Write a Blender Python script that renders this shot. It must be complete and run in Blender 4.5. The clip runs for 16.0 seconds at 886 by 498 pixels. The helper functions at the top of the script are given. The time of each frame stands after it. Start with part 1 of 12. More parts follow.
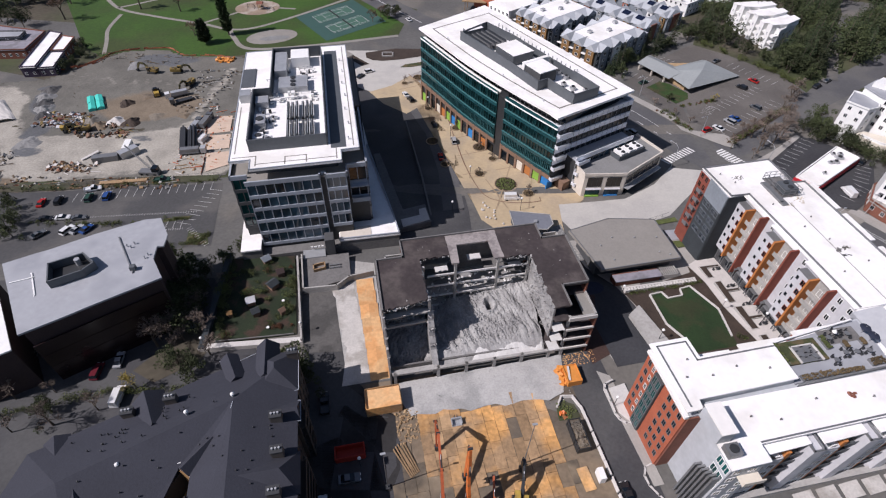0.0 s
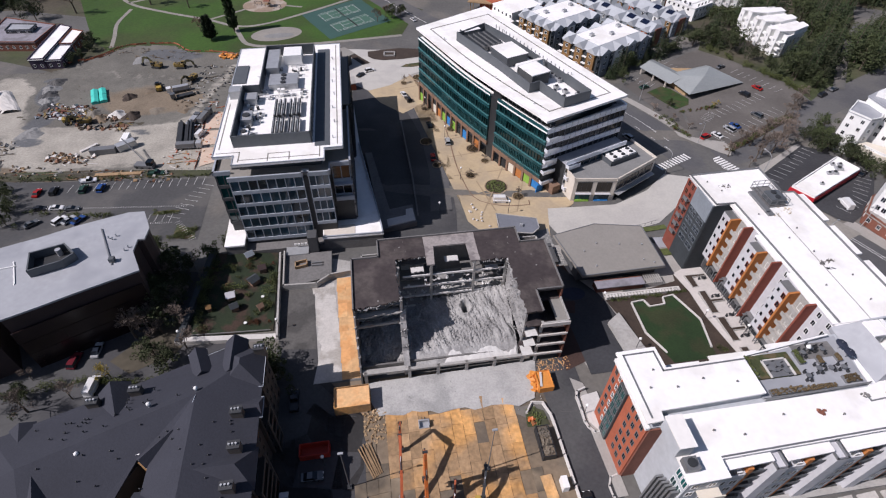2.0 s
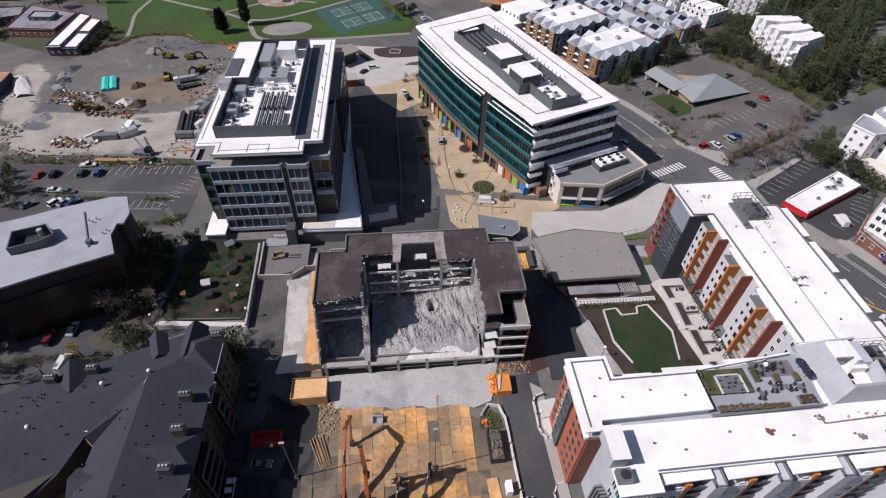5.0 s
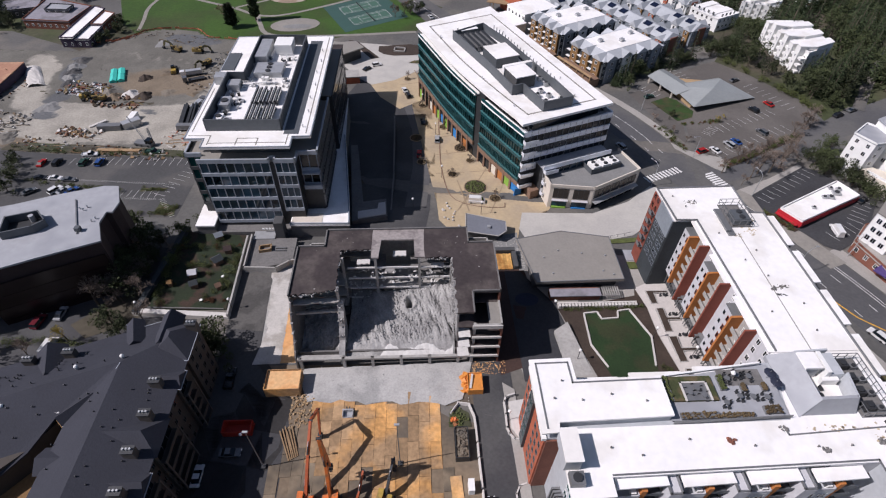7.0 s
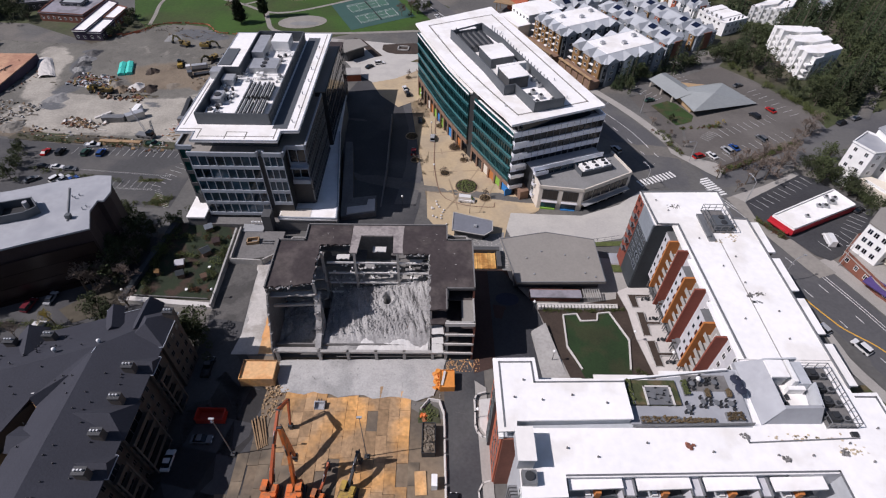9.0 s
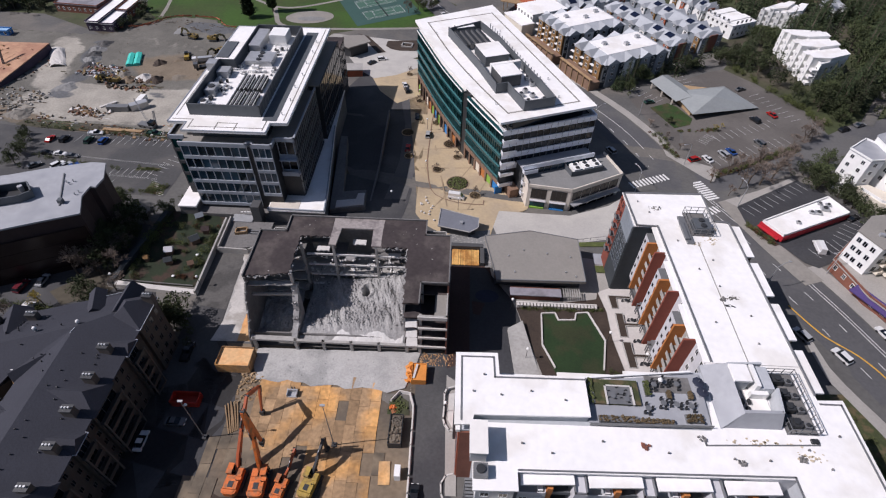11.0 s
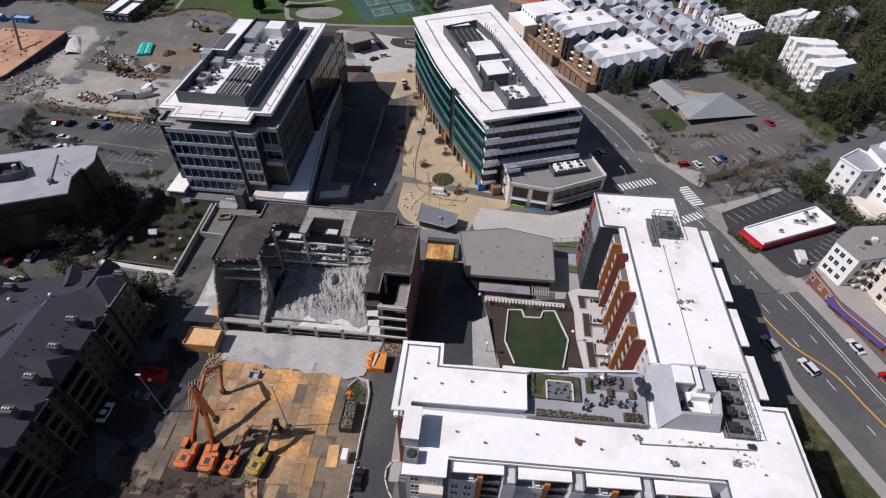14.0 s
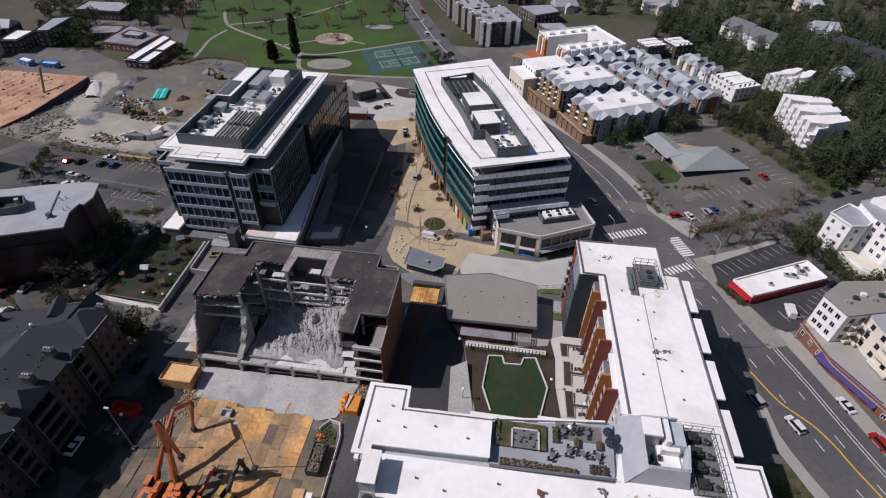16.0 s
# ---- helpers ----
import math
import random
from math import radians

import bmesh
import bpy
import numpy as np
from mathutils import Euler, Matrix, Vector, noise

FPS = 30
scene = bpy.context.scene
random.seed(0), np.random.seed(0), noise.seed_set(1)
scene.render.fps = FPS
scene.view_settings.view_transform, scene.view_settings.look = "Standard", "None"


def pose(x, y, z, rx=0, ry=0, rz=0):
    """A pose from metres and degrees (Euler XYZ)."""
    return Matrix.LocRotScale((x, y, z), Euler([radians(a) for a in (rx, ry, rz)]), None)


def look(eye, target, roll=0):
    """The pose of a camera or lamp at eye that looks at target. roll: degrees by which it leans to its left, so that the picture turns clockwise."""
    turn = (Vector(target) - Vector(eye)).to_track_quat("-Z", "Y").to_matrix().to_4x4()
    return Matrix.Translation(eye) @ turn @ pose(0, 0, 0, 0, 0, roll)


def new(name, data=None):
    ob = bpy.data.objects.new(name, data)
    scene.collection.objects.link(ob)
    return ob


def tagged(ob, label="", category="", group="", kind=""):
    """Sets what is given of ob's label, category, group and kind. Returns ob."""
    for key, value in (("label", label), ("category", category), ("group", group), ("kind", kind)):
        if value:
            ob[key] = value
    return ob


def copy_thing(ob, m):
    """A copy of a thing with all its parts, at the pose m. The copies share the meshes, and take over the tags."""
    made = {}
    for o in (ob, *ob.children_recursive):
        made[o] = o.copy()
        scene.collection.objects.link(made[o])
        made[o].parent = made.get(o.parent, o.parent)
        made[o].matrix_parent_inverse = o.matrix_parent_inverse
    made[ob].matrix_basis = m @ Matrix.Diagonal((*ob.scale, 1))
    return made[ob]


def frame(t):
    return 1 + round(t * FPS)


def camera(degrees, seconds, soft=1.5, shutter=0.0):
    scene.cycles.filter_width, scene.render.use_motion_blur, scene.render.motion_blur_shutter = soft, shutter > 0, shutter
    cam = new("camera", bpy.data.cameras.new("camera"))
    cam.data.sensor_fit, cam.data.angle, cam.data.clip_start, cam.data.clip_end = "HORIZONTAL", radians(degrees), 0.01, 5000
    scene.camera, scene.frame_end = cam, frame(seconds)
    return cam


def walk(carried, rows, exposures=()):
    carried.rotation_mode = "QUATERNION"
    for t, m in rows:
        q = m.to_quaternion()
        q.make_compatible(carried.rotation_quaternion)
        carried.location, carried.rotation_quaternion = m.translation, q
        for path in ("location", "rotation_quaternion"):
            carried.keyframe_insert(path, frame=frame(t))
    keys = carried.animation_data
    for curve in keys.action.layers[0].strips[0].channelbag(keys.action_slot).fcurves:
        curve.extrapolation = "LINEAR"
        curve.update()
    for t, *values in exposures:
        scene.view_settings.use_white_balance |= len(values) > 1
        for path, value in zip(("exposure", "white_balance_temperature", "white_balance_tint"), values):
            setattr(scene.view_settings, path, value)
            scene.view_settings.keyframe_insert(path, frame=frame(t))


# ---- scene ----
cam = camera(80.0, 16.0, 1.18)
PATH = [
    (0, (6.437, -0.314, 116.963), (6.247, 13.756, 102.753), 1.2),
    (0.5, (8.779, -0.025, 116.988), (8.439, 14.025, 102.758), 1.2),
    (1, (11.086, 0.23, 116.995), (10.596, 14.29, 102.775), 1.3),
    (1.5, (13.389, 0.467, 116.961), (12.779, 14.527, 102.751), 1.3),
    (2, (15.656, 0.693, 116.916), (14.926, 14.743, 102.706), 1.3),
    (2.5, (17.918, 0.943, 116.885), (17.068, 14.983, 102.665), 1.4),
    (3, (20.224, 1.122, 116.885), (19.214, 15.142, 102.665), 1.3),
    (3.5, (22.459, 1.286, 116.889), (21.319, 15.296, 102.659), 1.3),
    (4, (24.656, 1.4, 116.907), (23.376, 15.4, 102.687), 1.3),
    (4.5, (26.899, 1.559, 116.932), (25.459, 15.549, 102.702), 1.4),
    (7, (38.393, 2.631, 117.238), (36.193, 16.481, 102.978), 1.5),
    (7.5, (40.683, 2.774, 117.302), (38.323, 16.594, 103.032), 1.4),
    (8, (42.951, 2.983, 117.386), (40.451, 16.773, 103.116), 1.5),
    (8.5, (45.231, 3.203, 117.474), (42.591, 16.963, 103.204), 1.5),
    (9, (47.508, 3.396, 117.55), (44.738, 17.136, 103.28), 1.5),
    (11.5, (59.109, 4.395, 117.9), (55.669, 17.935, 103.58), 1.6),
    (12, (61.421, 4.561, 117.967), (57.871, 18.071, 103.647), 1.6),
    (12.5, (63.745, 4.7, 118.035), (60.055, 18.14, 103.695), 1.6),
    (13, (66.103, 4.898, 118.059), (62.263, 18.318, 103.729), 1.6),
    (13.5, (68.365, 5.131, 118.07), (64.415, 18.531, 103.75), 1.7),
    (14, (70.485, 5.458, 118.07), (66.405, 18.828, 103.76), 1.7),
    (14.5, (72.513, 5.836, 118.081), (68.323, 19.166, 103.771), 1.8),
    (15, (74.519, 6.276, 118.084), (70.099, 19.866, 104.094), 1.8),
    (15.5, (76.576, 6.703, 118.102), (71.806, 20.833, 104.772), 1.7),
    (16, (78.739, 7.056, 118.13), (73.759, 21.386, 105.1), 1.8),
]
walk(cam, [(t, look(eye, target, roll)) for t, eye, target, roll in PATH], [(0, 0.03, 6250, 20), (5, -0.01, 6250, 20), (9, -0.06, 6250, 20), (14.5, -0.13, 6250, 20), (16, -0.25, 6250, 20)])

# ---- light ----
SUN_EL, SUN_AZ = 46.5, 201.0
world = bpy.data.worlds.new("world")
scene.world = world
world.use_nodes = True
wn = world.node_tree.nodes
sky = wn.new("ShaderNodeTexSky")
sky.sky_type, sky.sun_disc = "NISHITA", False
sky.sun_elevation, sky.sun_rotation = radians(SUN_EL), radians(90 - SUN_AZ)
wn["Background"].inputs["Strength"].default_value = 0.066
world.node_tree.links.new(sky.outputs[0], wn["Background"].inputs["Color"])
sun = new("sun", bpy.data.lights.new("sun", "SUN"))
sun.data.energy, sun.data.angle, sun.data.color = 4.75, radians(0.5), (1.0, 0.96, 0.91)
to_sun = Vector((math.cos(radians(SUN_EL)) * math.cos(radians(SUN_AZ)), math.cos(radians(SUN_EL)) * math.sin(radians(SUN_AZ)), math.sin(radians(SUN_EL))))
sun.matrix_world = look(to_sun * 400, (0, 0, 0))
scene.view_settings.exposure = 0.0

# ---- materials ----
MATS = {}


def mat(name, col, rough=0.85, metal=0.0, var=0.18, big=0.08, fine=1.5, bump=0.15, col2=None, patch=0.0, patch_scale=0.05, rnd=0.0, spec=0.4, rust=0.0):
    """A surface with colour variation at two scales, patches of a second colour, fine relief and variation from piece to piece."""
    if name in MATS:
        return MATS[name]
    m = bpy.data.materials.new(name)
    MATS[name] = m
    m.use_nodes = True
    nt = m.node_tree
    n, ln = nt.nodes, nt.links.new
    b = n["Principled BSDF"]
    b.inputs["Roughness"].default_value, b.inputs["Metallic"].default_value = rough, metal
    b.inputs["Specular IOR Level"].default_value = spec
    tc = n.new("ShaderNodeNewGeometry")

    def noise_tex(scale, detail):
        t = n.new("ShaderNodeTexNoise")
        t.inputs["Scale"].default_value, t.inputs["Detail"].default_value = scale, detail
        ln(tc.outputs["Position"], t.inputs["Vector"])
        return t

    a, f = noise_tex(big, 4), noise_tex(fine, 5)
    add = n.new("ShaderNodeMath")
    add.operation = "ADD"
    ln(a.outputs[0], add.inputs[0]), ln(f.outputs[0], add.inputs[1])
    mr = n.new("ShaderNodeMapRange")
    mr.inputs[1].default_value, mr.inputs[2].default_value = 0.65, 1.35
    mr.inputs[3].default_value, mr.inputs[4].default_value = 1 - var, 1 + var
    ln(add.outputs[0], mr.inputs[0])
    fac = mr.outputs[0]
    if rnd:
        oi = n.new("ShaderNodeObjectInfo")
        r2 = n.new("ShaderNodeMapRange")
        r2.inputs[3].default_value, r2.inputs[4].default_value = 1 - rnd, 1 + rnd
        ln(oi.outputs["Random"], r2.inputs[0])
        mu = n.new("ShaderNodeMath")
        mu.operation = "MULTIPLY"
        ln(fac, mu.inputs[0]), ln(r2.outputs[0], mu.inputs[1])
        fac = mu.outputs[0]
    base = n.new("ShaderNodeMix")
    base.data_type = "RGBA"
    base.inputs["A"].default_value, base.inputs["B"].default_value = (*col, 1), (*(col2 or col), 1)
    if col2 and patch:
        p = noise_tex(patch_scale, 6)
        pr = n.new("ShaderNodeMapRange")
        pr.inputs[1].default_value, pr.inputs[2].default_value = 0.62 - patch * 0.35, 0.70 - patch * 0.25
        ln(p.outputs[0], pr.inputs[0]), ln(pr.outputs[0], base.inputs["Factor"])
    else:
        base.inputs["Factor"].default_value = 0
    sc = n.new("ShaderNodeVectorMath")
    sc.operation = "SCALE"
    ln(base.outputs["Result"], sc.inputs[0]), ln(fac, sc.inputs["Scale"])
    ln(sc.outputs[0], b.inputs["Base Color"])
    if bump:
        bp = n.new("ShaderNodeBump")
        bp.inputs["Strength"].default_value, bp.inputs["Distance"].default_value = bump, 0.15
        ln(f.outputs[0], bp.inputs["Height"]), ln(bp.outputs[0], b.inputs["Normal"])
    return m


M_EARTH = mat("earth_ground", (0.07, 0.06, 0.042), var=0.35, big=0.03, fine=0.5, col2=(0.045, 0.055, 0.022), patch=0.5, patch_scale=0.02)
M_ASPH = mat("asphalt", (0.085, 0.085, 0.088), var=0.16, big=0.05, fine=1.2, col2=(0.105, 0.103, 0.10), patch=0.4, patch_scale=0.06)
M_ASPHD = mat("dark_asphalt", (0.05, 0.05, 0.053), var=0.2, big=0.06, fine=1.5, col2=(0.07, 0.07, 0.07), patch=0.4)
M_PAVE = mat("concrete_paving", (0.31, 0.295, 0.27), var=0.12, big=0.15, fine=2)
M_CONC = mat("concrete", (0.34, 0.33, 0.31), var=0.2, big=0.2, fine=1.5, bump=0.25)
# Worn patchy concrete, with the garden wall's shade darkened into the base colour.
M_LANE = mat("worn_shade_darkened_concrete", (0.1, 0.096, 0.09), var=0.25, big=0.15, fine=1.5, col2=(0.055, 0.053, 0.05), patch=0.5, patch_scale=0.15)
M_CONCL = mat("pale_concrete", (0.52, 0.50, 0.47), var=0.12, big=0.2, fine=2)
M_CONCD = mat("weathered_dark_concrete", (0.15, 0.145, 0.14), var=0.25, big=0.2, fine=1.5)
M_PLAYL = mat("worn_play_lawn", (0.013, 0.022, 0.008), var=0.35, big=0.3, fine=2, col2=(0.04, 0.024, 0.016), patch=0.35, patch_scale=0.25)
M_WRAP = mat("dark_wrapped_wall", (0.05, 0.036, 0.06), var=0.3, big=0.2, fine=1)
M_SLABP = mat("peach_slab", (0.52, 0.4, 0.31), var=0.12, big=0.2, fine=1)
M_NET = mat("faded_orange_net", (0.42, 0.14, 0.075), var=0.3, big=0.4, fine=2)
M_DRIVE = mat("pale_new_concrete", (0.44, 0.425, 0.39), var=0.1, big=0.1, fine=1.5, col2=(0.38, 0.365, 0.34), patch=0.4, patch_scale=0.1)
M_LOTB = mat("brownish_lot_asphalt", (0.095, 0.087, 0.079), var=0.16, big=0.05, fine=1.2, col2=(0.12, 0.11, 0.1), patch=0.4, patch_scale=0.06)
M_LAWNB = mat("sunny_lawn", (0.024, 0.05, 0.011), var=0.35, big=0.25, fine=2, col2=(0.05, 0.048, 0.02), patch=0.4, patch_scale=0.2)
M_PATH = mat("grey_park_path", (0.24, 0.225, 0.2), var=0.15, big=0.2, fine=1)
M_SAND = mat("brown_sand", (0.25, 0.19, 0.14), var=0.2, big=0.15, fine=1, col2=(0.36, 0.31, 0.26), patch=0.4, patch_scale=0.12)
M_STRIP = mat("stripped_roof_concrete", (0.3, 0.27, 0.255), var=0.25, big=0.3, fine=1.5, col2=(0.17, 0.15, 0.145), patch=0.4, patch_scale=0.3)
M_PANELB = mat("blue_grey_siding", (0.2, 0.225, 0.25), var=0.12, big=0.3, fine=1.5)
M_PANELD = mat("dark_slate_siding", (0.036, 0.043, 0.048), var=0.15, big=0.3, fine=1.5)
M_BAYW = mat("golden_timber_cladding", (0.22, 0.125, 0.05), var=0.2, big=0.4, fine=2)
M_LILAC = mat("lilac_grey_roof", (0.25, 0.24, 0.27), var=0.2, big=0.15, fine=1, col2=(0.16, 0.155, 0.17), patch=0.4, patch_scale=0.15)
M_BLUESH = mat("pale_blue_sheet", (0.25, 0.42, 0.6), var=0.15, big=0.3, fine=1)
M_SHINGLE3 = mat("mid_grey_shingle", (0.13, 0.135, 0.14), rough=0.9, var=0.15, big=0.2, fine=2)
M_BRICKP = mat("dark_brick_paving", (0.05, 0.028, 0.022), var=0.25, big=0.2, fine=2)
M_SCUFF = mat("roof_scuff", (0.5, 0.42, 0.3), var=0.3, big=0.5, fine=2)
M_SHRUBB = mat("brown_shrub_leaves", (0.085, 0.06, 0.03), var=0.4, big=0.4, fine=2, rnd=0.3)
M_LINEW = mat("worn_road_paint", (0.46, 0.46, 0.45), rough=0.8, var=0.3, big=0.5, fine=3)
M_NAVY = mat("navy_canvas", (0.02, 0.025, 0.045), rough=0.8, var=0.2, big=0.5, fine=2)
M_BEDG = mat("olive_groundcover", (0.05, 0.06, 0.022), var=0.4, big=0.5, fine=2.5, col2=(0.09, 0.07, 0.035), patch=0.4, patch_scale=0.5)
M_PANELW = mat("pale_lilac_panel", (0.5, 0.5, 0.52), rough=0.6, var=0.1, big=0.3, fine=1)
M_TWIGR = mat("reddish_twigs", (0.16, 0.11, 0.08), var=0.3, big=0.2, fine=1, rnd=0.25)
M_LOT = mat("lot_asphalt", (0.062, 0.062, 0.063), var=0.2, big=0.06, fine=1.2, col2=(0.085, 0.082, 0.078), patch=0.4, patch_scale=0.06)
# Part of the blue is sky reflection put into the base colour.
M_GLASSB = mat("sky_tinted_window_glass", (0.022, 0.048, 0.07), rough=0.08, var=0.5, big=0.15, fine=0.3, bump=0, spec=0.9, rnd=0.6)
M_MIRROR = mat("dark_bronze_glass", (0.022, 0.013, 0.013), rough=0.25, var=0.1, big=0.2, fine=0.5, bump=0)
M_GLASSBR = mat("dark_brown_glass", (0.02, 0.015, 0.012), rough=0.15, var=0.4, big=0.2, fine=0.3, bump=0, rnd=0.4)
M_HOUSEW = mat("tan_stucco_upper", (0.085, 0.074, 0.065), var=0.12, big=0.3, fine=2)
M_BAND = mat("brown_paving_band", (0.3, 0.23, 0.15), var=0.15, big=0.2, fine=2)
M_APRON = mat("fine_crushed_concrete", (0.38, 0.375, 0.36), var=0.2, big=0.2, fine=2.4, bump=0.3, col2=(0.29, 0.29, 0.28), patch=0.4, patch_scale=0.12)
M_SLABL = mat("worn_pale_slab", (0.46, 0.44, 0.41), var=0.16, big=0.25, fine=2, col2=(0.33, 0.31, 0.28), patch=0.4, patch_scale=0.2)
M_DUST = mat("pale_concrete_dust", (0.56, 0.55, 0.53), var=0.12, big=0.3, fine=2, bump=0.2)
M_OLIVE = mat("dirty_dark_boom_paint", (0.09, 0.08, 0.035), rough=0.6, var=0.25, big=0.5, fine=2)
M_RUST = mat("rusty_scrap", (0.17, 0.085, 0.05), var=0.35, big=0.5, fine=2, rnd=0.2)
M_PLAZA = mat("tan_paving", (0.42, 0.33, 0.21), var=0.12, big=0.1, fine=1, col2=(0.36, 0.29, 0.2), patch=0.4, patch_scale=0.08)
M_GRASS = mat("park_grass", (0.032, 0.074, 0.008), var=0.3, big=0.04, fine=0.8, col2=(0.038, 0.056, 0.013), patch=0.45, patch_scale=0.025)
M_LAWN = mat("lawn_grass", (0.014, 0.034, 0.009), var=0.3, big=0.1, fine=2, col2=(0.026, 0.034, 0.012), patch=0.4, patch_scale=0.15)
M_MULCH = mat("bark_mulch", (0.045, 0.032, 0.024), var=0.3, big=0.3, fine=2)
M_DIRT = mat("site_dirt", (0.2, 0.18, 0.15), var=0.3, big=0.05, fine=0.6, col2=(0.15, 0.145, 0.13), patch=0.55, patch_scale=0.03)
M_DIRTL = mat("pale_graded_dirt", (0.37, 0.335, 0.29), var=0.15, big=0.06, fine=0.8, col2=(0.3, 0.28, 0.25), patch=0.4)
M_DIRTB = mat("brown_dirt", (0.2, 0.165, 0.12), var=0.25, big=0.1, fine=0.9, col2=(0.13, 0.115, 0.095), patch=0.5)
M_YARD = mat("yard_dirt", (0.18, 0.137, 0.092), var=0.28, big=0.1, fine=1, col2=(0.11, 0.09, 0.068), patch=0.5)
M_RUBBLE = mat("crushed_concrete", (0.32, 0.315, 0.305), var=0.28, big=0.3, fine=2.2, bump=0.45, col2=(0.24, 0.235, 0.23), patch=0.5, patch_scale=0.2)
M_GRAVEL = mat("grey_gravel", (0.2, 0.2, 0.195), var=0.2, big=0.2, fine=2)
M_WHITE = mat("white_roof_membrane", (0.82, 0.81, 0.79), rough=0.6, var=0.06, big=0.1, fine=0.8, bump=0.05, col2=(0.74, 0.72, 0.68), patch=0.35, patch_scale=0.12)
M_WHITEP = mat("white_panel", (0.75, 0.75, 0.73), rough=0.55, var=0.06, big=0.3, fine=1, bump=0.05)
M_PANELG = mat("grey_facade_panel", (0.33, 0.36, 0.4), rough=0.5, var=0.12, big=0.3, fine=1, bump=0.05, rnd=0.1)
M_SHOPF = mat("brown_shopfront", (0.2, 0.125, 0.085), var=0.2, big=0.4, fine=2)
# Brown brick darkened to hold the shade on the left office's walls.
M_BRICKL = mat("darkened_brown_brick", (0.048, 0.031, 0.029), var=0.2, big=0.4, fine=3, bump=0.2)
M_TOWN = mat("town_asphalt", (0.1, 0.098, 0.093), var=0.2, big=0.06, fine=0.9, col2=(0.14, 0.13, 0.115), patch=0.4, patch_scale=0.04)
M_PANEL = mat("pale_grey_panel", (0.42, 0.44, 0.46), rough=0.5, var=0.1, big=0.3, fine=1, bump=0.05, rnd=0.06)
M_GREYROOF = mat("grey_membrane_roof", (0.33, 0.34, 0.36), rough=0.6, var=0.1, big=0.1, fine=0.8, bump=0.08, col2=(0.27, 0.28, 0.3), patch=0.35, patch_scale=0.1)
# Tar of the flat roofs; also holds the shade on the shell's inner floors.
M_TARSHADE = mat("tar_roof_and_floor_shade", (0.043, 0.034, 0.034), rough=0.9, var=0.3, big=0.15, fine=1.2, col2=(0.075, 0.062, 0.058), patch=0.4, patch_scale=0.12)
M_TANROOF = mat("grey_tan_gravel_roof", (0.235, 0.222, 0.2), rough=0.9, var=0.1, big=0.1, fine=1.5)
M_SHINGLE = mat("dark_asphalt_shingle", (0.033, 0.035, 0.046), rough=0.9, var=0.14, big=0.15, fine=2.5, bump=0.3)
M_SHINGLE2 = mat("grey_shingle", (0.36, 0.38, 0.4), rough=0.85, var=0.12, big=0.2, fine=2, bump=0.2, rnd=0.18)
M_METROOF = mat("grey_standing_seam_roof", (0.31, 0.33, 0.325), rough=0.5, metal=0.2, var=0.08, big=0.15, fine=1)
M_GLASS = mat("dark_window_glass", (0.007, 0.011, 0.016), rough=0.1, var=0.5, big=0.2, fine=0.3, bump=0, spec=0.4, rnd=0.6)
M_TEAL = mat("teal_window_glass", (0.012, 0.062, 0.062), rough=0.1, var=0.4, big=0.15, fine=0.3, bump=0, spec=0.8, rnd=0.45)
M_TEALD = mat("deep_teal_window_glass", (0.004, 0.018, 0.02), rough=0.06, var=0.5, big=0.15, fine=0.3, bump=0, spec=0.6, rnd=0.8)
M_TEALM = mat("dark_teal_metal", (0.01, 0.05, 0.052), rough=0.5, var=0.2, big=0.3, fine=1)
M_TEALL = mat("pale_teal_fin", (0.05, 0.155, 0.165), rough=0.4, var=0.15, big=0.3, fine=1)
M_TEALP = mat("teal_spandrel_glass", (0.014, 0.062, 0.07), rough=0.2, var=0.2, big=0.2, fine=0.5, bump=0, spec=0.6, rnd=0.15)
M_DARK = mat("dark_metal", (0.045, 0.047, 0.05), rough=0.5, metal=0.3, var=0.15, big=0.3, fine=1)
M_GREYM = mat("grey_metal", (0.2, 0.205, 0.21), rough=0.5, metal=0.4, var=0.12, big=0.3, fine=1)
M_GALV = mat("galvanised_metal", (0.45, 0.46, 0.47), rough=0.45, metal=0.5, var=0.12, big=0.3, fine=1)
M_SCREEN = mat("dark_grey_roof_screen", (0.1, 0.11, 0.12), rough=0.6, metal=0.2, var=0.1, big=0.3, fine=1)
M_BRICK = mat("red_brick", (0.35, 0.1, 0.052), var=0.18, big=0.4, fine=3, bump=0.2, rnd=0.05)
M_BRICKM = mat("maroon_brick", (0.2, 0.055, 0.036), var=0.18, big=0.4, fine=3, bump=0.2)
M_BRICKD = mat("brown_brick", (0.19, 0.075, 0.05), var=0.2, big=0.4, fine=3, bump=0.2)
M_CHAR = mat("charcoal_cladding", (0.07, 0.072, 0.075), var=0.15, big=0.4, fine=2)
M_CREAM = mat("cream_stucco", (0.62, 0.57, 0.48), var=0.08, big=0.3, fine=2)
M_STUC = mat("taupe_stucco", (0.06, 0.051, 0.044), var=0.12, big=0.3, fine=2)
M_ORANGEP = mat("rust_orange_fin", (0.43, 0.16, 0.045), var=0.12, big=0.3, fine=2)
M_REDP = mat("rust_red_fin", (0.25, 0.07, 0.045), var=0.12, big=0.3, fine=2)
M_TIMBER = mat("timber", (0.3, 0.2, 0.11), var=0.25, big=0.4, fine=2, rnd=0.2)
M_MAT = mat("timber_crane_mat", (0.53, 0.285, 0.1), var=0.34, big=0.15, fine=1.2, col2=(0.32, 0.21, 0.115), patch=0.7, patch_scale=0.1, rnd=0.22)
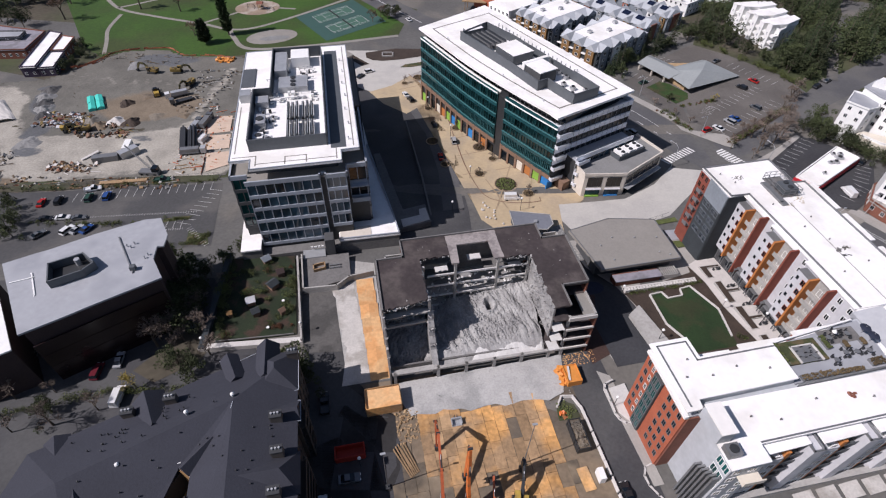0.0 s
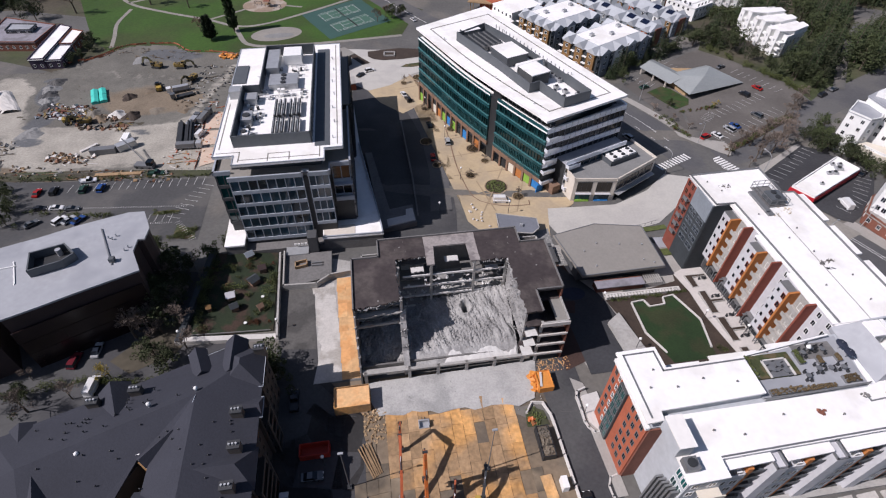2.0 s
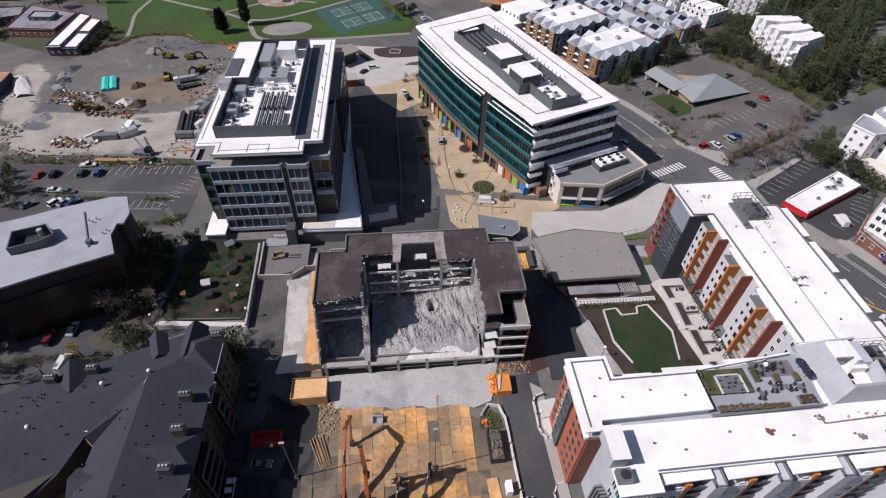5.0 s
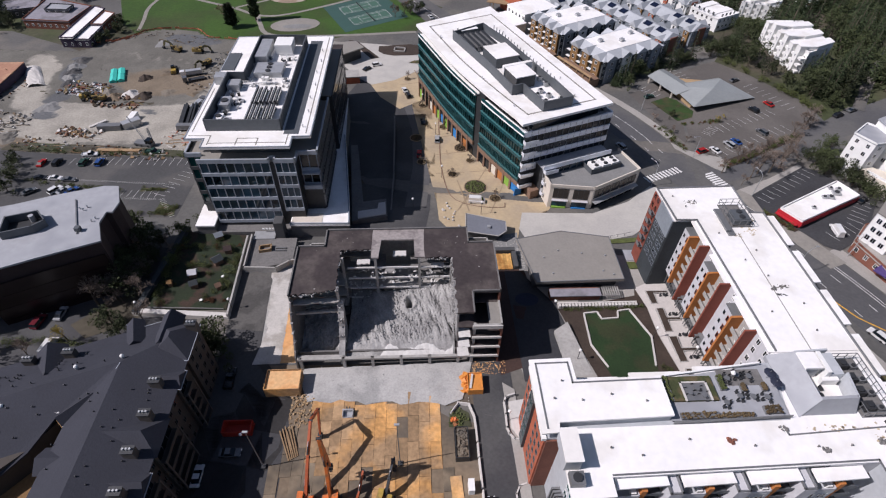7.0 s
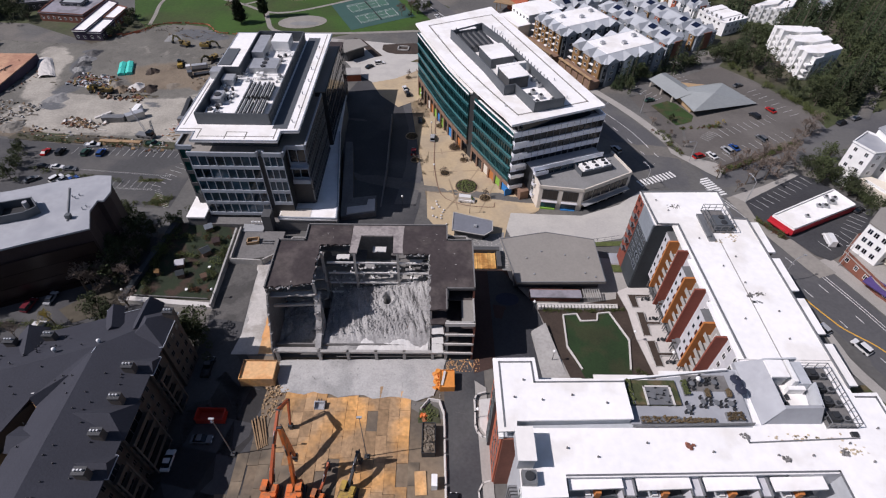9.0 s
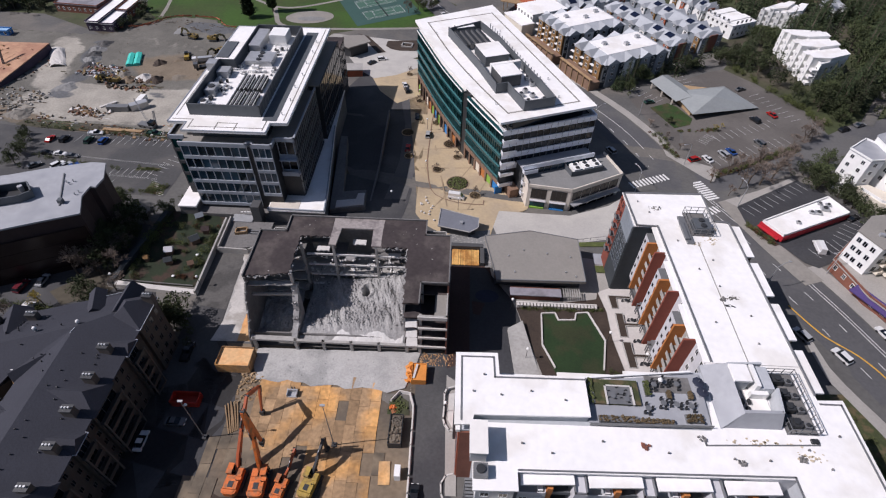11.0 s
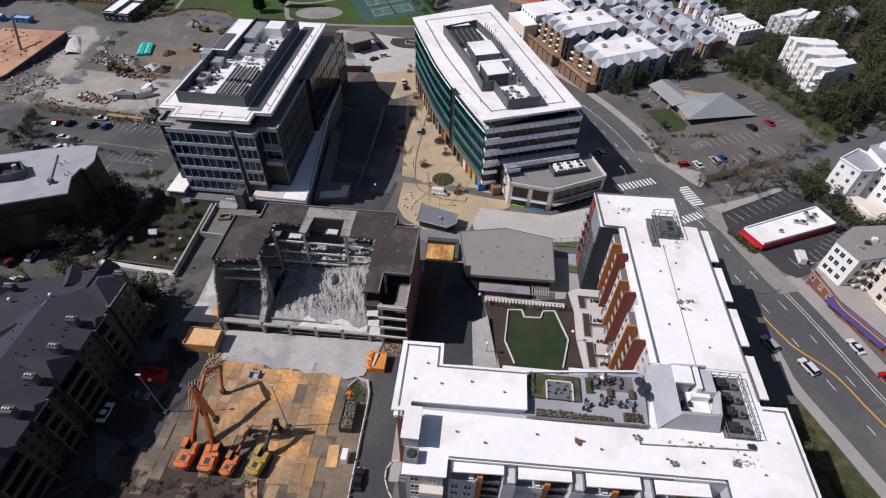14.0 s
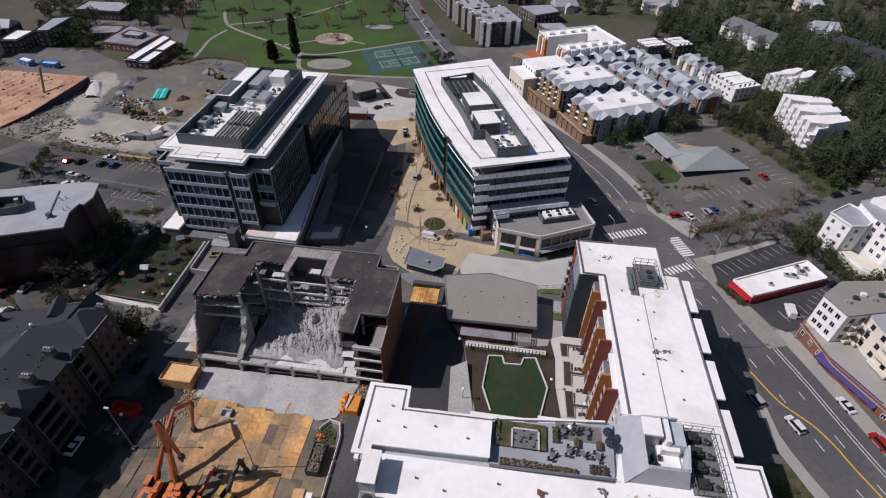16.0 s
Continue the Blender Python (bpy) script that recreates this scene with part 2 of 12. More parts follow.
M_MATG = mat("muddy_crane_mat", (0.185, 0.146, 0.1), var=0.3, big=0.2, fine=1.2, col2=(0.1, 0.082, 0.06), patch=0.6, patch_scale=0.15, rnd=0.18)
M_PLYB = mat("orange_plywood_sheet", (0.6, 0.37, 0.18), var=0.2, big=0.2, fine=1.2, col2=(0.52, 0.27, 0.11), patch=0.5, patch_scale=0.2, rnd=0.15)
M_PLY = mat("plywood_deck", (0.45, 0.265, 0.165), var=0.2, big=0.15, fine=1, col2=(0.34, 0.18, 0.115), patch=0.4, patch_scale=0.1)
M_OR = mat("orange_machine_paint", (0.58, 0.145, 0.03), rough=0.5, var=0.18, big=0.5, fine=2, col2=(0.3, 0.12, 0.05), patch=0.3, patch_scale=0.6)
M_YEL = mat("yellow_machine_paint", (0.37, 0.25, 0.05), rough=0.5, var=0.18, big=0.5, fine=2, col2=(0.25, 0.17, 0.06), patch=0.3, patch_scale=0.6)
M_ORDK = mat("faded_orange_boom_paint", (0.36, 0.085, 0.03), rough=0.55, var=0.25, big=0.5, fine=2)
M_YELD = mat("dusty_yellow_paint", (0.2, 0.14, 0.04), rough=0.7, var=0.25, big=0.5, fine=2, col2=(0.12, 0.09, 0.045), patch=0.4, patch_scale=0.6)
M_OBOX = mat("orange_container_paint", (0.6, 0.24, 0.05), rough=0.6, var=0.15, big=0.4, fine=2)
M_REDBOX = mat("red_container_paint", (0.4, 0.035, 0.02), rough=0.5, var=0.15, big=0.4, fine=2)
M_TEALTARP = mat("turquoise_tarpaulin", (0.05, 0.5, 0.42), rough=0.6, var=0.12, big=0.4, fine=2)
M_BLUE = mat("blue_hoarding", (0.03, 0.2, 0.5), rough=0.6, var=0.15, big=0.3, fine=2)
M_BLUEG = mat("blue_tarpaulin", (0.03, 0.16, 0.42), rough=0.6, var=0.15, big=0.3, fine=2)
M_GREENP = mat("green_hoarding", (0.22, 0.4, 0.06), rough=0.6, var=0.15, big=0.3, fine=2)
M_PURPLE = mat("purple_awning_fabric", (0.06, 0.038, 0.14), rough=0.8, var=0.15, big=0.3, fine=2)
M_REDW = mat("red_fascia", (0.42, 0.02, 0.03), rough=0.5, var=0.1, big=0.3, fine=2)
M_BANDP = mat("pale_blue_white_panel", (0.78, 0.81, 0.86), rough=0.3, metal=0.25, var=0.06, big=0.3, fine=1, bump=0.03, spec=0.7)
M_DECK = mat("orange_deck_boards", (0.56, 0.32, 0.1), var=0.3, big=0.25, fine=1.5, col2=(0.4, 0.19, 0.05), patch=0.5, patch_scale=0.3, rnd=0.3)
M_SLATE = mat("slate_grey_flat_roof", (0.155, 0.165, 0.19), rough=0.8, var=0.12, big=0.15, fine=1)
M_PATIO = mat("pale_patio_paving", (0.5, 0.47, 0.44), var=0.1, big=0.3, fine=2)
M_ASPHK = mat("black_asphalt", (0.04, 0.041, 0.045), var=0.25, big=0.1, fine=1.5, col2=(0.042, 0.042, 0.044), patch=0.4)
# Near-black alley ground: the house's shade is put into this colour.
M_ALLEYSHADE = mat("shade_darkened_alley", (0.024, 0.023, 0.023), var=0.3, big=0.1, fine=1.2, col2=(0.04, 0.038, 0.036), patch=0.4)
# Brown cladding with the recess's purple shadow tint mixed into its colour.
M_RECESS = mat("shade_tinted_brown_cladding", (0.1, 0.05, 0.055), var=0.2, big=0.4, fine=2)
M_TANWOOD = mat("tan_timber_wall", (0.36, 0.25, 0.14), var=0.2, big=0.4, fine=2)
M_STONE = mat("beige_stone", (0.58, 0.53, 0.46), var=0.1, big=0.3, fine=2)
M_LINE = mat("white_road_paint", (0.66, 0.66, 0.64), rough=0.7, var=0.15, big=0.5, fine=3)
M_YLINE = mat("yellow_road_paint", (0.6, 0.33, 0.04), rough=0.7, var=0.15, big=0.5, fine=3)
M_COURT = mat("green_tennis_court", (0.032, 0.08, 0.068), rough=0.8, var=0.08, big=0.1, fine=1)
M_COURT2 = mat("light_green_court", (0.05, 0.115, 0.085), rough=0.8, var=0.08, big=0.1, fine=1)
M_BARK = mat("bark", (0.1, 0.08, 0.06), var=0.25, big=0.5, fine=4)
M_TWIG = mat("bare_twigs", (0.17, 0.135, 0.11), var=0.3, big=0.2, fine=1, rnd=0.25)
M_TWIGY = mat("budding_twigs", (0.3, 0.24, 0.06), var=0.25, big=0.2, fine=1, rnd=0.2)
M_CONIF = mat("conifer_needles", (0.033, 0.049, 0.02), var=0.6, big=0.09, fine=1.2, rnd=0.35)
M_EVER = mat("evergreen_leaves", (0.042, 0.054, 0.02), var=0.6, big=0.09, fine=1.2, rnd=0.35)
M_SHRUB = mat("shrub_leaves", (0.07, 0.085, 0.025), var=0.4, big=0.4, fine=2, rnd=0.3)
M_SHRUBR = mat("rust_shrub_leaves", (0.11, 0.05, 0.024), var=0.4, big=0.4, fine=2, rnd=0.3)
M_TYRE = mat("rubber", (0.02, 0.02, 0.02), var=0.1, big=1, fine=4)
M_SOLAR = mat("solar_panel", (0.008, 0.012, 0.03), rough=0.15, var=0.2, big=0.5, fine=1, bump=0, spec=0.7)
M_LAMP = mat("white_lamp_globe", (0.8, 0.8, 0.78), rough=0.3, var=0.03)



def site_material():
    """Dirt of the building site: pale haul roads, brown stripped earth and dark gravel meet in uneven borders."""
    m = bpy.data.materials.new("site_earth")
    m.use_nodes = True
    n, ln = m.node_tree.nodes, m.node_tree.links.new
    b = n["Principled BSDF"]
    b.inputs["Roughness"].default_value = 0.95
    tc = n.new("ShaderNodeTexCoord")
    tex = {}
    for key, scale in (("wide", 0.09), ("mid", 0.35), ("fine", 1.6)):
        tex[key] = n.new("ShaderNodeTexNoise")
        tex[key].inputs["Scale"].default_value, tex[key].inputs["Detail"].default_value = scale, 6
        ln(tc.outputs["Object"], tex[key].inputs["Vector"])
    col = None
    base = (0.128, 0.122, 0.105, 1)
    for attr, c in (("brown", (0.17, 0.135, 0.095, 1)), ("pale", (0.315, 0.294, 0.252, 1)), ("gravel", (0.1, 0.104, 0.108, 1))):
        at = n.new("ShaderNodeAttribute")
        at.attribute_name = attr
        add = n.new("ShaderNodeMath")
        add.operation = "MULTIPLY_ADD"
        add.inputs[1].default_value = 0.75
        ln(tex["mid"].outputs[0], add.inputs[0]), ln(at.outputs["Fac"], add.inputs[2])
        mr = n.new("ShaderNodeMapRange")
        mr.inputs[1].default_value, mr.inputs[2].default_value = 0.72, 1.08
        ln(add.outputs[0], mr.inputs[0])
        mx = n.new("ShaderNodeMix")
        mx.data_type = "RGBA"
        mx.inputs["A"].default_value, mx.inputs["B"].default_value = base, c
        if col:
            ln(col, mx.inputs["A"])
        ln(mr.outputs[0], mx.inputs["Factor"])
        col = mx.outputs["Result"]
    s1 = n.new("ShaderNodeMath")
    s1.operation = "ADD"
    ln(tex["wide"].outputs[0], s1.inputs[0]), ln(tex["fine"].outputs[0], s1.inputs[1])
    mr = n.new("ShaderNodeMapRange")
    mr.inputs[1].default_value, mr.inputs[2].default_value, mr.inputs[3].default_value, mr.inputs[4].default_value = 0.65, 1.35, 0.66, 1.34
    ln(s1.outputs[0], mr.inputs[0])
    sc = n.new("ShaderNodeVectorMath")
    sc.operation = "SCALE"
    ln(col, sc.inputs[0]), ln(mr.outputs[0], sc.inputs["Scale"])
    ln(sc.outputs[0], b.inputs["Base Color"])
    bp = n.new("ShaderNodeBump")
    bp.inputs["Strength"].default_value, bp.inputs["Distance"].default_value = 0.45, 0.3
    ln(tex["fine"].outputs[0], bp.inputs["Height"]), ln(bp.outputs[0], b.inputs["Normal"])
    return m


M_SITE = site_material()

# ---- geometry helpers ----
ANG = 12.5
XS = [-300, -130, -50, 20, 65, 105, 140, 200]
YS = [0, 60, 95, 145, 185, 240, 300]
ZG = [[8, 7, 6, 7, 10, 11, 11, 12],
      [7, 5, 4, 6.3, 9.0, 9.5, 9.5, 11],
      [3, 2, 3.5, 5.5, 5.7, 7.5, 8, 9],
      [-3, -3, 0, 0, 2, 4, 6.5, 8],
      [-6, -6, -3, -1, 1, 2, 5, 7],
      [-7, -7, -5, -3, 1, 2, 4.5, 7],
      [-7, -7, -6, -5, 0, 2, 4, 7]]


def cell(a, v):
    v = min(max(v, a[0]), a[-1])
    for i in range(len(a) - 1):
        if v <= a[i + 1]:
            break
    return i, (v - a[i]) / (a[i + 1] - a[i])


def gz(x, y):
    """The ground's height."""
    i, u = cell(XS, x)
    j, w = cell(YS, y)
    return (ZG[j][i] * (1 - u) + ZG[j][i + 1] * u) * (1 - w) + (ZG[j + 1][i] * (1 - u) + ZG[j + 1][i + 1] * u) * w


def turned(a, b, rot):
    c, s = math.cos(radians(rot)), math.sin(radians(rot))
    return a * c - b * s, a * s + b * c


def W(u, v):
    """World x, y of a point in the block's grid."""
    return turned(u, v, ANG)


def guv(u, v):
    return gz(*W(u, v))


class Geo:
    """A heap of vertices and faces."""

    def __init__(self):
        self.v, self.f = [], []

    def add(self, vs, fs):
        n = len(self.v)
        self.v += [tuple(p) for p in vs]
        self.f += [tuple(i + n for i in f) for f in fs]
        return self

    def box(self, x0, x1, y0, y1, z0, z1):
        return self.add([(x0, y0, z0), (x1, y0, z0), (x1, y1, z0), (x0, y1, z0), (x0, y0, z1), (x1, y0, z1), (x1, y1, z1), (x0, y1, z1)],
                        [(3, 2, 1, 0), (4, 5, 6, 7), (0, 1, 5, 4), (1, 2, 6, 5), (2, 3, 7, 6), (3, 0, 4, 7)])

    def prism(self, pts, z0, z1):
        n = len(pts)
        if sum(pts[i - 1][0] * pts[i][1] - pts[i][0] * pts[i - 1][1] for i in range(n)) < 0:
            pts = pts[::-1]
        return self.add([(x, y, z0) for x, y in pts] + [(x, y, z1) for x, y in pts],
                        [tuple(range(n))[::-1], tuple(range(n, 2 * n))] + [(i, (i + 1) % n, n + (i + 1) % n, n + i) for i in range(n)])

    def rail(self, pts, z0, z1, w, closed=False):
        """A wall of width w along a line of points."""
        seg = list(zip(pts, pts[1:] + pts[:1])) if closed else list(zip(pts, pts[1:]))
        for (ax, ay), (bx, by) in seg:
            d = math.hypot(bx - ax, by - ay) or 1
            nx, ny, tx, ty = -(by - ay) / d * w / 2, (bx - ax) / d * w / 2, (bx - ax) / d * w / 2, (by - ay) / d * w / 2
            self.prism([(ax - nx - tx, ay - ny - ty), (bx - nx + tx, by - ny + ty), (bx + nx + tx, by + ny + ty), (ax + nx - tx, ay + ny - ty)], z0, z1)
        return self

    def ring(self, pts, z0, z1, w):
        """A closed kerb of width w round a loop of points."""
        n = len(pts)
        cx, cy = sum(p[0] for p in pts) / n, sum(p[1] for p in pts) / n
        vs = []
        for x, y in pts:
            d = math.hypot(x - cx, y - cy) or 1
            k = w / 2 / d
            for f, z in ((1 + k, z0), (1 + k, z1), (1 - k, z1), (1 - k, z0)):
                vs.append((cx + (x - cx) * f, cy + (y - cy) * f, z))
        return self.add(vs, [(4 * i + a, 4 * ((i + 1) % n) + a, 4 * ((i + 1) % n) + (a + 1) % 4, 4 * i + (a + 1) % 4) for i in range(n) for a in range(4)])

    def beam(self, p, q, w, h=None):
        """A square bar from p to q."""
        p, q = Vector(p), Vector(q)
        d = (q - p).normalized()
        s = d.cross(Vector((0, 0, 1)))
        s = (s.normalized() if s.length > 0.01 else Vector((1, 0, 0))) * w / 2
        t = s.cross(d).normalized() * (h or w) / 2
        vs = [e + a * s + b * t for e in (p, q) for a, b in ((-1, -1), (1, -1), (1, 1), (-1, 1))]
        return self.add(vs, [(3, 2, 1, 0), (4, 5, 6, 7), (0, 1, 5, 4), (1, 2, 6, 5), (2, 3, 7, 6), (3, 0, 4, 7)])

    def tube(self, p, q, r, r2=None, n=6):
        p, q = Vector(p), Vector(q)
        d = (q - p).normalized()
        s = d.orthogonal().normalized()
        t = d.cross(s)
        vs = [e + (s * math.cos(k * math.tau / n) + t * math.sin(k * math.tau / n)) * w for e, w in ((p, r), (q, r if r2 is None else r2)) for k in range(n)]
        return self.add(vs, [tuple(range(n))[::-1], tuple(range(n, 2 * n))] + [(i, (i + 1) % n, n + (i + 1) % n, n + i) for i in range(n)])

    def gable(self, x0, x1, y0, y1, z0, z1, along="x", over=0.0, hip=0.0):
        """A pitched roof; its ridge runs along x or y; hip: how far the ridge ends are drawn in."""
        x0, x1, y0, y1 = x0 - over, x1 + over, y0 - over, y1 + over
        if along == "x":
            r = [(x0 + hip, (y0 + y1) / 2, z1), (x1 - hip, (y0 + y1) / 2, z1)]
            fs = [(0, 1, 5, 4), (1, 2, 5), (2, 3, 4, 5), (3, 0, 4)]
        else:
            r = [((x0 + x1) / 2, y0 + hip, z1), ((x0 + x1) / 2, y1 - hip, z1)]
            fs = [(0, 1, 4), (1, 2, 5, 4), (2, 3, 5), (3, 0, 4, 5)]
        return self.add([(x0, y0, z0), (x1, y0, z0), (x1, y1, z0), (x0, y1, z0)] + r, fs + [(3, 2, 1, 0)])

    def ball(self, c, r, rz=None, n=8, m=5):
        rz = rz or r
        vs = [(c[0], c[1], c[2] - rz)]
        for j in range(1, m):
            a = math.pi * j / m
            vs += [(c[0] + r * math.sin(a) * math.cos(k * math.tau / n), c[1] + r * math.sin(a) * math.sin(k * math.tau / n), c[2] - rz * math.cos(a)) for k in range(n)]
        vs.append((c[0], c[1], c[2] + rz))
        fs = [(0, 1 + (k + 1) % n, 1 + k) for k in range(n)]
        for j in range(m - 2):
            o = 1 + j * n
            fs += [(o + k, o + (k + 1) % n, o + n + (k + 1) % n, o + n + k) for k in range(n)]
        o, t = 1 + (m - 2) * n, len(vs) - 1
        fs += [(o + k, o + (k + 1) % n, t) for k in range(n)]
        return self.add(vs, fs)


ORG = {}


def mesh_of(name, pieces, shift=(0, 0, 0), smooth=False):
    """One mesh from pairs of Geo and material."""
    me = bpy.data.meshes.new(name)
    vs, fs, mi = [], [], []
    for k, (geo, m) in enumerate(pieces):
        n = len(vs)
        vs += [(x - shift[0], y - shift[1], z - shift[2]) for x, y, z in geo.v]
        fs += [tuple(i + n for i in f) for f in geo.f]
        mi += [k] * len(geo.f)
        me.materials.append(m)
    me.from_pydata(vs, [], fs)
    me.polygons.foreach_set("material_index", mi)
    if smooth:
        me.polygons.foreach_set("use_smooth", [True] * len(fs))
    me.update()
    return me


def thing(name, base, label, category, rot=ANG, group="", kind=""):
    """An Empty at base, given in a grid turned by rot; its parts are written in that grid."""
    ob = new(name)
    x, y = turned(base[0], base[1], rot)
    ob.matrix_world = pose(x, y, base[2], 0, 0, rot)
    ob.empty_display_size = 0.5
    ORG[ob] = base
    return tagged(ob, label, category, group, kind)


def part(name, geo, material, parent, label="", smooth=False):
    """One mesh under a thing or under a part."""
    pieces = geo if isinstance(geo, list) else [(geo, material)]
    ob = new(name, mesh_of(name, pieces, ORG[parent], smooth))
    ob.parent = parent
    ORG[ob] = ORG[parent]
    return tagged(ob, label)


def rail_parts(name, pts, z0, z1, w, material, parent, label="", closed=False):
    """A wall along a line of points, one part for each stretch."""
    seg = list(zip(pts, pts[1:] + pts[:1])) if closed else list(zip(pts, pts[1:]))
    for a, b in seg:
        part(name, Geo().rail([a, b], z0, z1, w), material, parent, label)


def piece(name, data, parent, m):
    """A piece on a shared mesh, at the pose m in the parent's own grid."""
    ob = new(name, data)
    ob.parent = parent
    o = ORG[parent]
    ob.matrix_local = Matrix.Translation((-o[0], -o[1], -o[2])) @ m
    return ob


def solo(name, geo, material, label, category, kind="", group="", rot=0.0, smooth=False):
    """A thing that is one mesh; geometry in a grid turned by rot. Its origin lies at its base."""
    pieces = geo if isinstance(geo, list) else [(geo, material)]
    allv = [p for g_, _ in pieces for p in g_.v]
    o = tuple((min(p[k] for p in allv) + max(p[k] for p in allv)) / 2 for k in (0, 1)) + (min(p[2] for p in allv),)
    ob = new(name, mesh_of(name, pieces, o, smooth))
    x, y = turned(o[0], o[1], rot)
    ob.matrix_world = pose(x, y, o[2], 0, 0, rot)
    ORG[ob] = o
    return tagged(ob, label, category, group, kind)


def drape(name, pts, dz, material, label="", category="ground", uv=False, step=8.0, thick=0.0, kind="structure"):
    """A flat surface that lies on the ground, dz above it."""
    if uv:
        pts = [W(*p) for p in pts]
    bm = bmesh.new()
    face = bm.faces.new([bm.verts.new((x, y, 0)) for x, y in pts])
    if face.normal.z < 0 or sum(pts[i - 1][0] * pts[i][1] - pts[i][0] * pts[i - 1][1] for i in range(len(pts))) < 0:
        bmesh.ops.reverse_faces(bm, faces=bm.faces[:])
    bmesh.ops.triangulate(bm, faces=bm.faces[:])
    for k in (0, 1):
        lo, hi = min(p[k] for p in pts), max(p[k] for p in pts)
        c = math.ceil(lo / step) * step
        while c < hi:
            co, no = [0, 0, 0], [0, 0, 0]
            co[k], no[k] = c, 1
            bmesh.ops.bisect_plane(bm, geom=bm.verts[:] + bm.edges[:] + bm.faces[:], plane_co=co, plane_no=no)
            c += step
    for v in bm.verts:
        v.co.z = gz(v.co.x, v.co.y) + dz
    if thick:
        rim = [e for e in bm.edges if e.is_boundary]
        out = bmesh.ops.extrude_edge_only(bm, edges=rim)["geom"]
        for v in out:
            if isinstance(v, bmesh.types.BMVert):
                v.co.z -= thick
    me = bpy.data.meshes.new(name)
    bm.to_mesh(me)
    bm.free()
    me.materials.append(material)
    return tagged(new(name, me), label, category, "", kind)


def smooth_line(pts, step=3.0):
    """Points along a soft curve through pts."""
    out = []
    for i in range(len(pts) - 1):
        p0, p1, p2, p3 = pts[max(i - 1, 0)], pts[i], pts[i + 1], pts[min(i + 2, len(pts) - 1)]
        n = max(1, int(math.dist(p1, p2) / step))
        for k in range(n):
            t = k / n
            out.append(tuple(0.5 * (2 * b + (c - a) * t + (2 * a - 5 * b + 4 * c - d) * t * t + (3 * b - a - 3 * c + d) * t ** 3) for a, b, c, d in zip(p0, p1, p2, p3)))
    return out + [tuple(pts[-1])]


def strip_geo(pts, width, dz, geo=None, off=0.0, rows=4):
    """A band of that width along a line, lying on the ground; off: to the left of the line."""
    geo = geo or Geo()
    n, vs = len(pts), []
    for i in range(n):
        a, b = pts[max(i - 1, 0)], pts[min(i + 1, n - 1)]
        d = math.dist(a, b) or 1
        nx, ny = -(b[1] - a[1]) / d, (b[0] - a[0]) / d
        for k in range(rows + 1):
            s = off + width * (0.5 - k / rows)
            x, y = pts[i][0] + nx * s, pts[i][1] + ny * s
            vs.append((x, y, gz(x, y) + dz))
    r = rows + 1
    return geo.add(vs, [(i * r + k, i * r + k + 1, (i + 1) * r + k + 1, (i + 1) * r + k) for i in range(n - 1) for k in range(rows)])


def dashes(line, width, dz, on, gap, geo, off=0.0):
    pts = smooth_line(line, 1.0)
    acc, cur = 0.0, []
    for a, b in zip(pts, pts[1:]):
        if acc % (on + gap) < on:
            cur = cur or [a]
            cur.append(b)
        elif cur:
            strip_geo(cur, width, dz, geo, off, 1)
            cur = []
        acc += math.dist(a, b)
    if len(cur) > 1:
        strip_geo(cur, width, dz, geo, off, 1)
    return geo


def flat(name, geo, material, label, category="road marking", kind="structure"):
    ob = new(name, mesh_of(name, [(geo, material)]))
    return tagged(ob, label, category, "", kind)

# ---- ground, roads and pavements ----
def ground_sheet():
    xs = [-4500, -2000, -900, -500] + [i * 10.0 for i in range(-34, 30)] + [450, 900, 2000, 4500]
    ys = [-3500, -1200, -400, -100] + [i * 10.0 for i in range(-3, 60)] + [800, 1500, 2800, 4800]
    n = len(xs)
    geo = Geo().add([(x, y, gz(x, y)) for y in ys for x in xs],
                    [(j * n + i, j * n + i + 1, (j + 1) * n + i + 1, (j + 1) * n + i) for j in range(len(ys) - 1) for i in range(n - 1)])
    flat("ground", geo, M_EARTH, "brown and green earth of the town", "ground")


ground_sheet()
drape("town_ground", [(-165, 5), (230, -40), (260, 20), (190, 110), (200, 190), (140, 262), (60, 330), (-10, 330), (-30, 292), (-70, 262), (-70, 150), (-165, 142)], 0.02, M_TOWN, "grey worn asphalt and paving of the town", "ground", step=10)
drape("town_ground", [(-40, 336), (-14, 318), (30, 328), (62, 330), (56, 360), (40, 378), (20, 372), (6, 360), (-14, 340)], 0.03, M_TOWN, "grey asphalt round the far flats", "ground", step=10)
drape("town_ground", [(-120, 486), (-88, 436), (-20, 384), (60, 380), (110, 420), (70, 480), (0, 520)], 0.03, M_EARTH, "brown earth between the far houses", "ground", step=20)
CENTRAL = [(-185, 540), (-130, 462), (-55, 352), (-12, 300), (30, 250), (75, 205), (99, 170), (117, 142), (134, 115), (150, 88), (185, 35), (225, -30)]
CROSS = [(100, 166), (124, 177), (150, 199), (180, 220), (235, 258), (300, 300)]
flat("road", strip_geo(smooth_line(CENTRAL, 4), 16.5, 0.05), M_ASPH, "worn grey asphalt main road", "road")
flat("road", strip_geo(smooth_line(CROSS, 4), 12.5, 0.07), M_ASPH, "grey asphalt side street", "road")
drape("road", [(8, 258), (-24, 262), (-70, 262), (-72, 256), (-40, 246), (-20, 232), (-14, 214), (-2, 212), (12, 240), (30, 248)], 0.04, M_PAVE, "pale concrete street beside the park", "road")
sp = smooth_line(CENTRAL[3:], 4)
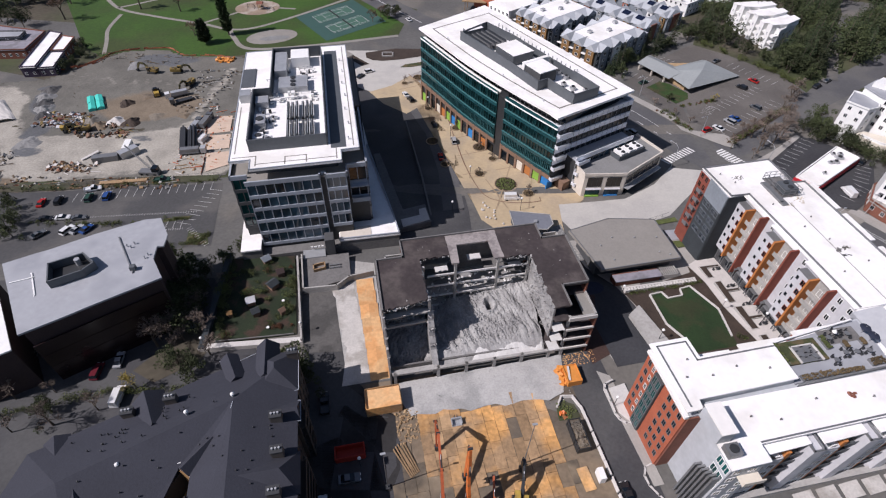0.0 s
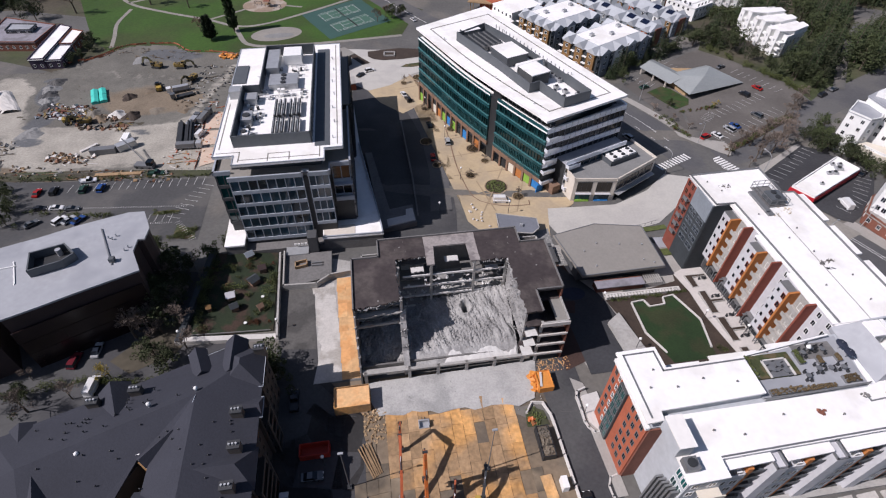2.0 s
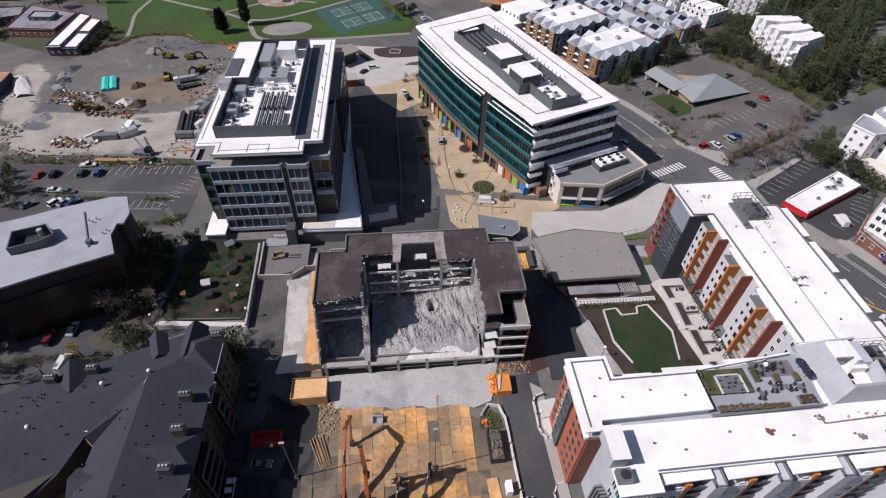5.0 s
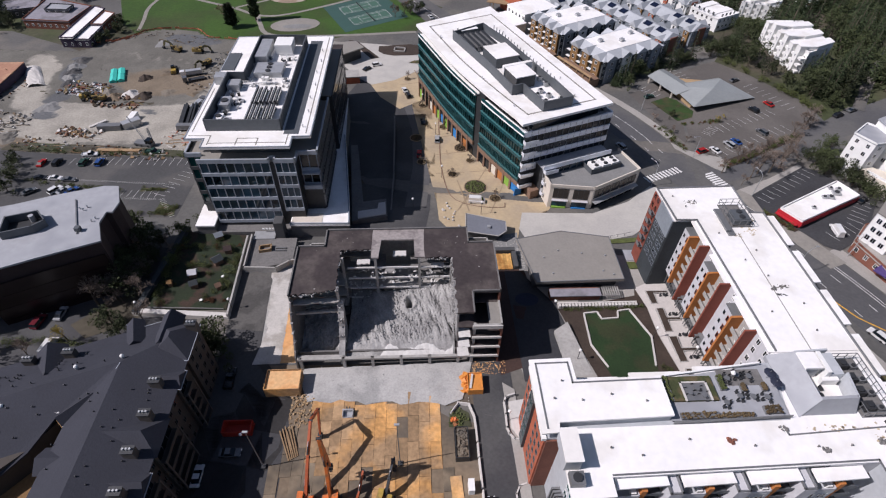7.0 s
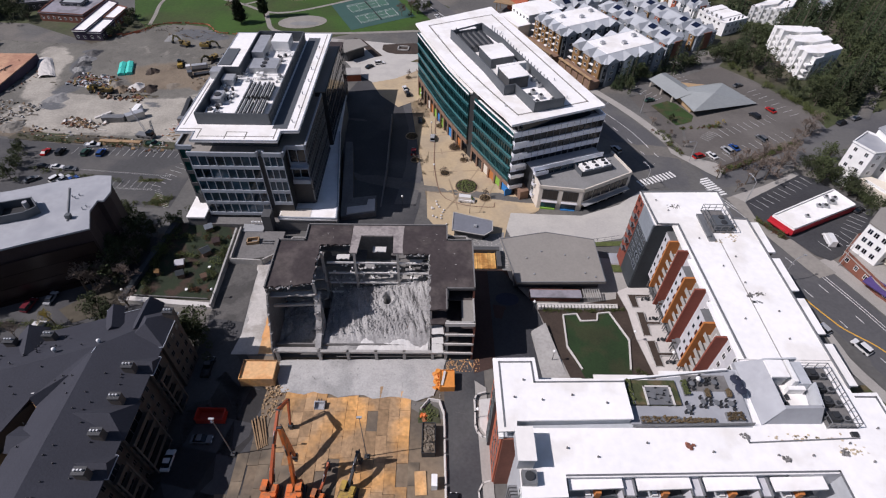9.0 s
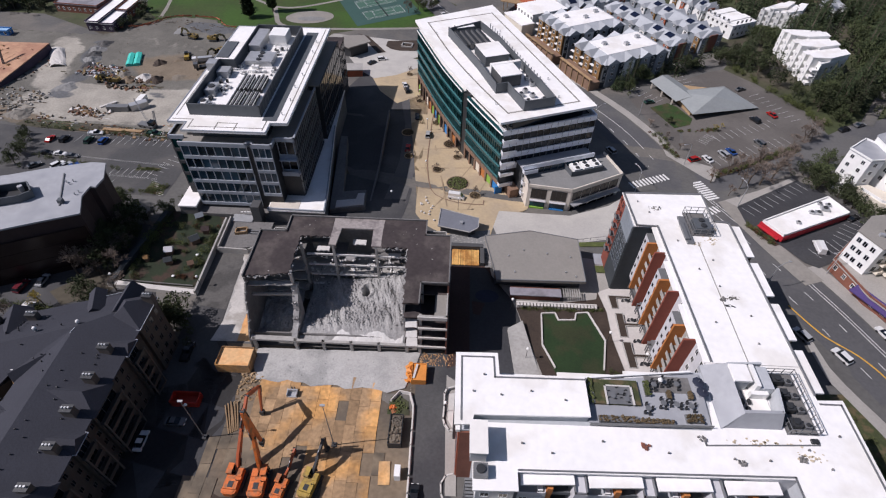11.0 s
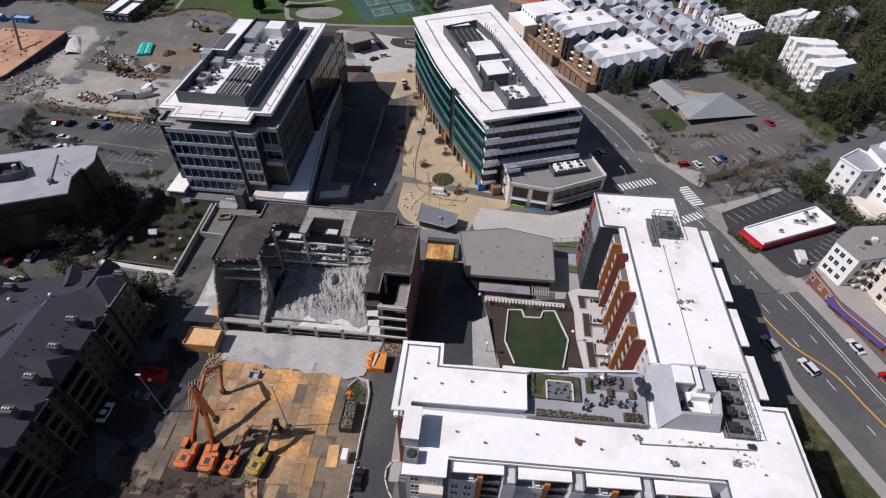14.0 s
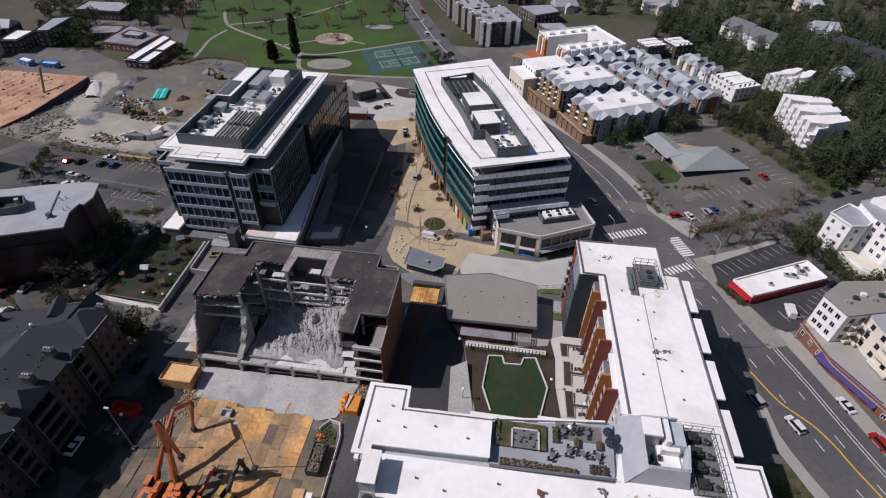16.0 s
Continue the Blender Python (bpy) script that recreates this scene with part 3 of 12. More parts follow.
flat("pavement", strip_geo([p for p in sp if p[1] < 127], 4.4, 0.19, None, 10.6, 2), M_PAVE, "pale concrete pavement beside the road", "pavement")
flat("pavement", strip_geo([p for p in sp if 186 < p[1] < 262], 3.5, 0.2, None, 10.3, 2), M_PAVE, "concrete pavement with a planted verge", "pavement")
flat("pavement", strip_geo([p for p in sp if p[1] < 148], 3.0, 0.2, None, -9.9, 2), M_TOWN, "narrow asphalt pavement beside the flats", "pavement")
drape("road_patch", [(139.4, 86.2), (145.5, 90.4), (152.9, 94.7), (162, 84), (188, 44), (174, 36), (152, 68)], 0.075, M_TOWN, "paler newer asphalt of the main road", "road")
drape("pavement", [(127.4, 104.5), (128.2, 100), (130.4, 91.1), (133.7, 86.1), (136.5, 81.8), (152, 57.5), (155, 59.5), (139.0, 83.8), (136.5, 87.2), (133.5, 91.8), (131.6, 95.4), (129.6, 102.5)], 0.24, M_PAVE, "worn concrete pavement beside the verge", "pavement")
g1 = Geo()
dashes(smooth_line([(126.2, 114.4), (129.8, 109.3), (133.2, 105.2), (136.2, 103.2), (139.8, 100.8), (143.3, 96.9), (146.0, 92.7), (153, 82.5), (170, 55), (190, 20)], 2), 0.42, 0.085, 999, 0, g1, 0)
flat("lane_marking", g1, M_YLINE, "worn orange-yellow centre line")
g1 = Geo()
for off, on, gap in ((4.2, 999, 0), (5.1, 999, 0), (0.9, 3, 9), (-4.4, 3, 9)):
    dashes([(104, 161), (117, 142), (134, 115), (150, 88), (185, 35)], 0.18, 0.085, on, gap, g1, off)
dashes([(22, 258), (75, 205), (94, 177)], 0.18, 0.085, 3, 6, g1, -3)
dashes([(22, 258), (75, 205), (92, 180)], 0.18, 0.085, 999, 0, g1, 1.5)
dashes([(-140, 476), (-55, 352), (-12, 300)], 0.3, 0.085, 999, 0, g1, 0)
flat("lane_marking", g1, M_LINE, "white lane lines on the asphalt")


def crosswalk(a, b, length, n, w=0.75):
    """Stripes from a to b, each of that length across the line."""
    geo = Geo()
    d = math.dist(a, b)
    tx, ty = (b[0] - a[0]) / d, (b[1] - a[1]) / d
    for i in range(n):
        s = d * (i + 0.5) / n
        cx, cy = a[0] + tx * s, a[1] + ty * s
        p, q = (cx - ty * length / 2, cy + tx * length / 2), (cx + ty * length / 2, cy - tx * length / 2)
        strip_geo([q, ((p[0] + q[0]) / 2, (p[1] + q[1]) / 2), p], w, 0.1, geo, 0, 1)
    flat("crosswalk", geo, M_LINE, "white striped zebra crossing")


crosswalk((85.0, 161.5), (97.8, 170.5), 3.6, 11)
crosswalk((107.0, 169.5), (112.4, 159.8), 4.2, 9)
crosswalk((98.0, 142.4), (112.8, 154.9), 3.3, 14)

drape("grass", [(-186, 262), (-168, 249), (-125, 251), (-100, 257), (-68, 268), (-24, 283), (-22, 298), (-62, 346), (-92, 383), (-170, 500), (-360, 520), (-280, 400), (-212, 300)], 0.05, M_GRASS, "mown green grass of the park", "grass")


def ellipse(cx, cy, a, b, rot=0.0, n=28, wob=0.0):
    out = []
    for k in range(n):
        t = k * math.tau / n
        w = 1 + wob * math.sin(3 * t + cx) + wob * 0.6 * math.sin(5 * t + cy)
        x, y = turned(a * w * math.cos(t), b * w * math.sin(t), rot)
        out.append((cx + x, cy + y))
    return out


drape("playground", ellipse(-111, 319, 13, 11), 0.14, M_SAND, "round sandy play area in the park", "playground")
drape("terrace", ellipse(-92, 279, 13.5, 9, 20), 0.14, M_PATH, "oval concrete terrace with a sunken middle", "terrace")
drape("terrace", ellipse(-90, 277, 8, 3, 12), 0.2, M_GRAVEL, "grey gravel oval in the terrace", "terrace")
drape("infield", ellipse(-187, 402, 26, 13, 15), 0.14, M_DIRTL, "tan ball field infield", "infield")
drape("terrace", ellipse(-94, 352, 10, 5, 15), 0.14, M_PATH, "small paved terrace in the park", "terrace")
for line, w in (([(-215, 340), (-192, 314), (-165, 303), (-136, 295), (-118, 288), (-104, 291), (-84, 309), (-56, 338), (-44, 342)], 2.2),
                ([(-118, 288), (-112, 277), (-100, 264), (-70, 268), (-24, 282)], 2.6), ([(-186, 305), (-184, 285), (-177, 268), (-172, 255)], 2.0),
                ([(-136, 295), (-124, 308), (-111, 319), (-88, 318)], 1.8), ([(-192, 314), (-160, 345), (-140, 400)], 2.0)):
    flat("path", strip_geo(smooth_line(line, 3), w, 0.1, rows=1), M_PATH, "pale concrete park path", "path")

drape("parking_lot", [(-300, 262), (-262, 270), (-214, 282), (-206, 276), (-186, 268), (-190, 290), (-250, 296), (-310, 282)], 0.04, M_TOWN, "grey asphalt parking lot beside the centre", "parking lot")
drape("road", [(-320, 206), (-204, 222), (-186, 226), (-198, 230), (-236, 240), (-320, 224)], 0.04, M_TOWN, "worn asphalt lane behind the deck", "road")
drape("road", [(-330, 330), (-262, 330), (-190, 420), (-210, 420), (-270, 344), (-330, 342)], 0.05, M_TOWN, "asphalt street beyond the park trees", "road")

# tennis courts
CT, CX, CY = (-59, 304), (math.cos(radians(44)), math.sin(radians(44))), (0.6, -0.8)


def court_pt(a, b):
    return CT[0] + CX[0] * a + CY[0] * b, CT[1] + CX[1] * a + CY[1] * b


drape("tennis_court", [court_pt(*p) for p in ((-20, -20), (20, -20), (20, 20), (-20, 20))], 0.12, M_COURT, "two green hard tennis courts", "tennis court")
g1 = Geo()
for cb in (-8.5, 8.5):
    drape("court_surface", [court_pt(*p) for p in ((-11.9, cb - 5.5), (11.9, cb - 5.5), (11.9, cb + 5.5), (-11.9, cb + 5.5))], 0.18, M_COURT2, "light green playing surface", "tennis court")
    for p, q in (((-11.9, -5.5), (11.9, -5.5)), ((-11.9, 5.5), (11.9, 5.5)), ((-11.9, -4.1), (11.9, -4.1)), ((-11.9, 4.1), (11.9, 4.1)), ((-11.9, -5.5), (-11.9, 5.5)),
                 ((11.9, -5.5), (11.9, 5.5)), ((-6.4, -4.1), (-6.4, 4.1)), ((6.4, -4.1), (6.4, 4.1)), ((-6.4, 0), (6.4, 0))):
        strip_geo([court_pt(p[0], p[1] + cb), court_pt(q[0], q[1] + cb)], 0.22, 0.22, g1, 0, 1)
flat("court_lines", g1, M_LINEW, "white tennis court lines", "court line")
for cb in (-8.5, 8.5):
    net = Geo()
    a, b = court_pt(0, cb - 6.4), court_pt(0, cb + 6.4)
    net.beam((*a, gz(*a) + 0.65), (*b, gz(*b) + 0.65), 0.06, 1.0)
    solo("tennis_net", net, M_DARK, "dark net across a green tennis court", "net", group="tennis nets")

# construction site and lots
SITE = [(-300, 138), (-235, 138), (-150, 139), (-78, 148), (-64, 170), (-66, 245), (-78, 253), (-107, 254), (-130, 254), (-142, 261), (-160, 259), (-170, 251), (-177, 240), (-186, 226), (-204, 222), (-300, 208)]


def near_line(x, y, line):
    best = 1e9
    for (ax, ay), (bx, by) in zip(line, line[1:]):
        dx, dy = bx - ax, by - ay
        k = min(max(((x - ax) * dx + (y - ay) * dy) / (dx * dx + dy * dy), 0), 1)
        best = min(best, math.hypot(x - ax - k * dx, y - ay - k * dy))
    return best


def site_ground():
    """The graded dirt of the building site, with its haul roads, stripped earth and gravel."""
    step = 1.5
    nx, ny = 160, 86
    x0, y0 = -300.0, 136.0

    def soft(d, w, blur):
        return min(max((w - d) / blur + 0.5, 0), 1)

    def weights(x, y):
        wx, wy = x + 5 * noise.noise((x * 0.06, y * 0.06, 1.0)), y + 4 * noise.noise((x * 0.06, y * 0.06, 5.0))
        front = soft(near_line(wx, wy, [(-160, 158), (-130, 162), (-96, 166), (-88, 160)]), 13, 5) if wy > 146 else 0
        haul = soft(near_line(wx, wy, [(-196, 214), (-187, 204), (-183, 188), (-172, 174), (-150, 172), (-120, 176), (-100, 184)]), 6.5, 5)
        side = 0.6 * soft(near_line(wx, wy, [(-102, 180), (-105, 204), (-101, 240)]), 3, 3)
        streak = 0.35 * soft(near_line(wx, wy, [(-176, 232), (-140, 226), (-104, 228)]), 4, 5)
        tracks = 0.25 * math.sin(near_line(x, y, [(-187, 204), (-172, 174), (-130, 168), (-98, 176)]) * 1.3)
        pale = max(front, haul, side, streak)
        pale = pale + tracks * pale
        brown = max(0.9 * soft(math.hypot((wx + 128) / 24, (wy - 205) / 13), 1, 0.4), 0.9 * soft(near_line(wx, wy, [(-230, 150), (-180, 146), (-124, 143)]), 5, 5))
        dark = max(soft(math.hypot((wx + 179.5) / 4.5, (wy - 217) / 1.8), 1, 0.2), 0.9 * soft(near_line(wx, wy, [(-178, 212), (-170, 198), (-163, 180)]), 4, 3), 0.75 * soft(math.hypot((wx + 158) / 7, (wy - 168) / 4), 1, 0.3),
                   0.8 * soft(math.hypot((wx + 137) / 17, (wy - 250) / 5.5), 1, 0.3), 0.7 * soft(near_line(wx, wy, [(-150, 144), (-120, 147)]), 2, 2), 0.7 * soft(math.hypot((wx + 118) / 6, (wy - 178) / 2), 1, 0.3))
        return pale, brown, dark
    vs = [(x0 + i * step, y0 + j * step) for j in range(ny) for i in range(nx)]
    me = bpy.data.meshes.new("site_ground")
    fs = []
    for j in range(ny - 1):
        for i in range(nx - 1):
            cx, cy = x0 + (i + 0.5) * step, y0 + (j + 0.5) * step
            c = False
            for (ax, ay), (bx, by) in zip(SITE, SITE[1:] + SITE[:1]):
                if (ay > cy) != (by > cy) and cx < (bx - ax) * (cy - ay) / (by - ay) + ax:
                    c = not c
            if c:
                k = j * nx + i
                fs.append((k, k + 1, k + nx + 1, k + nx))
    me.from_pydata([(x, y, gz(x, y) + 0.16 + 0.14 * noise.noise((x * 0.3, y * 0.3, 2.0))) for x, y in vs], [], fs)
    ws = [weights(x, y) for x, y in vs]
    for key, name in enumerate(("pale", "brown", "gravel")):
        at = me.attributes.new(name, "FLOAT", "POINT")
        at.data.foreach_set("value", [w[key] for w in ws])
    me.materials.append(M_SITE)
    tagged(new("site_ground", me), "grey-brown graded dirt with pale haul roads", "ground", "", "structure")


site_ground()
for pts in ([(-97, 195), (-87, 196), (-84, 183), (-93, 181)], [(-92, 179.5), (-83, 181), (-80, 170), (-88, 168)], [(-87.5, 166), (-79, 167.5), (-76, 158), (-83, 153)]):
    drape("slab", pts, 0.4, M_SLABP, "peach concrete apron slab of the site", "slab")
drape("parking_lot", [(-160, 98), (-112, 104), (-66, 112), (-74, 146), (-110, 143), (-160, 137)], 0.06, M_LOT, "grey asphalt parking lot", "parking lot")
drape("parking_lot", [(-170, 10), (-75, 22), (-66, 44), (-44, 60), (-38, 70), (-56, 76), (-60, 98), (-110, 96), (-170, 92)], 0.06, M_ASPHD, "dark asphalt street and parking bays", "parking lot")
drape("parking_lot", [(84, 224), (101, 242), (119, 257), (125.3, 260.4), (137.6, 248), (146, 236.6), (153.2, 227.2), (156.6, 216.7), (156, 208.4), (146, 201), (111, 176), (104, 187), (95, 201)], 0.12, M_LOTB, "worn brownish asphalt lot round the low office", "parking lot")
drape("parking_lot", [(118.9, 157.2), (128.5, 166), (140, 176.4), (144.4, 174.6), (158, 159.5), (148, 140.4), (137.5, 131.6), (133.9, 133.3), (129.6, 138.9), (120.6, 149.2)], 0.22, M_ASPHK, "dark asphalt parking lot of the shop", "parking lot")


def stalls(a, b, n, length, side=1, w=0.14):
    """Stall lines that start on the line a to b."""
    geo = Geo()
    d = math.dist(a, b)
    tx, ty = (b[0] - a[0]) / d, (b[1] - a[1]) / d
    for i in range(n + 1):
        s = d * i / n
        p = (a[0] + tx * s, a[1] + ty * s)
        q = (p[0] - ty * length * side, p[1] + tx * length * side)
        strip_geo([p, ((p[0] + q[0]) / 2, (p[1] + q[1]) / 2), q], w, 0.26, geo, 0, 1)
    return geo


for a, b, n, ln_, sd in (((-122, 134), (-77, 141.5), 16, 5.2, 1), ((-120, 124.2), (-77, 128.4), 52, 0.9, 1), ((-92, 117.4), (-78, 119.4), 20, 0.9, 1), ((-93, 118.4), (-79, 120.4), 6, 4.2, 1), ((-104, 108.5), (-88, 111), 6, 5, 1),
                         ((-76, 122), (-72.5, 141), 8, 5, 1), ((-76.7, 119.5), (-68.1, 111.5), 10, 1.8, 1), ((-96, 67), (-76, 76), 8, 5, 1), ((-118, 62), (-98, 68), 8, 5, 1),
                         ((107.4, 250.4), (111.6, 243.6), 3, 14, -1), ((84, 231), (94, 222.6), 5, 5.5, 1), ((124, 243), (134, 231), 5, 5, -1), ((133, 236), (146, 218), 7, 5, 1), ((118, 198), (140, 213), 9, 5, 1), ((114, 180), (143, 201), 11, 5, 1), ((109.6, 197.4), (113.4, 202.4), 5, 4.0, -1),
                         ((120.4, 156.6), (139.6, 174.8), 9, 4.6, -1), ((139, 136.4), (147, 142.4), 4, 4.6, 1), ((149, 146), (156, 157), 5, 4.6, 1)):
    flat("parking_lines", stalls(a, b, n, ln_, sd), M_LINEW, "worn white parking stall lines", "parking line")
drape("planting_bed", [(92.4, 218.6), (99.6, 224.2), (103.4, 222), (109, 213.4), (107.8, 208.5), (101.6, 204.8)], 0.22, M_LAWNB, "small green lawn beside the low office", "lawn")
drape("pavement", [(97, 188.4), (103, 184), (113.4, 180.2), (115.4, 176.8), (113.2, 170.2), (110, 172.6), (105, 178), (98, 184.4)], 0.24, M_PAVE, "concrete street corner before the parking lot", "pavement")
drape("planting_bed", [(113, 172), (146, 197), (145, 200.5), (111, 175.5)], 0.22, M_MULCH, "brown planted verge along the parking lot", "planting bed")
drape("planting_bed", [(120.0, 147.6), (121.6, 148.8), (128.6, 140), (127.0, 138.8)], 0.28, M_MULCH, "brown planting bed before the shop", "planting bed")
drape("pavement", [(115.4, 160), (118.9, 157.1), (128.5, 165.9), (140.2, 176.5), (139, 178), (127, 168)], 0.2, M_PAVE, "concrete pavement between lot and side street", "pavement")
drape("pavement", [(113.3, 158.6), (116.9, 149.7), (123.3, 137.8), (129.7, 127), (132.3, 123.4), (137.6, 126.6), (133.9, 132.1), (129.6, 138.7), (120.4, 149.1), (118.9, 157.2), (115.6, 160)], 0.2, M_PATH, "worn concrete pavement before the shop", "pavement")
drape("planting_bed", [(133, 88), (140, 76), (160, 45), (152, 40), (128, 70), (126, 86)], 0.22, M_BEDG, "dark shrub bed between flats and road", "planting bed")
drape("planting_bed", [(125.3, 260.6), (146.3, 236.8), (175, 250), (172, 264), (128, 267)], 0.1, M_EARTH, "rough verge under the trees", "planting bed")
drape("planting_bed", [(146.3, 236.8), (153.4, 227.4), (156.8, 216.7), (158, 211), (171, 224), (175, 250)], 0.1, M_EARTH, "rough verge under the trees", "planting bed")
flat("drive", strip_geo([(174, 222), (186, 246), (205, 277), (222, 302)], 4.5, 0.2), M_TOWN, "grey drive through the woods", "drive")
drape("parking_lot", [(214, 294), (230, 290), (240, 312), (224, 318)], 0.12, M_TOWN, "small grey lot among the trees", "parking lot")
drape("planting_bed", [(-154, 138), (-110, 144), (-77, 147.4), (-77, 151), (-110, 149.6), (-125, 148.5), (-154, 144)], 0.26, M_EARTH, "weedy verge between site and parking lot", "planting bed")
drape("planting_bed", [(-86, 122.8), (-78.5, 125.2), (-77.4, 126.8), (-86, 125.2)], 0.2, M_BEDG, "grassy island in the parking lot", "planting bed")
drape("planting_bed", [(-74, 112), (-67, 112.4), (-69, 117), (-75.6, 119)], 0.2, M_BEDG, "shrubby corner of the parking lot", "planting bed")
drape("ground", [(-69, 66.6), (-62.4, 77), (-56.4, 82), (-52.4, 75), (-54.2, 70), (-62.7, 63.6)], 0.16, M_EARTH, "dark trodden earth by the garden wall", "ground")

# new street and plaza
drape("plaza", [(-24, 246), (-14, 232), (-1, 206), (5, 182), (10, 158), (14.5, 137), (17, 127.4), (21.4, 122.4), (30, 118.6), (42.8, 120), (42.9, 127), (43.2, 136.4), (52, 139.4), (53, 144), (46, 150), (30, 168), (8, 204), (-9, 216), (-14, 234)], 0.12, M_PLAZA, "tan patterned paving of the new street", "plaza")
g1 = Geo()
for a, b in (((-10, 224), (-18, 220)), ((-3, 208), (-11, 203)), ((4, 192), (12, 196)), ((6, 178), (19, 183)), ((8.6, 166), (25, 172)), ((11, 154), (33, 160)), ((13.5, 142), (41, 148)), ((22, 133), (30, 166)), ((33, 134), (36, 154)), ((12, 170), (26, 134))):
    strip_geo([a, ((a[0] + b[0]) / 2, (a[1] + b[1]) / 2), b], 0.45, 0.135, g1, 0, 1)
flat("paving_band", g1, M_BAND, "brown bands in the tan paving", "paving")
flat("kerb", strip_geo(smooth_line([(-15, 236), (1, 206), (7, 182), (11.6, 160.6), (16.4, 146), (20.6, 139.6), (28, 137.2), (37.4, 138.2), (37.2, 140.6)], 3), 0.32, 0.26, None, 0, 1), M_SHOPF, "dark brown curved kerb of the plaza", "kerb")
drape("road", [(42.9, 127.2), (46, 121), (60, 122), (78, 130), (92, 146), (97, 156), (86, 158), (78, 148), (66, 139.6), (54.4, 137.8), (43.2, 136.2)], 0.16, M_DRIVE, "new pale concrete driveway", "road")
# Dark sheet: the glass office's wide shadow is put into the ground colour.
drape("dirt", [(-36, 236), (-16, 232), (-2, 206), (4, 182), (9, 158), (13, 132), (14, 118), (-20, 112), (-26, 150), (-40, 200)], 0.06, M_ASPHD, "asphalt between the offices darkened to carry the office's shade", "ground")
drape("pavement", [(-31.7, 218.4), (-22, 225), (-14, 234), (-3, 210), (-13, 198), (-24, 207)], 0.13, M_PLAZA, "tan paving at the far end of the new street", "pavement")
drape("road", [(-52, 238), (-56, 262.5), (-20, 262.5), (6, 264), (10, 256), (-4, 244), (-13, 236), (-22, 224), (-31, 218), (-41, 225)], 0.15, M_DRIVE, "pale new concrete street by the park", "road")
drape("planting_bed", [(-57, 265), (-51, 263.4), (-35.2, 247), (-38.6, 244.6)], 0.24, M_MULCH, "narrow brown mulch bed beside the new street", "planting bed")
drape("planting_bed", [(-38.8, 260), (-37.6, 254), (-34, 251.2), (-29, 250.4), (-20, 252.2), (-8, 256.6), (0, 261), (-6, 264.6), (-24, 265)], 0.24, M_MULCH, "wide curved mulch bed beside the park", "planting bed")
drape("planting_bed", [(-19.6, 243.2), (-17.4, 246.4), (1, 253.4), (3, 250.6), (-14, 243.6)], 0.26, M_BEDG, "olive planted island in the new street", "planting bed")
solo("stone_seat", Geo().rail([(-29.6, 255), (-24.4, 255.4), (-24.8, 259.6), (-30, 259.2)], gz(-27, 257), gz(-27, 257) + 0.8, 0.6, True), M_CONC, "square of low stone seats in a mulch bed", "seat", kind="structure")
crosswalk((-28.8, 221.6), (-22.4, 227.8), 3.6, 7)
drape("dirt", [(-12, 216), (-2, 205), (3.5, 182), (8.5, 158), (11.5, 134), (4.5, 132), (2, 156), (-4, 182), (-14, 206)], 0.1, M_ASPH, "worn asphalt strip beside the plaza", "ground")

# block between the two estates
drape("pavement", [(62, 60), (100, 56), (108, 60), (107, 100), (60, 106), (56, 92)], 0.05, M_PAVE, "concrete walks of the courtyard", "pavement", uv=True)
drape("pavement", [(97.5, 87.4), (101.9, 89.4), (106.6, 90.6), (106.8, 54), (100.2, 54), (99.3, 61.2), (98.3, 70.8), (98.6, 80)], 0.14, M_PATIO, "pale stepped patio along the flats", "pavement", uv=True)
drape("planting_bed", [(74.5, 80.5), (96.6, 84.6), (97.4, 87.4), (98.5, 80), (98.2, 70.8), (99.2, 61.2), (100.1, 54), (79.5, 58)], 0.1, M_MULCH, "brown mulch round the courtyard lawn", "planting bed", uv=True)
drape("lawn", [(81, 78.5), (84.7, 78.9), (85.3, 76.4), (89.6, 76.6), (90.2, 79), (93.4, 79.4), (96.2, 70), (94, 58), (83, 58), (80.2, 68)], 0.18, M_LAWN, "clipped green courtyard lawn", "lawn", uv=True)
drape("road", [(56.5, 64), (71, 64), (72.5, 72), (69, 86), (66.5, 106), (57.5, 106)], 0.1, M_BRICKP, "dark paved service lane", "road", uv=True)
drape("road", [(49.5, 8), (58, 8), (59, 64), (48.5, 64), (49.5, 54)], 0.1, M_ASPHD, "dark asphalt access lane", "road", uv=True)
drape("terrace", [(56.6, 95.6), (64.8, 95.8), (64.7, 102.4), (56.4, 102.3)], 0.2, M_DARK, "dark base of the timber deck", "terrace", uv=True)
dk = thing("timber_deck", (60.6, 99, guv(60.6, 99)), "weathered orange timber deck beside the lane", "deck")
zd = max(guv(57, 96), guv(64, 96), guv(57, 102), guv(64, 102))
db = mesh_of("board", [(Geo().box(-0.16, 0.16, -3.1, 3.1, -0.5, 0.12), M_DECK)])
for k in range(23):
    piece("board", db, dk, pose(56.9 + k * 0.345, 99.0 + 0.04 * ((k * 7) % 5), zd + 0.3 + 0.012 * (k % 3)))
solo("low_wall", Geo().box(56.4, 66.0, 102.5, 103.9, zd - 1, zd + 1.5), M_CHAR, "dark low wall behind the timber deck", "wall", rot=ANG, kind="structure")
solo("low_wall", Geo().box(65.0, 66.2, 96.2, 102.4, zd - 1, zd + 1.3), M_CHAR, "dark low wall beside the timber deck", "wall", rot=ANG, kind="structure")
drape("road", [(62, 58), (72.4, 58), (71.4, 72.3), (75.4, 75), (74.8, 78.5), (73.4, 83.4), (69, 88), (66.4, 95.4), (62, 95.4)], 0.13, M_ASPHK, "dark asphalt half of the lane", "road", uv=True)
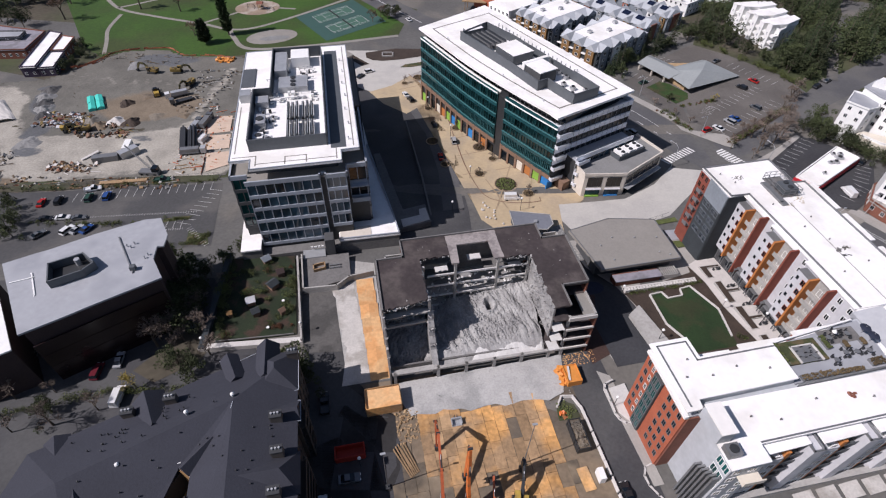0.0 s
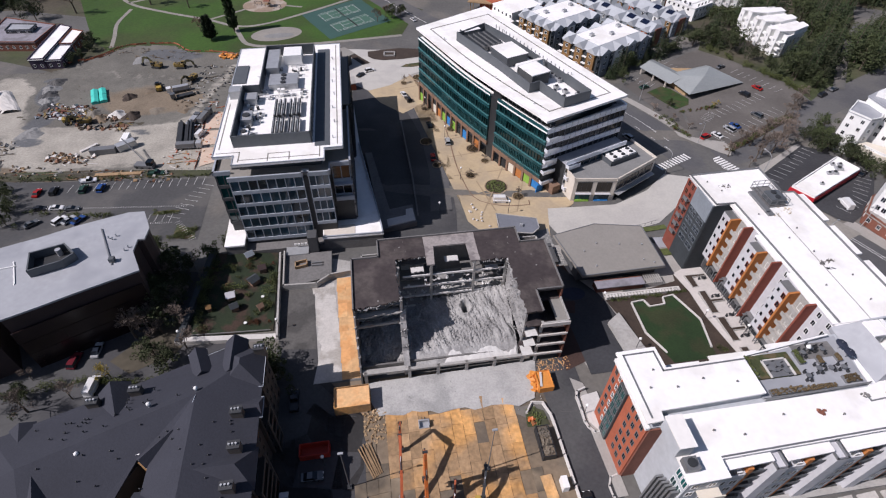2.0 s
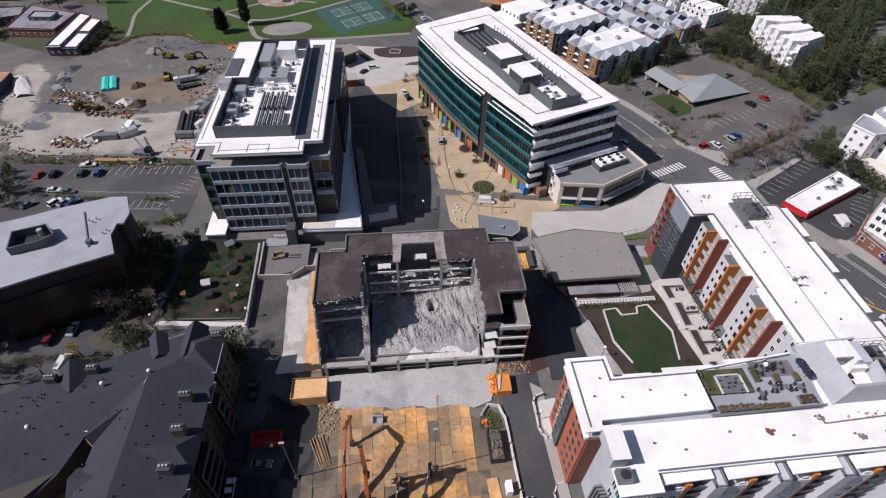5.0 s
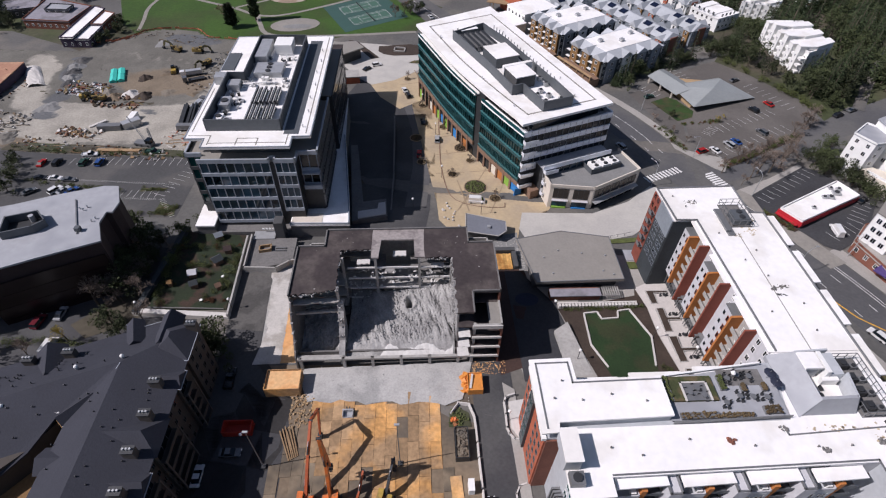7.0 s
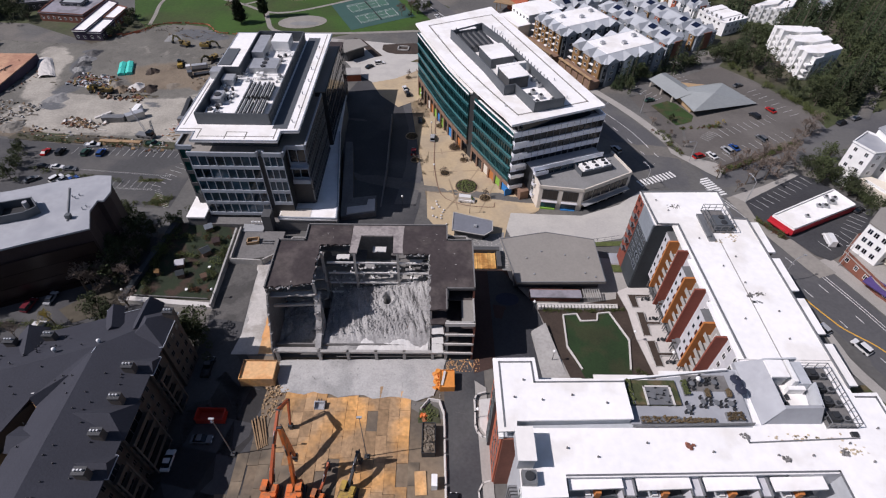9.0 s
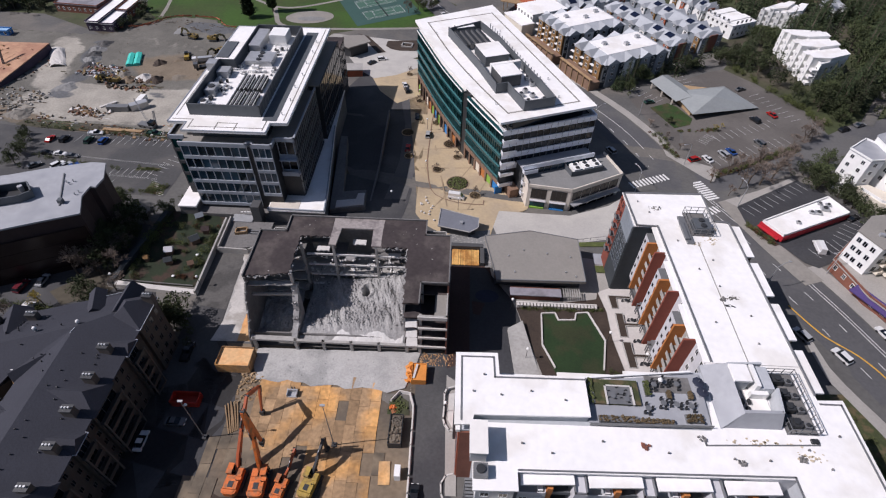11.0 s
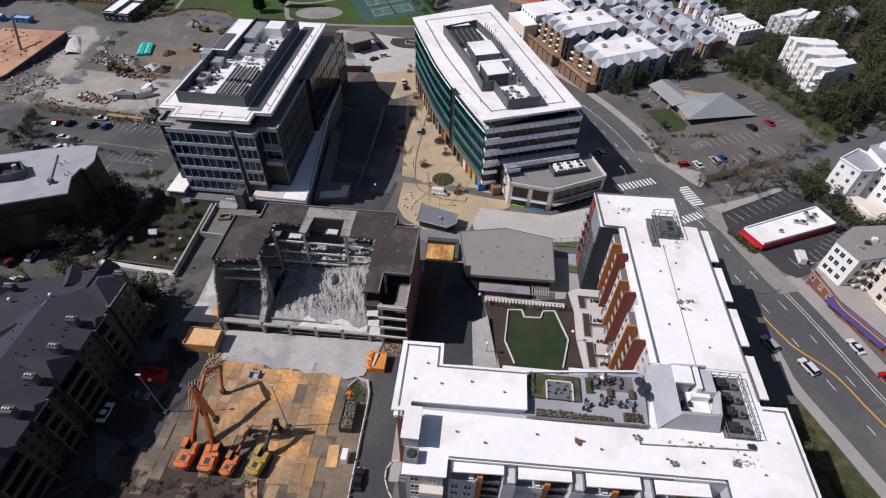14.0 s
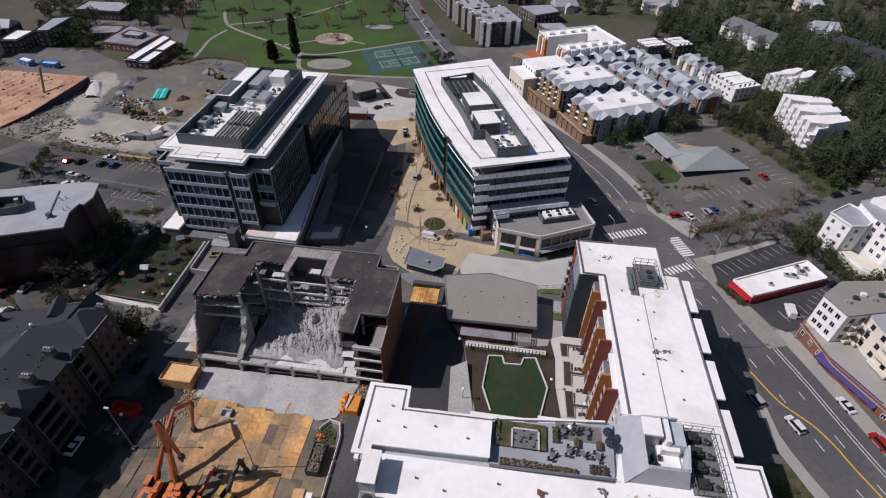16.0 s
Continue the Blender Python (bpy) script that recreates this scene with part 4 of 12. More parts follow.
drape("terrace", ellipse(66.7, 84.1, 3.2, 2.4), 0.16, M_NAVY, "round dark paved circle in the lane", "terrace", uv=True)
drape("terrace", [(98.6, 98.6), (103.6, 98.3), (103.9, 103), (98.6, 103.4)], 0.3, M_GREYROOF, "small grey paved terrace", "terrace", uv=True)
drape("planting_bed", [(98.4, 95), (103.9, 94.9), (103.8, 97.6), (98.4, 98)], 0.4, M_SHRUB, "low green planting by the hall", "planting bed", uv=True)
drape("planting_bed", [(95, 106.4), (105.3, 106.8), (105.3, 108.9), (95, 108.4)], 0.3, M_SHRUB, "yellow-green planting at the driveway", "planting bed", uv=True)
drape("road", [(56.2, 103.4), (66.3, 103.4), (66.4, 95.6), (69.4, 95.8), (67.6, 104), (68.4, 113.2), (56.4, 110.6), (50, 108)], 0.16, M_GRAVEL, "grey cobbled turning place", "road", uv=True)
rc = random.Random(52)
cob = Geo()
for k in range(150):
    u, v = 56.6 + 11.6 * rc.random(), 104.2 + 7.6 * rc.random()
    if k % 3 == 0:
        u, v = rc.uniform(66.5, 68.4), rc.uniform(96.4, 104)
    cob.box(u - 0.2, u + 0.2, v - 0.14, v + 0.14, guv(u, v) + 0.1, guv(u, v) + 0.2)
solo("cobbles", cob, M_CONC, "pale cobbles set in the grey turning place", "paving", kind="stuff", rot=ANG)
drape("dirt", [(56.6, 60), (62.5, 62), (66.0, 74), (66.0, 92), (60.6, 98), (56.6, 96)], 0.12, M_BRICKP, "dark brown earth strip beside the brick end wall", "ground", uv=True)
drape("yard", [(-12, 10), (50, 10), (50, 64), (-12, 66)], 0.05, M_YARD, "brown trampled dirt of the demolition yard", "ground", uv=True)
# Dark sheet laid where the house shades the alley.
drape("road", [(-11.5, 10), (4.4, 10), (4.4, 38), (7.6, 44), (8.0, 56), (2, 57), (0.6, 66), (-11.5, 66)], 0.09, M_ALLEYSHADE, "alley beside the house with the house's shade in its colour", "road", uv=True)
drape("yard", [(-8, 66), (8, 66), (8, 106), (-8, 112)], 0.05, M_CONC, "broken concrete apron beside the shell", "ground", uv=True)
drape("yard", [(-3.4, 66), (3.4, 66), (3, 80), (1.6, 98), (-4.6, 98), (-4.2, 95), (-3.4, 93.6), (-3.8, 90), (-2.8, 88), (-3.4, 84), (-2.4, 82.6), (-2.8, 79), (-1.6, 77), (-2.2, 73)], 0.1, M_SLABL, "pale concrete slab beside the shell", "ground", uv=True)
drape("road", [(-12.4, 77.5), (-2.8, 76), (-4.6, 112), (-13, 112)], 0.11, M_LANE, "worn grey concrete lane darkened for the garden wall's shade", "road", uv=True)
# Dark asphalt reaches east as far as the house's shadow should.
drape("road", [(-12, 8), (8.4, 8), (8.2, 50), (6.5, 56), (2, 58), (-2, 66), (-5, 112), (-13, 112), (-12, 70)], 0.09, M_ASPHD, "dark asphalt alley widened to carry the house's shadow", "road", uv=True)

# ---- building helpers ----
def wall_pose(a, b, s, z, out=0.0):
    """A pose on the wall from a to b: x along it, y into it; s metres from a."""
    d = math.dist(a, b)
    tx, ty = (b[0] - a[0]) / d, (b[1] - a[1]) / d
    return pose(a[0] + tx * s + ty * out, a[1] + ty * s - tx * out, z, 0, 0, math.degrees(math.atan2(ty, tx)))


SHARED = {}


def shared(key, make):
    if key not in SHARED:
        SHARED[key] = make()
    return SHARED[key]


def facade(parent, a, b, z0, floors, fh, bays, glass, spandrel, mullion, span_h=1.1, depth=0.35, mull_w=0.22, skip=()):
    """Recessed panes between proud spandrels and mullions; outside lies to the right of a to b."""
    d = math.dist(a, b)
    bw = d / bays
    pane = shared(("pane", round(bw, 2), fh, span_h, glass.name), lambda: mesh_of("pane", [(Geo().box(-bw / 2 + mull_w / 2, bw / 2 - mull_w / 2, -0.08, 0.1, 0, fh - span_h), glass)]))
    for j in range(floors):
        for i in range(bays):
            if (i, j) not in skip:
                piece("pane", pane, parent, wall_pose(a, b, (i + 0.5) * bw, z0 + j * fh + span_h))
    sp_ = shared(("spandrel", round(d, 2), span_h, depth, spandrel.name), lambda: mesh_of("spandrel", [(Geo().box(0, d, -depth, 0.1, 0, span_h), spandrel)]))
    for j in range(floors + 1):
        piece("spandrel", sp_, parent, wall_pose(a, b, 0, z0 + j * fh))
    if mullion:
        mu_ = shared(("mullion", round(floors * fh, 2), mull_w, depth, mullion.name), lambda: mesh_of("mullion", [(Geo().box(-mull_w / 2, mull_w / 2, -depth * 0.75, 0.1, 0, floors * fh), mullion)]))
        for i in range(bays + 1):
            piece("mullion", mu_, parent, wall_pose(a, b, min(max(i * bw, mull_w / 2), d - mull_w / 2), z0))


def window_mesh(w, h, frame_m, glass_m, bars=1):
    """A frame with recessed panes, one connected mesh."""
    def make():
        f, gl = Geo(), Geo()
        t = 0.1
        xs = [-w / 2, -w / 2 + t]
        for k in range(bars):
            x = -w / 2 + w * (k + 1) / (bars + 1)
            xs += [x - 0.04, x + 0.04]
        xs += [w / 2 - t, w / 2]
        zs = [0, t, h - t, h]
        n = len(xs)
        me = bpy.data.meshes.new("window")
        vs = [(x, -0.07, z) for z in zs for x in xs] + [(-w / 2, 0.1, 0), (w / 2, 0.1, 0), (w / 2, 0.1, h), (-w / 2, 0.1, h)]
        fs, mi = [], []
        for j in range(3):
            for i in range(n - 1):
                q = (j * n + i, j * n + i + 1, (j + 1) * n + i + 1, (j + 1) * n + i)
                if j == 1 and i % 2 == 1:
                    b = len(vs)
                    vs += [(vs[k][0], -0.02, vs[k][2]) for k in q]
                    fs += [(q[k], q[(k + 1) % 4], b + (k + 1) % 4, b + k) for k in range(4)] + [(b, b + 1, b + 2, b + 3)]
                    mi += [0, 0, 0, 0, 1]
                else:
                    fs.append(q)
                    mi.append(0)
        c = 4 * n
        fs += [tuple(range(n))[::-1] + (c, c + 1), tuple(range(3 * n, 4 * n)) + (c + 2, c + 3), (0, n, 2 * n, 3 * n, c + 3, c), (n - 1, c + 1, c + 2, 4 * n - 1, 3 * n - 1, 2 * n - 1)]
        mi += [0] * 4
        me.from_pydata(vs, [], fs)
        me.materials.append(frame_m)
        me.materials.append(glass_m)
        me.polygons.foreach_set("material_index", mi)
        me.update()
        return me
    return shared(("window", w, h, frame_m.name, glass_m.name, bars), make)


def windows(parent, a, b, spots, zs, w, h, frame_m=None, glass_m=None, bars=1):
    me = window_mesh(w, h, frame_m or M_WHITEP, glass_m or M_GLASS, bars)
    for z in zs:
        for s in spots:
            piece("window", me, parent, wall_pose(a, b, s, z))


def roof_box(name, u0, u1, v0, v1, z0, h, material, label, rot=ANG, category="roof unit", group="", fans=0, lid=None):
    """A machine on a roof: casing, base rail and round fans."""
    t = thing(name, ((u0 + u1) / 2, (v0 + v1) / 2, z0), label, category, rot, group)
    part("casing", Geo().box(u0, u1, v0, v1, z0 + 0.15, z0 + h), material, t)
    part("base_rail", Geo().box(u0 + 0.15, u1 - 0.15, v0 + 0.15, v1 - 0.15, z0, z0 + 0.15), M_DARK, t)
    if lid:
        part("lid", Geo().box(u0 - 0.1, u1 + 0.1, v0 - 0.1, v1 + 0.1, z0 + h, z0 + h + 0.12), lid, t)
    for k in range(fans):
        x, y = (u0 + u1) / 2, v0 + (v1 - v0) * (k + 0.5) / fans
        part("fan", Geo().tube((x, y, z0 + h), (x, y, z0 + h + 0.3), min(u1 - u0, (v1 - v0) / fans) * 0.36, n=10), M_DARK, t)
    return t


def roof_vent(u, v, z, rot=ANG, r=0.25, h=0.7, material=None):
    """A capped pipe, turned in one piece."""
    m = material or M_GALV

    def make():
        prof = [(r * 0.6, -0.2), (r * 0.6, h), (r, h), (r * 0.6, h + 0.18), (0.02, h + 0.2)]
        n = 8
        g_ = Geo().add([(a * math.cos(k * math.tau / n), a * math.sin(k * math.tau / n), b) for a, b in prof for k in range(n)], [(j * n + k, j * n + (k + 1) % n, (j + 1) * n + (k + 1) % n, (j + 1) * n + k) for j in range(4) for k in range(n)])
        return mesh_of("roof_vent", [(g_, m)])
    ob = new("roof_vent", shared(("vent", r, h, m.name), make))
    ob.matrix_world = pose(*turned(u, v, rot), z, 0, 0, rot)
    tagged(ob, "small metal vent pipe on a flat roof" if m is not M_DARK else "small dark vent pipe on the shingles", "vent", "roof vents")


# ---- glass office with a white roof ----
def office_a():
    t = thing("office_building", (-9, 150, -4), "glass office building with a white overhanging roof and dark facade", "office building")
    part("podium", Geo().prism([(-29, 113), (-23.6, 113), (-23.6, 117), (-1.0, 117), (-1.0, 112.8), (16.5, 112.6), (15.8, 121), (11.2, 160), (10, 187), (-29, 187)], -5, 7.6), M_CONCD, t, "dark concrete podium")
    part("front_base", Geo().box(-23.6, -1.0, 112.8, 117, -5, 5.4), M_CONCD, t)
    part("podium_roof", Geo().prism([(-29.2, 112.8), (-23.5, 112.8), (-23.5, 117), (-1.1, 117), (-1.1, 112.6), (16.8, 112.4), (16.1, 121), (11.5, 160), (10.2, 187.2), (-29.2, 187.2)], 7.6, 8.1), M_WHITE, t, "white terrace roof")
    part("grey_terrace", Geo().box(-0.8, 8.4, 112.9, 117.6, 8.1, 8.2), M_STONE, t, "tan strip of the terrace roof")
    part("podium_parapet", Geo().rail([(-1.0, 112.9), (16.5, 112.6), (15.8, 121), (11.2, 160)], 8.1, 8.7, 0.35), M_PANELG, t)
    core = Geo().prism([(-23, 116.2), (3.4, 116.2), (3.4, 120), (9, 120), (9, 149), (6.5, 149), (6.5, 152), (10, 152), (10, 186), (-27, 186), (-27, 119.5), (-23, 119.5)], 5, 28.6)
    part("core", core, M_DARK, t)
    zz, fh = 10.9, 4.4
    facade(t, (-23, 116.2), (-3.6, 116.2), zz - fh, 5, fh, 8, M_GLASSB, M_PANELG, M_PANELG)
    facade(t, (-2.2, 116.2), (3.4, 116.2), zz, 4, fh, 3, M_GLASSB, M_PANELG, M_PANELG)
    facade(t, (-27, 119.5), (-23, 119.5), zz, 4, fh, 2, M_TEAL, M_CHAR, M_CHAR)
    facade(t, (-27, 186), (-27, 119.5), zz, 4, fh, 24, M_TEAL, M_CHAR, M_CHAR)
    facade(t, (4, 120), (9, 120), 17.5, 2, 5.5, 2, M_GLASS, M_PANELG, M_PANELG)
    facade(t, (9, 120), (9, 149), 8.6, 4, 5.0, 16, M_GLASSB, M_DARK, M_GREYM, span_h=0.8, mull_w=0.35, depth=0.5)
    facade(t, (10, 152), (10, 186), 8.6, 4, 5.0, 12, M_GLASS, M_DARK, M_DARK, span_h=0.5, mull_w=0.18, depth=0.2)
    part("parapet", Geo().rail([(-23, 116), (-3.7, 116), (-3.7, 117.5), (-2.1, 117.5), (-2.1, 116), (3.6, 116), (3.6, 119.8), (9.2, 119.8), (9.2, 149)], 28.6, 29.9, 0.5).rail([(-27.2, 186), (-27.2, 119.2), (-23, 119.2)], 28.6, 29.9, 0.5), M_PANELG, t)
    part("terrace", Geo().prism([(-26.8, 119.6), (-22.8, 119.6), (-22.8, 116.4), (3.2, 116.4), (3.2, 120.2), (8.8, 120.2), (8.8, 148.8), (6.3, 149), (6.3, 152), (9.8, 152), (9.8, 185.8), (-26.8, 185.8)], 28.6, 28.9), M_TANROOF, t, "grey terrace behind the parapet")
    part("penthouse_wall", Geo().box(-20.5, 1.5, 120.5, 184, 28.9, 32.9), M_CHAR, t)
    facade(t, (1.5, 120.5), (1.5, 184), 29.2, 1, 3.4, 20, M_GLASS, M_DARK, M_DARK, span_h=0.3, depth=0.15)
    part("roof", Geo().prism([(-26.6, 120.4), (-21.2, 120.4), (-21.2, 116.2), (2.9, 116.4), (2.9, 121.2), (7.9, 121.4), (7.9, 186.2), (-26.3, 185.4)], 32.9, 33.6), M_WHITE, t, "white membrane roof with wide eaves")
    part("roof_edge", Geo().rail([(-26.5, 120.5), (-21.1, 120.5), (-21.1, 116.3), (2.8, 116.5), (2.8, 121.3), (7.8, 121.5), (7.8, 186.1), (-26.2, 185.3)], 33.6, 33.75, 0.25, True), M_PANELG, t)
    for line in ([(-25.6, 122.0), (-19.6, 122.0), (-19.6, 117.6)], [(-19.6, 118.3), (1.6, 118.5)], [(1.6, 117.6), (1.6, 122.6)], [(-12, 117.4), (-12, 120.6), (-6.4, 120.6), (-6.4, 117.4)], [(6.4, 123), (6.4, 184.8)], [(-25.2, 124), (-25.2, 148)]):
        part("roof_seam", Geo().rail(line, 33.6, 33.63, 0.3), M_TANROOF, t, "tan walkway seam on the white roof")
    # lower rear wing
    part("rear_wing", Geo().box(-5, 7.0, 187.2, 209, -5, 19.6), M_DARK, t, "dark lower rear wing")
    part("rear_roof", Geo().box(-5.2, 7.4, 186.9, 209.2, 19.6, 20.1), M_TARSHADE, t)
    facade(t, (7.0, 187.2), (7.0, 209), 0.4, 4, 4.6, 9, M_GLASS, M_DARK, M_GREYM, span_h=0.5, mull_w=0.18, depth=0.2)
    # dark sheet painted as the screen's shade, and the mechanical screen
    part("gutter_well", Geo().box(0.2, 4.4, 122.5, 182, 33.6, 33.64), M_SCREEN, t, "dark strip on the roof standing in for the screen's shade")
    rail_parts("roof_screen", [(-21.3, 124.4), (-0.6, 124.4), (-0.6, 179), (-16.3, 179), (-16.3, 152), (-21.3, 152)], 33.6, 37.2, 0.3, M_SCREEN, t, "dark grey louvred roof screen", True)
    part("screen_floor", Geo().prism([(-20.8, 124.8), (-1, 124.8), (-1, 178.6), (-15.9, 178.6), (-15.9, 151.6), (-20.8, 151.6)], 33.6, 33.66), M_WHITE, t)
    ribs = Geo()
    for k in range(22):
        ribs.box(-21.6, -21.45, 125 + k * 1.25, 125.12 + k * 1.25, 33.6, 37.2).box(-0.42, -0.3, 125 + k * 2.45, 125.15 + k * 2.45, 33.6, 37.2)
    part("screen_rib", ribs, M_GREYM, t)
    part("sign_tower", Geo().box(-5.2, -2.6, 110.2, 113.6, 1, 11), M_CHAR, t)
    part("entrance_canopy", Geo().box(-12, -5.6, 109.5, 112.8, 5.2, 5.6), M_GALV, t)
    for k in range(4):
        part("sign_bar", Geo().box(-9.6 + k * 1.0, -8.9 + k * 1.0, 112.3, 112.56, 6.6, 7.1), M_WHITEP, t)
    part("balcony", Geo().box(4.2, 9.3, 118.2, 120, 17.2, 17.6).box(4.2, 9.3, 118.2, 120, 22.6, 23.0).box(4.2, 9.3, 118.2, 118.4, 17.6, 18.7), M_PANELG, t)


office_a()
for u0, u1, v0, v1, h, m_, f_, lb in ((-15.6, -11.8, 164, 177.5, 2.8, M_GALV, 0, "long galvanised air handler"), (-10.4, -4.6, 171, 177.6, 3.4, M_WHITEP, 0, "white boxy roof unit"),
                                      (-14.2, -5.4, 154.5, 161.5, 2.0, M_GALV, 3, "wide roof unit with fans"), (-20.6, -17.0, 146, 150, 2.2, M_GALV, 0, "grey roof cabinet"),
                                      (-20.4, -17.4, 134.5, 139.5, 2.2, M_GALV, 1, "grey roof unit"), (-20.2, -17.8, 128, 131, 1.6, M_WHITEP, 1, "small pale roof unit"), (-17.4, -15.2, 126, 129, 1.4, M_GALV, 1, "small roof unit")):
    roof_box("air_handler", u0, u1, v0, v1, 33.66, h, m_, lb + " on the office roof", fans=f_, group="office roof units")
for k in range(6):
    for j, (va, vb) in enumerate(((127.6, 136.4), (137.0, 146.6))):
        u = -11.2 + k * 1.25 + 0.5 * (k > 2)
        va, vb = va + (k % 3) * 0.3, vb - (k % 2) * 0.5
        t = thing("cooling_unit", (u, va, 33.66), "dark finned cooling unit on the roof", "cooling unit", group="cooling units")
        part("body", Geo().box(u - 0.3, u + 0.34, va, vb, 33.9, 35.2), M_DARK, t)
        part("top_rail", Geo().box(u - 0.06, u + 0.1, va + 0.3, vb - 0.3, 35.2, 35.4), M_GALV, t)
        part("header_pipe", Geo().box(u + 0.5, u + 0.62, va + 0.1, vb - 0.1, 34.9, 35.1), M_WHITEP, t)
        part("feet", Geo().box(u - 0.3, u + 0.5, va + 0.3, va + 0.9, 33.66, 33.9).box(u - 0.3, u + 0.5, vb - 0.9, vb - 0.3, 33.66, 33.9), M_GREYM, t)
rc = random.Random(8)
for k in range(64):
    u, v = (rc.uniform(-20.2, -14.5), rc.uniform(126, 150)) if k < 34 else (rc.uniform(-15, -2), rc.choice((150, 152.5, 162.6, 168, 166)) + rc.uniform(-1.2, 1.2))
    w_, d_, h_ = rc.uniform(0.3, 1.2), rc.uniform(0.3, 1.5), rc.uniform(0.3, 1.3)
    roof_box("roof_cabinet", u - w_ / 2, u + w_ / 2, v - d_ / 2, v + d_ / 2, 33.66, h_, rc.choice((M_WHITEP, M_WHITEP, M_GALV, M_GREYM, M_DARK)), "small metal cabinet among roof machines", group="roof cabinets")
for k in range(26):
    u, v = rc.uniform(-19, -6), rc.choice((125.6, 126.4, 149.2, 150.2, 151.4, 153.4, 162.8, 164, 169, 170))
    solo("roof_pipe", Geo().tube((u, v, 34.4), (u + rc.uniform(2, 6), v + rc.uniform(-0.2, 0.2), 34.4), 0.13).tube((u + 0.3, v, 33.66), (u + 0.3, v, 34.4), 0.1), M_GALV, "silver insulated pipe on the office roof", "pipe", rot=ANG, group="roof pipes")
for k in range(7):
    roof_vent(5.2 + (k % 2) * 0.5, 126 + k * 8, 33.6)
solo("roof_hatch", [(Geo().box(-26, -22, 160, 172, 33.6, 33.9), M_SCREEN), (Geo().box(-25.5, -22.2, 150.5, 154, 33.6, 36.2), M_GALV)], None, "dark recess and stair house in the white roof", "roof hatch", rot=ANG)

# ---- curved office ----
BR = 33.4


def b_left(q):
    """The bowed street front."""
    return 109.0 + 4.6 * max(0.0, (150 - q) / 50) ** 1.6 + 0.4 * max(0.0, (q - 150) / 30)


def office_b():
    t = thing("office_building", (128, 140, -4), "curved teal glass office with a white flat roof and striped end", "office building", BR)
    qs = [100 + i * 4 for i in range(21)]
    left = [(b_left(q) + 1.0, q) for q in qs]
    core = left + [(146, 180), (146, 100)]
    part("core", Geo().prism([(p + 0.15, q) for p, q in left] + [(146, 180), (146, 101)], -5, 24.4), M_DARK, t)
    fh = 4.45
    nq = len(qs) - 1
    for i in range(nq):
        a, b = left[i + 1], left[i]
        if i in (6,):
            continue
        facade(t, a, b, 6.3, 4, fh, 3, M_TEALD, M_TEALP, M_TEALM, span_h=1.35, depth=0.4, mull_w=0.1)
        for k in range(5):
            piece("fin", shared("b_fin", lambda: mesh_of("fin", [(Geo().box(-0.06, 0.06, -0.5, 0.1, 0.1, 3.0), M_TEALL)])), t, wall_pose(a, b, (k + 0.5) * math.dist(a, b) / 5, 6.3 + 1.35))
        for j in range(4):
            piece("sunshade", shared("b_shade", lambda: mesh_of("sunshade", [(Geo().box(0, 4.05, -0.75, 0.1, 0, 0.1), M_TEALL)])), t, wall_pose(a, b, 0, 6.3 + 1.36 + j * fh))
        shop = (M_BLUE, M_GREENP, M_ORANGEP, M_CREAM, M_GLASS, M_GLASS, M_GREENP, M_GLASS, M_ORANGEP, M_GLASS, M_BLUE, M_GLASS, M_GREENP)[i % 13]
        me = shared(("shopfront", i % 13), lambda: mesh_of("shopfront", [(Geo().box(-1.7, 1.7, -0.1, 0.1, 0, 3.4), shop)]))
        piece("shopfront", me, t, wall_pose(a, b, math.dist(a, b) / 2, gz(*turned(b[0], b[1], BR)) + 0.3))
        piece("pier", shared("pier", lambda: mesh_of("pier", [(Geo().box(-0.45, 0.45, -0.5, 0.2, -3, 6.4), M_SHOPF)])), t, wall_pose(a, b, 0.2, 0))
        piece("fascia", shared("fascia", lambda: mesh_of("fascia", [(Geo().box(0, 4.2, -0.45, 0.1, 0, 1.5), M_SHOPF)])), t, wall_pose(a, b, 0, 4.6))
    part("notch_wall", Geo().prism([(112.5, 124), (116, 124), (116, 128), (112.3, 128)], -3, 28), M_DARK, t)
    for lo, hi, zt in ((0, 6, 24.1), (7, nq, 24.6)):
        rim = [(p - 0.5, q) for p, q in left[lo:hi + 1]]
        part("ledge", Geo().prism(rim + [(p + 2.2, q) for p, q in rim[::-1]], zt, zt + 0.5), M_WHITE, t, "white ledge above the glass front")
    part("top_floor", Geo().prism([(p + 2.6, q) for p, q in left] + [(144, 179), (144, 103)], 24.4, 28.5), M_GLASS, t, "dark recessed top storey")
    mu = shared("topmull", lambda: mesh_of("mullion", [(Geo().box(-0.1, 0.1, -0.15, 0.1, 0, 4.0), M_GREYM)]))
    for i in range(nq):
        a, b = (left[i + 1][0] + 2.6, left[i + 1][1]), (left[i][0] + 2.6, left[i][1])
        piece("mullion", mu, t, wall_pose(a, b, 0.1, 24.5))
        piece("mullion", mu, t, wall_pose(a, b, 2.1, 24.5))
    roof = [(b_left(q) - 0.2, q) for q in qs[:1] + qs[1:]] + [(145.5, 186), (146.8, 100)]
    roof[0] = (112.9, 99.5)
    part("roof", Geo().prism(roof, 28.5, 29.3), M_WHITE, t, "white membrane roof with a dark soffit")
    inner = [(b_left(q) + 4.2, q) for q in qs[1:-1]] + [(142, 178), (142.5, 104)]
    part("roof_walkway", Geo().rail(inner, 29.3, 29.36, 0.5, True), M_TANROOF, t)
    # striped end
    a, b = (114.6, 100.2), (147.6, 100.2)
    part("end_core", Geo().box(115.0, 147, 100.6, 108, -2, 24.2), M_DARK, t)
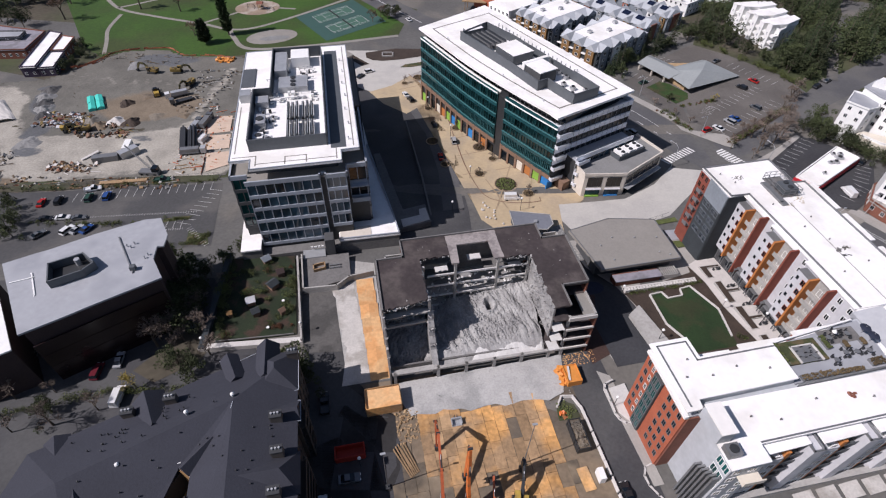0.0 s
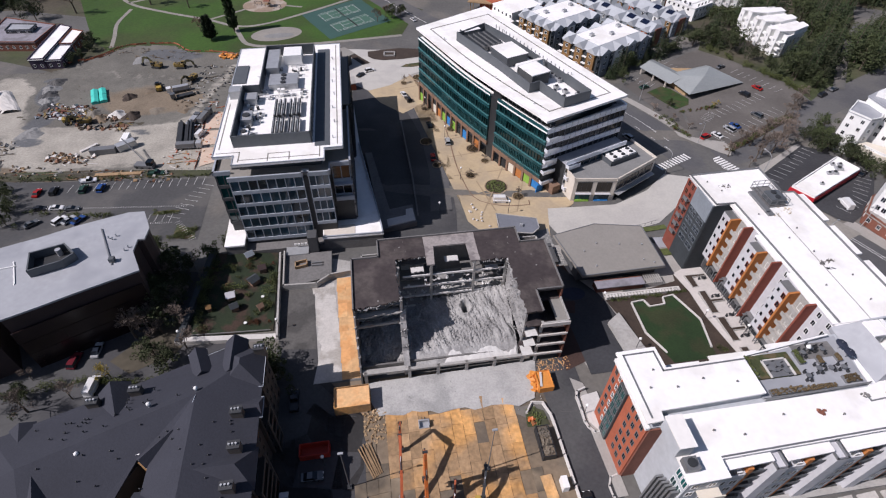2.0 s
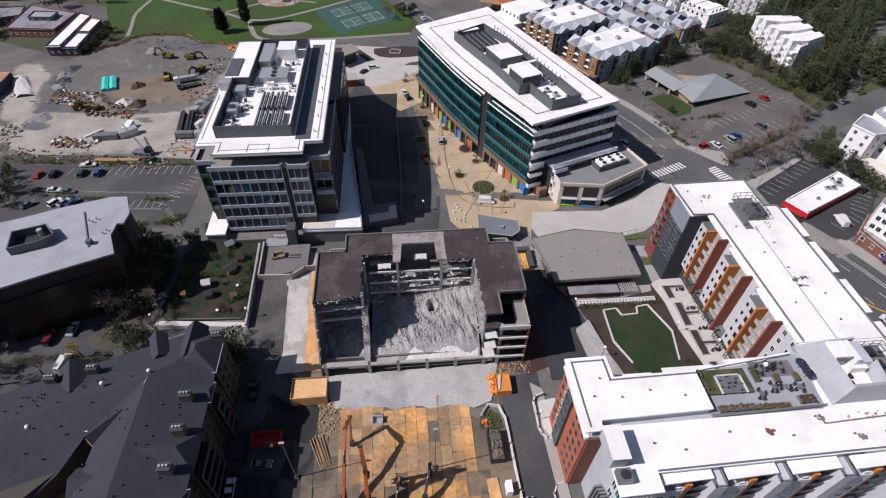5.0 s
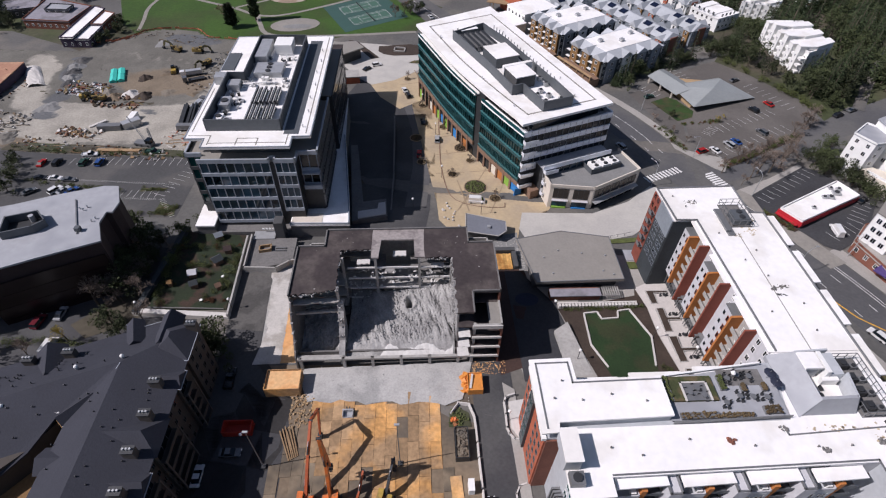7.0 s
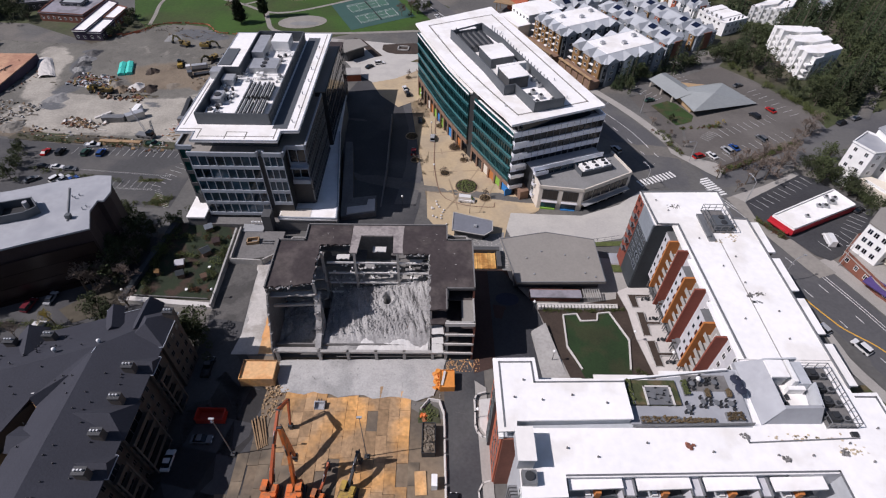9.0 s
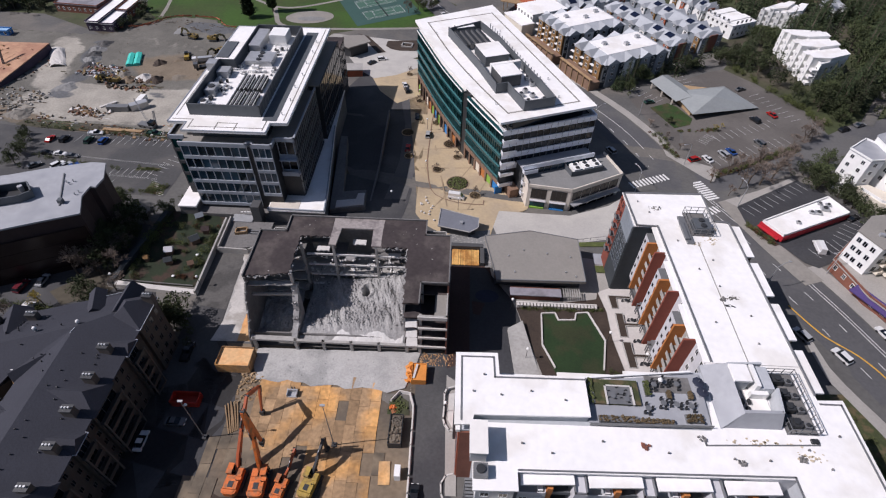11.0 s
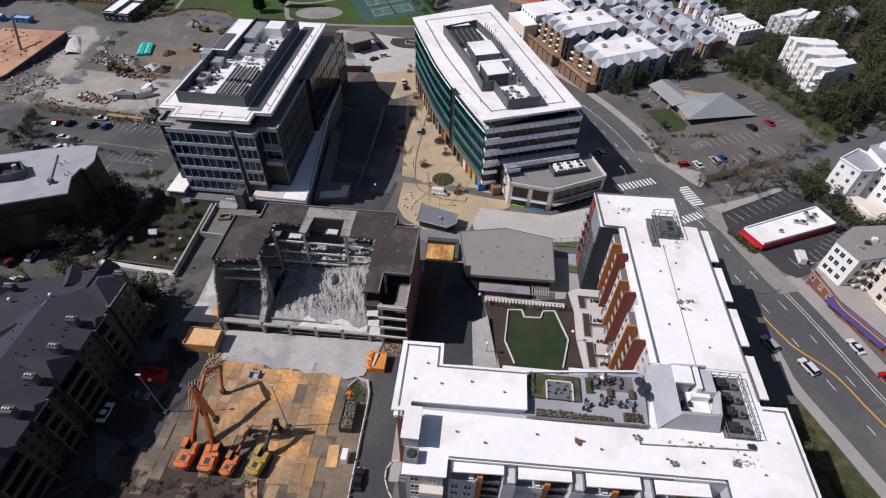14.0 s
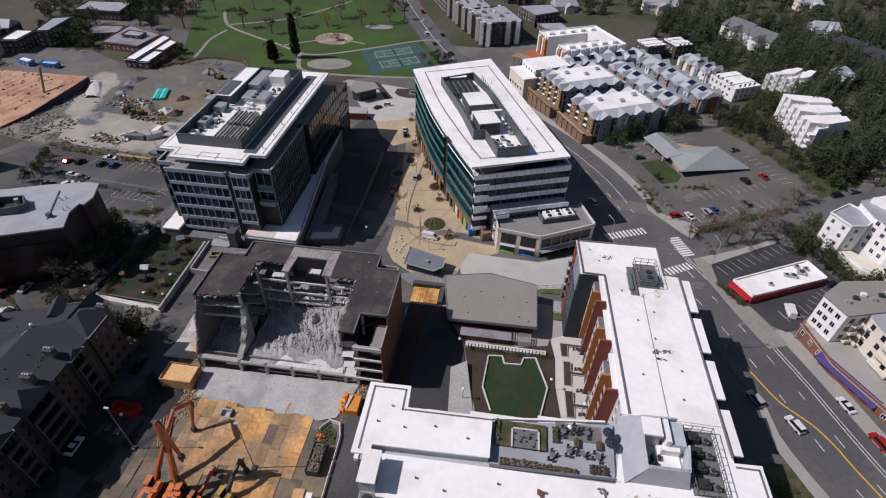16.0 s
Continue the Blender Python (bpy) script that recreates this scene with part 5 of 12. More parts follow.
    facade(t, a, b, 10.6, 3, fh, 14, M_GLASS, M_BANDP, M_GREYM, span_h=1.85, depth=0.45, mull_w=0.12)
    joint = shared("b_joint", lambda: mesh_of("panel_joint", [(Geo().box(-0.05, 0.05, -0.47, 0, 0.05, 1.8), M_GREYM)]))
    for j in range(4):
        for k in range(1, 14):
            piece("panel_joint", joint, t, wall_pose(a, b, k * 33.0 / 14, 10.6 + j * fh))
    facade(t, (147.6, 100.2), (147.6, 180), 6.3, 4, fh, 28, M_GLASSB, M_BANDP, M_GREYM, span_h=1.6, depth=0.4, mull_w=0.12)
    part("end_terrace", Geo().box(115.5, 147.4, 100.3, 103.4, 24.2, 24.5), M_GREYROOF, t, "blue-grey terrace behind the end parapet")
    part("end_parapet", Geo().rail([(114.4, 104), (114.4, 100), (147.6, 100), (147.6, 104)], 24.2, 25.6, 0.35), M_BANDP, t)
    part("lower_block", Geo().box(120.5, 146.5, 95.2, 100.4, -1, 13.0), M_DARK, t)
    facade(t, (120.5, 95.2), (146.5, 95.2), 4.0, 2, fh, 10, M_GLASSB, M_BANDP, M_GREYM, span_h=1.5, depth=0.45, mull_w=0.12)
    part("lower_terrace", Geo().box(120.4, 146.6, 95.0, 100.2, 13.0, 13.2), M_GREYROOF, t)
    part("lower_parapet", Geo().box(120.2, 146.8, 94.8, 95.1, 13.0, 14.4), M_BANDP, t)
    bal = shared("b_balcony", lambda: mesh_of("balcony", [(Geo().box(-2.4, 2.4, -1.6, 0.1, 0, 0.25).box(-2.4, 2.4, -1.6, -1.45, 0.25, 1.3).box(-2.4, -2.25, -1.6, 0.1, 0.25, 1.3), M_BANDP)]))
    for k in range(5):
        piece("balcony", bal, t, wall_pose(a, b, 2.0, 4.6 + k * 4.3, 0.4))
    for k in range(3):
        piece("balcony", bal, t, wall_pose((120.5, 95.2), (146.5, 95.2), 2.2, 3.4 + k * 4.4, 0.4))
    part("corner_hoarding", Geo().box(113.4, 116.0, 99.5, 99.9, -0.5, 4.0), M_BLUE, t)
    part("corner_brick", Geo().box(117.2, 120.4, 95.6, 99.8, -0.5, 4.6), M_SHOPF, t)
    # roof screens
    rail_parts("roof_screen", [(117.4, 162), (118.6, 134), (118.2, 116.5), (122.2, 116.5), (122.6, 103.8), (133, 103.6), (133.4, 116)], 29.3, 32.8, 0.3, M_SCREEN, t, "grey metal roof screen")
    rail_parts("roof_screen", [(133.4, 116), (133.4, 150), (131.5, 165), (117.4, 162)], 29.3, 32.4, 0.25, M_SCREEN, t, "grey metal roof screen")
    posts = Geo()
    for k in range(20):
        posts.box(133.5, 133.8, 116 + k * 2.3, 116.2 + k * 2.3, 29.3, 33.2)
    part("screen_post", posts, M_GALV, t)
    part("screen_floor", Geo().prism([(117.8, 161.6), (119, 134), (118.6, 117), (122.6, 117), (123, 104.2), (132.8, 104), (133, 150), (131.2, 164.6)], 29.3, 29.36), M_WHITE, t)
    part("stair_house", Geo().box(121.0, 128.2, 119, 127, 29.3, 33.4), M_CHAR, t)
    part("stair_roof", Geo().box(120.6, 131.5, 127.0, 128.4, 29.3, 33.8).box(120.8, 128.4, 118.8, 127.0, 33.4, 33.7), M_WHITE, t)


office_b()
roof_box("air_handler", 121.6, 130.5, 134.5, 145, 29.36, 3.6, M_SCREEN, "large grey roof unit with a white lid", BR, lid=M_WHITE, group="curved office roof units")
roof_box("air_handler", 121, 128, 162.3, 166, 29.36, 2.4, M_SCREEN, "grey roof unit with a white lid", BR, lid=M_WHITE, group="curved office roof units")
for k in range(5):
    t = thing("cooling_unit", (119.8 + k * 2.2, 155, 29.36), "long grey finned cooling unit on the roof", "cooling unit", BR, "cooling units")
    part("body", Geo().box(119.2 + k * 2.2, 120.5 + k * 2.2, 148.5, 160.5, 29.6, 31.6), M_GREYM, t)
    part("top_grille", Geo().box(119.3 + k * 2.2, 120.4 + k * 2.2, 148.8, 160.2, 31.6, 31.75), M_DARK, t)
    part("feet", Geo().box(119.4 + k * 2.2, 120.3 + k * 2.2, 149, 150, 29.36, 29.6).box(119.4 + k * 2.2, 120.3 + k * 2.2, 159, 160, 29.36, 29.6), M_DARK, t)
for p, q in ((125, 107), (128, 110), (130.5, 106.5), (127, 113.5), (124.6, 111.5), (131, 121), (131, 117)):
    roof_box("condenser", p, p + 1.4, q, q + 1.4, 29.36, 1.3, M_GALV, "small galvanised condenser on the roof", BR, fans=1, group="condensers")
for p, q in ((115.5, 110), (114, 130), (138, 160), (139, 120), (113.5, 165), (137, 108)):
    roof_vent(p, q, 29.3, BR)


def pavilion():
    t = thing("shop_pavilion", (136, 91, 0), "low beige stone corner pavilion with dark windows", "pavilion", BR)
    pts = [(121.6, 96), (120.3, 89.6), (132.6, 82.9), (152.8, 85.6), (153, 98), (122, 97)]
    part("body", Geo().prism(pts, 0, 10.4), M_STONE, t)
    part("roof", Geo().prism(pts, 10.4, 10.6), M_GRAVEL, t)
    rail_parts("parapet", pts[:5], 10.4, 11.4, 0.4, M_STONE, t)
    a, b = pts[1], pts[2]
    for s in (3.7, 10.2):
        piece("window", window_mesh(5.0, 3.9, M_DARK, M_GLASSBR, 2), t, wall_pose(a, b, s, 5.9))
        piece("window", window_mesh(5.0, 3.3, M_DARK, M_TEALP if s < 5 else M_GLASSB, 2), t, wall_pose(a, b, s, 1.2))
        piece("canopy", shared("can", lambda: mesh_of("canopy", [(Geo().box(-2.6, 2.6, -0.9, 0.1, 0, 0.2), M_PANELW)])), t, wall_pose(a, b, s, 5.2))
        piece("awning", shared(("awn", s), lambda: mesh_of("awning", [(Geo().box(-2.3, 2.3, -0.5, 0.1, 0, 0.9), M_GREENP if s < 5 else M_BLUE)])), t, wall_pose(a, b, s, 1.6))
    a, b = pts[2], pts[3]
    for k in range(5):
        piece("window", window_mesh(3.5, 3.4, M_DARK, M_GLASSBR, 1), t, wall_pose(a, b, 2.4 + k * 3.75, 6.2))
        piece("window", window_mesh(3.5, 3.4, M_DARK, M_GLASS, 1), t, wall_pose(a, b, 2.4 + k * 3.75, 1.2))
    part("glass_canopy", Geo().prism([(132.8, 82.9), (133.2, 81.2), (152.5, 84), (152.5, 85.6)], 5.2, 5.4), M_GALV, t)
    part("skirting", Geo().rail([(120.2, 89.3), (132.6, 82.6), (152.8, 85.3)], -1, 0.7, 0.5), M_SHOPF, t)


pavilion()
for k in range(3):
    roof_box("condenser", 137.2 + k * 3.6, 140.2 + k * 3.6, 90.4, 94.2, 10.6, 1.9, M_WHITEP, "white condenser in a dark roof well", BR, fans=2, group="pavilion condensers")
solo("roof_screen", Geo().rail([(136, 96), (136, 89.8), (147.6, 89.8), (147.6, 96)], 10.6, 12.4, 0.25), M_SCREEN, "dark metal screen round the pavilion condensers", "roof screen", rot=BR)

# ---- half-demolished block ----
DZ = [6.0, 9.75, 13.5, 17.25, 21.0, 24.7]


def shell():
    t = thing("demolished_building", (32, 78, 5.5), "half-demolished concrete office shell with a dark tar roof", "building shell")
    rng = random.Random(4)

    def ragged(a, b, amp, step=1.0):
        """Points from a to b with a broken edge."""
        n = max(2, int(math.dist(a, b) / step))
        d = math.dist(a, b)
        nx, ny = -(b[1] - a[1]) / d, (b[0] - a[0]) / d
        return [a] + [(a[0] + (b[0] - a[0]) * k / n + nx * rng.uniform(-amp, amp), a[1] + (b[1] - a[1]) * k / n + ny * rng.uniform(-amp, amp)) for k in range(1, n)] + [b]

    # roof that still stands, with its parapet
    zr = DZ[5]
    left = [(8, 71.2), (8, 86.7), (14.5, 86.7), (14.5, 92.4), (26, 92.4)] + ragged((26, 92.4), (25.9, 85.6), 0.15) + ragged((25.7, 85.5), (18.6, 85.3), 0.25, 0.6)[1:] + ragged((18.4, 85), (18.6, 73), 0.25, 0.6)[1:] + ragged((18.5, 72.8), (8, 71.2), 0.25, 0.6)[1:-1]
    right = [(39.0, 92.6), (50, 92.6), (50, 87.3), (56.3, 87.3), (56.3, 71.3), (49.6, 71.3), (49.6, 65.3)] + ragged((49.4, 65.3), (46, 65.3), 0.25)[1:] + ragged((46, 65.6), (45.8, 82.4), 0.3, 0.6)[1:] + ragged((45.6, 82.5), (39.2, 82.4), 0.25, 0.6)[1:] + ragged((39.0, 82.6), (39.0, 92.6), 0.15)[1:-1]
    part("roof_slab", Geo().prism(left, zr - 0.5, zr), M_TARSHADE, t, "dark tar roof with a broken edge")
    part("roof_slab", Geo().prism(right, zr - 0.5, zr), M_TARSHADE, t, "dark tar roof with a broken edge")
    for pts in ([(26, 88.7), (39, 88.7), (39, 92.6), (26, 92.6)], [(26, 82.6), (27.8, 82.6), (28.3, 88.7), (26, 88.7)], [(36.6, 82.6), (39, 82.6), (39, 88.7), (36.4, 88.7)]):
        part("roof_slab", Geo().prism(pts, zr - 0.5, zr - 0.02), M_STRIP, t, "stripped pale concrete roof strip")
    par = Geo().rail([(8.1, 71.3), (8.1, 86.6), (14.6, 86.6), (14.6, 92.3), (49.9, 92.5), (49.9, 87.2), (56.2, 87.2), (56.2, 71.4), (49.7, 71.4), (49.7, 65.4)], zr, zr + 0.45, 0.3)
    part("parapet", par, M_CONCD, t)
    # broken concrete lip along the cut
    lip = Geo()
    for line in (ragged((25.7, 85.4), (18.6, 85.2), 0.25, 0.45), ragged((18.5, 85), (18.7, 73), 0.25, 0.45), ragged((18.5, 72.7), (8.4, 71.2), 0.25, 0.4), ragged((45.8, 65.6), (45.7, 82.4), 0.35, 0.35), ragged((45.4, 82.3), (39.2, 82.2), 0.25, 0.45)):
        for p in line:
            if rng.random() < 0.8:
                g_ = scatter_chunks(rng, [(p[0], p[1], zr - rng.uniform(0.15, 0.6))], 0.1, rng.choice((0.2, 0.3, 0.5)))
                lip.add(g_.v, g_.f)
    tagged(part("broken_edge", lip, M_RUBBLE, t), "torn pale concrete edge", "", "", "stuff")
    # outer walls
    part("rear_wall", Geo().box(14.6, 49.9, 92.0, 92.4, 4, zr - 0.5), M_BRICKD, t)
    part("east_wall", Geo().box(55.9, 56.3, 64, 87.2, 5, 21.4).box(55.9, 56.3, 71.3, 87.2, 21.4, zr - 0.5).box(50, 55.9, 86.9, 87.2, 5, zr - 0.5), M_BRICKD, t, "brown brick end wall")
    ww = Geo().box(8.0, 8.35, 71.2, 86.7, 4, zr - 0.5).box(8.35, 14.6, 86.4, 86.7, 4, zr - 0.5)
    ww.add([(a, b, c) for a in (8.0, 8.35) for b, c in ((71.2, 4), (71.2, 22.6), (68.6, 19.0), (67.4, 15.0), (64.4, 10.0), (63.9, 4))], [(5, 4, 3, 2, 1, 0), (6, 7, 8, 9, 10, 11)] + [(k, (k + 1) % 6, 6 + (k + 1) % 6, 6 + k) for k in range(6)])
    part("west_wall", ww, M_CONCD, t, "dark concrete end wall broken down to the street")
    scuff = Geo()
    for _ in range(18):
        a, b = rng.choice(((rng.uniform(9, 17.6), rng.uniform(73, 86)), (rng.uniform(47, 55), rng.uniform(73, 86)), (rng.uniform(40, 49), rng.uniform(84, 91)), (rng.uniform(15.5, 25), rng.uniform(87, 91.6))))
        r_ = rng.uniform(0.05, 0.2)
        scuff.prism([(a + r_ * rng.uniform(0.5, 1.8) * math.cos(k * math.tau / 6), b + r_ * rng.uniform(0.4, 1.2) * math.sin(k * math.tau / 6)) for k in range(6)], zr, zr + 0.02)
    tagged(part("roof_scuff", scuff, M_CONC, t), "pale scuffs on the tar roof", "", "", "stuff")
    part("broken_edge", Geo().box(46.0, 46.4, 65.6, 82.2, 13.5, zr - 0.5), M_RUBBLE, t, "torn concrete wall of the right wing")
    # floors of the rear strip and of the wings
    for k, z in enumerate(DZ[:5]):
        if k == 4:
            part("floor_slab", Geo().prism([(14.6, 92)] + ragged((14.6, 86.6), (27, 86.8), 0.3, 0.9) + [(27, 92)], z - 0.35, z), M_CONCD, t)
            part("floor_slab", Geo().prism([(37.6, 92)] + ragged((37.6, 84.4), (46, 84.2), 0.3, 0.9) + [(46, 92)], z - 0.35, z), M_CONCD, t)
            for a, b, c, d in ((22.2, 25.4, 84.0, 85.6), (31.0, 34.4, 86.6, 88.4), (40.6, 43.8, 82.6, 84.0)):
                part("hanging_slab", Geo().prism(ragged((a, c), (b, c), 0.2, 0.6) + [(b, d), (a, d)], z - 0.3, z + 0.02), M_DUST, t, "pale broken slab left hanging")
        elif k == 3:
            part("floor_slab", Geo().prism([(14.6, 92)] + ragged((14.6, 85.0), (29, 85.4), 0.4, 0.9) + [(29, 92)], z - 0.35, z), M_CONCD, t)
            part("floor_slab", Geo().prism([(35.4, 92)] + ragged((35.4, 85.8), (46, 84.0), 0.4, 0.9) + [(46, 92)], z - 0.35, z), M_CONCD, t)
            for a, b, c, d in ((29.0, 31.4, 84.2, 86.4), (39.4, 41.8, 82.8, 84.4)):
                part("hanging_slab", Geo().prism(ragged((a, c), (b, c), 0.2, 0.6) + [(b, d), (a, d)], z - 0.3, z + 0.02), M_RUBBLE, t, "pale broken slab left hanging")
        else:
            part("floor_slab", Geo().prism([(14.6, 92)] + ragged((14.6, 83), (46, 83), 0.3, 1.2) + [(46, 92)], z - 0.35, z), M_CONC, t)
        part("floor_edge", Geo().box(20, 45.6, 82.7, 83.0, z - 0.45, z + 0.05), M_DUST, t, "pale broken floor edge")
        if k < 4:
            part("floor_slab", Geo().prism(ragged((8.4, 79.6), (19.2, 80.4), 0.5, 0.9) + [(19.2, 83), (8.4, 86.4)], z - 0.35, z), M_CONC, t)
        if k > 0:
            if k < 4:
                # Floor colour is darkened to paint the blackness inside the wing.
                part("floor_slab", Geo().prism([(46.2, 64.2), (55.9, 64.2), (55.9, 86.9), (46.2, 86.9)], z - 0.35, z), M_TARSHADE, t)
                part("broken_slab", Geo().prism(ragged((46.4, 64.0), (49.2, 64.0), 0.15, 0.6) + [(49.0, 66.4), (46.4, 66.8)], z, z + 0.08), M_DUST, t, "pale dust on the broken floor")
            else:
                for a, b, c, d in ((46.2, 55.9, 71.2, 86.9), (53.2, 55.9, 64.2, 71.2), (46.2, 49.8, 64.2, 71.2), (49.8, 53.2, 64.2, 65.2)):
                    # Top floor pieces take the same painted-in darkness.
                    part("floor_slab", Geo().box(a, b, c, d, z - 0.35, z), M_TARSHADE, t)
            part("floor_edge", Geo().box(49.4, 56.2, 63.85, 64.2, z - 0.5, z + (0.12 if k < 4 else 0.6)), M_CONCL, t, "pale broken floor edge")
    part("inner_wall", Geo().box(20, 26, 88.5, 88.8, 6, 24), M_CONC, t)
    part("inner_wall", Geo().box(26, 40, 90.8, 91.1, 6, 24.0), M_CONCD, t)
    part("inner_wall", Geo().box(40, 46, 87.5, 87.8, 6, 24), M_CONC, t)
    part("floor_slab", Geo().prism(ragged((8.4, 64.6), (19.2, 64.6), 0.1) + [(19.2, 65.3), (8.4, 65.3)], 9.3, 9.65), M_CONC, t)
    part("floor_slab", Geo().prism(ragged((8.4, 71.6), (18.9, 72.2), 0.2) + [(18.9, 73.4), (8.4, 73)], 20.65, 21.0), M_CONC, t)
    part("cross_beam", Geo().beam((8.4, 72.2, 16.9), (18.8, 72.8, 16.9), 0.5, 0.7), M_CONC, t)
    part("floor_slab", Geo().prism([(8.4, 66.4), (19.2, 66.6), (19.2, 73), (8.4, 73)], 5.6, 5.9), M_CONCD, t)
    # columns: each stands by itself
    col = mesh_of("column", [(Geo().box(-0.3, 0.3, -0.3, 0.3, 0, 18.6), M_CONC)])
    for u in (19.0, 27, 37.7, 45.6):
        piece("column", col, t, pose(u, 82.9, 5.8))
    for u, v, h in ((18.8, 73.0, 1.0), (50, 65, 0.82), (50, 71.6, 1.0)):
        ob = piece("column", col, t, pose(u, v, 5.8))
        ob.scale.z = h
    low = mesh_of("column", [(Geo().box(-0.35, 0.35, -0.35, 0.35, 0, 4.4), M_CONC)])
    for u in (9.2, 19.4, 26.2, 33, 39.8, 46.6, 49.8):
        piece("column", low, t, pose(u, 64.3, 5.4))
    part("edge_beam", Geo().box(8.6, 49.9, 63.9, 64.6, 9.2, 9.8), M_CONC, t, "pale edge beam along the cut")
    pier = Geo()
    side = [(65.0, 6), (73.2, 6), (73.2, 20.6), (72.4, 20.0), (72.0, 17.6), (71.0, 16.4), (70.4, 13.8), (69.0, 12.9), (68.3, 11.2), (66.6, 10.6), (65.0, 9.6)]
    pier.add([(a, b, c) for a in (18.3, 19.7) for b, c in side], [tuple(range(10, -1, -1)), tuple(range(11, 22))] + [(k, (k + 1) % 11, 11 + (k + 1) % 11, 11 + k) for k in range(11)])
    part("torn_pier", pier, M_RUBBLE, t, "torn pale wall stump between wing and slope")
    crumbs = [(rng.uniform(18.2, 19.8), b + rng.uniform(-0.5, 0.5), c + rng.uniform(-1.2, 0.1)) for b, c in side[2:] for _ in range(9)] + [(rng.uniform(8.0, 8.4), b + rng.uniform(-0.3, 0.6), c + rng.uniform(-0.6, 0.1)) for b, c in ((71.2, 22.4), (69.8, 20.6), (68.4, 18.6), (67.6, 16), (66.6, 13.6), (65.2, 11.4)) for _ in range(7)]
    tagged(part("broken_edge", scatter_chunks(rng, crumbs, 0.08, 0.36), M_RUBBLE, t), "crumbled pale concrete along the torn walls", "", "", "stuff")
    face = [(45.7 + rng.uniform(-0.5, 0.2), rng.uniform(66, 82), rng.uniform(14, 24)) for _ in range(190)]
    tagged(part("broken_edge", scatter_chunks(rng, face, 0.06, 0.3), M_RUBBLE, t), "crumbled pale concrete on the torn wall", "", "", "stuff")
    spill = [(rng.uniform(20, 45.5), 82.8 - abs(rng.gauss(0, 0.5)), rng.choice(DZ[1:5]) - rng.uniform(-0.2, 0.4)) for _ in range(80)]
    tagged(part("broken_edge", scatter_chunks(rng, spill, 0.06, 0.28), M_RUBBLE, t), "crumbled pale concrete along the floor edges", "", "", "stuff")
    part("back_wall", Geo().box(8.6, 49.8, 66.4, 66.8, 5, 9.3), M_CONCD, t)
    st = Geo()
    for k in range(26):
        a, b = rng.uniform(20, 46), rng.choice((83.0, 83.2, 82.8))
        z = rng.choice(DZ[1:5])
        st.beam((a, b, z - 0.2), (a + rng.uniform(-0.8, 0.8), b - rng.uniform(0.6, 1.8), z - rng.uniform(0.6, 2.4)), 0.09)
    tagged(part("reinforcing_bars", st, M_DARK, t), "bent dark reinforcing bars", "", "", "stuff")
    tagged(part("debris", scatter_chunks(rng, [(rng.uniform(20, 45), rng.uniform(83, 85), rng.choice(DZ[1:4]) + 0.1) for _ in range(90)], 0.12, 0.6), M_DUST, t), "pale broken concrete on the floor edges", "", "", "stuff")
    # lift shaft house and rear corner wells
    part("corner_well", Geo().rail([(10.5, 86.9), (10.5, 89.5), (14.3, 89.5)], 19, 23, 0.3), M_CONC, t)
    part("corner_well", Geo().rail([(50.2, 90), (55, 90), (55, 87.5)], 19, 23.6, 0.3), M_CONC, t)
    part("corner_floor", Geo().box(10.6, 14.3, 87, 89.4, 19, 19.2), M_CONCD, t)
    part("corner_floor", Geo().box(50.2, 55, 87.5, 89.9, 18, 18.2), M_CONCD, t)
    part("terrace_wall", Geo().rail([(49.8, 64.3), (56, 64.3), (56, 71)], 21, 21.7, 0.35), M_CONC, t)
    part("terrace_floor", Geo().box(53.2, 55.8, 64.6, 71.0, 20.9, 21.15), M_TANROOF, t)


def scatter_chunks(rng, spots, lo, hi):
    geo = Geo()
    for x, y, z in spots:
        a, b, c = (rng.uniform(lo, hi) for _ in range(3))
        m = pose(x, y, z, rng.uniform(-40, 40), rng.uniform(-40, 40), rng.uniform(0, 180))
        vs = [m @ Vector((sx * a * rng.uniform(0.5, 1), sy * b * rng.uniform(0.5, 1), sz * c * 0.4)) for sx, sy, sz in ((-1, -1, -1), (1, -1, -1), (1, 1, -1), (-1, 1, -1), (-1, -1, 1), (1, -1, 1), (1, 1, 1), (-1, 1, 1))]
        geo.add(vs, [(3, 2, 1, 0), (4, 5, 6, 7), (0, 1, 5, 4), (1, 2, 6, 5), (2, 3, 7, 6), (3, 0, 4, 7)])
    return geo


shell()


def rubble_height(u, v):
    """The debris slope inside the shell, highest at its far right."""
    a = min(max((u - 19.8) / 26.0, 0), 1)
    b = min(max((v - 65.0) / 17.0, 0), 1)
    h = 8.3 + 1.0 * min(b * 5, 1) + 3.6 * b * (0.3 + 0.7 * a) + 1.4 * a * a * min(b * 3, 1)
    if u < 26:
        h -= (26 - u) * 0.35 * b
    h -= 7.0 * math.exp(-((u - 35.0) / 0.62) ** 4 - ((v - 78.6) / 1.3) ** 4) - 0.7 * math.exp(-((math.hypot(u - 35.0, v - 78.6) - 1.7) / 0.6) ** 2)
    w = u + (v - 65) * 0.25
    q = noise.noise((u * 0.13, v * 0.16, 21.0)) + 0.5
    n1 = noise.noise((w * 0.4, v * 0.3, 3.0)) * 0.7 + noise.noise((w * 0.95, v * 0.22, 7.0)) * 0.95 * q + noise.noise((w * 2.1, v * 0.5, 17.0)) * 0.3 * q + noise.noise((u * 1.9, v * 1.7, 5.0)) * 0.34 * (1.2 - q) + noise.noise((u * 3.6, v * 3.3, 9.0)) * 0.11
    return h + n1 * min(1, max(0, b - 0.14) * 5 + 0.12)


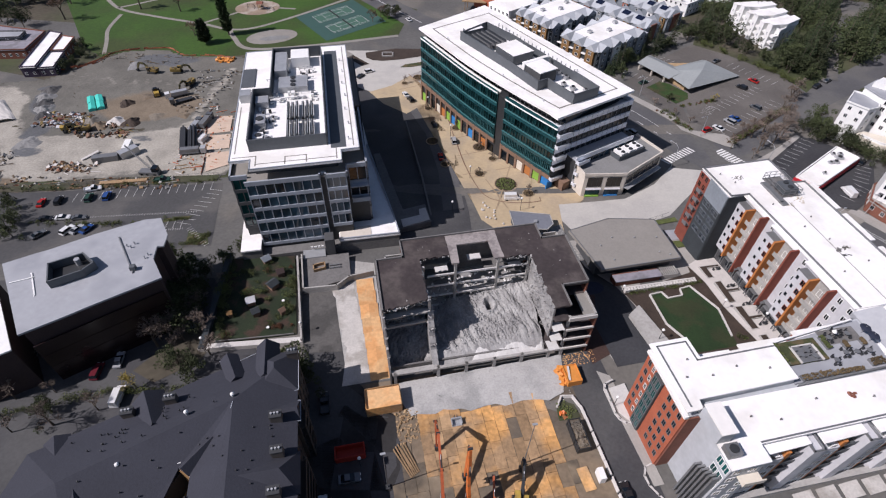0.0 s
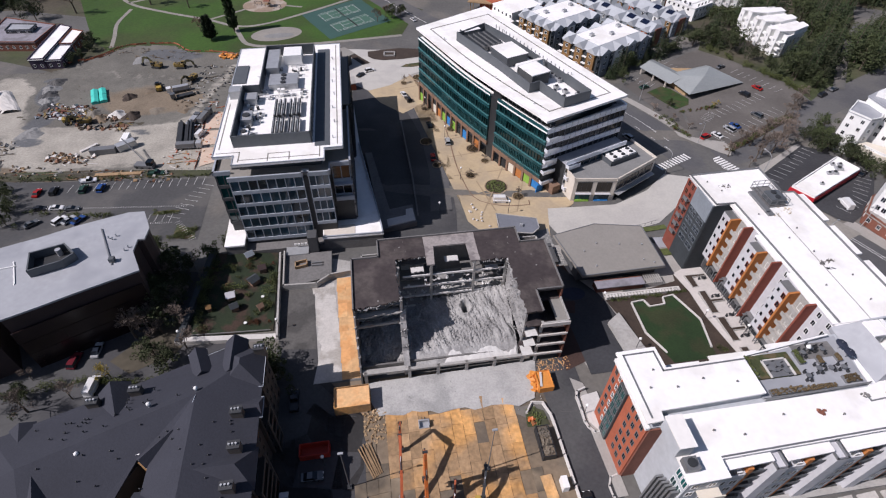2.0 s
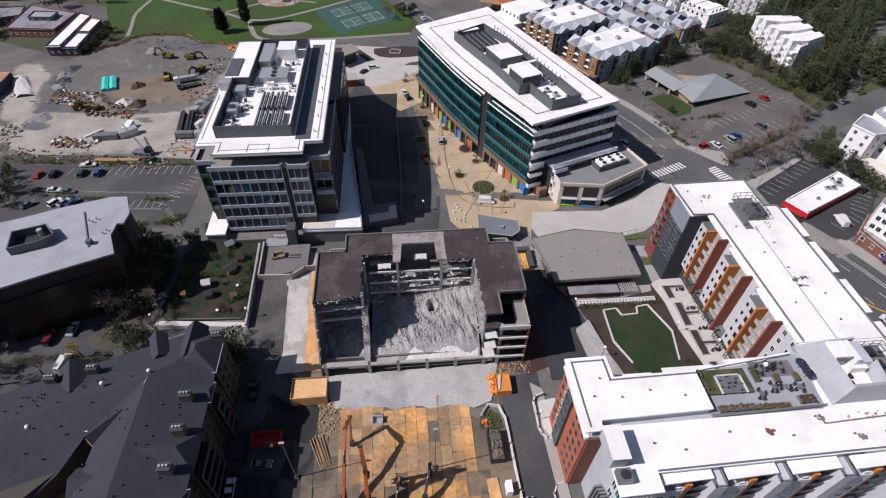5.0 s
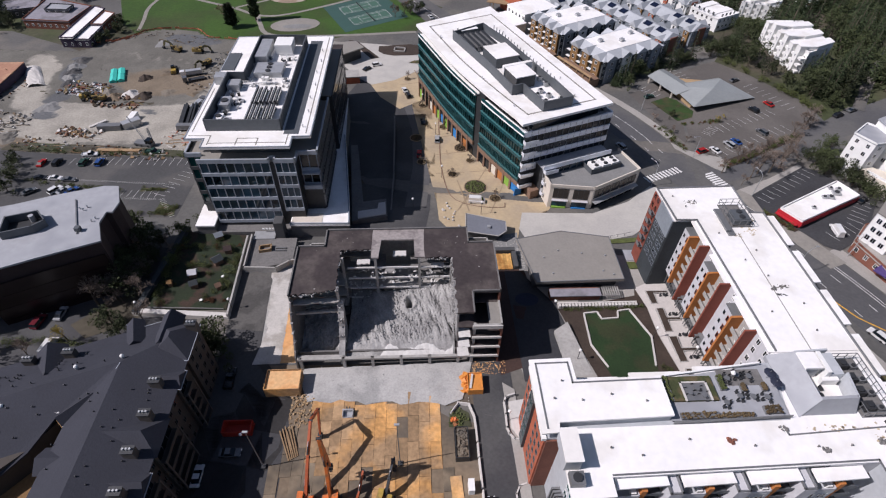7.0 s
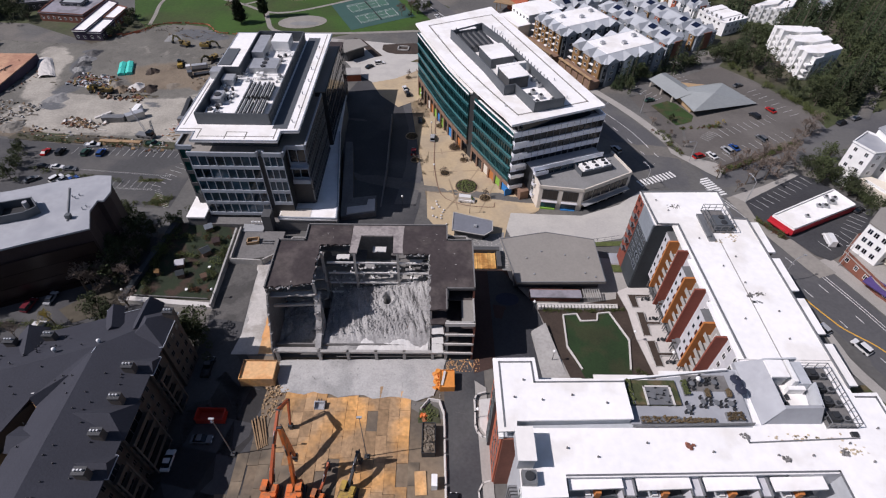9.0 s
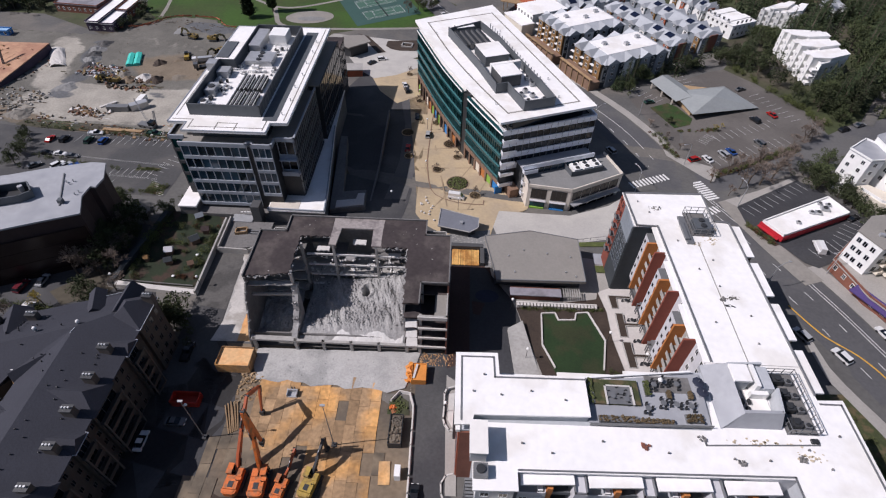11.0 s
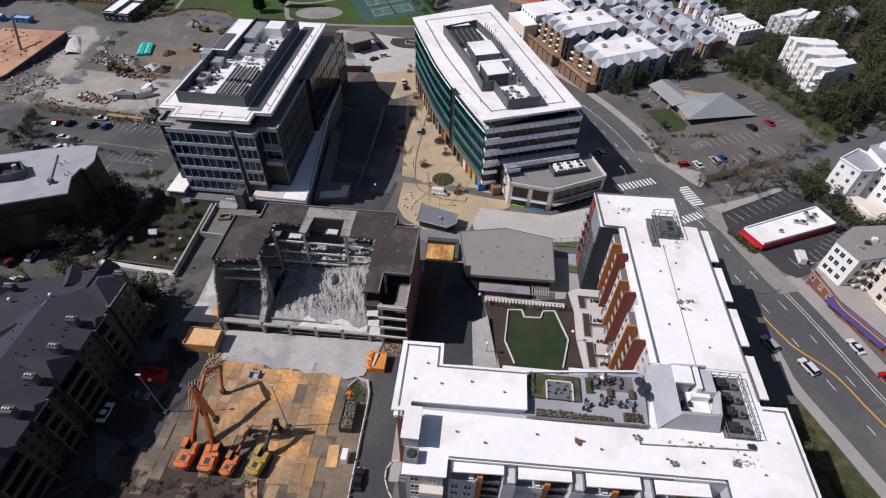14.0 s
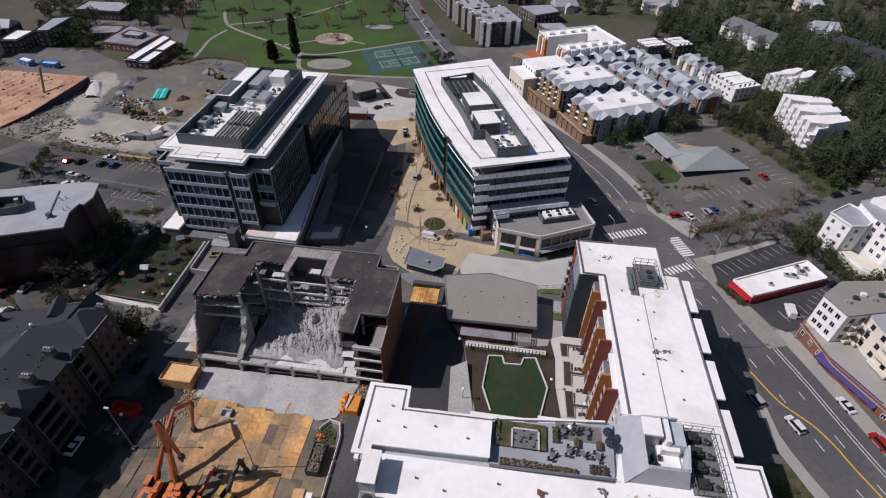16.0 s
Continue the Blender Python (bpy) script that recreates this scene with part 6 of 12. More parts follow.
def rubble_pile():
    nu, nv = 220, 150
    geo = Geo()
    vs = [(19.9 + 26 * i / nu, 65 + 18.2 * j / nv, rubble_height(19.9 + 26 * i / nu, 65 + 18.2 * j / nv)) for j in range(nv + 1) for i in range(nu + 1)]
    geo.add(vs, [(j * (nu + 1) + i, j * (nu + 1) + i + 1, (j + 1) * (nu + 1) + i + 1, (j + 1) * (nu + 1) + i) for j in range(nv) for i in range(nu)])
    solo("rubble", geo, M_RUBBLE, "slope of grey concrete rubble inside the shell", "rubble", kind="stuff", rot=ANG)
    rng = random.Random(9)
    pts = []
    for _ in range(140):
        u, v = rng.uniform(20.5, 45.5), rng.uniform(67.8, 82)
        pts.append((u, v, rubble_height(u, v) + 0.1))
    for _ in range(60):
        u, v = rng.gauss(rng.choice((27, 33, 42)), 2.6), rng.gauss(rng.choice((71, 77)), 2.4)
        if 20.5 < u < 45 and 68.5 < v < 82 and math.hypot(u - 35.0, v - 78.6) > 1.6:
            pts += [(u + rng.uniform(-0.3, 0.3), v, rubble_height(u, v) + 0.2)] * rng.choice((1, 2, 3))
    solo("rubble", scatter_chunks(rng, pts, 0.06, 0.24), M_RUBBLE, "loose broken concrete on the slope", "rubble", kind="stuff", rot=ANG)
    pts = []
    for _ in range(220):
        u, v = rng.uniform(9.5, 49.5), rng.uniform(51.5, 64.5)
        if v > 54.6 - (u - 12) * 0.07 + 0.8 * math.sin(u * 0.4) or rng.random() < 0.12:
            pts.append((u, v, guv(u, v) + (0.34 if v > 55.4 - (u - 12) * 0.07 else 0.14)))
    solo("rubble", scatter_chunks(rng, pts, 0.05, 0.16), M_APRON, "crushed grey concrete spread before the shell", "rubble", kind="stuff", rot=ANG)


def dust_bank():
    """Pale fines swept against the front of the slope, and the debris on the wing's floor."""
    nu, nv = 80, 12
    vs = []
    for j in range(nv + 1):
        for i in range(nu + 1):
            u = 27.5 + 18 * i / nu
            reach = (1.2 + 2.2 * (noise.noise((u * 0.22, 4.0, 1.0)) + 0.5) + 0.7 * noise.noise((u * 0.9, 2.0, 5.0))) * min(1, i / 10)
            v = 65.0 + max(0.2, reach) * j / nv
            vs.append((u, v, rubble_height(u, v) + 0.28 * (1 - j / nv) ** 0.5 - 0.06))
    geo = Geo().add(vs, [(j * (nu + 1) + i, j * (nu + 1) + i + 1, (j + 1) * (nu + 1) + i + 1, (j + 1) * (nu + 1) + i) for j in range(nv) for i in range(nu)])
    solo("rubble", geo, M_DUST, "smooth bank of pale concrete dust before the slope", "rubble", kind="stuff", rot=ANG)
    n = 44
    vs = []
    for j in range(n + 1):
        for i in range(n + 1):
            u, v = 8.4 + 10.2 * i / n, 66.9 + 15 * j / n
            vs.append((u, v, 6.2 + 0.16 * (v - 66) + 1.6 * max(0, (u - 15.5) / 3) ** 1.5 + 0.8 * noise.noise((u * 0.6, v * 0.5, 2.0)) + 0.4 * noise.noise((u * 1.9, v * 1.7, 6.0)) + 0.2 * noise.noise((u * 4, v * 4, 6.0))))
    geo = Geo().add(vs, [(j * (n + 1) + i, j * (n + 1) + i + 1, (j + 1) * (n + 1) + i + 1, (j + 1) * (n + 1) + i) for j in range(n) for i in range(n)])
    solo("rubble", geo, M_RUBBLE, "debris strewn over the floor of the broken wing", "rubble", kind="stuff", rot=ANG)


rubble_pile()
dust_bank()
apron = [(9.5, 64.2), (9.5, 60), (11.5, 55.2)] + [(u, 55.4 + 0.4 * math.sin(u * 0.7) + 0.3 * math.sin(u * 1.7) - (u - 12) * 0.07) for u in range(13, 46, 2)] + [(47, 54.0), (49, 60), (50, 64.2)]
drape("rubble_apron", apron, 0.3, M_APRON, "grey apron of crushed concrete", "rubble", uv=True, step=4)


# ---- low hall with a grey roof ----
def low_hall():
    t = thing("low_hall", (81, 94, 4), "low hall with a wide grey gravel roof", "hall")
    part("wall", Geo().box(69, 92.5, 89, 102, 3, 9.6), M_CHAR, t)
    part("roof", Geo().prism([(69, 86.0), (93.2, 86.5), (93.2, 103.0), (79.4, 105.8), (65.8, 102.8)], 9.6, 10.4), M_TANROOF, t, "grey-tan flat roof with a broad eave")
    rail_parts("roof_edge", [(69.1, 86.1), (93.1, 86.6), (93.1, 102.9), (79.4, 105.7), (66, 102.7)], 10.4, 10.52, 0.22, M_GREYM, t, "", True)
    for u_, v_ in ((72.5, 95), (77, 97.6), (83.5, 96.4), (90, 95.4), (74, 89), (88, 89.6), (90.6, 88.2)):
        part("roof_vent", Geo().tube((u_, v_, 10.4), (u_, v_, 10.8), 0.2, n=7), M_GALV, t)
    part("annex", Geo().box(73, 86.5, 83.6, 86.4, 4, 7.4), M_BRICKD, t)
    part("annex_roof", Geo().box(72.8, 86.7, 83.2, 85.9, 7.4, 7.7), M_LILAC, t)
    part("trellis", Geo().box(87, 92, 83.4, 83.6, 7.2, 7.4), M_CONC, t)
    sl = mesh_of("slat", [(Geo().box(-0.12, 0.12, 0, 3, 0, 0.2), M_CONC)])
    for k in range(8):
        piece("slat", sl, t, pose(87.4 + k * 0.62, 83.4, 7.4))


low_hall()


def retaining_wall():
    t = thing("retaining_wall", (84, 81, 5), "low pale concrete wall with regular buttresses", "wall")
    part("wall", Geo().box(74.5, 96, 81.4, 81.8, 4.5, 6.9), M_CONCL, t)
    bt = mesh_of("buttress", [(Geo().box(-0.3, 0.3, -0.9, 0.05, 0, 2.2), M_CONCL)])
    for k in range(24):
        piece("buttress", bt, t, pose(75 + k * 0.9, 81.4, 4.6))


retaining_wall()
lw = Geo()
LAWN = [(81, 78.5), (84.7, 78.9), (85.3, 76.4), (89.6, 76.6), (90.2, 79), (93.4, 79.4), (96.2, 70), (94.2, 61)]
for (a, b), (c, d) in zip(LAWN, LAWN[1:]):
    lw.beam((a, b, guv(a, b) + 0.3), (c, d, guv(c, d) + 0.3), 0.35, 0.6)
lw.beam((81, 78.5, guv(81, 78.5) + 0.3), (80.2, 68, guv(80, 68) + 0.3), 0.35, 0.6).beam((80.2, 68, guv(80, 68) + 0.3), (82.6, 61, guv(82.6, 61) + 0.3), 0.35, 0.6)
solo("lawn_kerb", lw, M_CONCL, "pale concrete kerb round the angular lawn", "kerb", rot=ANG, kind="structure")
rp = Geo().prism([(71.7, 72.2), (75.6, 74.8), (78.7, 59.1), (72.7, 58.6)], 5.2, 7.6)
solo("ramp_deck", rp, M_CONC, "pale concrete stair deck beside the lane", "deck", rot=ANG, kind="structure")
for v, ell in ((85, [(99.9, 85.7), (105.8, 85.6), (105.8, 84.9), (101.9, 84.9), (101.9, 81.3), (100.2, 81.3)]), (75, [(100.5, 79), (102.3, 79), (102.3, 75.9), (105.8, 75.9), (105.8, 75.1), (102.3, 75.1), (102.3, 71.5), (100.4, 71.5)]),
               (65, [(100.3, 69.4), (102.3, 69.4), (102.3, 65.9), (105.9, 65.9), (105.9, 65.1), (102.4, 65.1), (102.5, 62), (100.6, 62)]), (56, [(100.8, 59.6), (102.6, 59.6), (102.6, 55.5), (106, 55.5), (106, 54.6), (101, 54.6)])):
    zb = max(guv(p, q) for p, q in ell)
    bed = thing("planter", (101.5, v, zb - 0.5), "dark mulched planting bed set in the pale patio", "planter", group="courtyard planters")
    rail_parts("kerb", ell, zb - 0.9, zb + 0.3, 0.16, M_CONC, bed, "", True)
    part("soil", Geo().prism(ell, zb - 0.9, zb + 0.24), M_MULCH, bed)
for k in range(5):
    v = 84 - 7.0 * k
    t = thing("patio_set", (104.4, v, guv(104.4, v)), "dark patio table and chairs on the pale paving", "patio set", group="courtyard patio sets")
    zq = guv(104.4, v) + 0.14
    part("tabletop", Geo().tube((104.4, v, zq + 0.68), (104.4, v, zq + 0.74), 0.5, n=10), M_DARK, t)
    part("post", Geo().tube((104.4, v, zq - 0.1), (104.4, v, zq + 0.68), 0.06), M_DARK, t)
    for q in (-0.9, 0.9):
        part("chair", Geo().box(104.4 + q - 0.24, 104.4 + q + 0.24, v - 0.24, v + 0.24, zq - 0.1, zq + 0.45).box(104.4 + q - 0.24, 104.4 + q + 0.24, v + 0.17, v + 0.24, zq + 0.45, zq + 0.9), M_DARK, t)


# ---- flats with white roofs ----
ZF = 29.6
FLOORS = [12.3, 15.3, 18.3, 21.3, 24.3, 27.0]


def flats_east():
    t = thing("apartment_building", (115, 66, 6), "long block of flats with a white roof and rust balconies", "apartment building")
    part("wall", Geo().prism([(107, 28), (125, 28), (125, 91.2), (121.6, 91.2), (121.6, 101.6), (101.2, 101.6), (101.2, 89), (107, 89)], 3, ZF - 0.2), M_PANELW, t)
    part("base", Geo().box(106.7, 107.0, 48, 89, 4, 11.2), M_CHAR, t, "charcoal ground storey")
    part("roof", Geo().prism([(106.6, 50.1), (125.4, 50.1), (125.4, 91.4), (121.9, 91.4), (121.9, 102.2), (100.8, 101.6), (101.4, 88.6), (106.6, 89)], ZF - 0.2, ZF), M_WHITE, t, "bright white membrane roof")
    part("parapet", Geo().rail([(108, 50.4), (106.9, 88.8), (101.8, 88.9), (101.1, 101.3), (121.5, 101.9), (121.5, 91.3), (125, 91.1), (125.2, 44)], ZF, ZF + 0.35, 0.3), M_GREYM, t)
    # rust fins, bays and balconies on the court front
    for v1 in (89.0, 77.2, 64.6):
        part("canopy", Geo().box(105.6, 107.2, v1 - 9.0, v1, ZF - 0.5, ZF - 0.1), M_WHITE, t, "white roof over a bay")
        bay = part("bay", Geo().box(104.9, 107, v1 - 4.2, v1 - 0.3, 11.4, ZF - 2.4), M_PANELW, t, "pale bay with small windows")
        part("orange_wall", Geo().box(104.0, 107, v1 - 4.7, v1 - 4.2, 11.2, ZF - 1.6), M_ORANGEP, t)
        part("red_fin", Geo().box(104.2, 107, v1 - 9.3, v1 - 8.9, 9.5, ZF - 0.1), M_REDP, t)
        part("recess", Geo().box(106.9, 107.05, v1 - 8.9, v1 - 4.6, 11.2, ZF - 0.6), M_CONC, t)
        part("roof_deck", Geo().box(104.9, 107.0, v1 - 4.2, v1 - 0.3, ZF - 2.4, ZF - 2.2), M_GREYM, t)
        bal = shared("f_balcony", lambda: mesh_of("balcony", [(Geo().box(-2.1, 2.1, -1.7, 0, 0, 0.22).box(-2.1, 2.1, -1.7, -1.6, 0.22, 1.2), M_CONC)]))
        for z in FLOORS[:-1]:
            piece("balcony", bal, t, wall_pose((107, v1), (107, v1 - 9), 6.75, z - 0.6))
            piece("window", window_mesh(1.8, 2.0, M_WHITEP, M_GLASS), t, wall_pose((107, v1), (107, v1 - 9), 6.75, z - 0.2, 0.06))
            if z < 26:
                piece("window", window_mesh(0.7, 1.0, M_DARK, M_GLASS, 0), t, wall_pose((104.9, v1), (104.9, v1 - 4.2), 1.2, z + 0.6))
                piece("window", window_mesh(1.3, 1.6, M_REDP, M_GLASS, 1), t, wall_pose((104.9, v1), (104.9, v1 - 4.2), 3.2, z + 0.2))
    for v in (54.5, 51.5, 66.3, 78.4):
        windows(t, (107, v), (107, v - 1.6), [0.8], FLOORS, 1.1, 1.6)
    for k in range(13):
        piece("window", window_mesh(2.0, 3.0, M_DARK, M_GLASS, 1), t, wall_pose((106.7, 88), (106.7, 48), 1.6 + k * 3, 7.4))
        piece("canopy", shared("doorcan", lambda: mesh_of("canopy", [(Geo().box(-1.2, 1.2, -1.5, 0.1, 0, 0.2).box(-1.2, -1.0, -1.5, -1.3, -2.9, 0).box(1.0, 1.2, -1.5, -1.3, -2.9, 0), M_GREYM)])), t, wall_pose((106.7, 88), (106.7, 48), 1.6 + k * 3, 10.6))
    part("terrace_ledge", Geo().box(105.9, 107, 49, 89, 11.0, 11.3), M_GREYM, t)
    # brick and charcoal head
    part("brick_face", Geo().box(100.9, 101.2, 97.0, 101.6, 5, 28.6), M_BRICKM, t, "maroon brick corner")
    part("grey_face", Geo().box(100.95, 101.2, 88.9, 97.0, 5, 23.5).box(101.2, 107, 88.7, 89.0, 5, ZF - 0.6), M_PANELD, t, "charcoal cladding")
    part("pale_face", Geo().box(100.9, 101.2, 88.9, 97.0, 23.5, ZF - 0.4), M_PANELB, t)
    windows(t, (100.9, 101.6), (100.9, 97.0), [1.3, 3.3], FLOORS, 1.2, 1.8, M_REDP)
    windows(t, (100.95, 97.0), (100.95, 88.9), [1.5, 3.1, 5.4, 7.0], FLOORS, 1.2, 1.8, M_PANELB)
    for z in FLOORS[:-1]:
        part("balcony", Geo().box(99.6, 100.95, 97.2, 99.2, z - 0.5, z - 0.3).box(99.6, 99.68, 97.2, 99.2, z - 0.3, z + 0.7), M_GREYM, t)
    windows(t, (121.6, 101.6), (101.2, 101.6), [2 + 3 * k for k in range(6)], FLOORS, 1.4, 1.7)
    # road front with stepped bays
    for v0, v1 in ((80.2, 90), (68.4, 77.6), (56.8, 65.6), (44.9, 53.8), (33, 42)):
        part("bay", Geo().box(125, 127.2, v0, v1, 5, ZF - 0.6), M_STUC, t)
        part("bay_roof", Geo().box(124.6, 127.5, v0 - 0.3, v1 + 0.3, ZF - 0.6, ZF - 0.2), M_WHITE, t)
        windows(t, (127.2, v0), (127.2, v1), [1.8, 4.6, 7.4], FLOORS, 1.4, 1.7)
    # roof walkway seam
    part("roof_seam", Geo().box(115.3, 115.5, 50, 84, ZF, ZF + 0.02), M_TANROOF, t)


def flats_south():
    t = thing("apartment_building", (92, 34, 8), "block of flats with stepped white roofs and a red brick end", "apartment building")
    part("wall", Geo().prism([(59.3, 34.2), (62.1, 34.2), (62.1, 24.2), (68.4, 24.2), (68.4, 27.4), (115.8, 28.4), (115.8, 12), (129.6, 12), (129.6, 42.6), (125.4, 42.6), (125, 49), (104, 48), (82, 44.2), (66, 44), (65, 48.4), (59.3, 48.4)], 5, 29.1), M_PANEL, t)
    part("roof", Geo().prism([(61.5, 23.8), (69, 24.0), (69, 27.1), (115.6, 28.1), (115.6, 12), (130.2, 12), (130.2, 43.2), (125.4, 43.0), (125.4, 50), (107, 50), (104, 36), (61.5, 35.6)], 29.1, 29.5), M_WHITE, t, "bright white membrane roof")
    part("upper_wall", Geo().prism([(59.4, 36.2), (82, 36.8), (82, 44.2), (66, 44), (65, 48.2), (59.4, 48.2)], 29.1, 31.0), M_PANEL, t)
    part("upper_roof", Geo().prism([(58.2, 34.0), (61.4, 34.2), (61.6, 36.0), (82.2, 36.6), (82.2, 44.6), (66.4, 44.2), (66.2, 48.9), (58.2, 48.7)], 31.0, 31.4), M_WHITE, t, "raised white roof with a grey edge line")
    part("upper_edge", Geo().rail([(59.4, 35), (59.3, 47.8), (65.4, 47.9), (65.5, 43.6), (82, 43.9)], 31.4, 31.5, 0.3), M_GREYM, t)
    part("front_edge", Geo().rail([(69.2, 27.4), (115.3, 28.4), (115.3, 13)], 29.5, 29.65, 0.3).rail([(129.4, 13), (129.4, 42.2), (125.6, 42.2)], 29.5, 29.65, 0.3), M_GREYM, t)
    # rear canopies towards the court
    for a, b in ((67, 75.6), (78, 88.4), (91, 102)):
        part("canopy", Geo().box(a, b, 44.2 + (a - 66) * 0.075, 46.6 + (a - 66) * 0.075, 27.4, 27.8), M_WHITE, t)
    # red brick end
    part("brick_face", Geo().box(59.0, 59.3, 34.2, 48.4, 6, 28.6), M_BRICK, t, "red brick end wall")
    part("brick_return", Geo().box(59.3, 62.1, 33.9, 34.2, 6, 28.6), M_BRICKD, t)
    part("cornice", Geo().box(58.5, 59.3, 34.0, 48.6, 28.6, 29.4), M_WHITEP, t)
    windows(t, (59.0, 48.4), (59.0, 34.2), [1.3, 9.2, 11.0, 12.9], [10.5, 13.6, 16.7, 19.8, 22.9, 26.0], 1.0, 1.7, M_GREYM)
    windows(t, (59.0, 48.4), (59.0, 34.2), [2.9], [10.5, 13.6, 16.7, 19.8, 22.9, 26.0], 0.8, 1.7)
    part("glass_bay", Geo().box(58.4, 59.0, 41.6, 44.4, 9, 27.8), M_CHAR, t)
    windows(t, (58.4, 44.4), (58.4, 41.6), [0.75, 2.05], [9.6, 12.7, 15.8, 18.9, 22.0, 25.1], 1.1, 2.4, M_GREYM, M_TEAL)
    # grey west end with louvred stair
    for k in range(6):
        part("louvre", Geo().box(60.6, 62.1, 24.6 + k * 0.8, 25.0 + k * 0.8, 6, 24 - k * 0.6), M_GREYM, t)
    windows(t, (62.1, 33.6), (62.1, 24.2), [6.9, 8.5], [19.2, 22.4, 25.6], 1.4, 2.2, M_WHITEP, M_TEAL)
    windows(t, (62.1, 24.2), (68.4, 24.2), [1.5, 4.6], [10.5, 13.6, 16.7, 19.8, 22.9, 26.0], 1.5, 1.7)
    part("balcony", Geo().box(64.5, 68.6, 22.4, 24.2, 24.6, 24.9).box(64.5, 68.6, 22.4, 22.6, 24.9, 26.0), M_CREAM, t)
    # projecting units, recessed balconies and piers along the south front
    lift = [9.4, 12.5, 15.6, 18.7, 21.8]
    for a in (69.6, 81.0, 92.4, 103.8):
        part("bay_roof", Geo().prism([(a, 25.5), (a + 9.0, 25.9), (a + 9.0, 28), (a, 27.8)], 28.0, 28.4), M_WHITE, t, "white canopy roof over a bay")
        if a > 70:
            part("pier", Geo().box(a - 2.5, a - 0.25, 24.6, 28.2, 6, 27.5), M_PANELW, t, "pale projecting pier")
            part("pier_cap", Geo().rail([(a - 2.35, 28), (a - 2.35, 24.75), (a - 0.4, 24.75), (a - 0.4, 28)], 27.5, 27.95, 0.25), M_GREYM, t)
        part("unit", Geo().box(a - 0.2, a + 4.6, 25.3, 27.9, 6, 24.6), M_PANEL, t, "grey projecting unit")
        part("terrace_parapet", Geo().rail([(a - 0.1, 27.6), (a - 0.1, 25.4), (a + 4.5, 25.4), (a + 4.5, 27.6)], 24.6, 25.6, 0.16), M_PANELW, t)
        part("terrace_unit", Geo().box(a + 3.2, a + 4.1, 25.7, 26.5, 24.6, 25.7), M_WHITEP, t, "white terrace air conditioner")
        windows(t, (a - 0.2, 25.3), (a + 4.6, 25.3), [1.1, 3.4], lift, 1.5, 1.8, M_WHITEP)
        part("orange_wall", Geo().box(a + 4.65, a + 5.6, 25.5, 27.9, 8, 27.0), M_ORANGEP, t, "orange cladding strip")
        part("recess", Geo().box(a + 5.6, a + 8.7, 27.3, 27.7, 6, 28.0), M_RECESS, t, "brown recessed balcony back with shadow tint in its colour")
        windows(t, (a + 5.6, 27.3), (a + 8.7, 27.3), [1.55], lift + [24.9], 2.2, 2.1, M_DARK)
        for z in lift + [24.9]:
            piece("balcony", shared("s_balcony", lambda: mesh_of("balcony", [(Geo().box(-1.5, 1.5, -1.7, 0.1, 0, 0.2).box(-1.5, 1.5, -1.7, -1.6, 0.2, 1.1), M_SCREEN)])), t, wall_pose((a + 5.6, 27.3), (a + 8.7, 27.3), 1.55, z - 0.4))
    part("front_ledge", Geo().box(70, 113, 24.0, 25.2, 5, 10.6), M_CONC, t, "pale concrete ledge along the foot of the front")


def patio_pads():
    for k in range(6):
        u = 82.6 + k * 5.2
        z = guv(u + 2, 22)
        solo("patio_slab", Geo().prism([(u, 20.2), (u + 4.2, 20.4), (u + 4.4, 23.4), (u + 0.3, 23.2)], z - 0.3, z + 0.35), M_SLABL, "pale concrete patio slab before the flats", "slab", rot=ANG, group="patio slabs")


flats_east()
flats_south()
patio_pads()


def stair_box(u0, u1, v0, v1, z0, z1):
    t = thing("stair_house", ((u0 + u1) / 2, (v0 + v1) / 2, z0), "white roofed stair house on the flats", "stair house")
    part("wall", Geo().box(u0 + 0.2, u1 - 0.2, v0 + 0.2, v1 - 0.2, z0, z1 - 0.25), M_PANEL, t)
    part("roof", Geo().box(u0, u1, v0, v1, z1 - 0.25, z1), M_WHITE, t)
    part("door", Geo().box(u1 - 0.21, u1 - 0.14, v0 + 1.5, v0 + 2.5, z0, z0 + 2.05), M_GREYM, t)


stair_box(60.8, 63.9, 28.3, 34.2, 29.5, 33.2)
roof_box("condenser", 61.6, 64.0, 25.6, 27.8, 29.5, 1.5, M_GREYM, "grey condenser by the stair house", fans=1)


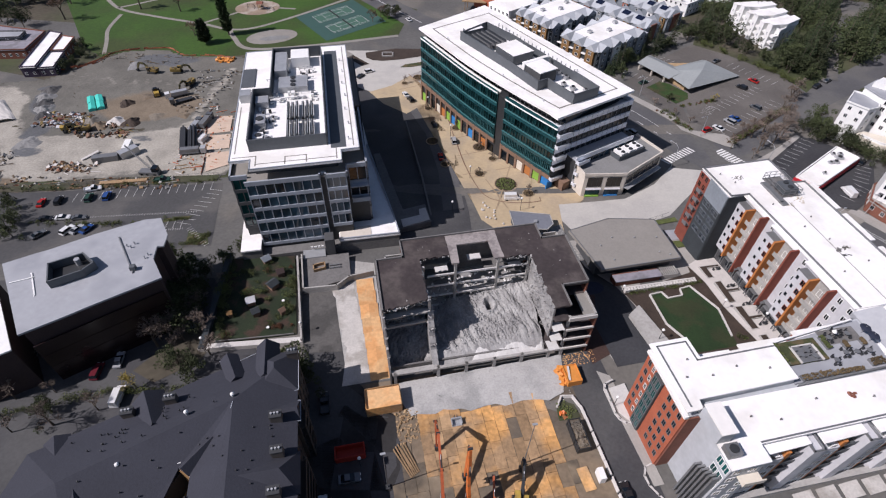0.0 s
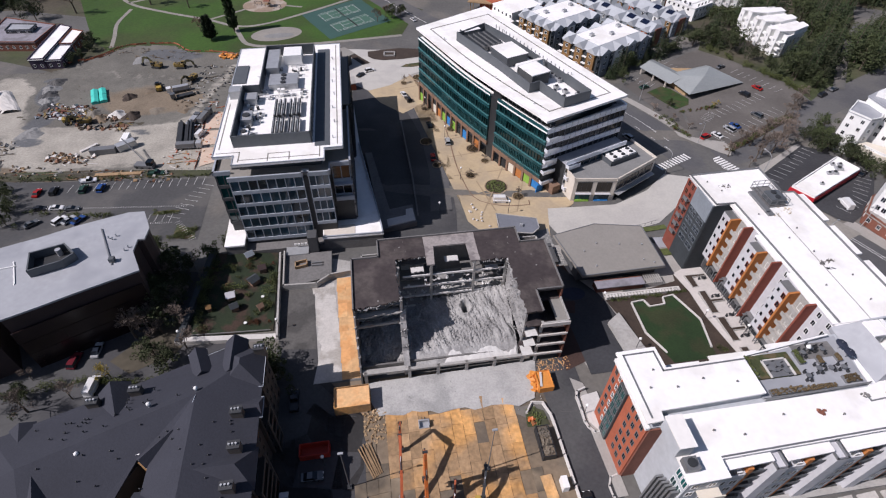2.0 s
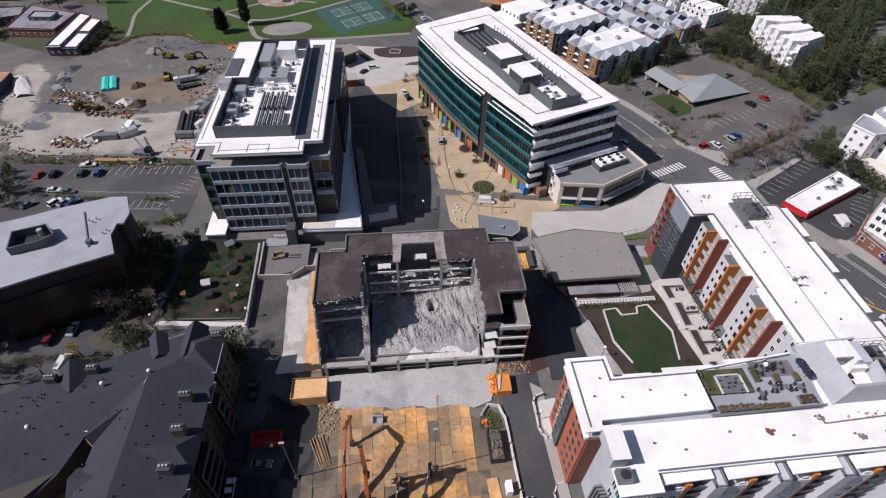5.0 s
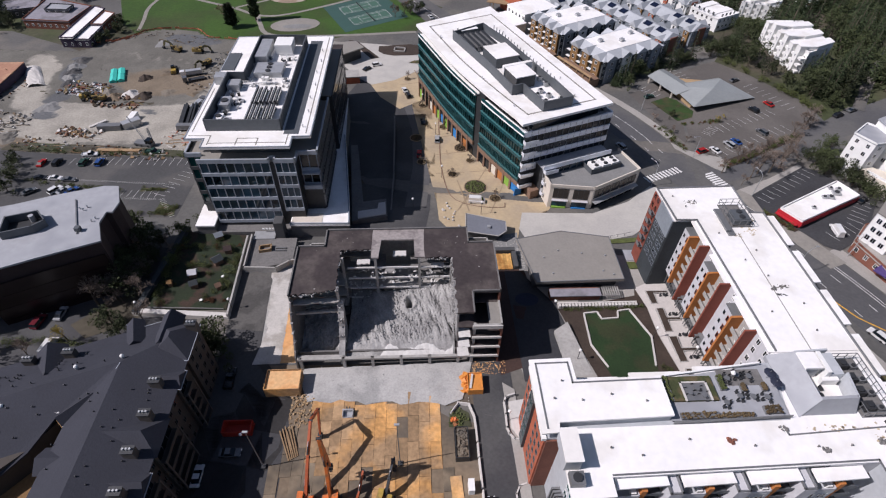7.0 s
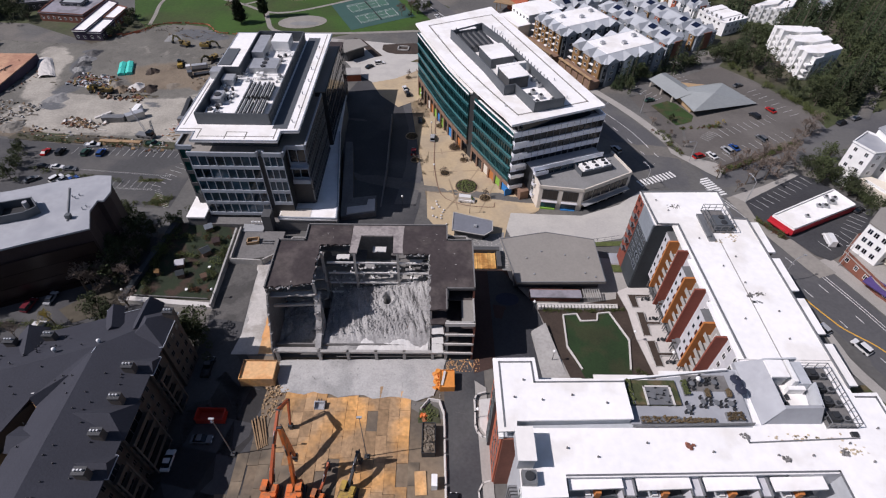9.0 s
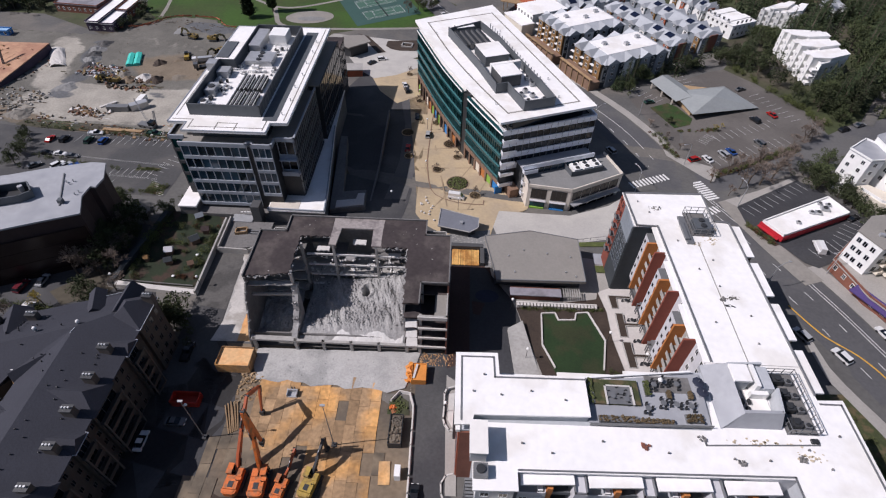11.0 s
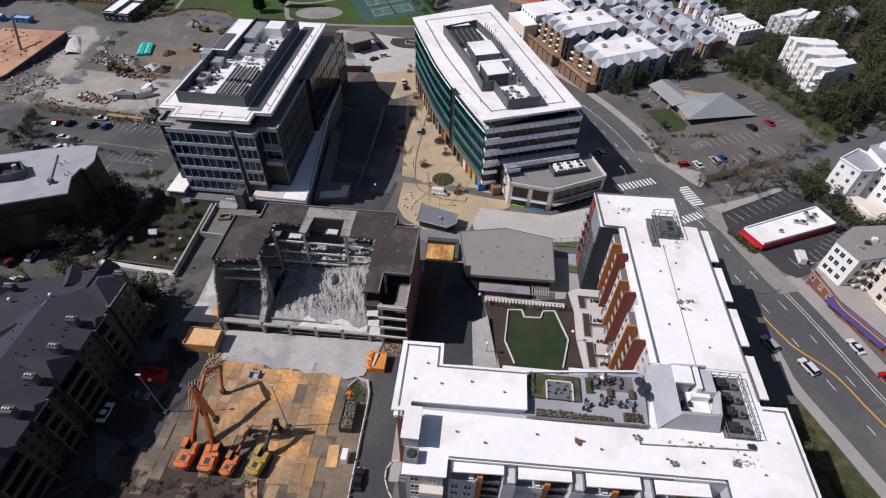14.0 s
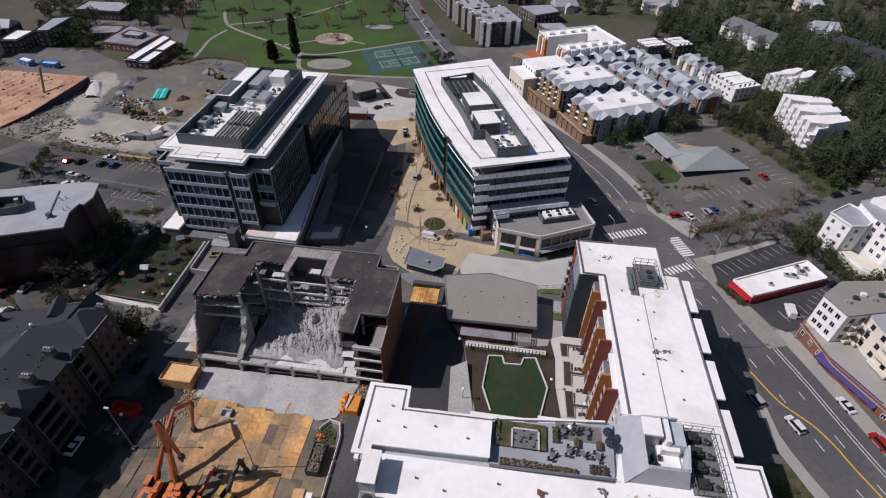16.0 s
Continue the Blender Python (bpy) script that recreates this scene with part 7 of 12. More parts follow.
def penthouse():
    t = thing("roof_penthouse", (110, 42, 28.5), "grey roof penthouse with a sloping side and open well", "penthouse")
    part("slope", Geo().add([(105.4, 36.4, 29.4), (108.9, 37.9, 33.0), (109.1, 48.0, 33.0), (105.6, 49.6, 29.4), (105.4, 36.4, 28.4), (108.9, 37.9, 28.4), (109.1, 48.0, 28.4), (105.6, 49.6, 28.4)],
                            [(0, 1, 2, 3), (4, 7, 6, 5), (0, 4, 5, 1), (1, 5, 6, 2), (2, 6, 7, 3), (3, 7, 4, 0)]), M_GREYROOF, t, "sloping grey panel")
    part("front_wall", Geo().add([(105.4, 36.3, 28.4), (116.6, 36.4, 28.4), (115.8, 38.1, 33.0), (108.9, 37.9, 33.0), (105.4, 36.8, 28.4), (116.6, 38.7, 28.4), (115.8, 38.6, 33.0), (108.9, 38.5, 33.0)],
                                 [(0, 1, 2, 3), (7, 6, 5, 4), (0, 4, 5, 1), (1, 5, 6, 2), (2, 6, 7, 3), (3, 7, 4, 0)]), M_GREYROOF, t, "leaning grey front")
    part("wall", Geo().rail([(109.2, 48.0), (115.4, 48.3)], 28.4, 33.0, 0.35), M_PANEL, t)
    part("wall", Geo().rail([(115.8, 38.4), (116.6, 43.0)], 28.4, 33.0, 0.35), M_PANEL, t)
    part("well_floor", Geo().box(109.2, 115.6, 38.7, 48.0, 29.5, 29.7), M_GREYROOF, t)
    part("white_floor", Geo().box(111.6, 115.6, 39.4, 44.6, 29.7, 30.0), M_WHITE, t)
    part("white_lid", Geo().box(109.0, 112.3, 44.0, 47.6, 32.9, 33.4), M_WHITE, t)
    part("stair_core", Geo().box(109.3, 112.1, 44.2, 47.4, 29.7, 32.9), M_PANEL, t)
    part("duct", Geo().box(112.9, 113.7, 43.2, 47.8, 30.0, 33.2), M_WHITEP, t)
    part("duct", Geo().box(112.2, 115.4, 42.4, 43.2, 30.0, 31.6), M_WHITEP, t)
    part("inner_box", Geo().box(113.9, 116.4, 43.2, 47.9, 29.7, 32.4), M_PANEL, t)
    for k in range(4):
        part("machine", Geo().box(110.0 + k * 0.6, 110.4 + k * 0.6, 39.6 + (k % 2) * 1.5, 40.6 + (k % 2) * 1.5, 29.7, 30.6), M_DARK, t)


penthouse()


def cage(u0, u1, v0, v1, z0, h, label):
    t = thing("equipment_cage", ((u0 + u1) / 2, (v0 + v1) / 2, z0), label, "cage", group="roof cages")
    fr = Geo()
    for a, b in (((u0, v0), (u1, v0)), ((u1, v0), (u1, v1)), ((u1, v1), (u0, v1)), ((u0, v1), (u0, v0))):
        n = max(2, int(math.dist(a, b) / 1.5))
        for z in (z0 + 0.15, z0 + h / 2, z0 + h):
            fr.beam((*a, z), (*b, z), 0.1)
        for k in range(n):
            x, y = a[0] + (b[0] - a[0]) * k / n, a[1] + (b[1] - a[1]) * k / n
            fr.beam((x, y, z0), (x, y, z0 + h), 0.1)
    part("frame", fr, M_GREYM, t)
    part("floor", Geo().box(u0, u1, v0, v1, z0, z0 + 0.06), M_CONCD, t)


cage(117.0, 122.4, 36.0, 48.2, 29.5, 2.0, "steel frame cage round dark roof machines")
cage(114.4, 119.6, 86.0, 94.2, 29.6, 2.2, "steel cage on the far end of the white roof")
for v in (36.5, 39.5, 42.3, 45.2):
    roof_box("air_handler", 117.6, 119.6, v + 0.4, v + 2.0, 29.56, 1.5, M_DARK, "grey machine inside the roof cage", fans=1, group="caged units")
    roof_box("condenser", 120.2, 121.4, v + 0.4, v + 1.4, 29.56, 1.0, M_GREYM, "pale condenser inside the roof cage", fans=1, group="caged units")
roof_box("air_handler", 115.2, 119.0, 86.6, 90.4, 29.66, 2.0, M_SCREEN, "dark roof unit inside the cage", fans=2)
solo("roof_duct", Geo().box(112.6, 114.2, 83.0, 92.5, 29.6, 30.1).box(112.2, 113.2, 84, 90, 30.1, 30.6), M_GREYM, "low grey duct on the white roof", "duct", rot=ANG)


def roof_terrace():
    t = thing("roof_terrace", (93, 41, 28.5), "roof terrace with grey pavers and clipped planters", "terrace", kind="structure")
    part("paving", Geo().prism([(82.2, 36.4), (104, 36.8), (104.6, 47.4), (82.2, 44.8)], 29.5, 29.62), M_GREYROOF, t, "grey terrace pavers")
    part("grass_bed", Geo().box(83.6, 92.2, 40.0, 45.0, 29.62, 30.1), M_BEDG, t)
    part("paver_court", Geo().box(86, 90.8, 40.0, 43.6, 30.1, 30.14), M_GREYM, t)
    part("court_kerb", Geo().rail([(86, 40), (86, 43.6), (90.8, 43.6), (90.8, 40)], 30.1, 30.4, 0.3), M_CONCL, t)
    part("dark_paving", Geo().box(94, 102.4, 43.0, 46.4, 29.62, 29.66), M_CONCD, t)
    part("fence", Geo().rail([(82.3, 35.9), (104, 36.4)], 29.5, 30.6, 0.08), M_GREYM, t)
    part("rear_parapet", Geo().rail([(82.3, 45.2), (103, 47.6)], 29.5, 30.1, 0.35), M_WHITEP, t)


roof_terrace()
rngf = random.Random(21)
for u, v in ((87.2, 41.6), (88.8, 42.4), (89.6, 41.0), (95.3, 44.3), (97.4, 45.0), (99.6, 44.6), (96.2, 40.6), (98.6, 40.4), (101.2, 40.2), (93.2, 39.4)):
    t = thing("patio_set", (u, v, 29.66), "dark patio table with chairs on the roof terrace", "patio set", group="patio sets")
    part("tabletop", Geo().tube((u, v, 30.3), (u, v, 30.38), 0.55, n=10), M_GREYM, t)
    part("post", Geo().tube((u, v, 29.66), (u, v, 30.3), 0.07), M_DARK, t)
    for k in range(4):
        a = k * math.pi / 2 + rngf.random()
        x, y = u + 0.95 * math.cos(a), v + 0.95 * math.sin(a)
        part("chair", Geo().box(x - 0.22, x + 0.22, y - 0.22, y + 0.22, 29.66, 30.1).box(x - 0.22, x + 0.22, y + 0.16, y + 0.22, 30.1, 30.55), M_DARK, t)
for u, v in ((103.2, 44.5), (103.4, 42.5)):
    t = thing("parasol", (u, v, 29.66), "navy parasol on the roof terrace", "parasol", group="parasols")
    part("pole", Geo().tube((u, v, 29.66), (u, v, 32.0), 0.05), M_GALV, t)
    part("canopy", Geo().tube((u, v, 31.45), (u, v, 31.75), 1.1, 0.05, n=8), M_NAVY, t)
t = thing("parasol", (96.4, 44.8, 29.66), "white folded parasol on the roof terrace", "parasol", group="parasols")
part("pole", Geo().tube((96.4, 44.8, 29.66), (96.4, 44.8, 32.0), 0.05), M_GALV, t)
part("canopy", Geo().tube((96.4, 44.8, 31.2), (96.4, 44.8, 31.9), 0.5, 0.05, n=8), M_WHITEP, t)
for u0, u1, v0, v1 in ((82.8, 83.8, 40, 45), (84, 91, 36.5, 37.7), (91.2, 97.4, 36.5, 37.4), (99.6, 102.6, 37.1, 38.6), (93.4, 94.3, 42, 45.0), (97.2, 98.0, 41.6, 43.2), (101.2, 102.0, 41.6, 43.2)):
    t = thing("planter", ((u0 + u1) / 2, (v0 + v1) / 2, 29.62), "brown shrub planter on the roof terrace", "planter", group="terrace planters")
    part("box", Geo().box(u0, u1, v0, v1, 29.62, 30.2), M_GREYM, t)
    lf = Geo()
    for _ in range(90):
        x, y, s = rngf.uniform(u0, u1), rngf.uniform(v0, v1), rngf.uniform(0.08, 0.26)
        lf.ball((x, y, 30.2 + s * 0.5), s, s * rngf.uniform(0.7, 1.4), 5, 3)
    tagged(part("planting", lf, M_SHRUBB if u1 - u0 > 2 or u0 > 97 else M_SHRUB, t), "", "", "", "stuff")
for u, v in ((75, 30.5), (84, 33), (95, 31.5), (112, 31), (106, 31), (122, 30), (119.5, 33.2), (126, 36), (70, 32), (66.5, 40), (72, 41), (78, 39.5), (63.5, 44), (61.5, 40.5), (116, 70), (113, 75), (117, 78), (112, 60), (120, 62), (110.5, 84), (119, 55), (109, 96), (106, 94), (104, 98)):
    roof_vent(u, v, 31.4 if u < 80 and v > 36.5 else 29.55, r=0.2, h=0.3, material=M_CONCD)
for u, v, s in ((91.4, 32.5, 0.8), (101.6, 34.4, 0.6), (107.2, 30.4, 0.6), (117.8, 31.6, 0.8), (115.4, 66.4, 0.7)):
    solo("roof_clutter", scatter_chunks(rngf, [(u + rngf.uniform(-s, s), v + rngf.uniform(-s, s) * 0.6, 29.7) for _ in range(9)], 0.15, 0.4), M_BRICKD if u < 92 else M_CONCD, "small heap of roofers' leftovers on the white roof", "debris", kind="stuff", rot=ANG)


for u, v, a, b, m_ in ((111, 34.2, 9.6, 0.9, M_SCUFF), (108, 95.6, 1.8, 1.0, M_TANROOF), (118.6, 84.6, 2.2, 1.6, M_SCUFF), (114.8, 83.2, 1.4, 0.8, M_SCUFF), (118.0, 66.8, 1.8, 0.8, M_TANROOF), (116.4, 64.6, 1.2, 0.5, M_GREYM), (120, 88, 1.2, 1.6, M_SCUFF), (119.6, 32, 2.4, 1.0, M_SCUFF)):
    sp_ = Geo()
    for _ in range(26):
        x, y, r_ = u + rngf.gauss(0, a * 0.5), v + rngf.gauss(0, b * 0.5), rngf.uniform(0.08, 0.32)
        if abs(x - u) < a and abs(y - v) < b:
            sp_.prism([(x + r_ * rngf.uniform(0.6, 1.5) * math.cos(k * math.tau / 7), y + r_ * rngf.uniform(0.5, 1.1) * math.sin(k * math.tau / 7)) for k in range(7)], ZF, ZF + 0.015)
    solo("roof_stain", sp_, m_, "scattered tan scuffs on the white roof", "stain", kind="stuff", rot=ANG)
solo("roof_curb", Geo().rail([(101.8, 34.8), (102.0, 33.2), (121.8, 34.2)], 29.5, 29.75, 0.2), M_GREYM, "low grey curb on the white roof", "curb", rot=ANG)
solo("roof_hatch", Geo().box(120.6, 121.8, 34.4, 35.2, 29.5, 30.0), M_DARK, "small dark hatch on the white roof", "hatch", rot=ANG)


# ---- shingled apartment house ----
def shell_roof(tops, thick=0.35):
    """A roof of slopes given as loops of 3D points, with an underside."""
    g_ = Geo()
    for loop in tops:
        n = len(loop)
        g_.add(list(loop) + [(x, y, z - thick) for x, y, z in loop], [tuple(range(n)), tuple(range(2 * n - 1, n - 1, -1))] + [(k, n + k, n + (k + 1) % n, (k + 1) % n) for k in range(n)])
    return g_


def dormer_roof(back, front, half, rise, drop=0.0):
    """A small pitched roof whose ridge runs level from back to front; drop: how far its front leans in as a hip."""
    (bx, by, bz), (fx, fy) = back, front
    d = math.dist((bx, by), front)
    tx, ty = (fx - bx) / d, (fy - by) / d
    nx, ny = -ty * half, tx * half
    rx, ry = fx - tx * drop, fy - ty * drop
    vs = [(bx, by, bz), (rx, ry, bz), (fx + nx, fy + ny, bz - rise), (fx - nx, fy - ny, bz - rise), (bx + nx, by + ny, bz - rise), (bx - nx, by - ny, bz - rise)]
    return Geo().add(vs, [(0, 1, 2, 4), (1, 0, 5, 3), (1, 3, 2), (0, 4, 5), (2, 3, 5, 4)])


HR = 25.2


def shingle_house():
    t = thing("apartment_house", (-24, 40, 5), "large apartment house with a dark shingled hip roof", "apartment house")
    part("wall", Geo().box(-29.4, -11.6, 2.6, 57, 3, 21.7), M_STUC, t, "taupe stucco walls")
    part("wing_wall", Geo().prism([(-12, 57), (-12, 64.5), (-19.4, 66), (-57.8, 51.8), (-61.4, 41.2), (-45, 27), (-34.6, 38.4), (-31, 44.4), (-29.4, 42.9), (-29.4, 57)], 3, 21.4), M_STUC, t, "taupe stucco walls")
    apex, west = (-22.1, 54.8, HR), (-50.2, 44.3, HR - 0.1)
    ne, se, sw = (-10.7, 66.0, 21.8), (-10.7, 2, 21.8), (-30.0, 2, 22.85)
    ci, cj = (-28.9, 42.9, 22.9), (-30.9, 44.6, 22.9)
    nw, nm = (-58.6, 52.3, 21.8), (-19.2, 66.7, 21.8)
    wc, sk, sl_ = (-62.0, 41.0, 21.7), (-34.1, 38.2, 21.3), (-44.8, 26.4, 18.6)
    ridge_s = (-22.1, 2, HR)
    part("roof", shell_roof([[apex, ridge_s, se, ne], [apex, ci, sw, ridge_s], [apex, ne, nm, nw, west], [west, nw, wc], [apex, west, wc, sl_, sk, cj], [apex, cj, ci]]), M_SHINGLE, t, "dark shingled hip roof")
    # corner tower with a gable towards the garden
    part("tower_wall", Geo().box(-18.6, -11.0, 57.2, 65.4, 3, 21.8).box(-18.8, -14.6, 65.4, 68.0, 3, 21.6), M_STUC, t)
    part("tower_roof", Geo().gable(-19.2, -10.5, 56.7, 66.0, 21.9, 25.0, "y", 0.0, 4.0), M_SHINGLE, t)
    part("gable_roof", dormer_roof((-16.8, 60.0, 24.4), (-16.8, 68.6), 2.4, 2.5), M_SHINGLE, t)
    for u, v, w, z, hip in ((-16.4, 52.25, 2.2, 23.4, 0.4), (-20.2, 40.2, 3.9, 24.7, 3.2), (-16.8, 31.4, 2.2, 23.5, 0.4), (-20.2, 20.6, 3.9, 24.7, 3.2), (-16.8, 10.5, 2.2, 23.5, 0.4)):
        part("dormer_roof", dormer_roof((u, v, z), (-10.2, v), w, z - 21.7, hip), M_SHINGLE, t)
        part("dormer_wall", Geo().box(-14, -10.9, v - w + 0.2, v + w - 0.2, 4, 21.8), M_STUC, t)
        if w < 3:
            part("gutter", Geo().box(-10.2, -10.08, v - w, v + w, 21.62, 21.72), M_PANELG, t)
            for e in (-w, w):
                part("barge_board", Geo().beam((-10.2, v + e, 21.72), (-12.2, v + e, 21.72), 0.09), M_PANELG, t)
        wide = w * 2 - 1.2
        for z in (5.2, 8.5, 11.8, 15.1, 18.4):
            piece("balcony", shared(("h_balcony", w), lambda: mesh_of("balcony", [(Geo().box(-wide / 2 - 0.2, wide / 2 + 0.2, -1.3, 0.1, 0, 0.18).box(-wide / 2 - 0.2, wide / 2 + 0.2, -1.3, -1.2, 0.18, 1.1), M_STUC)])), t, wall_pose((-10.9, v - w), (-10.9, v + w), w, z - 0.3))
            piece("window", window_mesh(wide, 2.2, M_HOUSEW, M_GLASS, 2), t, wall_pose((-10.9, v - w), (-10.9, v + w), w, z))
        for s_ in (-wide / 2 - 0.25, wide / 2 + 0.25):
            part("balcony_post", Geo().box(-9.75, -9.5, v + s_ - 0.15, v + s_ + 0.15, 4, 19.4), M_HOUSEW, t)
    for v in (47.2, 34.8, 27.4, 14.8, 6):
        windows(t, (-11.6, v - 1.6), (-11.6, v + 1.6), [0.4, 2.6], [5.6, 8.9, 12.2, 15.5, 18.6], 1.0, 1.6, M_HOUSEW)
    windows(t, (-11.0, 57.2), (-11.0, 65.4), [1.6, 4.1, 6.6], [5.6, 8.9, 12.2, 15.5, 18.6], 1.2, 1.8, M_HOUSEW)
    # gables on the garden side and in the inner corner
    for back, front, w, rise in (((-22.6, 60.9, 23.4), (-24.8, 67.0), 1.9, 1.6), ((-36.6, 53.0, 24.1), (-39.6, 60.6), 3.0, 2.4), ((-53.0, 50.4, 22.9), (-54.4, 54.6), 2.3, 1.4), ((-25.4, 48.4, 24.3), (-30.2, 43.4), 1.5, 1.5), ((-26.0, 36.0, 24.0), (-30.4, 36.0), 2.6, 1.6), ((-47.5, 43.4, 24.4), (-45.4, 37.8), 2.2, 2.2)):
        part("gable_roof", dormer_roof(back, front, w, rise), M_SHINGLE, t)
    for p, q in (((-29.0, 42.4, 22.6), (-31.4, 44.6, 22.6)), ((-26.6, 66.2, 21.85), (-23.0, 67.5, 21.85)), ((-10.5, 56.7, 21.95), (-10.5, 66.0, 21.95)), ((-14.6, 56.65, 21.95), (-10.5, 56.65, 21.95)), ((-22.4, 65.7, 21.9), (-19.3, 66.9, 21.9)), ((-22.1, 54.4, 25.25), (-22.4, 53.0, 25.2))):
        part("barge_board", Geo().beam(p, q, 0.1), M_PANELG, t)
    part("court_wall", Geo().prism([(-28.95, 42.7), (-30.9, 44.4), (-31.2, 44.0), (-29.2, 42.2)], 12, 22.4), M_BAYW, t, "brown timber wall of the inner court")
    part("court_deck", Geo().prism([(-29.3, 42.6), (-31, 44.2), (-34.4, 38), (-44.6, 26), (-29.4, 26)], 15.6, 16), M_BAYW, t, "brown timber deck of the inner court")


shingle_house()
for u, v, z in ((-14.75, 50.5, 24.4), (-14.35, 43.6, 24.4), (-14.7, 36.5, 24.4), (-14.2, 29.4, 24.4), (-14.4, 22.2, 24.4), (-11.9, 64.4, 24.0), (-35.0, 58.4, 23.4), (-42.6, 57.0, 23.0)):
    t = thing("chimney", (u, v, z - 2), "boxy stuccoed chimney with metal flues", "chimney", group="roof chimneys")
    part("shaft", Geo().box(u - 0.6, u + 1.5, v - 0.7, v + 0.7, z - 3, z + 0.6), M_HOUSEW, t)
    part("cap", Geo().box(u - 0.7, u + 1.6, v - 0.8, v + 0.8, z + 0.6, z + 0.72), M_DARK, t)
    for k in range(3):
        part("flue", Geo().tube((u - 0.2 + k * 0.6, v, z + 0.7), (u - 0.2 + k * 0.6, v, z + 1.15), 0.2, n=8), M_GALV, t)
rngh = random.Random(5)
for _ in range(46):
    v, d = rngh.uniform(8, 50), rngh.uniform(0.8, 7.4)
    u = -22.1 + d * (1 if rngh.random() < 0.6 else -1)
    roof_vent(u, v, HR - 0.298 * d - 0.1, r=0.16, h=0.25, material=M_DARK)
for _ in range(34):
    a, d = rngh.uniform(0.1, 0.95), rngh.uniform(-7.5, 7.5)
    d += 1.2 if d > 0 else -1.2
    roof_vent(-22.1 - 28 * a - 0.35 * d, 54.8 - 10.4 * a + 0.94 * d, HR - 0.335 * abs(d) - 0.1, r=0.16, h=0.25, material=M_DARK)
for u, v, z in ((-22.3, 55.9, 24.8), (-30.5, 53.8, 24.6), (-41.0, 46.0, 24.0)):
    solo("roof_turbine", [(Geo().tube((u, v, z - 0.4), (u, v, z + 0.3), 0.3, n=8), M_GALV), (Geo().ball((u, v, z + 0.6), 0.42, 0.4), M_WHITEP)], None, "round white turbine vent on the shingle roof", "vent", rot=ANG, group="turbine vents")
for u, v, z in ((-31.7, 45.8, 22.6), (-53, 46.1, 22.9)):
    solo("skylight", Geo().box(u - 0.9, u + 0.9, v - 0.8, v + 0.8, z - 0.8, z + 0.5), M_WHITEP, "white skylight box on the shingle roof", "skylight", rot=ANG, group="skylights")

# ---- office with a pale metal roof ----
def left_office():
    t = thing("office_building", (-60, 98, 1), "brown brick office with a flat pale grey roof", "office building")
    body = [(-43, 92.8), (-45.6, 98.8), (-45.4, 102.6), (-44, 103), (-43.8, 106.6), (-46.4, 112.8), (-62, 108.5), (-78, 103), (-68.6, 81), (-56, 87.0)]
    part("wall", Geo().prism(body, -2, 22.4), M_BRICKL, t, "brown brick walls with their shade darkened into the colour")
    part("roof", Geo().prism([(-41.9, 91.8), (-45.0, 98.6), (-44.9, 102.9), (-43.3, 102.8), (-43.0, 106.8), (-45.8, 113.7), (-49.9, 113.8), (-61, 110.2), (-70.1, 106.4), (-73.4, 105.4), (-80, 103), (-69, 80), (-61.7, 83.1), (-55, 86.2)], 22.4, 22.9), M_GREYROOF, t, "pale grey membrane roof")
    part("roof_ridge", Geo().rail([(-54.7, 107.6), (-48.8, 94.5)], 22.9, 23.2, 0.3), M_GREYM, t)
    for z in (5.5, 9.5, 13.5, 17.5):
        part("glass_band", Geo().rail([(-43.4, 92.2), (-56, 86.4), (-68.4, 80.4)], z - 3.6, z + 0.28, 0.25), M_MIRROR, t, "dark bronze glass band")
    part("well_wall", Geo().rail([(-67.6, 98.8), (-60.6, 101.1), (-57.3, 97.5), (-59.4, 95.2), (-66.0, 92.8)], 22.9, 25.2, 0.3, True), M_SCREEN, t, "dark roof well walls")
    part("well_floor", Geo().prism([(-67.6, 98.8), (-60.6, 101.1), (-57.3, 97.5), (-59.4, 95.2), (-66.0, 92.8)], 22.9, 23.0), M_DARK, t)


left_office()
for k in range(2):
    solo("roof_fan", [(Geo().tube((-61.8 - k * 0.8, 99.6 + k * 1.4, 23), (-61.8 - k * 0.8, 99.6 + k * 1.4, 24.8), 0.65, n=10), M_GALV)], None, "round grey fan in the dark roof well", "fan", rot=ANG, group="roof fans")
roof_box("condenser", -49.4, -48.2, 95.0, 96.2, 22.9, 1.3, M_SCREEN, "small dark box on the pale roof")
for u, v in ((-52, 104), (-51, 103.4), (-50.4, 104.6), (-47, 99), (-46.4, 100)):
    roof_vent(u, v, 22.9)


def side_office():
    """The neighbour with a red-stained roof and a white lattice."""
    t = thing("office_building", (-80, 90, 1), "office with a red-stained flat roof and white roof frame", "office building")
    part("wall", Geo().prism([(-72.5, 80), (-82, 76), (-96, 98), (-84, 103)], -2, 18.6), M_BRICKL, t)
    part("roof", Geo().prism([(-72, 79.4), (-82.5, 75), (-97, 98.6), (-84, 103.6)], 18.6, 19.0), M_WHITEP, t)
    part("stain", Geo().prism([(-78, 86), (-84, 84), (-88, 92), (-82, 95)], 19.0, 19.01), M_BRICK, t, "rust stain on the roof")
    fr = Geo()
    for k in range(4):
        fr.beam((-76 + k * 1.2, 96 - k * 2.5, 19), (-72 + k * 1.0, 98.5 - k * 2.5, 23), 0.25)
    fr.beam((-76, 96, 23), (-71, 97, 23), 0.25).beam((-72, 98.5, 23), (-69, 91, 23), 0.25)
    part("roof_frame", fr, M_WHITEP, t)


side_office()


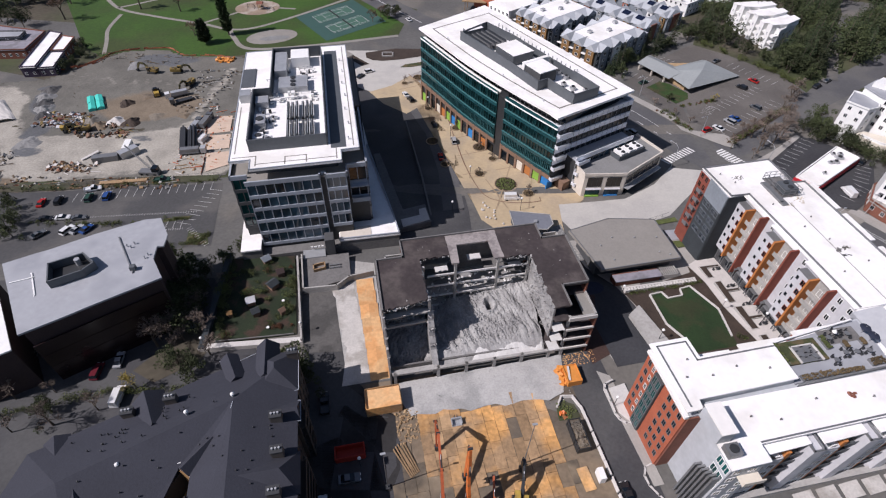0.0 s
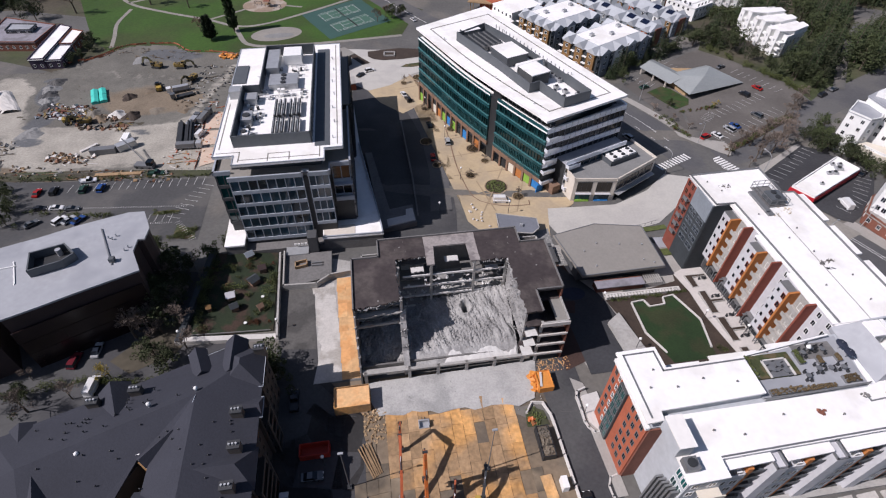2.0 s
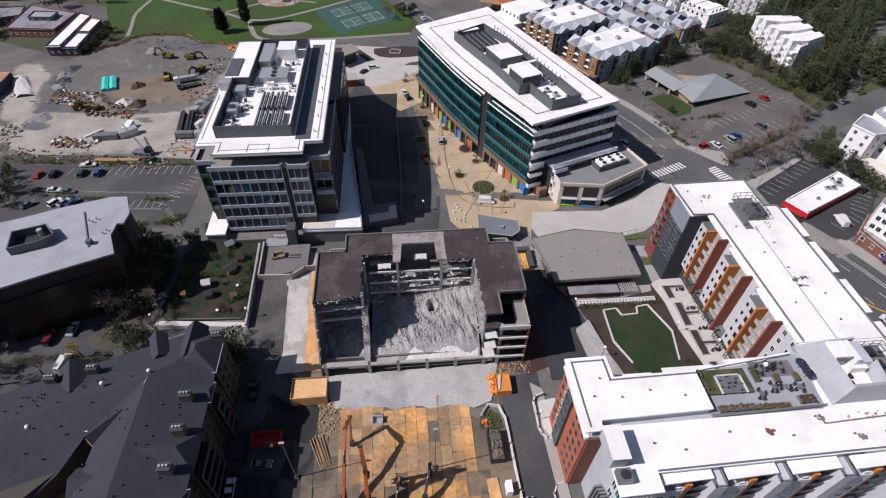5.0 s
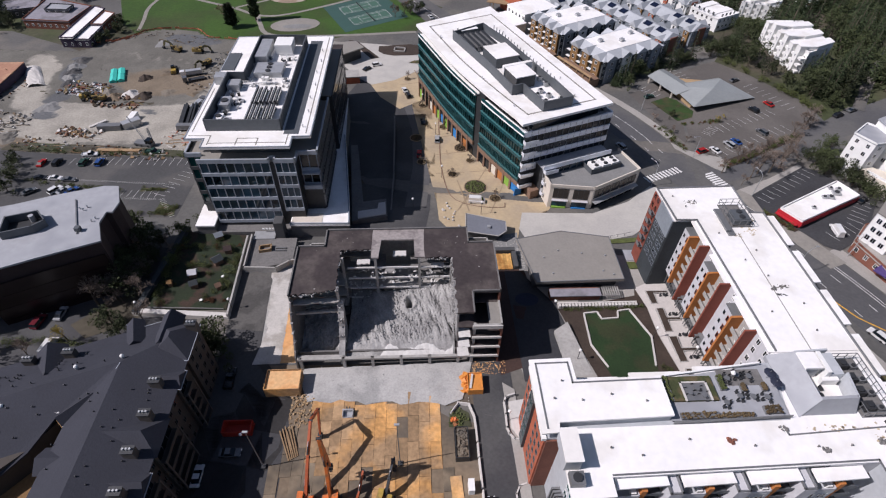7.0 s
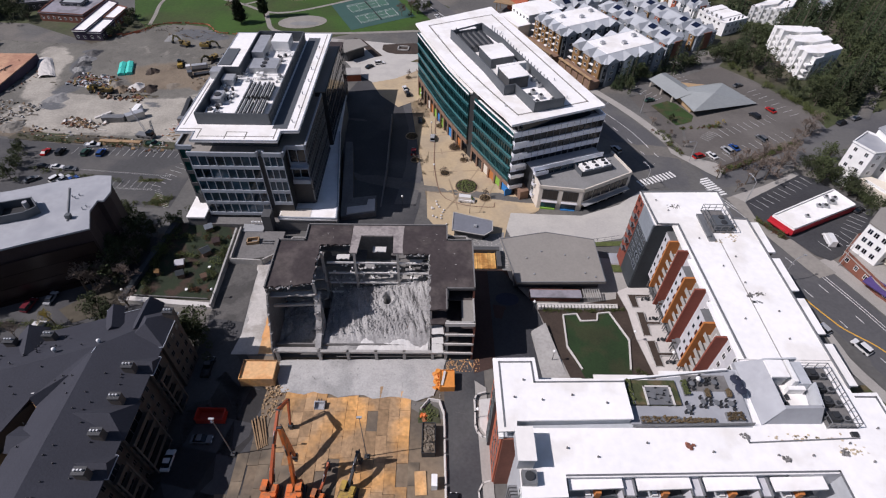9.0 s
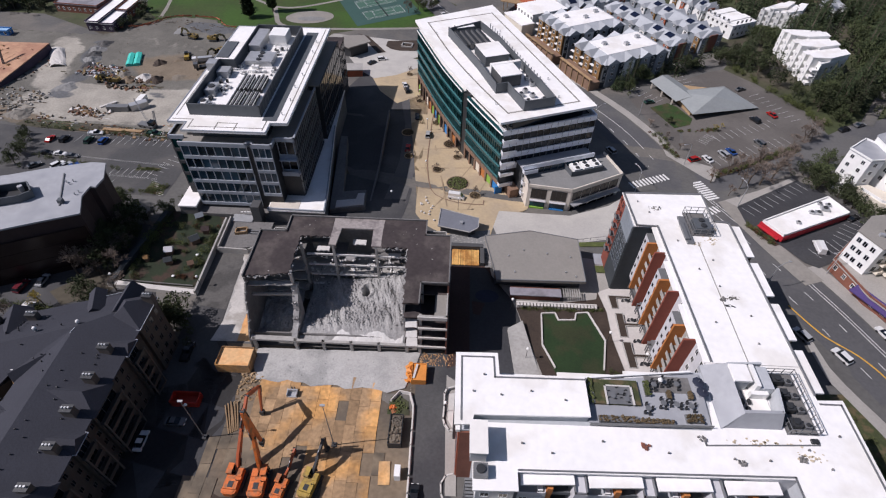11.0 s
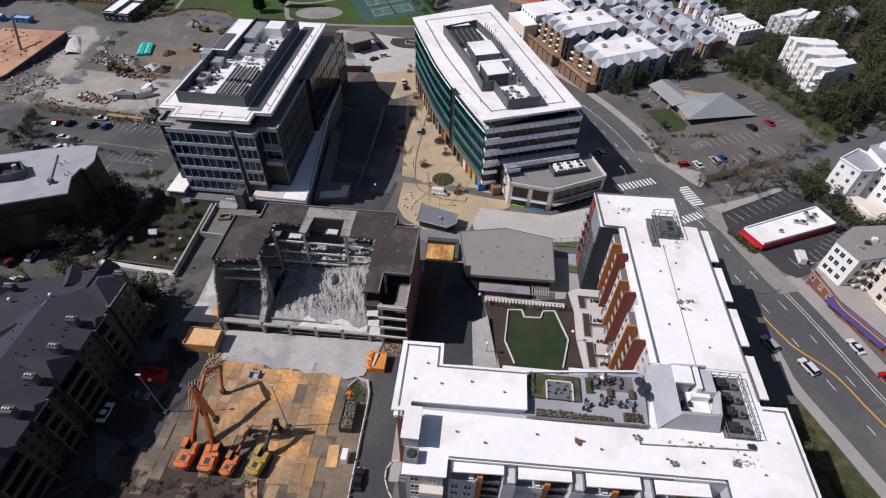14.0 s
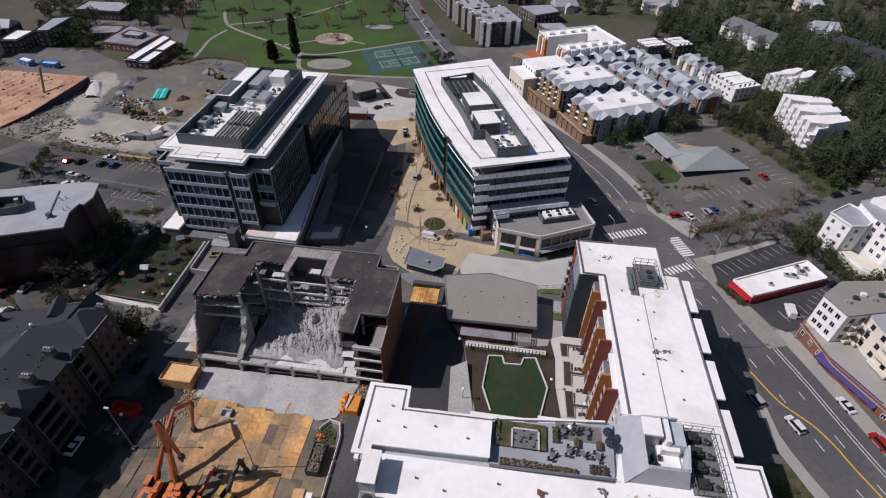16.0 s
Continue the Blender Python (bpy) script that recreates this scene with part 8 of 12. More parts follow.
# ---- low office with a hipped metal roof ----
def bank():
    t = thing("low_office", (112, 226, 1), "low office with a grey hipped metal roof", "office", 0)
    part("wall", Geo().prism([(99, 236), (108, 216), (131, 226), (121, 237)], 0, 5.2), M_TANWOOD, t)
    part("roof", Geo().add([(108, 212, 5.2), (135, 225.5, 5.2), (123, 240.5, 5.2), (100.5, 229, 5.2), (116, 222.5, 8.8), (121, 232, 8.8)], [(0, 1, 4), (1, 2, 5, 4), (2, 3, 5), (3, 0, 4, 5), (3, 2, 1, 0)]), M_METROOF, t, "grey standing seam hip roof")
    part("porch_roof", Geo().add([(91.6, 236, 5.0), (102, 221, 5.0), (112, 229, 5.0), (99.5, 244.5, 5.0), (96.4, 239.4, 6.8), (108, 224, 6.8)], [(0, 1, 5, 4), (1, 2, 5), (2, 3, 4, 5), (3, 0, 4), (3, 2, 1, 0)]), M_METROOF, t)
    for x, y in ((93, 236), (98.6, 242.6), (101, 223.6), (97, 229.6)):
        part("post", Geo().box(x - 0.3, x + 0.3, y - 0.3, y + 0.3, 0, 5.1), M_STONE, t)
    windows(t, (108, 216), (131, 226), [2 + 2.6 * k for k in range(8)], [3.0], 1.8, 1.6, M_DARK)


bank()


# ---- red and white shop ----
def shop():
    t = thing("shop", (136, 151, 5), "low shop with a white roof and red fascia", "shop", 0)
    pts = [(123.8, 146.5), (128.7, 141.2), (150.8, 158.0), (146.0, 164.7)]
    part("wall", Geo().prism(pts, 3, 8.4), M_REDW, t, "red walls")
    part("roof", Geo().prism([(124.2, 146.5), (128.8, 141.7), (150.3, 158.1), (145.9, 164.2)], 8.4, 8.9), M_WHITE, t, "white membrane roof")
    rail_parts("parapet", pts, 8.4, 9.4, 0.35, M_WHITEP, t, "", True)
    rail_parts("fascia", [(123.4, 146.6), (128.7, 140.8), (151.1, 157.9)], 6.8, 8.5, 0.3, M_REDW, t)
    part("porch", Geo().prism([(122.6, 146.0), (123.6, 147.0), (128.4, 141.6), (127.4, 140.6)], 7.0, 7.3), M_REDW, t)


shop()
for x, y, s in ((141, 155, 1.3), (143.5, 157.6, 1.6), (139, 154.6, 1.0), (145, 160, 1.0), (134, 148.4, 0.8), (142.5, 160, 0.9)):
    s *= 0.75
    roof_box("condenser", x - s, x + s, y - s * 0.8, y + s * 0.8, 8.9, 0.5 + s * 0.3, M_GALV, "pale condenser on the shop roof", 0, fans=1, group="shop condensers")

# ---- machines and vehicles ----
def excavator(x, y, head, paint, joints, rot=ANG, s=1.0, label="orange tracked excavator with a raised boom", tool="bucket", armpaint=None, cabside=1):
    """A tracked excavator; head: degrees in the grid; joints: boom points as (forward, height) pairs."""
    gx, gy = turned(x, y, rot)
    z0 = gz(gx, gy) + 0.12
    t = thing("excavator", (x, y, z0), label, "excavator", rot, "excavators")
    m = pose(x, y, z0, 0, 0, head) @ Matrix.Scale(s, 4)

    def put(name, geo, material, lab="", parent=None):
        geo.v = [tuple(m @ Vector(p)) for p in geo.v]
        return part(name, geo, material, parent or t, lab)

    for sd in (-1, 1):
        tr = Geo()
        prof = [(-2.3, 0.3), (-1.9, 0), (1.9, 0), (2.3, 0.3), (2.3, 0.75), (1.9, 1.0), (-1.9, 1.0), (-2.3, 0.75)]
        tr.add([(a, sd * 1.6 - 0.35, b) for a, b in prof] + [(a, sd * 1.6 + 0.35, b) for a, b in prof], [tuple(range(8)), tuple(range(15, 7, -1))] + [(i, 8 + i, 8 + (i + 1) % 8, (i + 1) % 8) for i in range(8)])
        put("track", tr, M_DARK, "dark steel track")
    put("undercarriage", Geo().box(-1.2, 1.2, -1.3, 1.3, 0.5, 1.1), M_DARK)
    put("turntable", Geo().tube((0, 0, 1.05), (0, 0, 1.2), 1.1, n=12), M_DARK)
    put("house", Geo().prism([(-2.6, -1.5), (1.9, -1.5), (1.9, -0.75), (0.6, -0.45), (0.6, 0.45), (1.9, 0.75), (1.9, 1.5), (-2.6, 1.5)], 1.2, 2.3), paint)
    cw = [(-3.5, -0.9), (-3.2, -1.4), (-2.6, -1.5), (-2.6, 1.5), (-3.2, 1.4), (-3.5, 0.9)]
    put("counterweight", Geo().prism(cw, 1.25, 2.7).prism([(-3.3, -0.9), (-2.7, -1.2), (-2.7, 1.2), (-3.3, 0.9)], 2.7, 2.8), paint)
    hood = put("engine_cover", Geo().prism([(-2.5, -1.35), (-0.5, -1.35), (-0.5, 1.35), (-2.5, 1.35)], 2.3, 2.75), paint)
    put("grille", Geo().box(-2.2, -1.0, -0.5, 0.5, 2.75, 2.82), M_DARK, "dark engine grille", hood)
    put("exhaust", Geo().tube((-0.8, -0.9, 2.7), (-0.8, -0.9, 3.3), 0.1, n=8), M_DARK, "", hood)
    put("toolbox", Geo().box(0.2, 1.8, -cabside * 0.8 - 0.6, -cabside * 0.8 + 0.6, 2.3, 2.55), paint)
    y0 = cabside * 0.98
    cab = put("cab", Geo().prism([(0.3, y0 - 0.52), (2.2, y0 - 0.52), (2.2, y0 + 0.52), (0.3, y0 + 0.52)], 1.25, 3.3), M_GLASS, "glazed cab")
    put("cab_roof", Geo().box(0.2, 2.3, y0 - 0.58, y0 + 0.58, 3.3, 3.45), paint, "", cab)
    for a in (0.3, 1.2, 2.2):
        for b in (-0.53, 0.53):
            put("cab_pillar", Geo().beam((a, y0 + b, 1.25), (a, y0 + b, 3.32), 0.09), paint, "", cab)
    pts = [(1.6, 0, 1.9)] + [(a, -0.2, b) for a, b in joints]
    names = ["boom"] * (len(pts) - 2) + ["stick"]
    for k, (a, b) in enumerate(zip(pts, pts[1:])):
        a, b = Vector(a), Vector(b)
        w0, w1 = 1.15 - 0.16 * k, 0.95 - 0.16 * k
        d = (b - a).normalized()
        up = Vector((-d.z, 0, d.x))
        mid = a.lerp(b, 0.45)
        side = Vector((0, 0.27 - 0.03 * k, 0))
        prof = [(a, w0 * 0.45), (mid, w0 * 0.62), (b, w1 * 0.42)]
        g_ = Geo().add([c + up * (e * q) + side * sg for c, q in prof for e, sg in ((-1, -1), (-1, 1), (1, 1), (1, -1))],
                       [(0, 1, 2, 3), (11, 10, 9, 8)] + [(o + i, o + 4 + i, o + 4 + (i + 1) % 4, o + (i + 1) % 4) for o in (0, 4) for i in range(4)])
        arm = put(names[k], g_, armpaint or paint)
        put("pivot", Geo().tube(b - Vector((0, 0.42, 0)), b + Vector((0, 0.42, 0)), 0.28, n=8), M_DARK, "", arm)
        for q in ((-0.45, 0.45) if k == 0 else (0,)):
            o_ = Vector((0, q, 0))
            st_, en = a + up * (-0.55 if k == 0 else 0.75) + d * 0.6 + o_, mid + up * (0.1 if k == 0 else 0.72) + o_
            put("hydraulic_cylinder", Geo().tube(st_, st_.lerp(en, 0.6), 0.15, n=8), M_DARK, "", arm)
            put("piston_rod", Geo().tube(st_.lerp(en, 0.6), en, 0.08, n=8), M_GALV, "", arm)
    e = Vector(pts[-1])
    if tool == "shear":
        jaw = put("shear", Geo().box(e.x - 0.45, e.x + 0.45, -0.65, 0.25, e.z - 0.9, e.z + 0.3), M_DARK, "dark steel demolition shear")
        for q in (-1, 1):
            put("jaw", Geo().add([(e.x + q * 0.1, -0.45, e.z - 0.9), (e.x + q * 0.6, -0.45, e.z - 0.9), (e.x + q * 0.35, -0.45, e.z - 1.9), (e.x + q * 0.1, 0.05, e.z - 0.9), (e.x + q * 0.6, 0.05, e.z - 0.9), (e.x + q * 0.35, 0.05, e.z - 1.9)], [(0, 1, 2), (5, 4, 3), (0, 3, 4, 1), (1, 4, 5, 2), (2, 5, 3, 0)]), M_DARK, "", jaw)
    else:
        prof = [(e.x - 0.6, e.z + 0.1), (e.x + 0.4, e.z + 0.1), (e.x + 0.75, e.z - 0.5), (e.x + 0.3, e.z - 1.2), (e.x - 0.5, e.z - 1.1), (e.x - 0.1, e.z - 0.6)]
        put(tool, Geo().add([(a, -0.85, b) for a, b in prof] + [(a, 0.55, b) for a, b in prof], [tuple(range(6)), tuple(range(11, 5, -1))] + [(i, 6 + i, 6 + (i + 1) % 6, (i + 1) % 6) for i in range(6)]), M_DARK, "dark steel " + tool)
    return t


excavator(19.6, 31.5, 92, M_OR, [(3.9, 11.2), (4.4, 20.3), (5.5, 6.4)], s=1.05, label="orange long-reach excavator with a tall folded boom", tool="shear", cabside=-1)
excavator(14.6, 31.6, 86.4, M_OR, [(7.2, 7.8), (12.9, 11.7), (17.5, 7.6), (15.0, 1.0)], s=1.0, label="orange excavator with its boom stretched over the mats", tool="shear", armpaint=M_ORDK)
excavator(24.2, 30.5, 79, M_OR, [(4.0, 2.1), (9.0, 4.0), (8.1, 2.4)], s=0.8, label="small orange excavator on timber mats", armpaint=M_ORDK)
excavator(30.0, 31.5, 76, M_YEL, [(4.1, 4.5), (7.4, 6.4), (7.8, 1.6)], s=0.95, label="yellow excavator with a black boom", tool="shear", armpaint=M_DARK)
for x, y, h, jn, lb in ((-139, 236.5, 172, [(3.6, 4.6), (6.4, 5.0), (8.6, 1.4)], "yellow excavator digging beside the park"), (-127, 237, 10, [(3.6, 4.2), (6.2, 4.0), (7.4, 1.4)], "yellow excavator beside the park"),
                        (-145, 183, 200, [(3.2, 4.4), (5.8, 4.6), (7.2, 1.4)], "yellow excavator among scrap"), (-116, 224, 250, [(3.4, 4.2), (6.0, 4.0), (7.4, 1.4)], "yellow excavator near the white roofed office")):
    excavator(x, y, h, M_YELD, jn, rot=0, s=0.9, label=lb, armpaint=M_OLIVE)


def loader(x, y, head, label="yellow wheel loader on the building site"):
    z0 = gz(x, y) + 0.1
    t = thing("wheel_loader", (x, y, z0), label, "loader", 0, "loaders")
    m = pose(x, y, z0, 0, 0, head)

    def put(name, geo, material):
        geo.v = [tuple(m @ Vector(p)) for p in geo.v]
        part(name, geo, material, t)
    put("rear_body", Geo().box(-3.2, -0.4, -1.1, 1.1, 0.9, 2.3), M_YEL)
    put("cab", Geo().box(-0.8, 0.8, -0.8, 0.8, 1.2, 3.4), M_GLASS)
    put("front_frame", Geo().box(0.4, 2.2, -0.7, 0.7, 0.8, 1.6), M_YEL)
    put("arm", Geo().beam((1.6, -0.5, 1.6), (3.8, -0.5, 0.8), 0.3).beam((1.6, 0.5, 1.6), (3.8, 0.5, 0.8), 0.3), M_YEL)
    put("bucket", Geo().prism([(3.6, -1.5), (4.7, -1.5), (4.7, 1.5), (3.6, 1.5)], 0.1, 1.1), M_DARK)
    for a in (-2.0, 1.5):
        for b in (-1.2, 1.2):
            put("wheel", Geo().tube((a, b - 0.25, 0.75), (a, b + 0.25, 0.75), 0.75, n=10), M_TYRE)


loader(-151, 184, 30)
loader(-128, 215, 120)

PAINTS = {k: mat("car_paint_" + k, c, rough=0.25, metal=0.2, var=0.04, big=1, fine=4, bump=0, spec=0.6) for k, c in
          dict(white=(0.75, 0.75, 0.74), silver=(0.4, 0.41, 0.42), black=(0.02, 0.02, 0.022), grey=(0.12, 0.125, 0.13), red=(0.4, 0.02, 0.015), blue=(0.03, 0.08, 0.25), green=(0.03, 0.07, 0.05), maroon=(0.14, 0.02, 0.03)).items()}
CARS = {}


def car(x, y, head, colour, kind="car"):
    """A parked car, van or pickup: body, cabin glass, roof and four wheels."""
    z0 = gz(x, y) + 0.12
    if (colour, kind) in CARS:
        return copy_thing(CARS[colour, kind], pose(x, y, z0, 0, 0, head))
    words = {"car": "saloon car", "suv": "tall estate car", "van": "panel van", "pickup": "pickup truck"}[kind]
    t = new(kind if kind != "car" else "saloon_car")
    ORG[t] = (0, 0, 0)
    L, H, Wd = {"car": (4.6, 1.45, 1.8), "suv": (4.8, 1.75, 1.9), "van": (5.6, 2.4, 2.0), "pickup": (5.6, 1.85, 2.0)}[kind]
    h, w = L / 2, Wd / 2

    def loft(profile, y0, y1, inset=0.0):
        """A side profile carried across the car."""
        n = len(profile)
        g_ = Geo()
        g_.add([(a, y0 + inset * (b > 0.95), b) for a, b in profile] + [(a, y1 - inset * (b > 0.95), b) for a, b in profile], [tuple(range(n)), tuple(range(2 * n - 1, n - 1, -1))] + [(i, n + i, n + (i + 1) % n, (i + 1) % n) for i in range(n)])
        return g_
    bonnet = 0.95 if kind != "van" else 1.2
    part("body", loft([(-h, 0.35), (h, 0.35), (h + 0.02, 0.7), (h - 0.25, bonnet - 0.08), (-h + 0.1, bonnet), (-h, 0.75)], -w, w), PAINTS[colour], t)
    if kind == "van":
        roof = [(-h + 0.05, bonnet), (h - 0.6, bonnet), (h - 1.5, H), (-h + 0.1, H)]
    elif kind == "pickup":
        roof = [(-0.4, bonnet), (h - 1.3, bonnet), (h - 2.0, H), (-0.2, H)]
    elif kind == "suv":
        roof = [(-h + 0.1, bonnet), (h - 1.1, bonnet), (h - 1.8, H), (-h + 0.4, H)]
    else:
        roof = [(-h + 0.6, bonnet), (h - 1.2, bonnet), (h - 2.1, H), (-h + 1.4, H)]
    part("cabin", loft(roof, -w + 0.08, w - 0.08, 0.12), PAINTS["white"] if (kind == "van" and colour == "white") else M_GLASS, t, "dark glazed cabin" if kind != "van" else "")
    rx = [p[0] for p in roof if p[1] == H]
    part("roof_panel", Geo().box(min(rx), max(rx), -w + 0.22, w - 0.22, H, H + 0.05), PAINTS[colour], t)
    if kind == "van":
        part("windscreen", Geo().beam((h - 0.66, 0, bonnet + 0.1), (h - 1.5, 0, H - 0.1), Wd - 0.5, 0.08), M_GLASS, t)
    if kind == "pickup":
        part("bed", Geo().rail([(-0.5, -w + 0.1), (-h + 0.1, -w + 0.1), (-h + 0.1, w - 0.1), (-0.5, w - 0.1)], 0.9, 1.25, 0.1), PAINTS[colour], t)
    for a in (-h + 0.9, h - 0.9):
        for b in (-w + 0.05, w - 0.05):
            part("wheel", Geo().tube((a, b - 0.12, 0.33), (a, b + 0.12, 0.33), 0.33, n=10), M_TYRE, t)
    for b in (-w + 0.35, w - 0.35):
        part("headlight", Geo().box(h - 0.06, h + 0.03, b - 0.2, b + 0.2, 0.62, 0.76), M_LAMP, t)
    tagged(t, f"{colour} {words} parked on grey asphalt", "car" if kind != "van" else "van", "parked vehicles")
    t.matrix_world = pose(x, y, z0, 0, 0, head)
    CARS[colour, kind] = t
    return t


for x, y, h, c, k in ((-131.7, 132.7, 100, "red", "car"), (-126.5, 134.2, 100, "black", "suv"), (-117, 136, 100, "green", "suv"), (-111.2, 137, 100, "blue", "suv"), (-121.9, 115.6, 60, "grey", "car"), (-114, 118, 70, "white", "suv"), (-111.2, 118.4, 70, "silver", "car"),
                      (-108.2, 118.7, 70, "blue", "car"), (-124.6, 123.9, 10, "black", "car"), (-119.4, 124.6, 10, "white", "car"), (-114, 124.6, 10, "grey", "car"), (-118.6, 141.4, 20, "white", "pickup"), (-68.8, 59.3, 95, "white", "van"), (-73.3, 69.2, 100, "silver", "car"),
                      (-77, 65.8, 95, "maroon", "suv"), (-99.3, 69.8, 95, "white", "suv"), (-94.7, 69.9, 95, "silver", "car"), (-86.5, 83.1, 5, "white", "car"), (-80, 84.6, 5, "grey", "car"), (-106, 67, 95, "black", "car"), (-112, 65, 95, "red", "car"),
                      (107.7, 183.5, 35, "red", "suv"), (112.4, 184.6, 125, "white", "car"), (118.2, 188.8, 125, "silver", "suv"), (121, 191, 125, "blue", "car"), (131.8, 198.6, 125, "grey", "suv"), (132.4, 215.6, 125, "black", "suv"), (139.4, 221, 125, "red", "car"), (130.1, 241.3, 35, "grey", "car"),
                      (92, 222.5, 30, "green", "car"), (164.4, 215.7, 35, "black", "suv"), (171, 220.6, 35, "grey", "car"), (147.6, 109.7, 122, "white", "car"), (152.8, 101.2, 122, "red", "suv"), (139.2, 140.6, 96, "white", "van"), (153, 158.4, 40, "black", "car"),
                      (77.7, 181.9, 126, "silver", "suv"), (99.5, 153.5, 128, "grey", "car"), (135.2, 99.3, 128, "white", "suv"), (127.1, 103.9, 128, "silver", "suv"), (-12.0, 209.6, 118, "black", "suv"), (-14.6, 214.4, 118, "white", "car"), (-0.8, 188.4, 108, "black", "car"), (2.6, 164.6, 100, "red", "car"), (7.4, 176, 100, "silver", "suv"),
                      (27.8, 139.6, 5, "white", "van"), (-34, 238, 30, "white", "suv"), (-37.5, 233, 60, "black", "car"), (-12.4, 42, 12, "grey", "car"), (-69.6, 375.8, 124, "white", "car"), (-57.5, 350.5, 124, "white", "suv"), (-46.6, 352.4, 124, "black", "car"), (-45.6, 334.6, 124, "grey", "suv"), (-60, 362, 124, "silver", "car"), (-78, 394, 124, "red", "van"),
                      (-29, 322, 124, "black", "car"), (-20, 303, 124, "white", "car"), (-92, 176, 80, "white", "van"), (-97, 181, 80, "silver", "pickup"), (-88.5, 228, 95, "blue", "van"), (-84, 222, 95, "blue", "pickup"), (-96.5, 147.4, 10, "green", "pickup"), (151, 187.5, 35, "grey", "suv"), (158, 175, 60, "silver", "car")):
    car(x, y, h, c, k)
car(*W(51.2, 29.7), 102.5, "black", "car")
car(*W(-8.5, 39), 102.5, "white", "car")
car(*W(-7.5, 62), 102.5, "black", "pickup")


def truck(x, y, head, cabm, bedm, label, load=None):
    z0 = gz(x, y) + 0.1
    t = thing("flatbed_truck", (x, y, z0), label, "truck", 0, "site trucks")
    m = pose(x, y, z0, 0, 0, head)

    def put(name, geo, material):
        geo.v = [tuple(m @ Vector(p)) for p in geo.v]
        part(name, geo, material, t)
    put("cab", Geo().box(2.6, 4.6, -1.2, 1.2, 0.7, 2.9), cabm)
    put("windscreen", Geo().box(4.58, 4.64, -1.0, 1.0, 1.8, 2.7), M_GLASS)
    put("bed", Geo().box(-5, 2.3, -1.25, 1.25, 0.95, 1.25), bedm)
    if load:
        put("load", Geo().box(-4.8, 2.0, -1.1, 1.1, 1.25, 2.8), load)
    for a in (-4, -2.8, 3.4):
        for b in (-1.05, 1.05):
            put("wheel", Geo().tube((a, b - 0.18, 0.5), (a, b + 0.18, 0.5), 0.5, n=9), M_TYRE)


truck(-118, 213, 210, PAINTS["white"], M_GREYM, "white truck with a grey load on the building site", M_GALV)
truck(-114, 208, 215, PAINTS["grey"], M_DARK, "grey flatbed truck on the building site")
truck(-92, 166, 12, PAINTS["silver"], M_GREYM, "grey tipper truck on the building site", M_GREYM)
truck(-99, 186, 85, PAINTS["grey"], M_GREYM, "long grey trailer truck on the building site", M_GALV)
truck(-96, 190, 85, PAINTS["grey"], M_GREYM, "long grey trailer truck on the building site", M_GREYM)

# ---- demolition yard ----
drape("ground", [(3, 14), (46, 14), (42, 25), (34, 28.6), (27, 27.4), (20, 29), (12, 28.4), (7, 30.6), (3, 31)], 0.11, M_MULCH, "dark trampled earth at the edge of the yard", "ground", uv=True)
mats = thing("mat_field", (26, 40, guv(26, 40)), "worn timber crane mats laid over the yard", "mat field", kind="structure")
rngm = random.Random(12)
mat_me = [mesh_of("crane_mat", [(Geo().box(-1.18, 1.18, -3.0, 3.0, 0, 0.14), M_MAT)]), mesh_of("crane_mat", [(Geo().box(-1.18, 1.18, -2.4, 2.4, 0, 0.14), M_MAT)]),
          mesh_of("crane_mat", [(Geo().box(-1.18, 1.18, -3.0, 3.0, 0, 0.14), M_MATG)]), mesh_of("crane_mat", [(Geo().box(-1.18, 1.18, -2.4, 2.4, 0, 0.14), M_MATG)])]
for i in range(-2, 15):
    v = 20.0 + (i % 3) * 1.4
    while v < 59:
        u = 9.2 + i * 2.42
        k = rngm.random() < 0.3
        L = 2.4 if k else 3.0
        vc = v + L
        inside = (4.2 if vc < 38 else 8.5) < u < 44.4 and vc + L < 59.4 - (u - 12) * 0.07 and not (u < 13 and vc > 48) and not (u > 43 and vc > 47) and vc > 22.5 + (u < 12) * 1.8
        if inside:
            z = guv(u, vc) + 0.08 + rngm.uniform(0, 0.03)
            s1 = (guv(u, vc + 2) - guv(u, vc - 2)) / 4
            edge = next(a + (b - a) * (vc - p) / (q - p) for p, a, q, b in ((0, 46, 27.5, 38), (27.5, 38, 31, 30), (31, 30, 34, 19.5), (34, 19.5, 42, 14), (42, 14, 70, 11)) if vc < q)
            muddy = u < edge + rngm.uniform(-1.5, 1.5) or u > 42.5 or rngm.random() < 0.08
            if muddy and rngm.random() < (0.25 if vc > 30 or u > 36 else 0.8):
                v += 2 * L + 0.05
                continue
            piece("crane_mat", mat_me[k + 2 * muddy], mats, pose(u, vc, z, math.degrees(math.atan(s1)) + rngm.uniform(-0.5, 0.5), rngm.uniform(-0.6, 0.6), rngm.uniform(-1.5, 1.5)))
        v += 2 * L + 0.05
for u, v, r in ((44.6, 34.2, 4), (30, 25.5, 20), (34, 24.8, -5)):
    piece("crane_mat", mat_me[1], mats, pose(u, v, guv(u, v) + 0.2, 0, 0, r))
strip = thing("plank_walk", (5, 82, guv(5, 82)), "bright plywood sheets laid beside the shell", "plank walk", kind="structure")
ply = mesh_of("plywood_sheet", [(Geo().box(-1.2, 1.2, -2.4, 2.4, 0, 0.1), M_PLYB)])
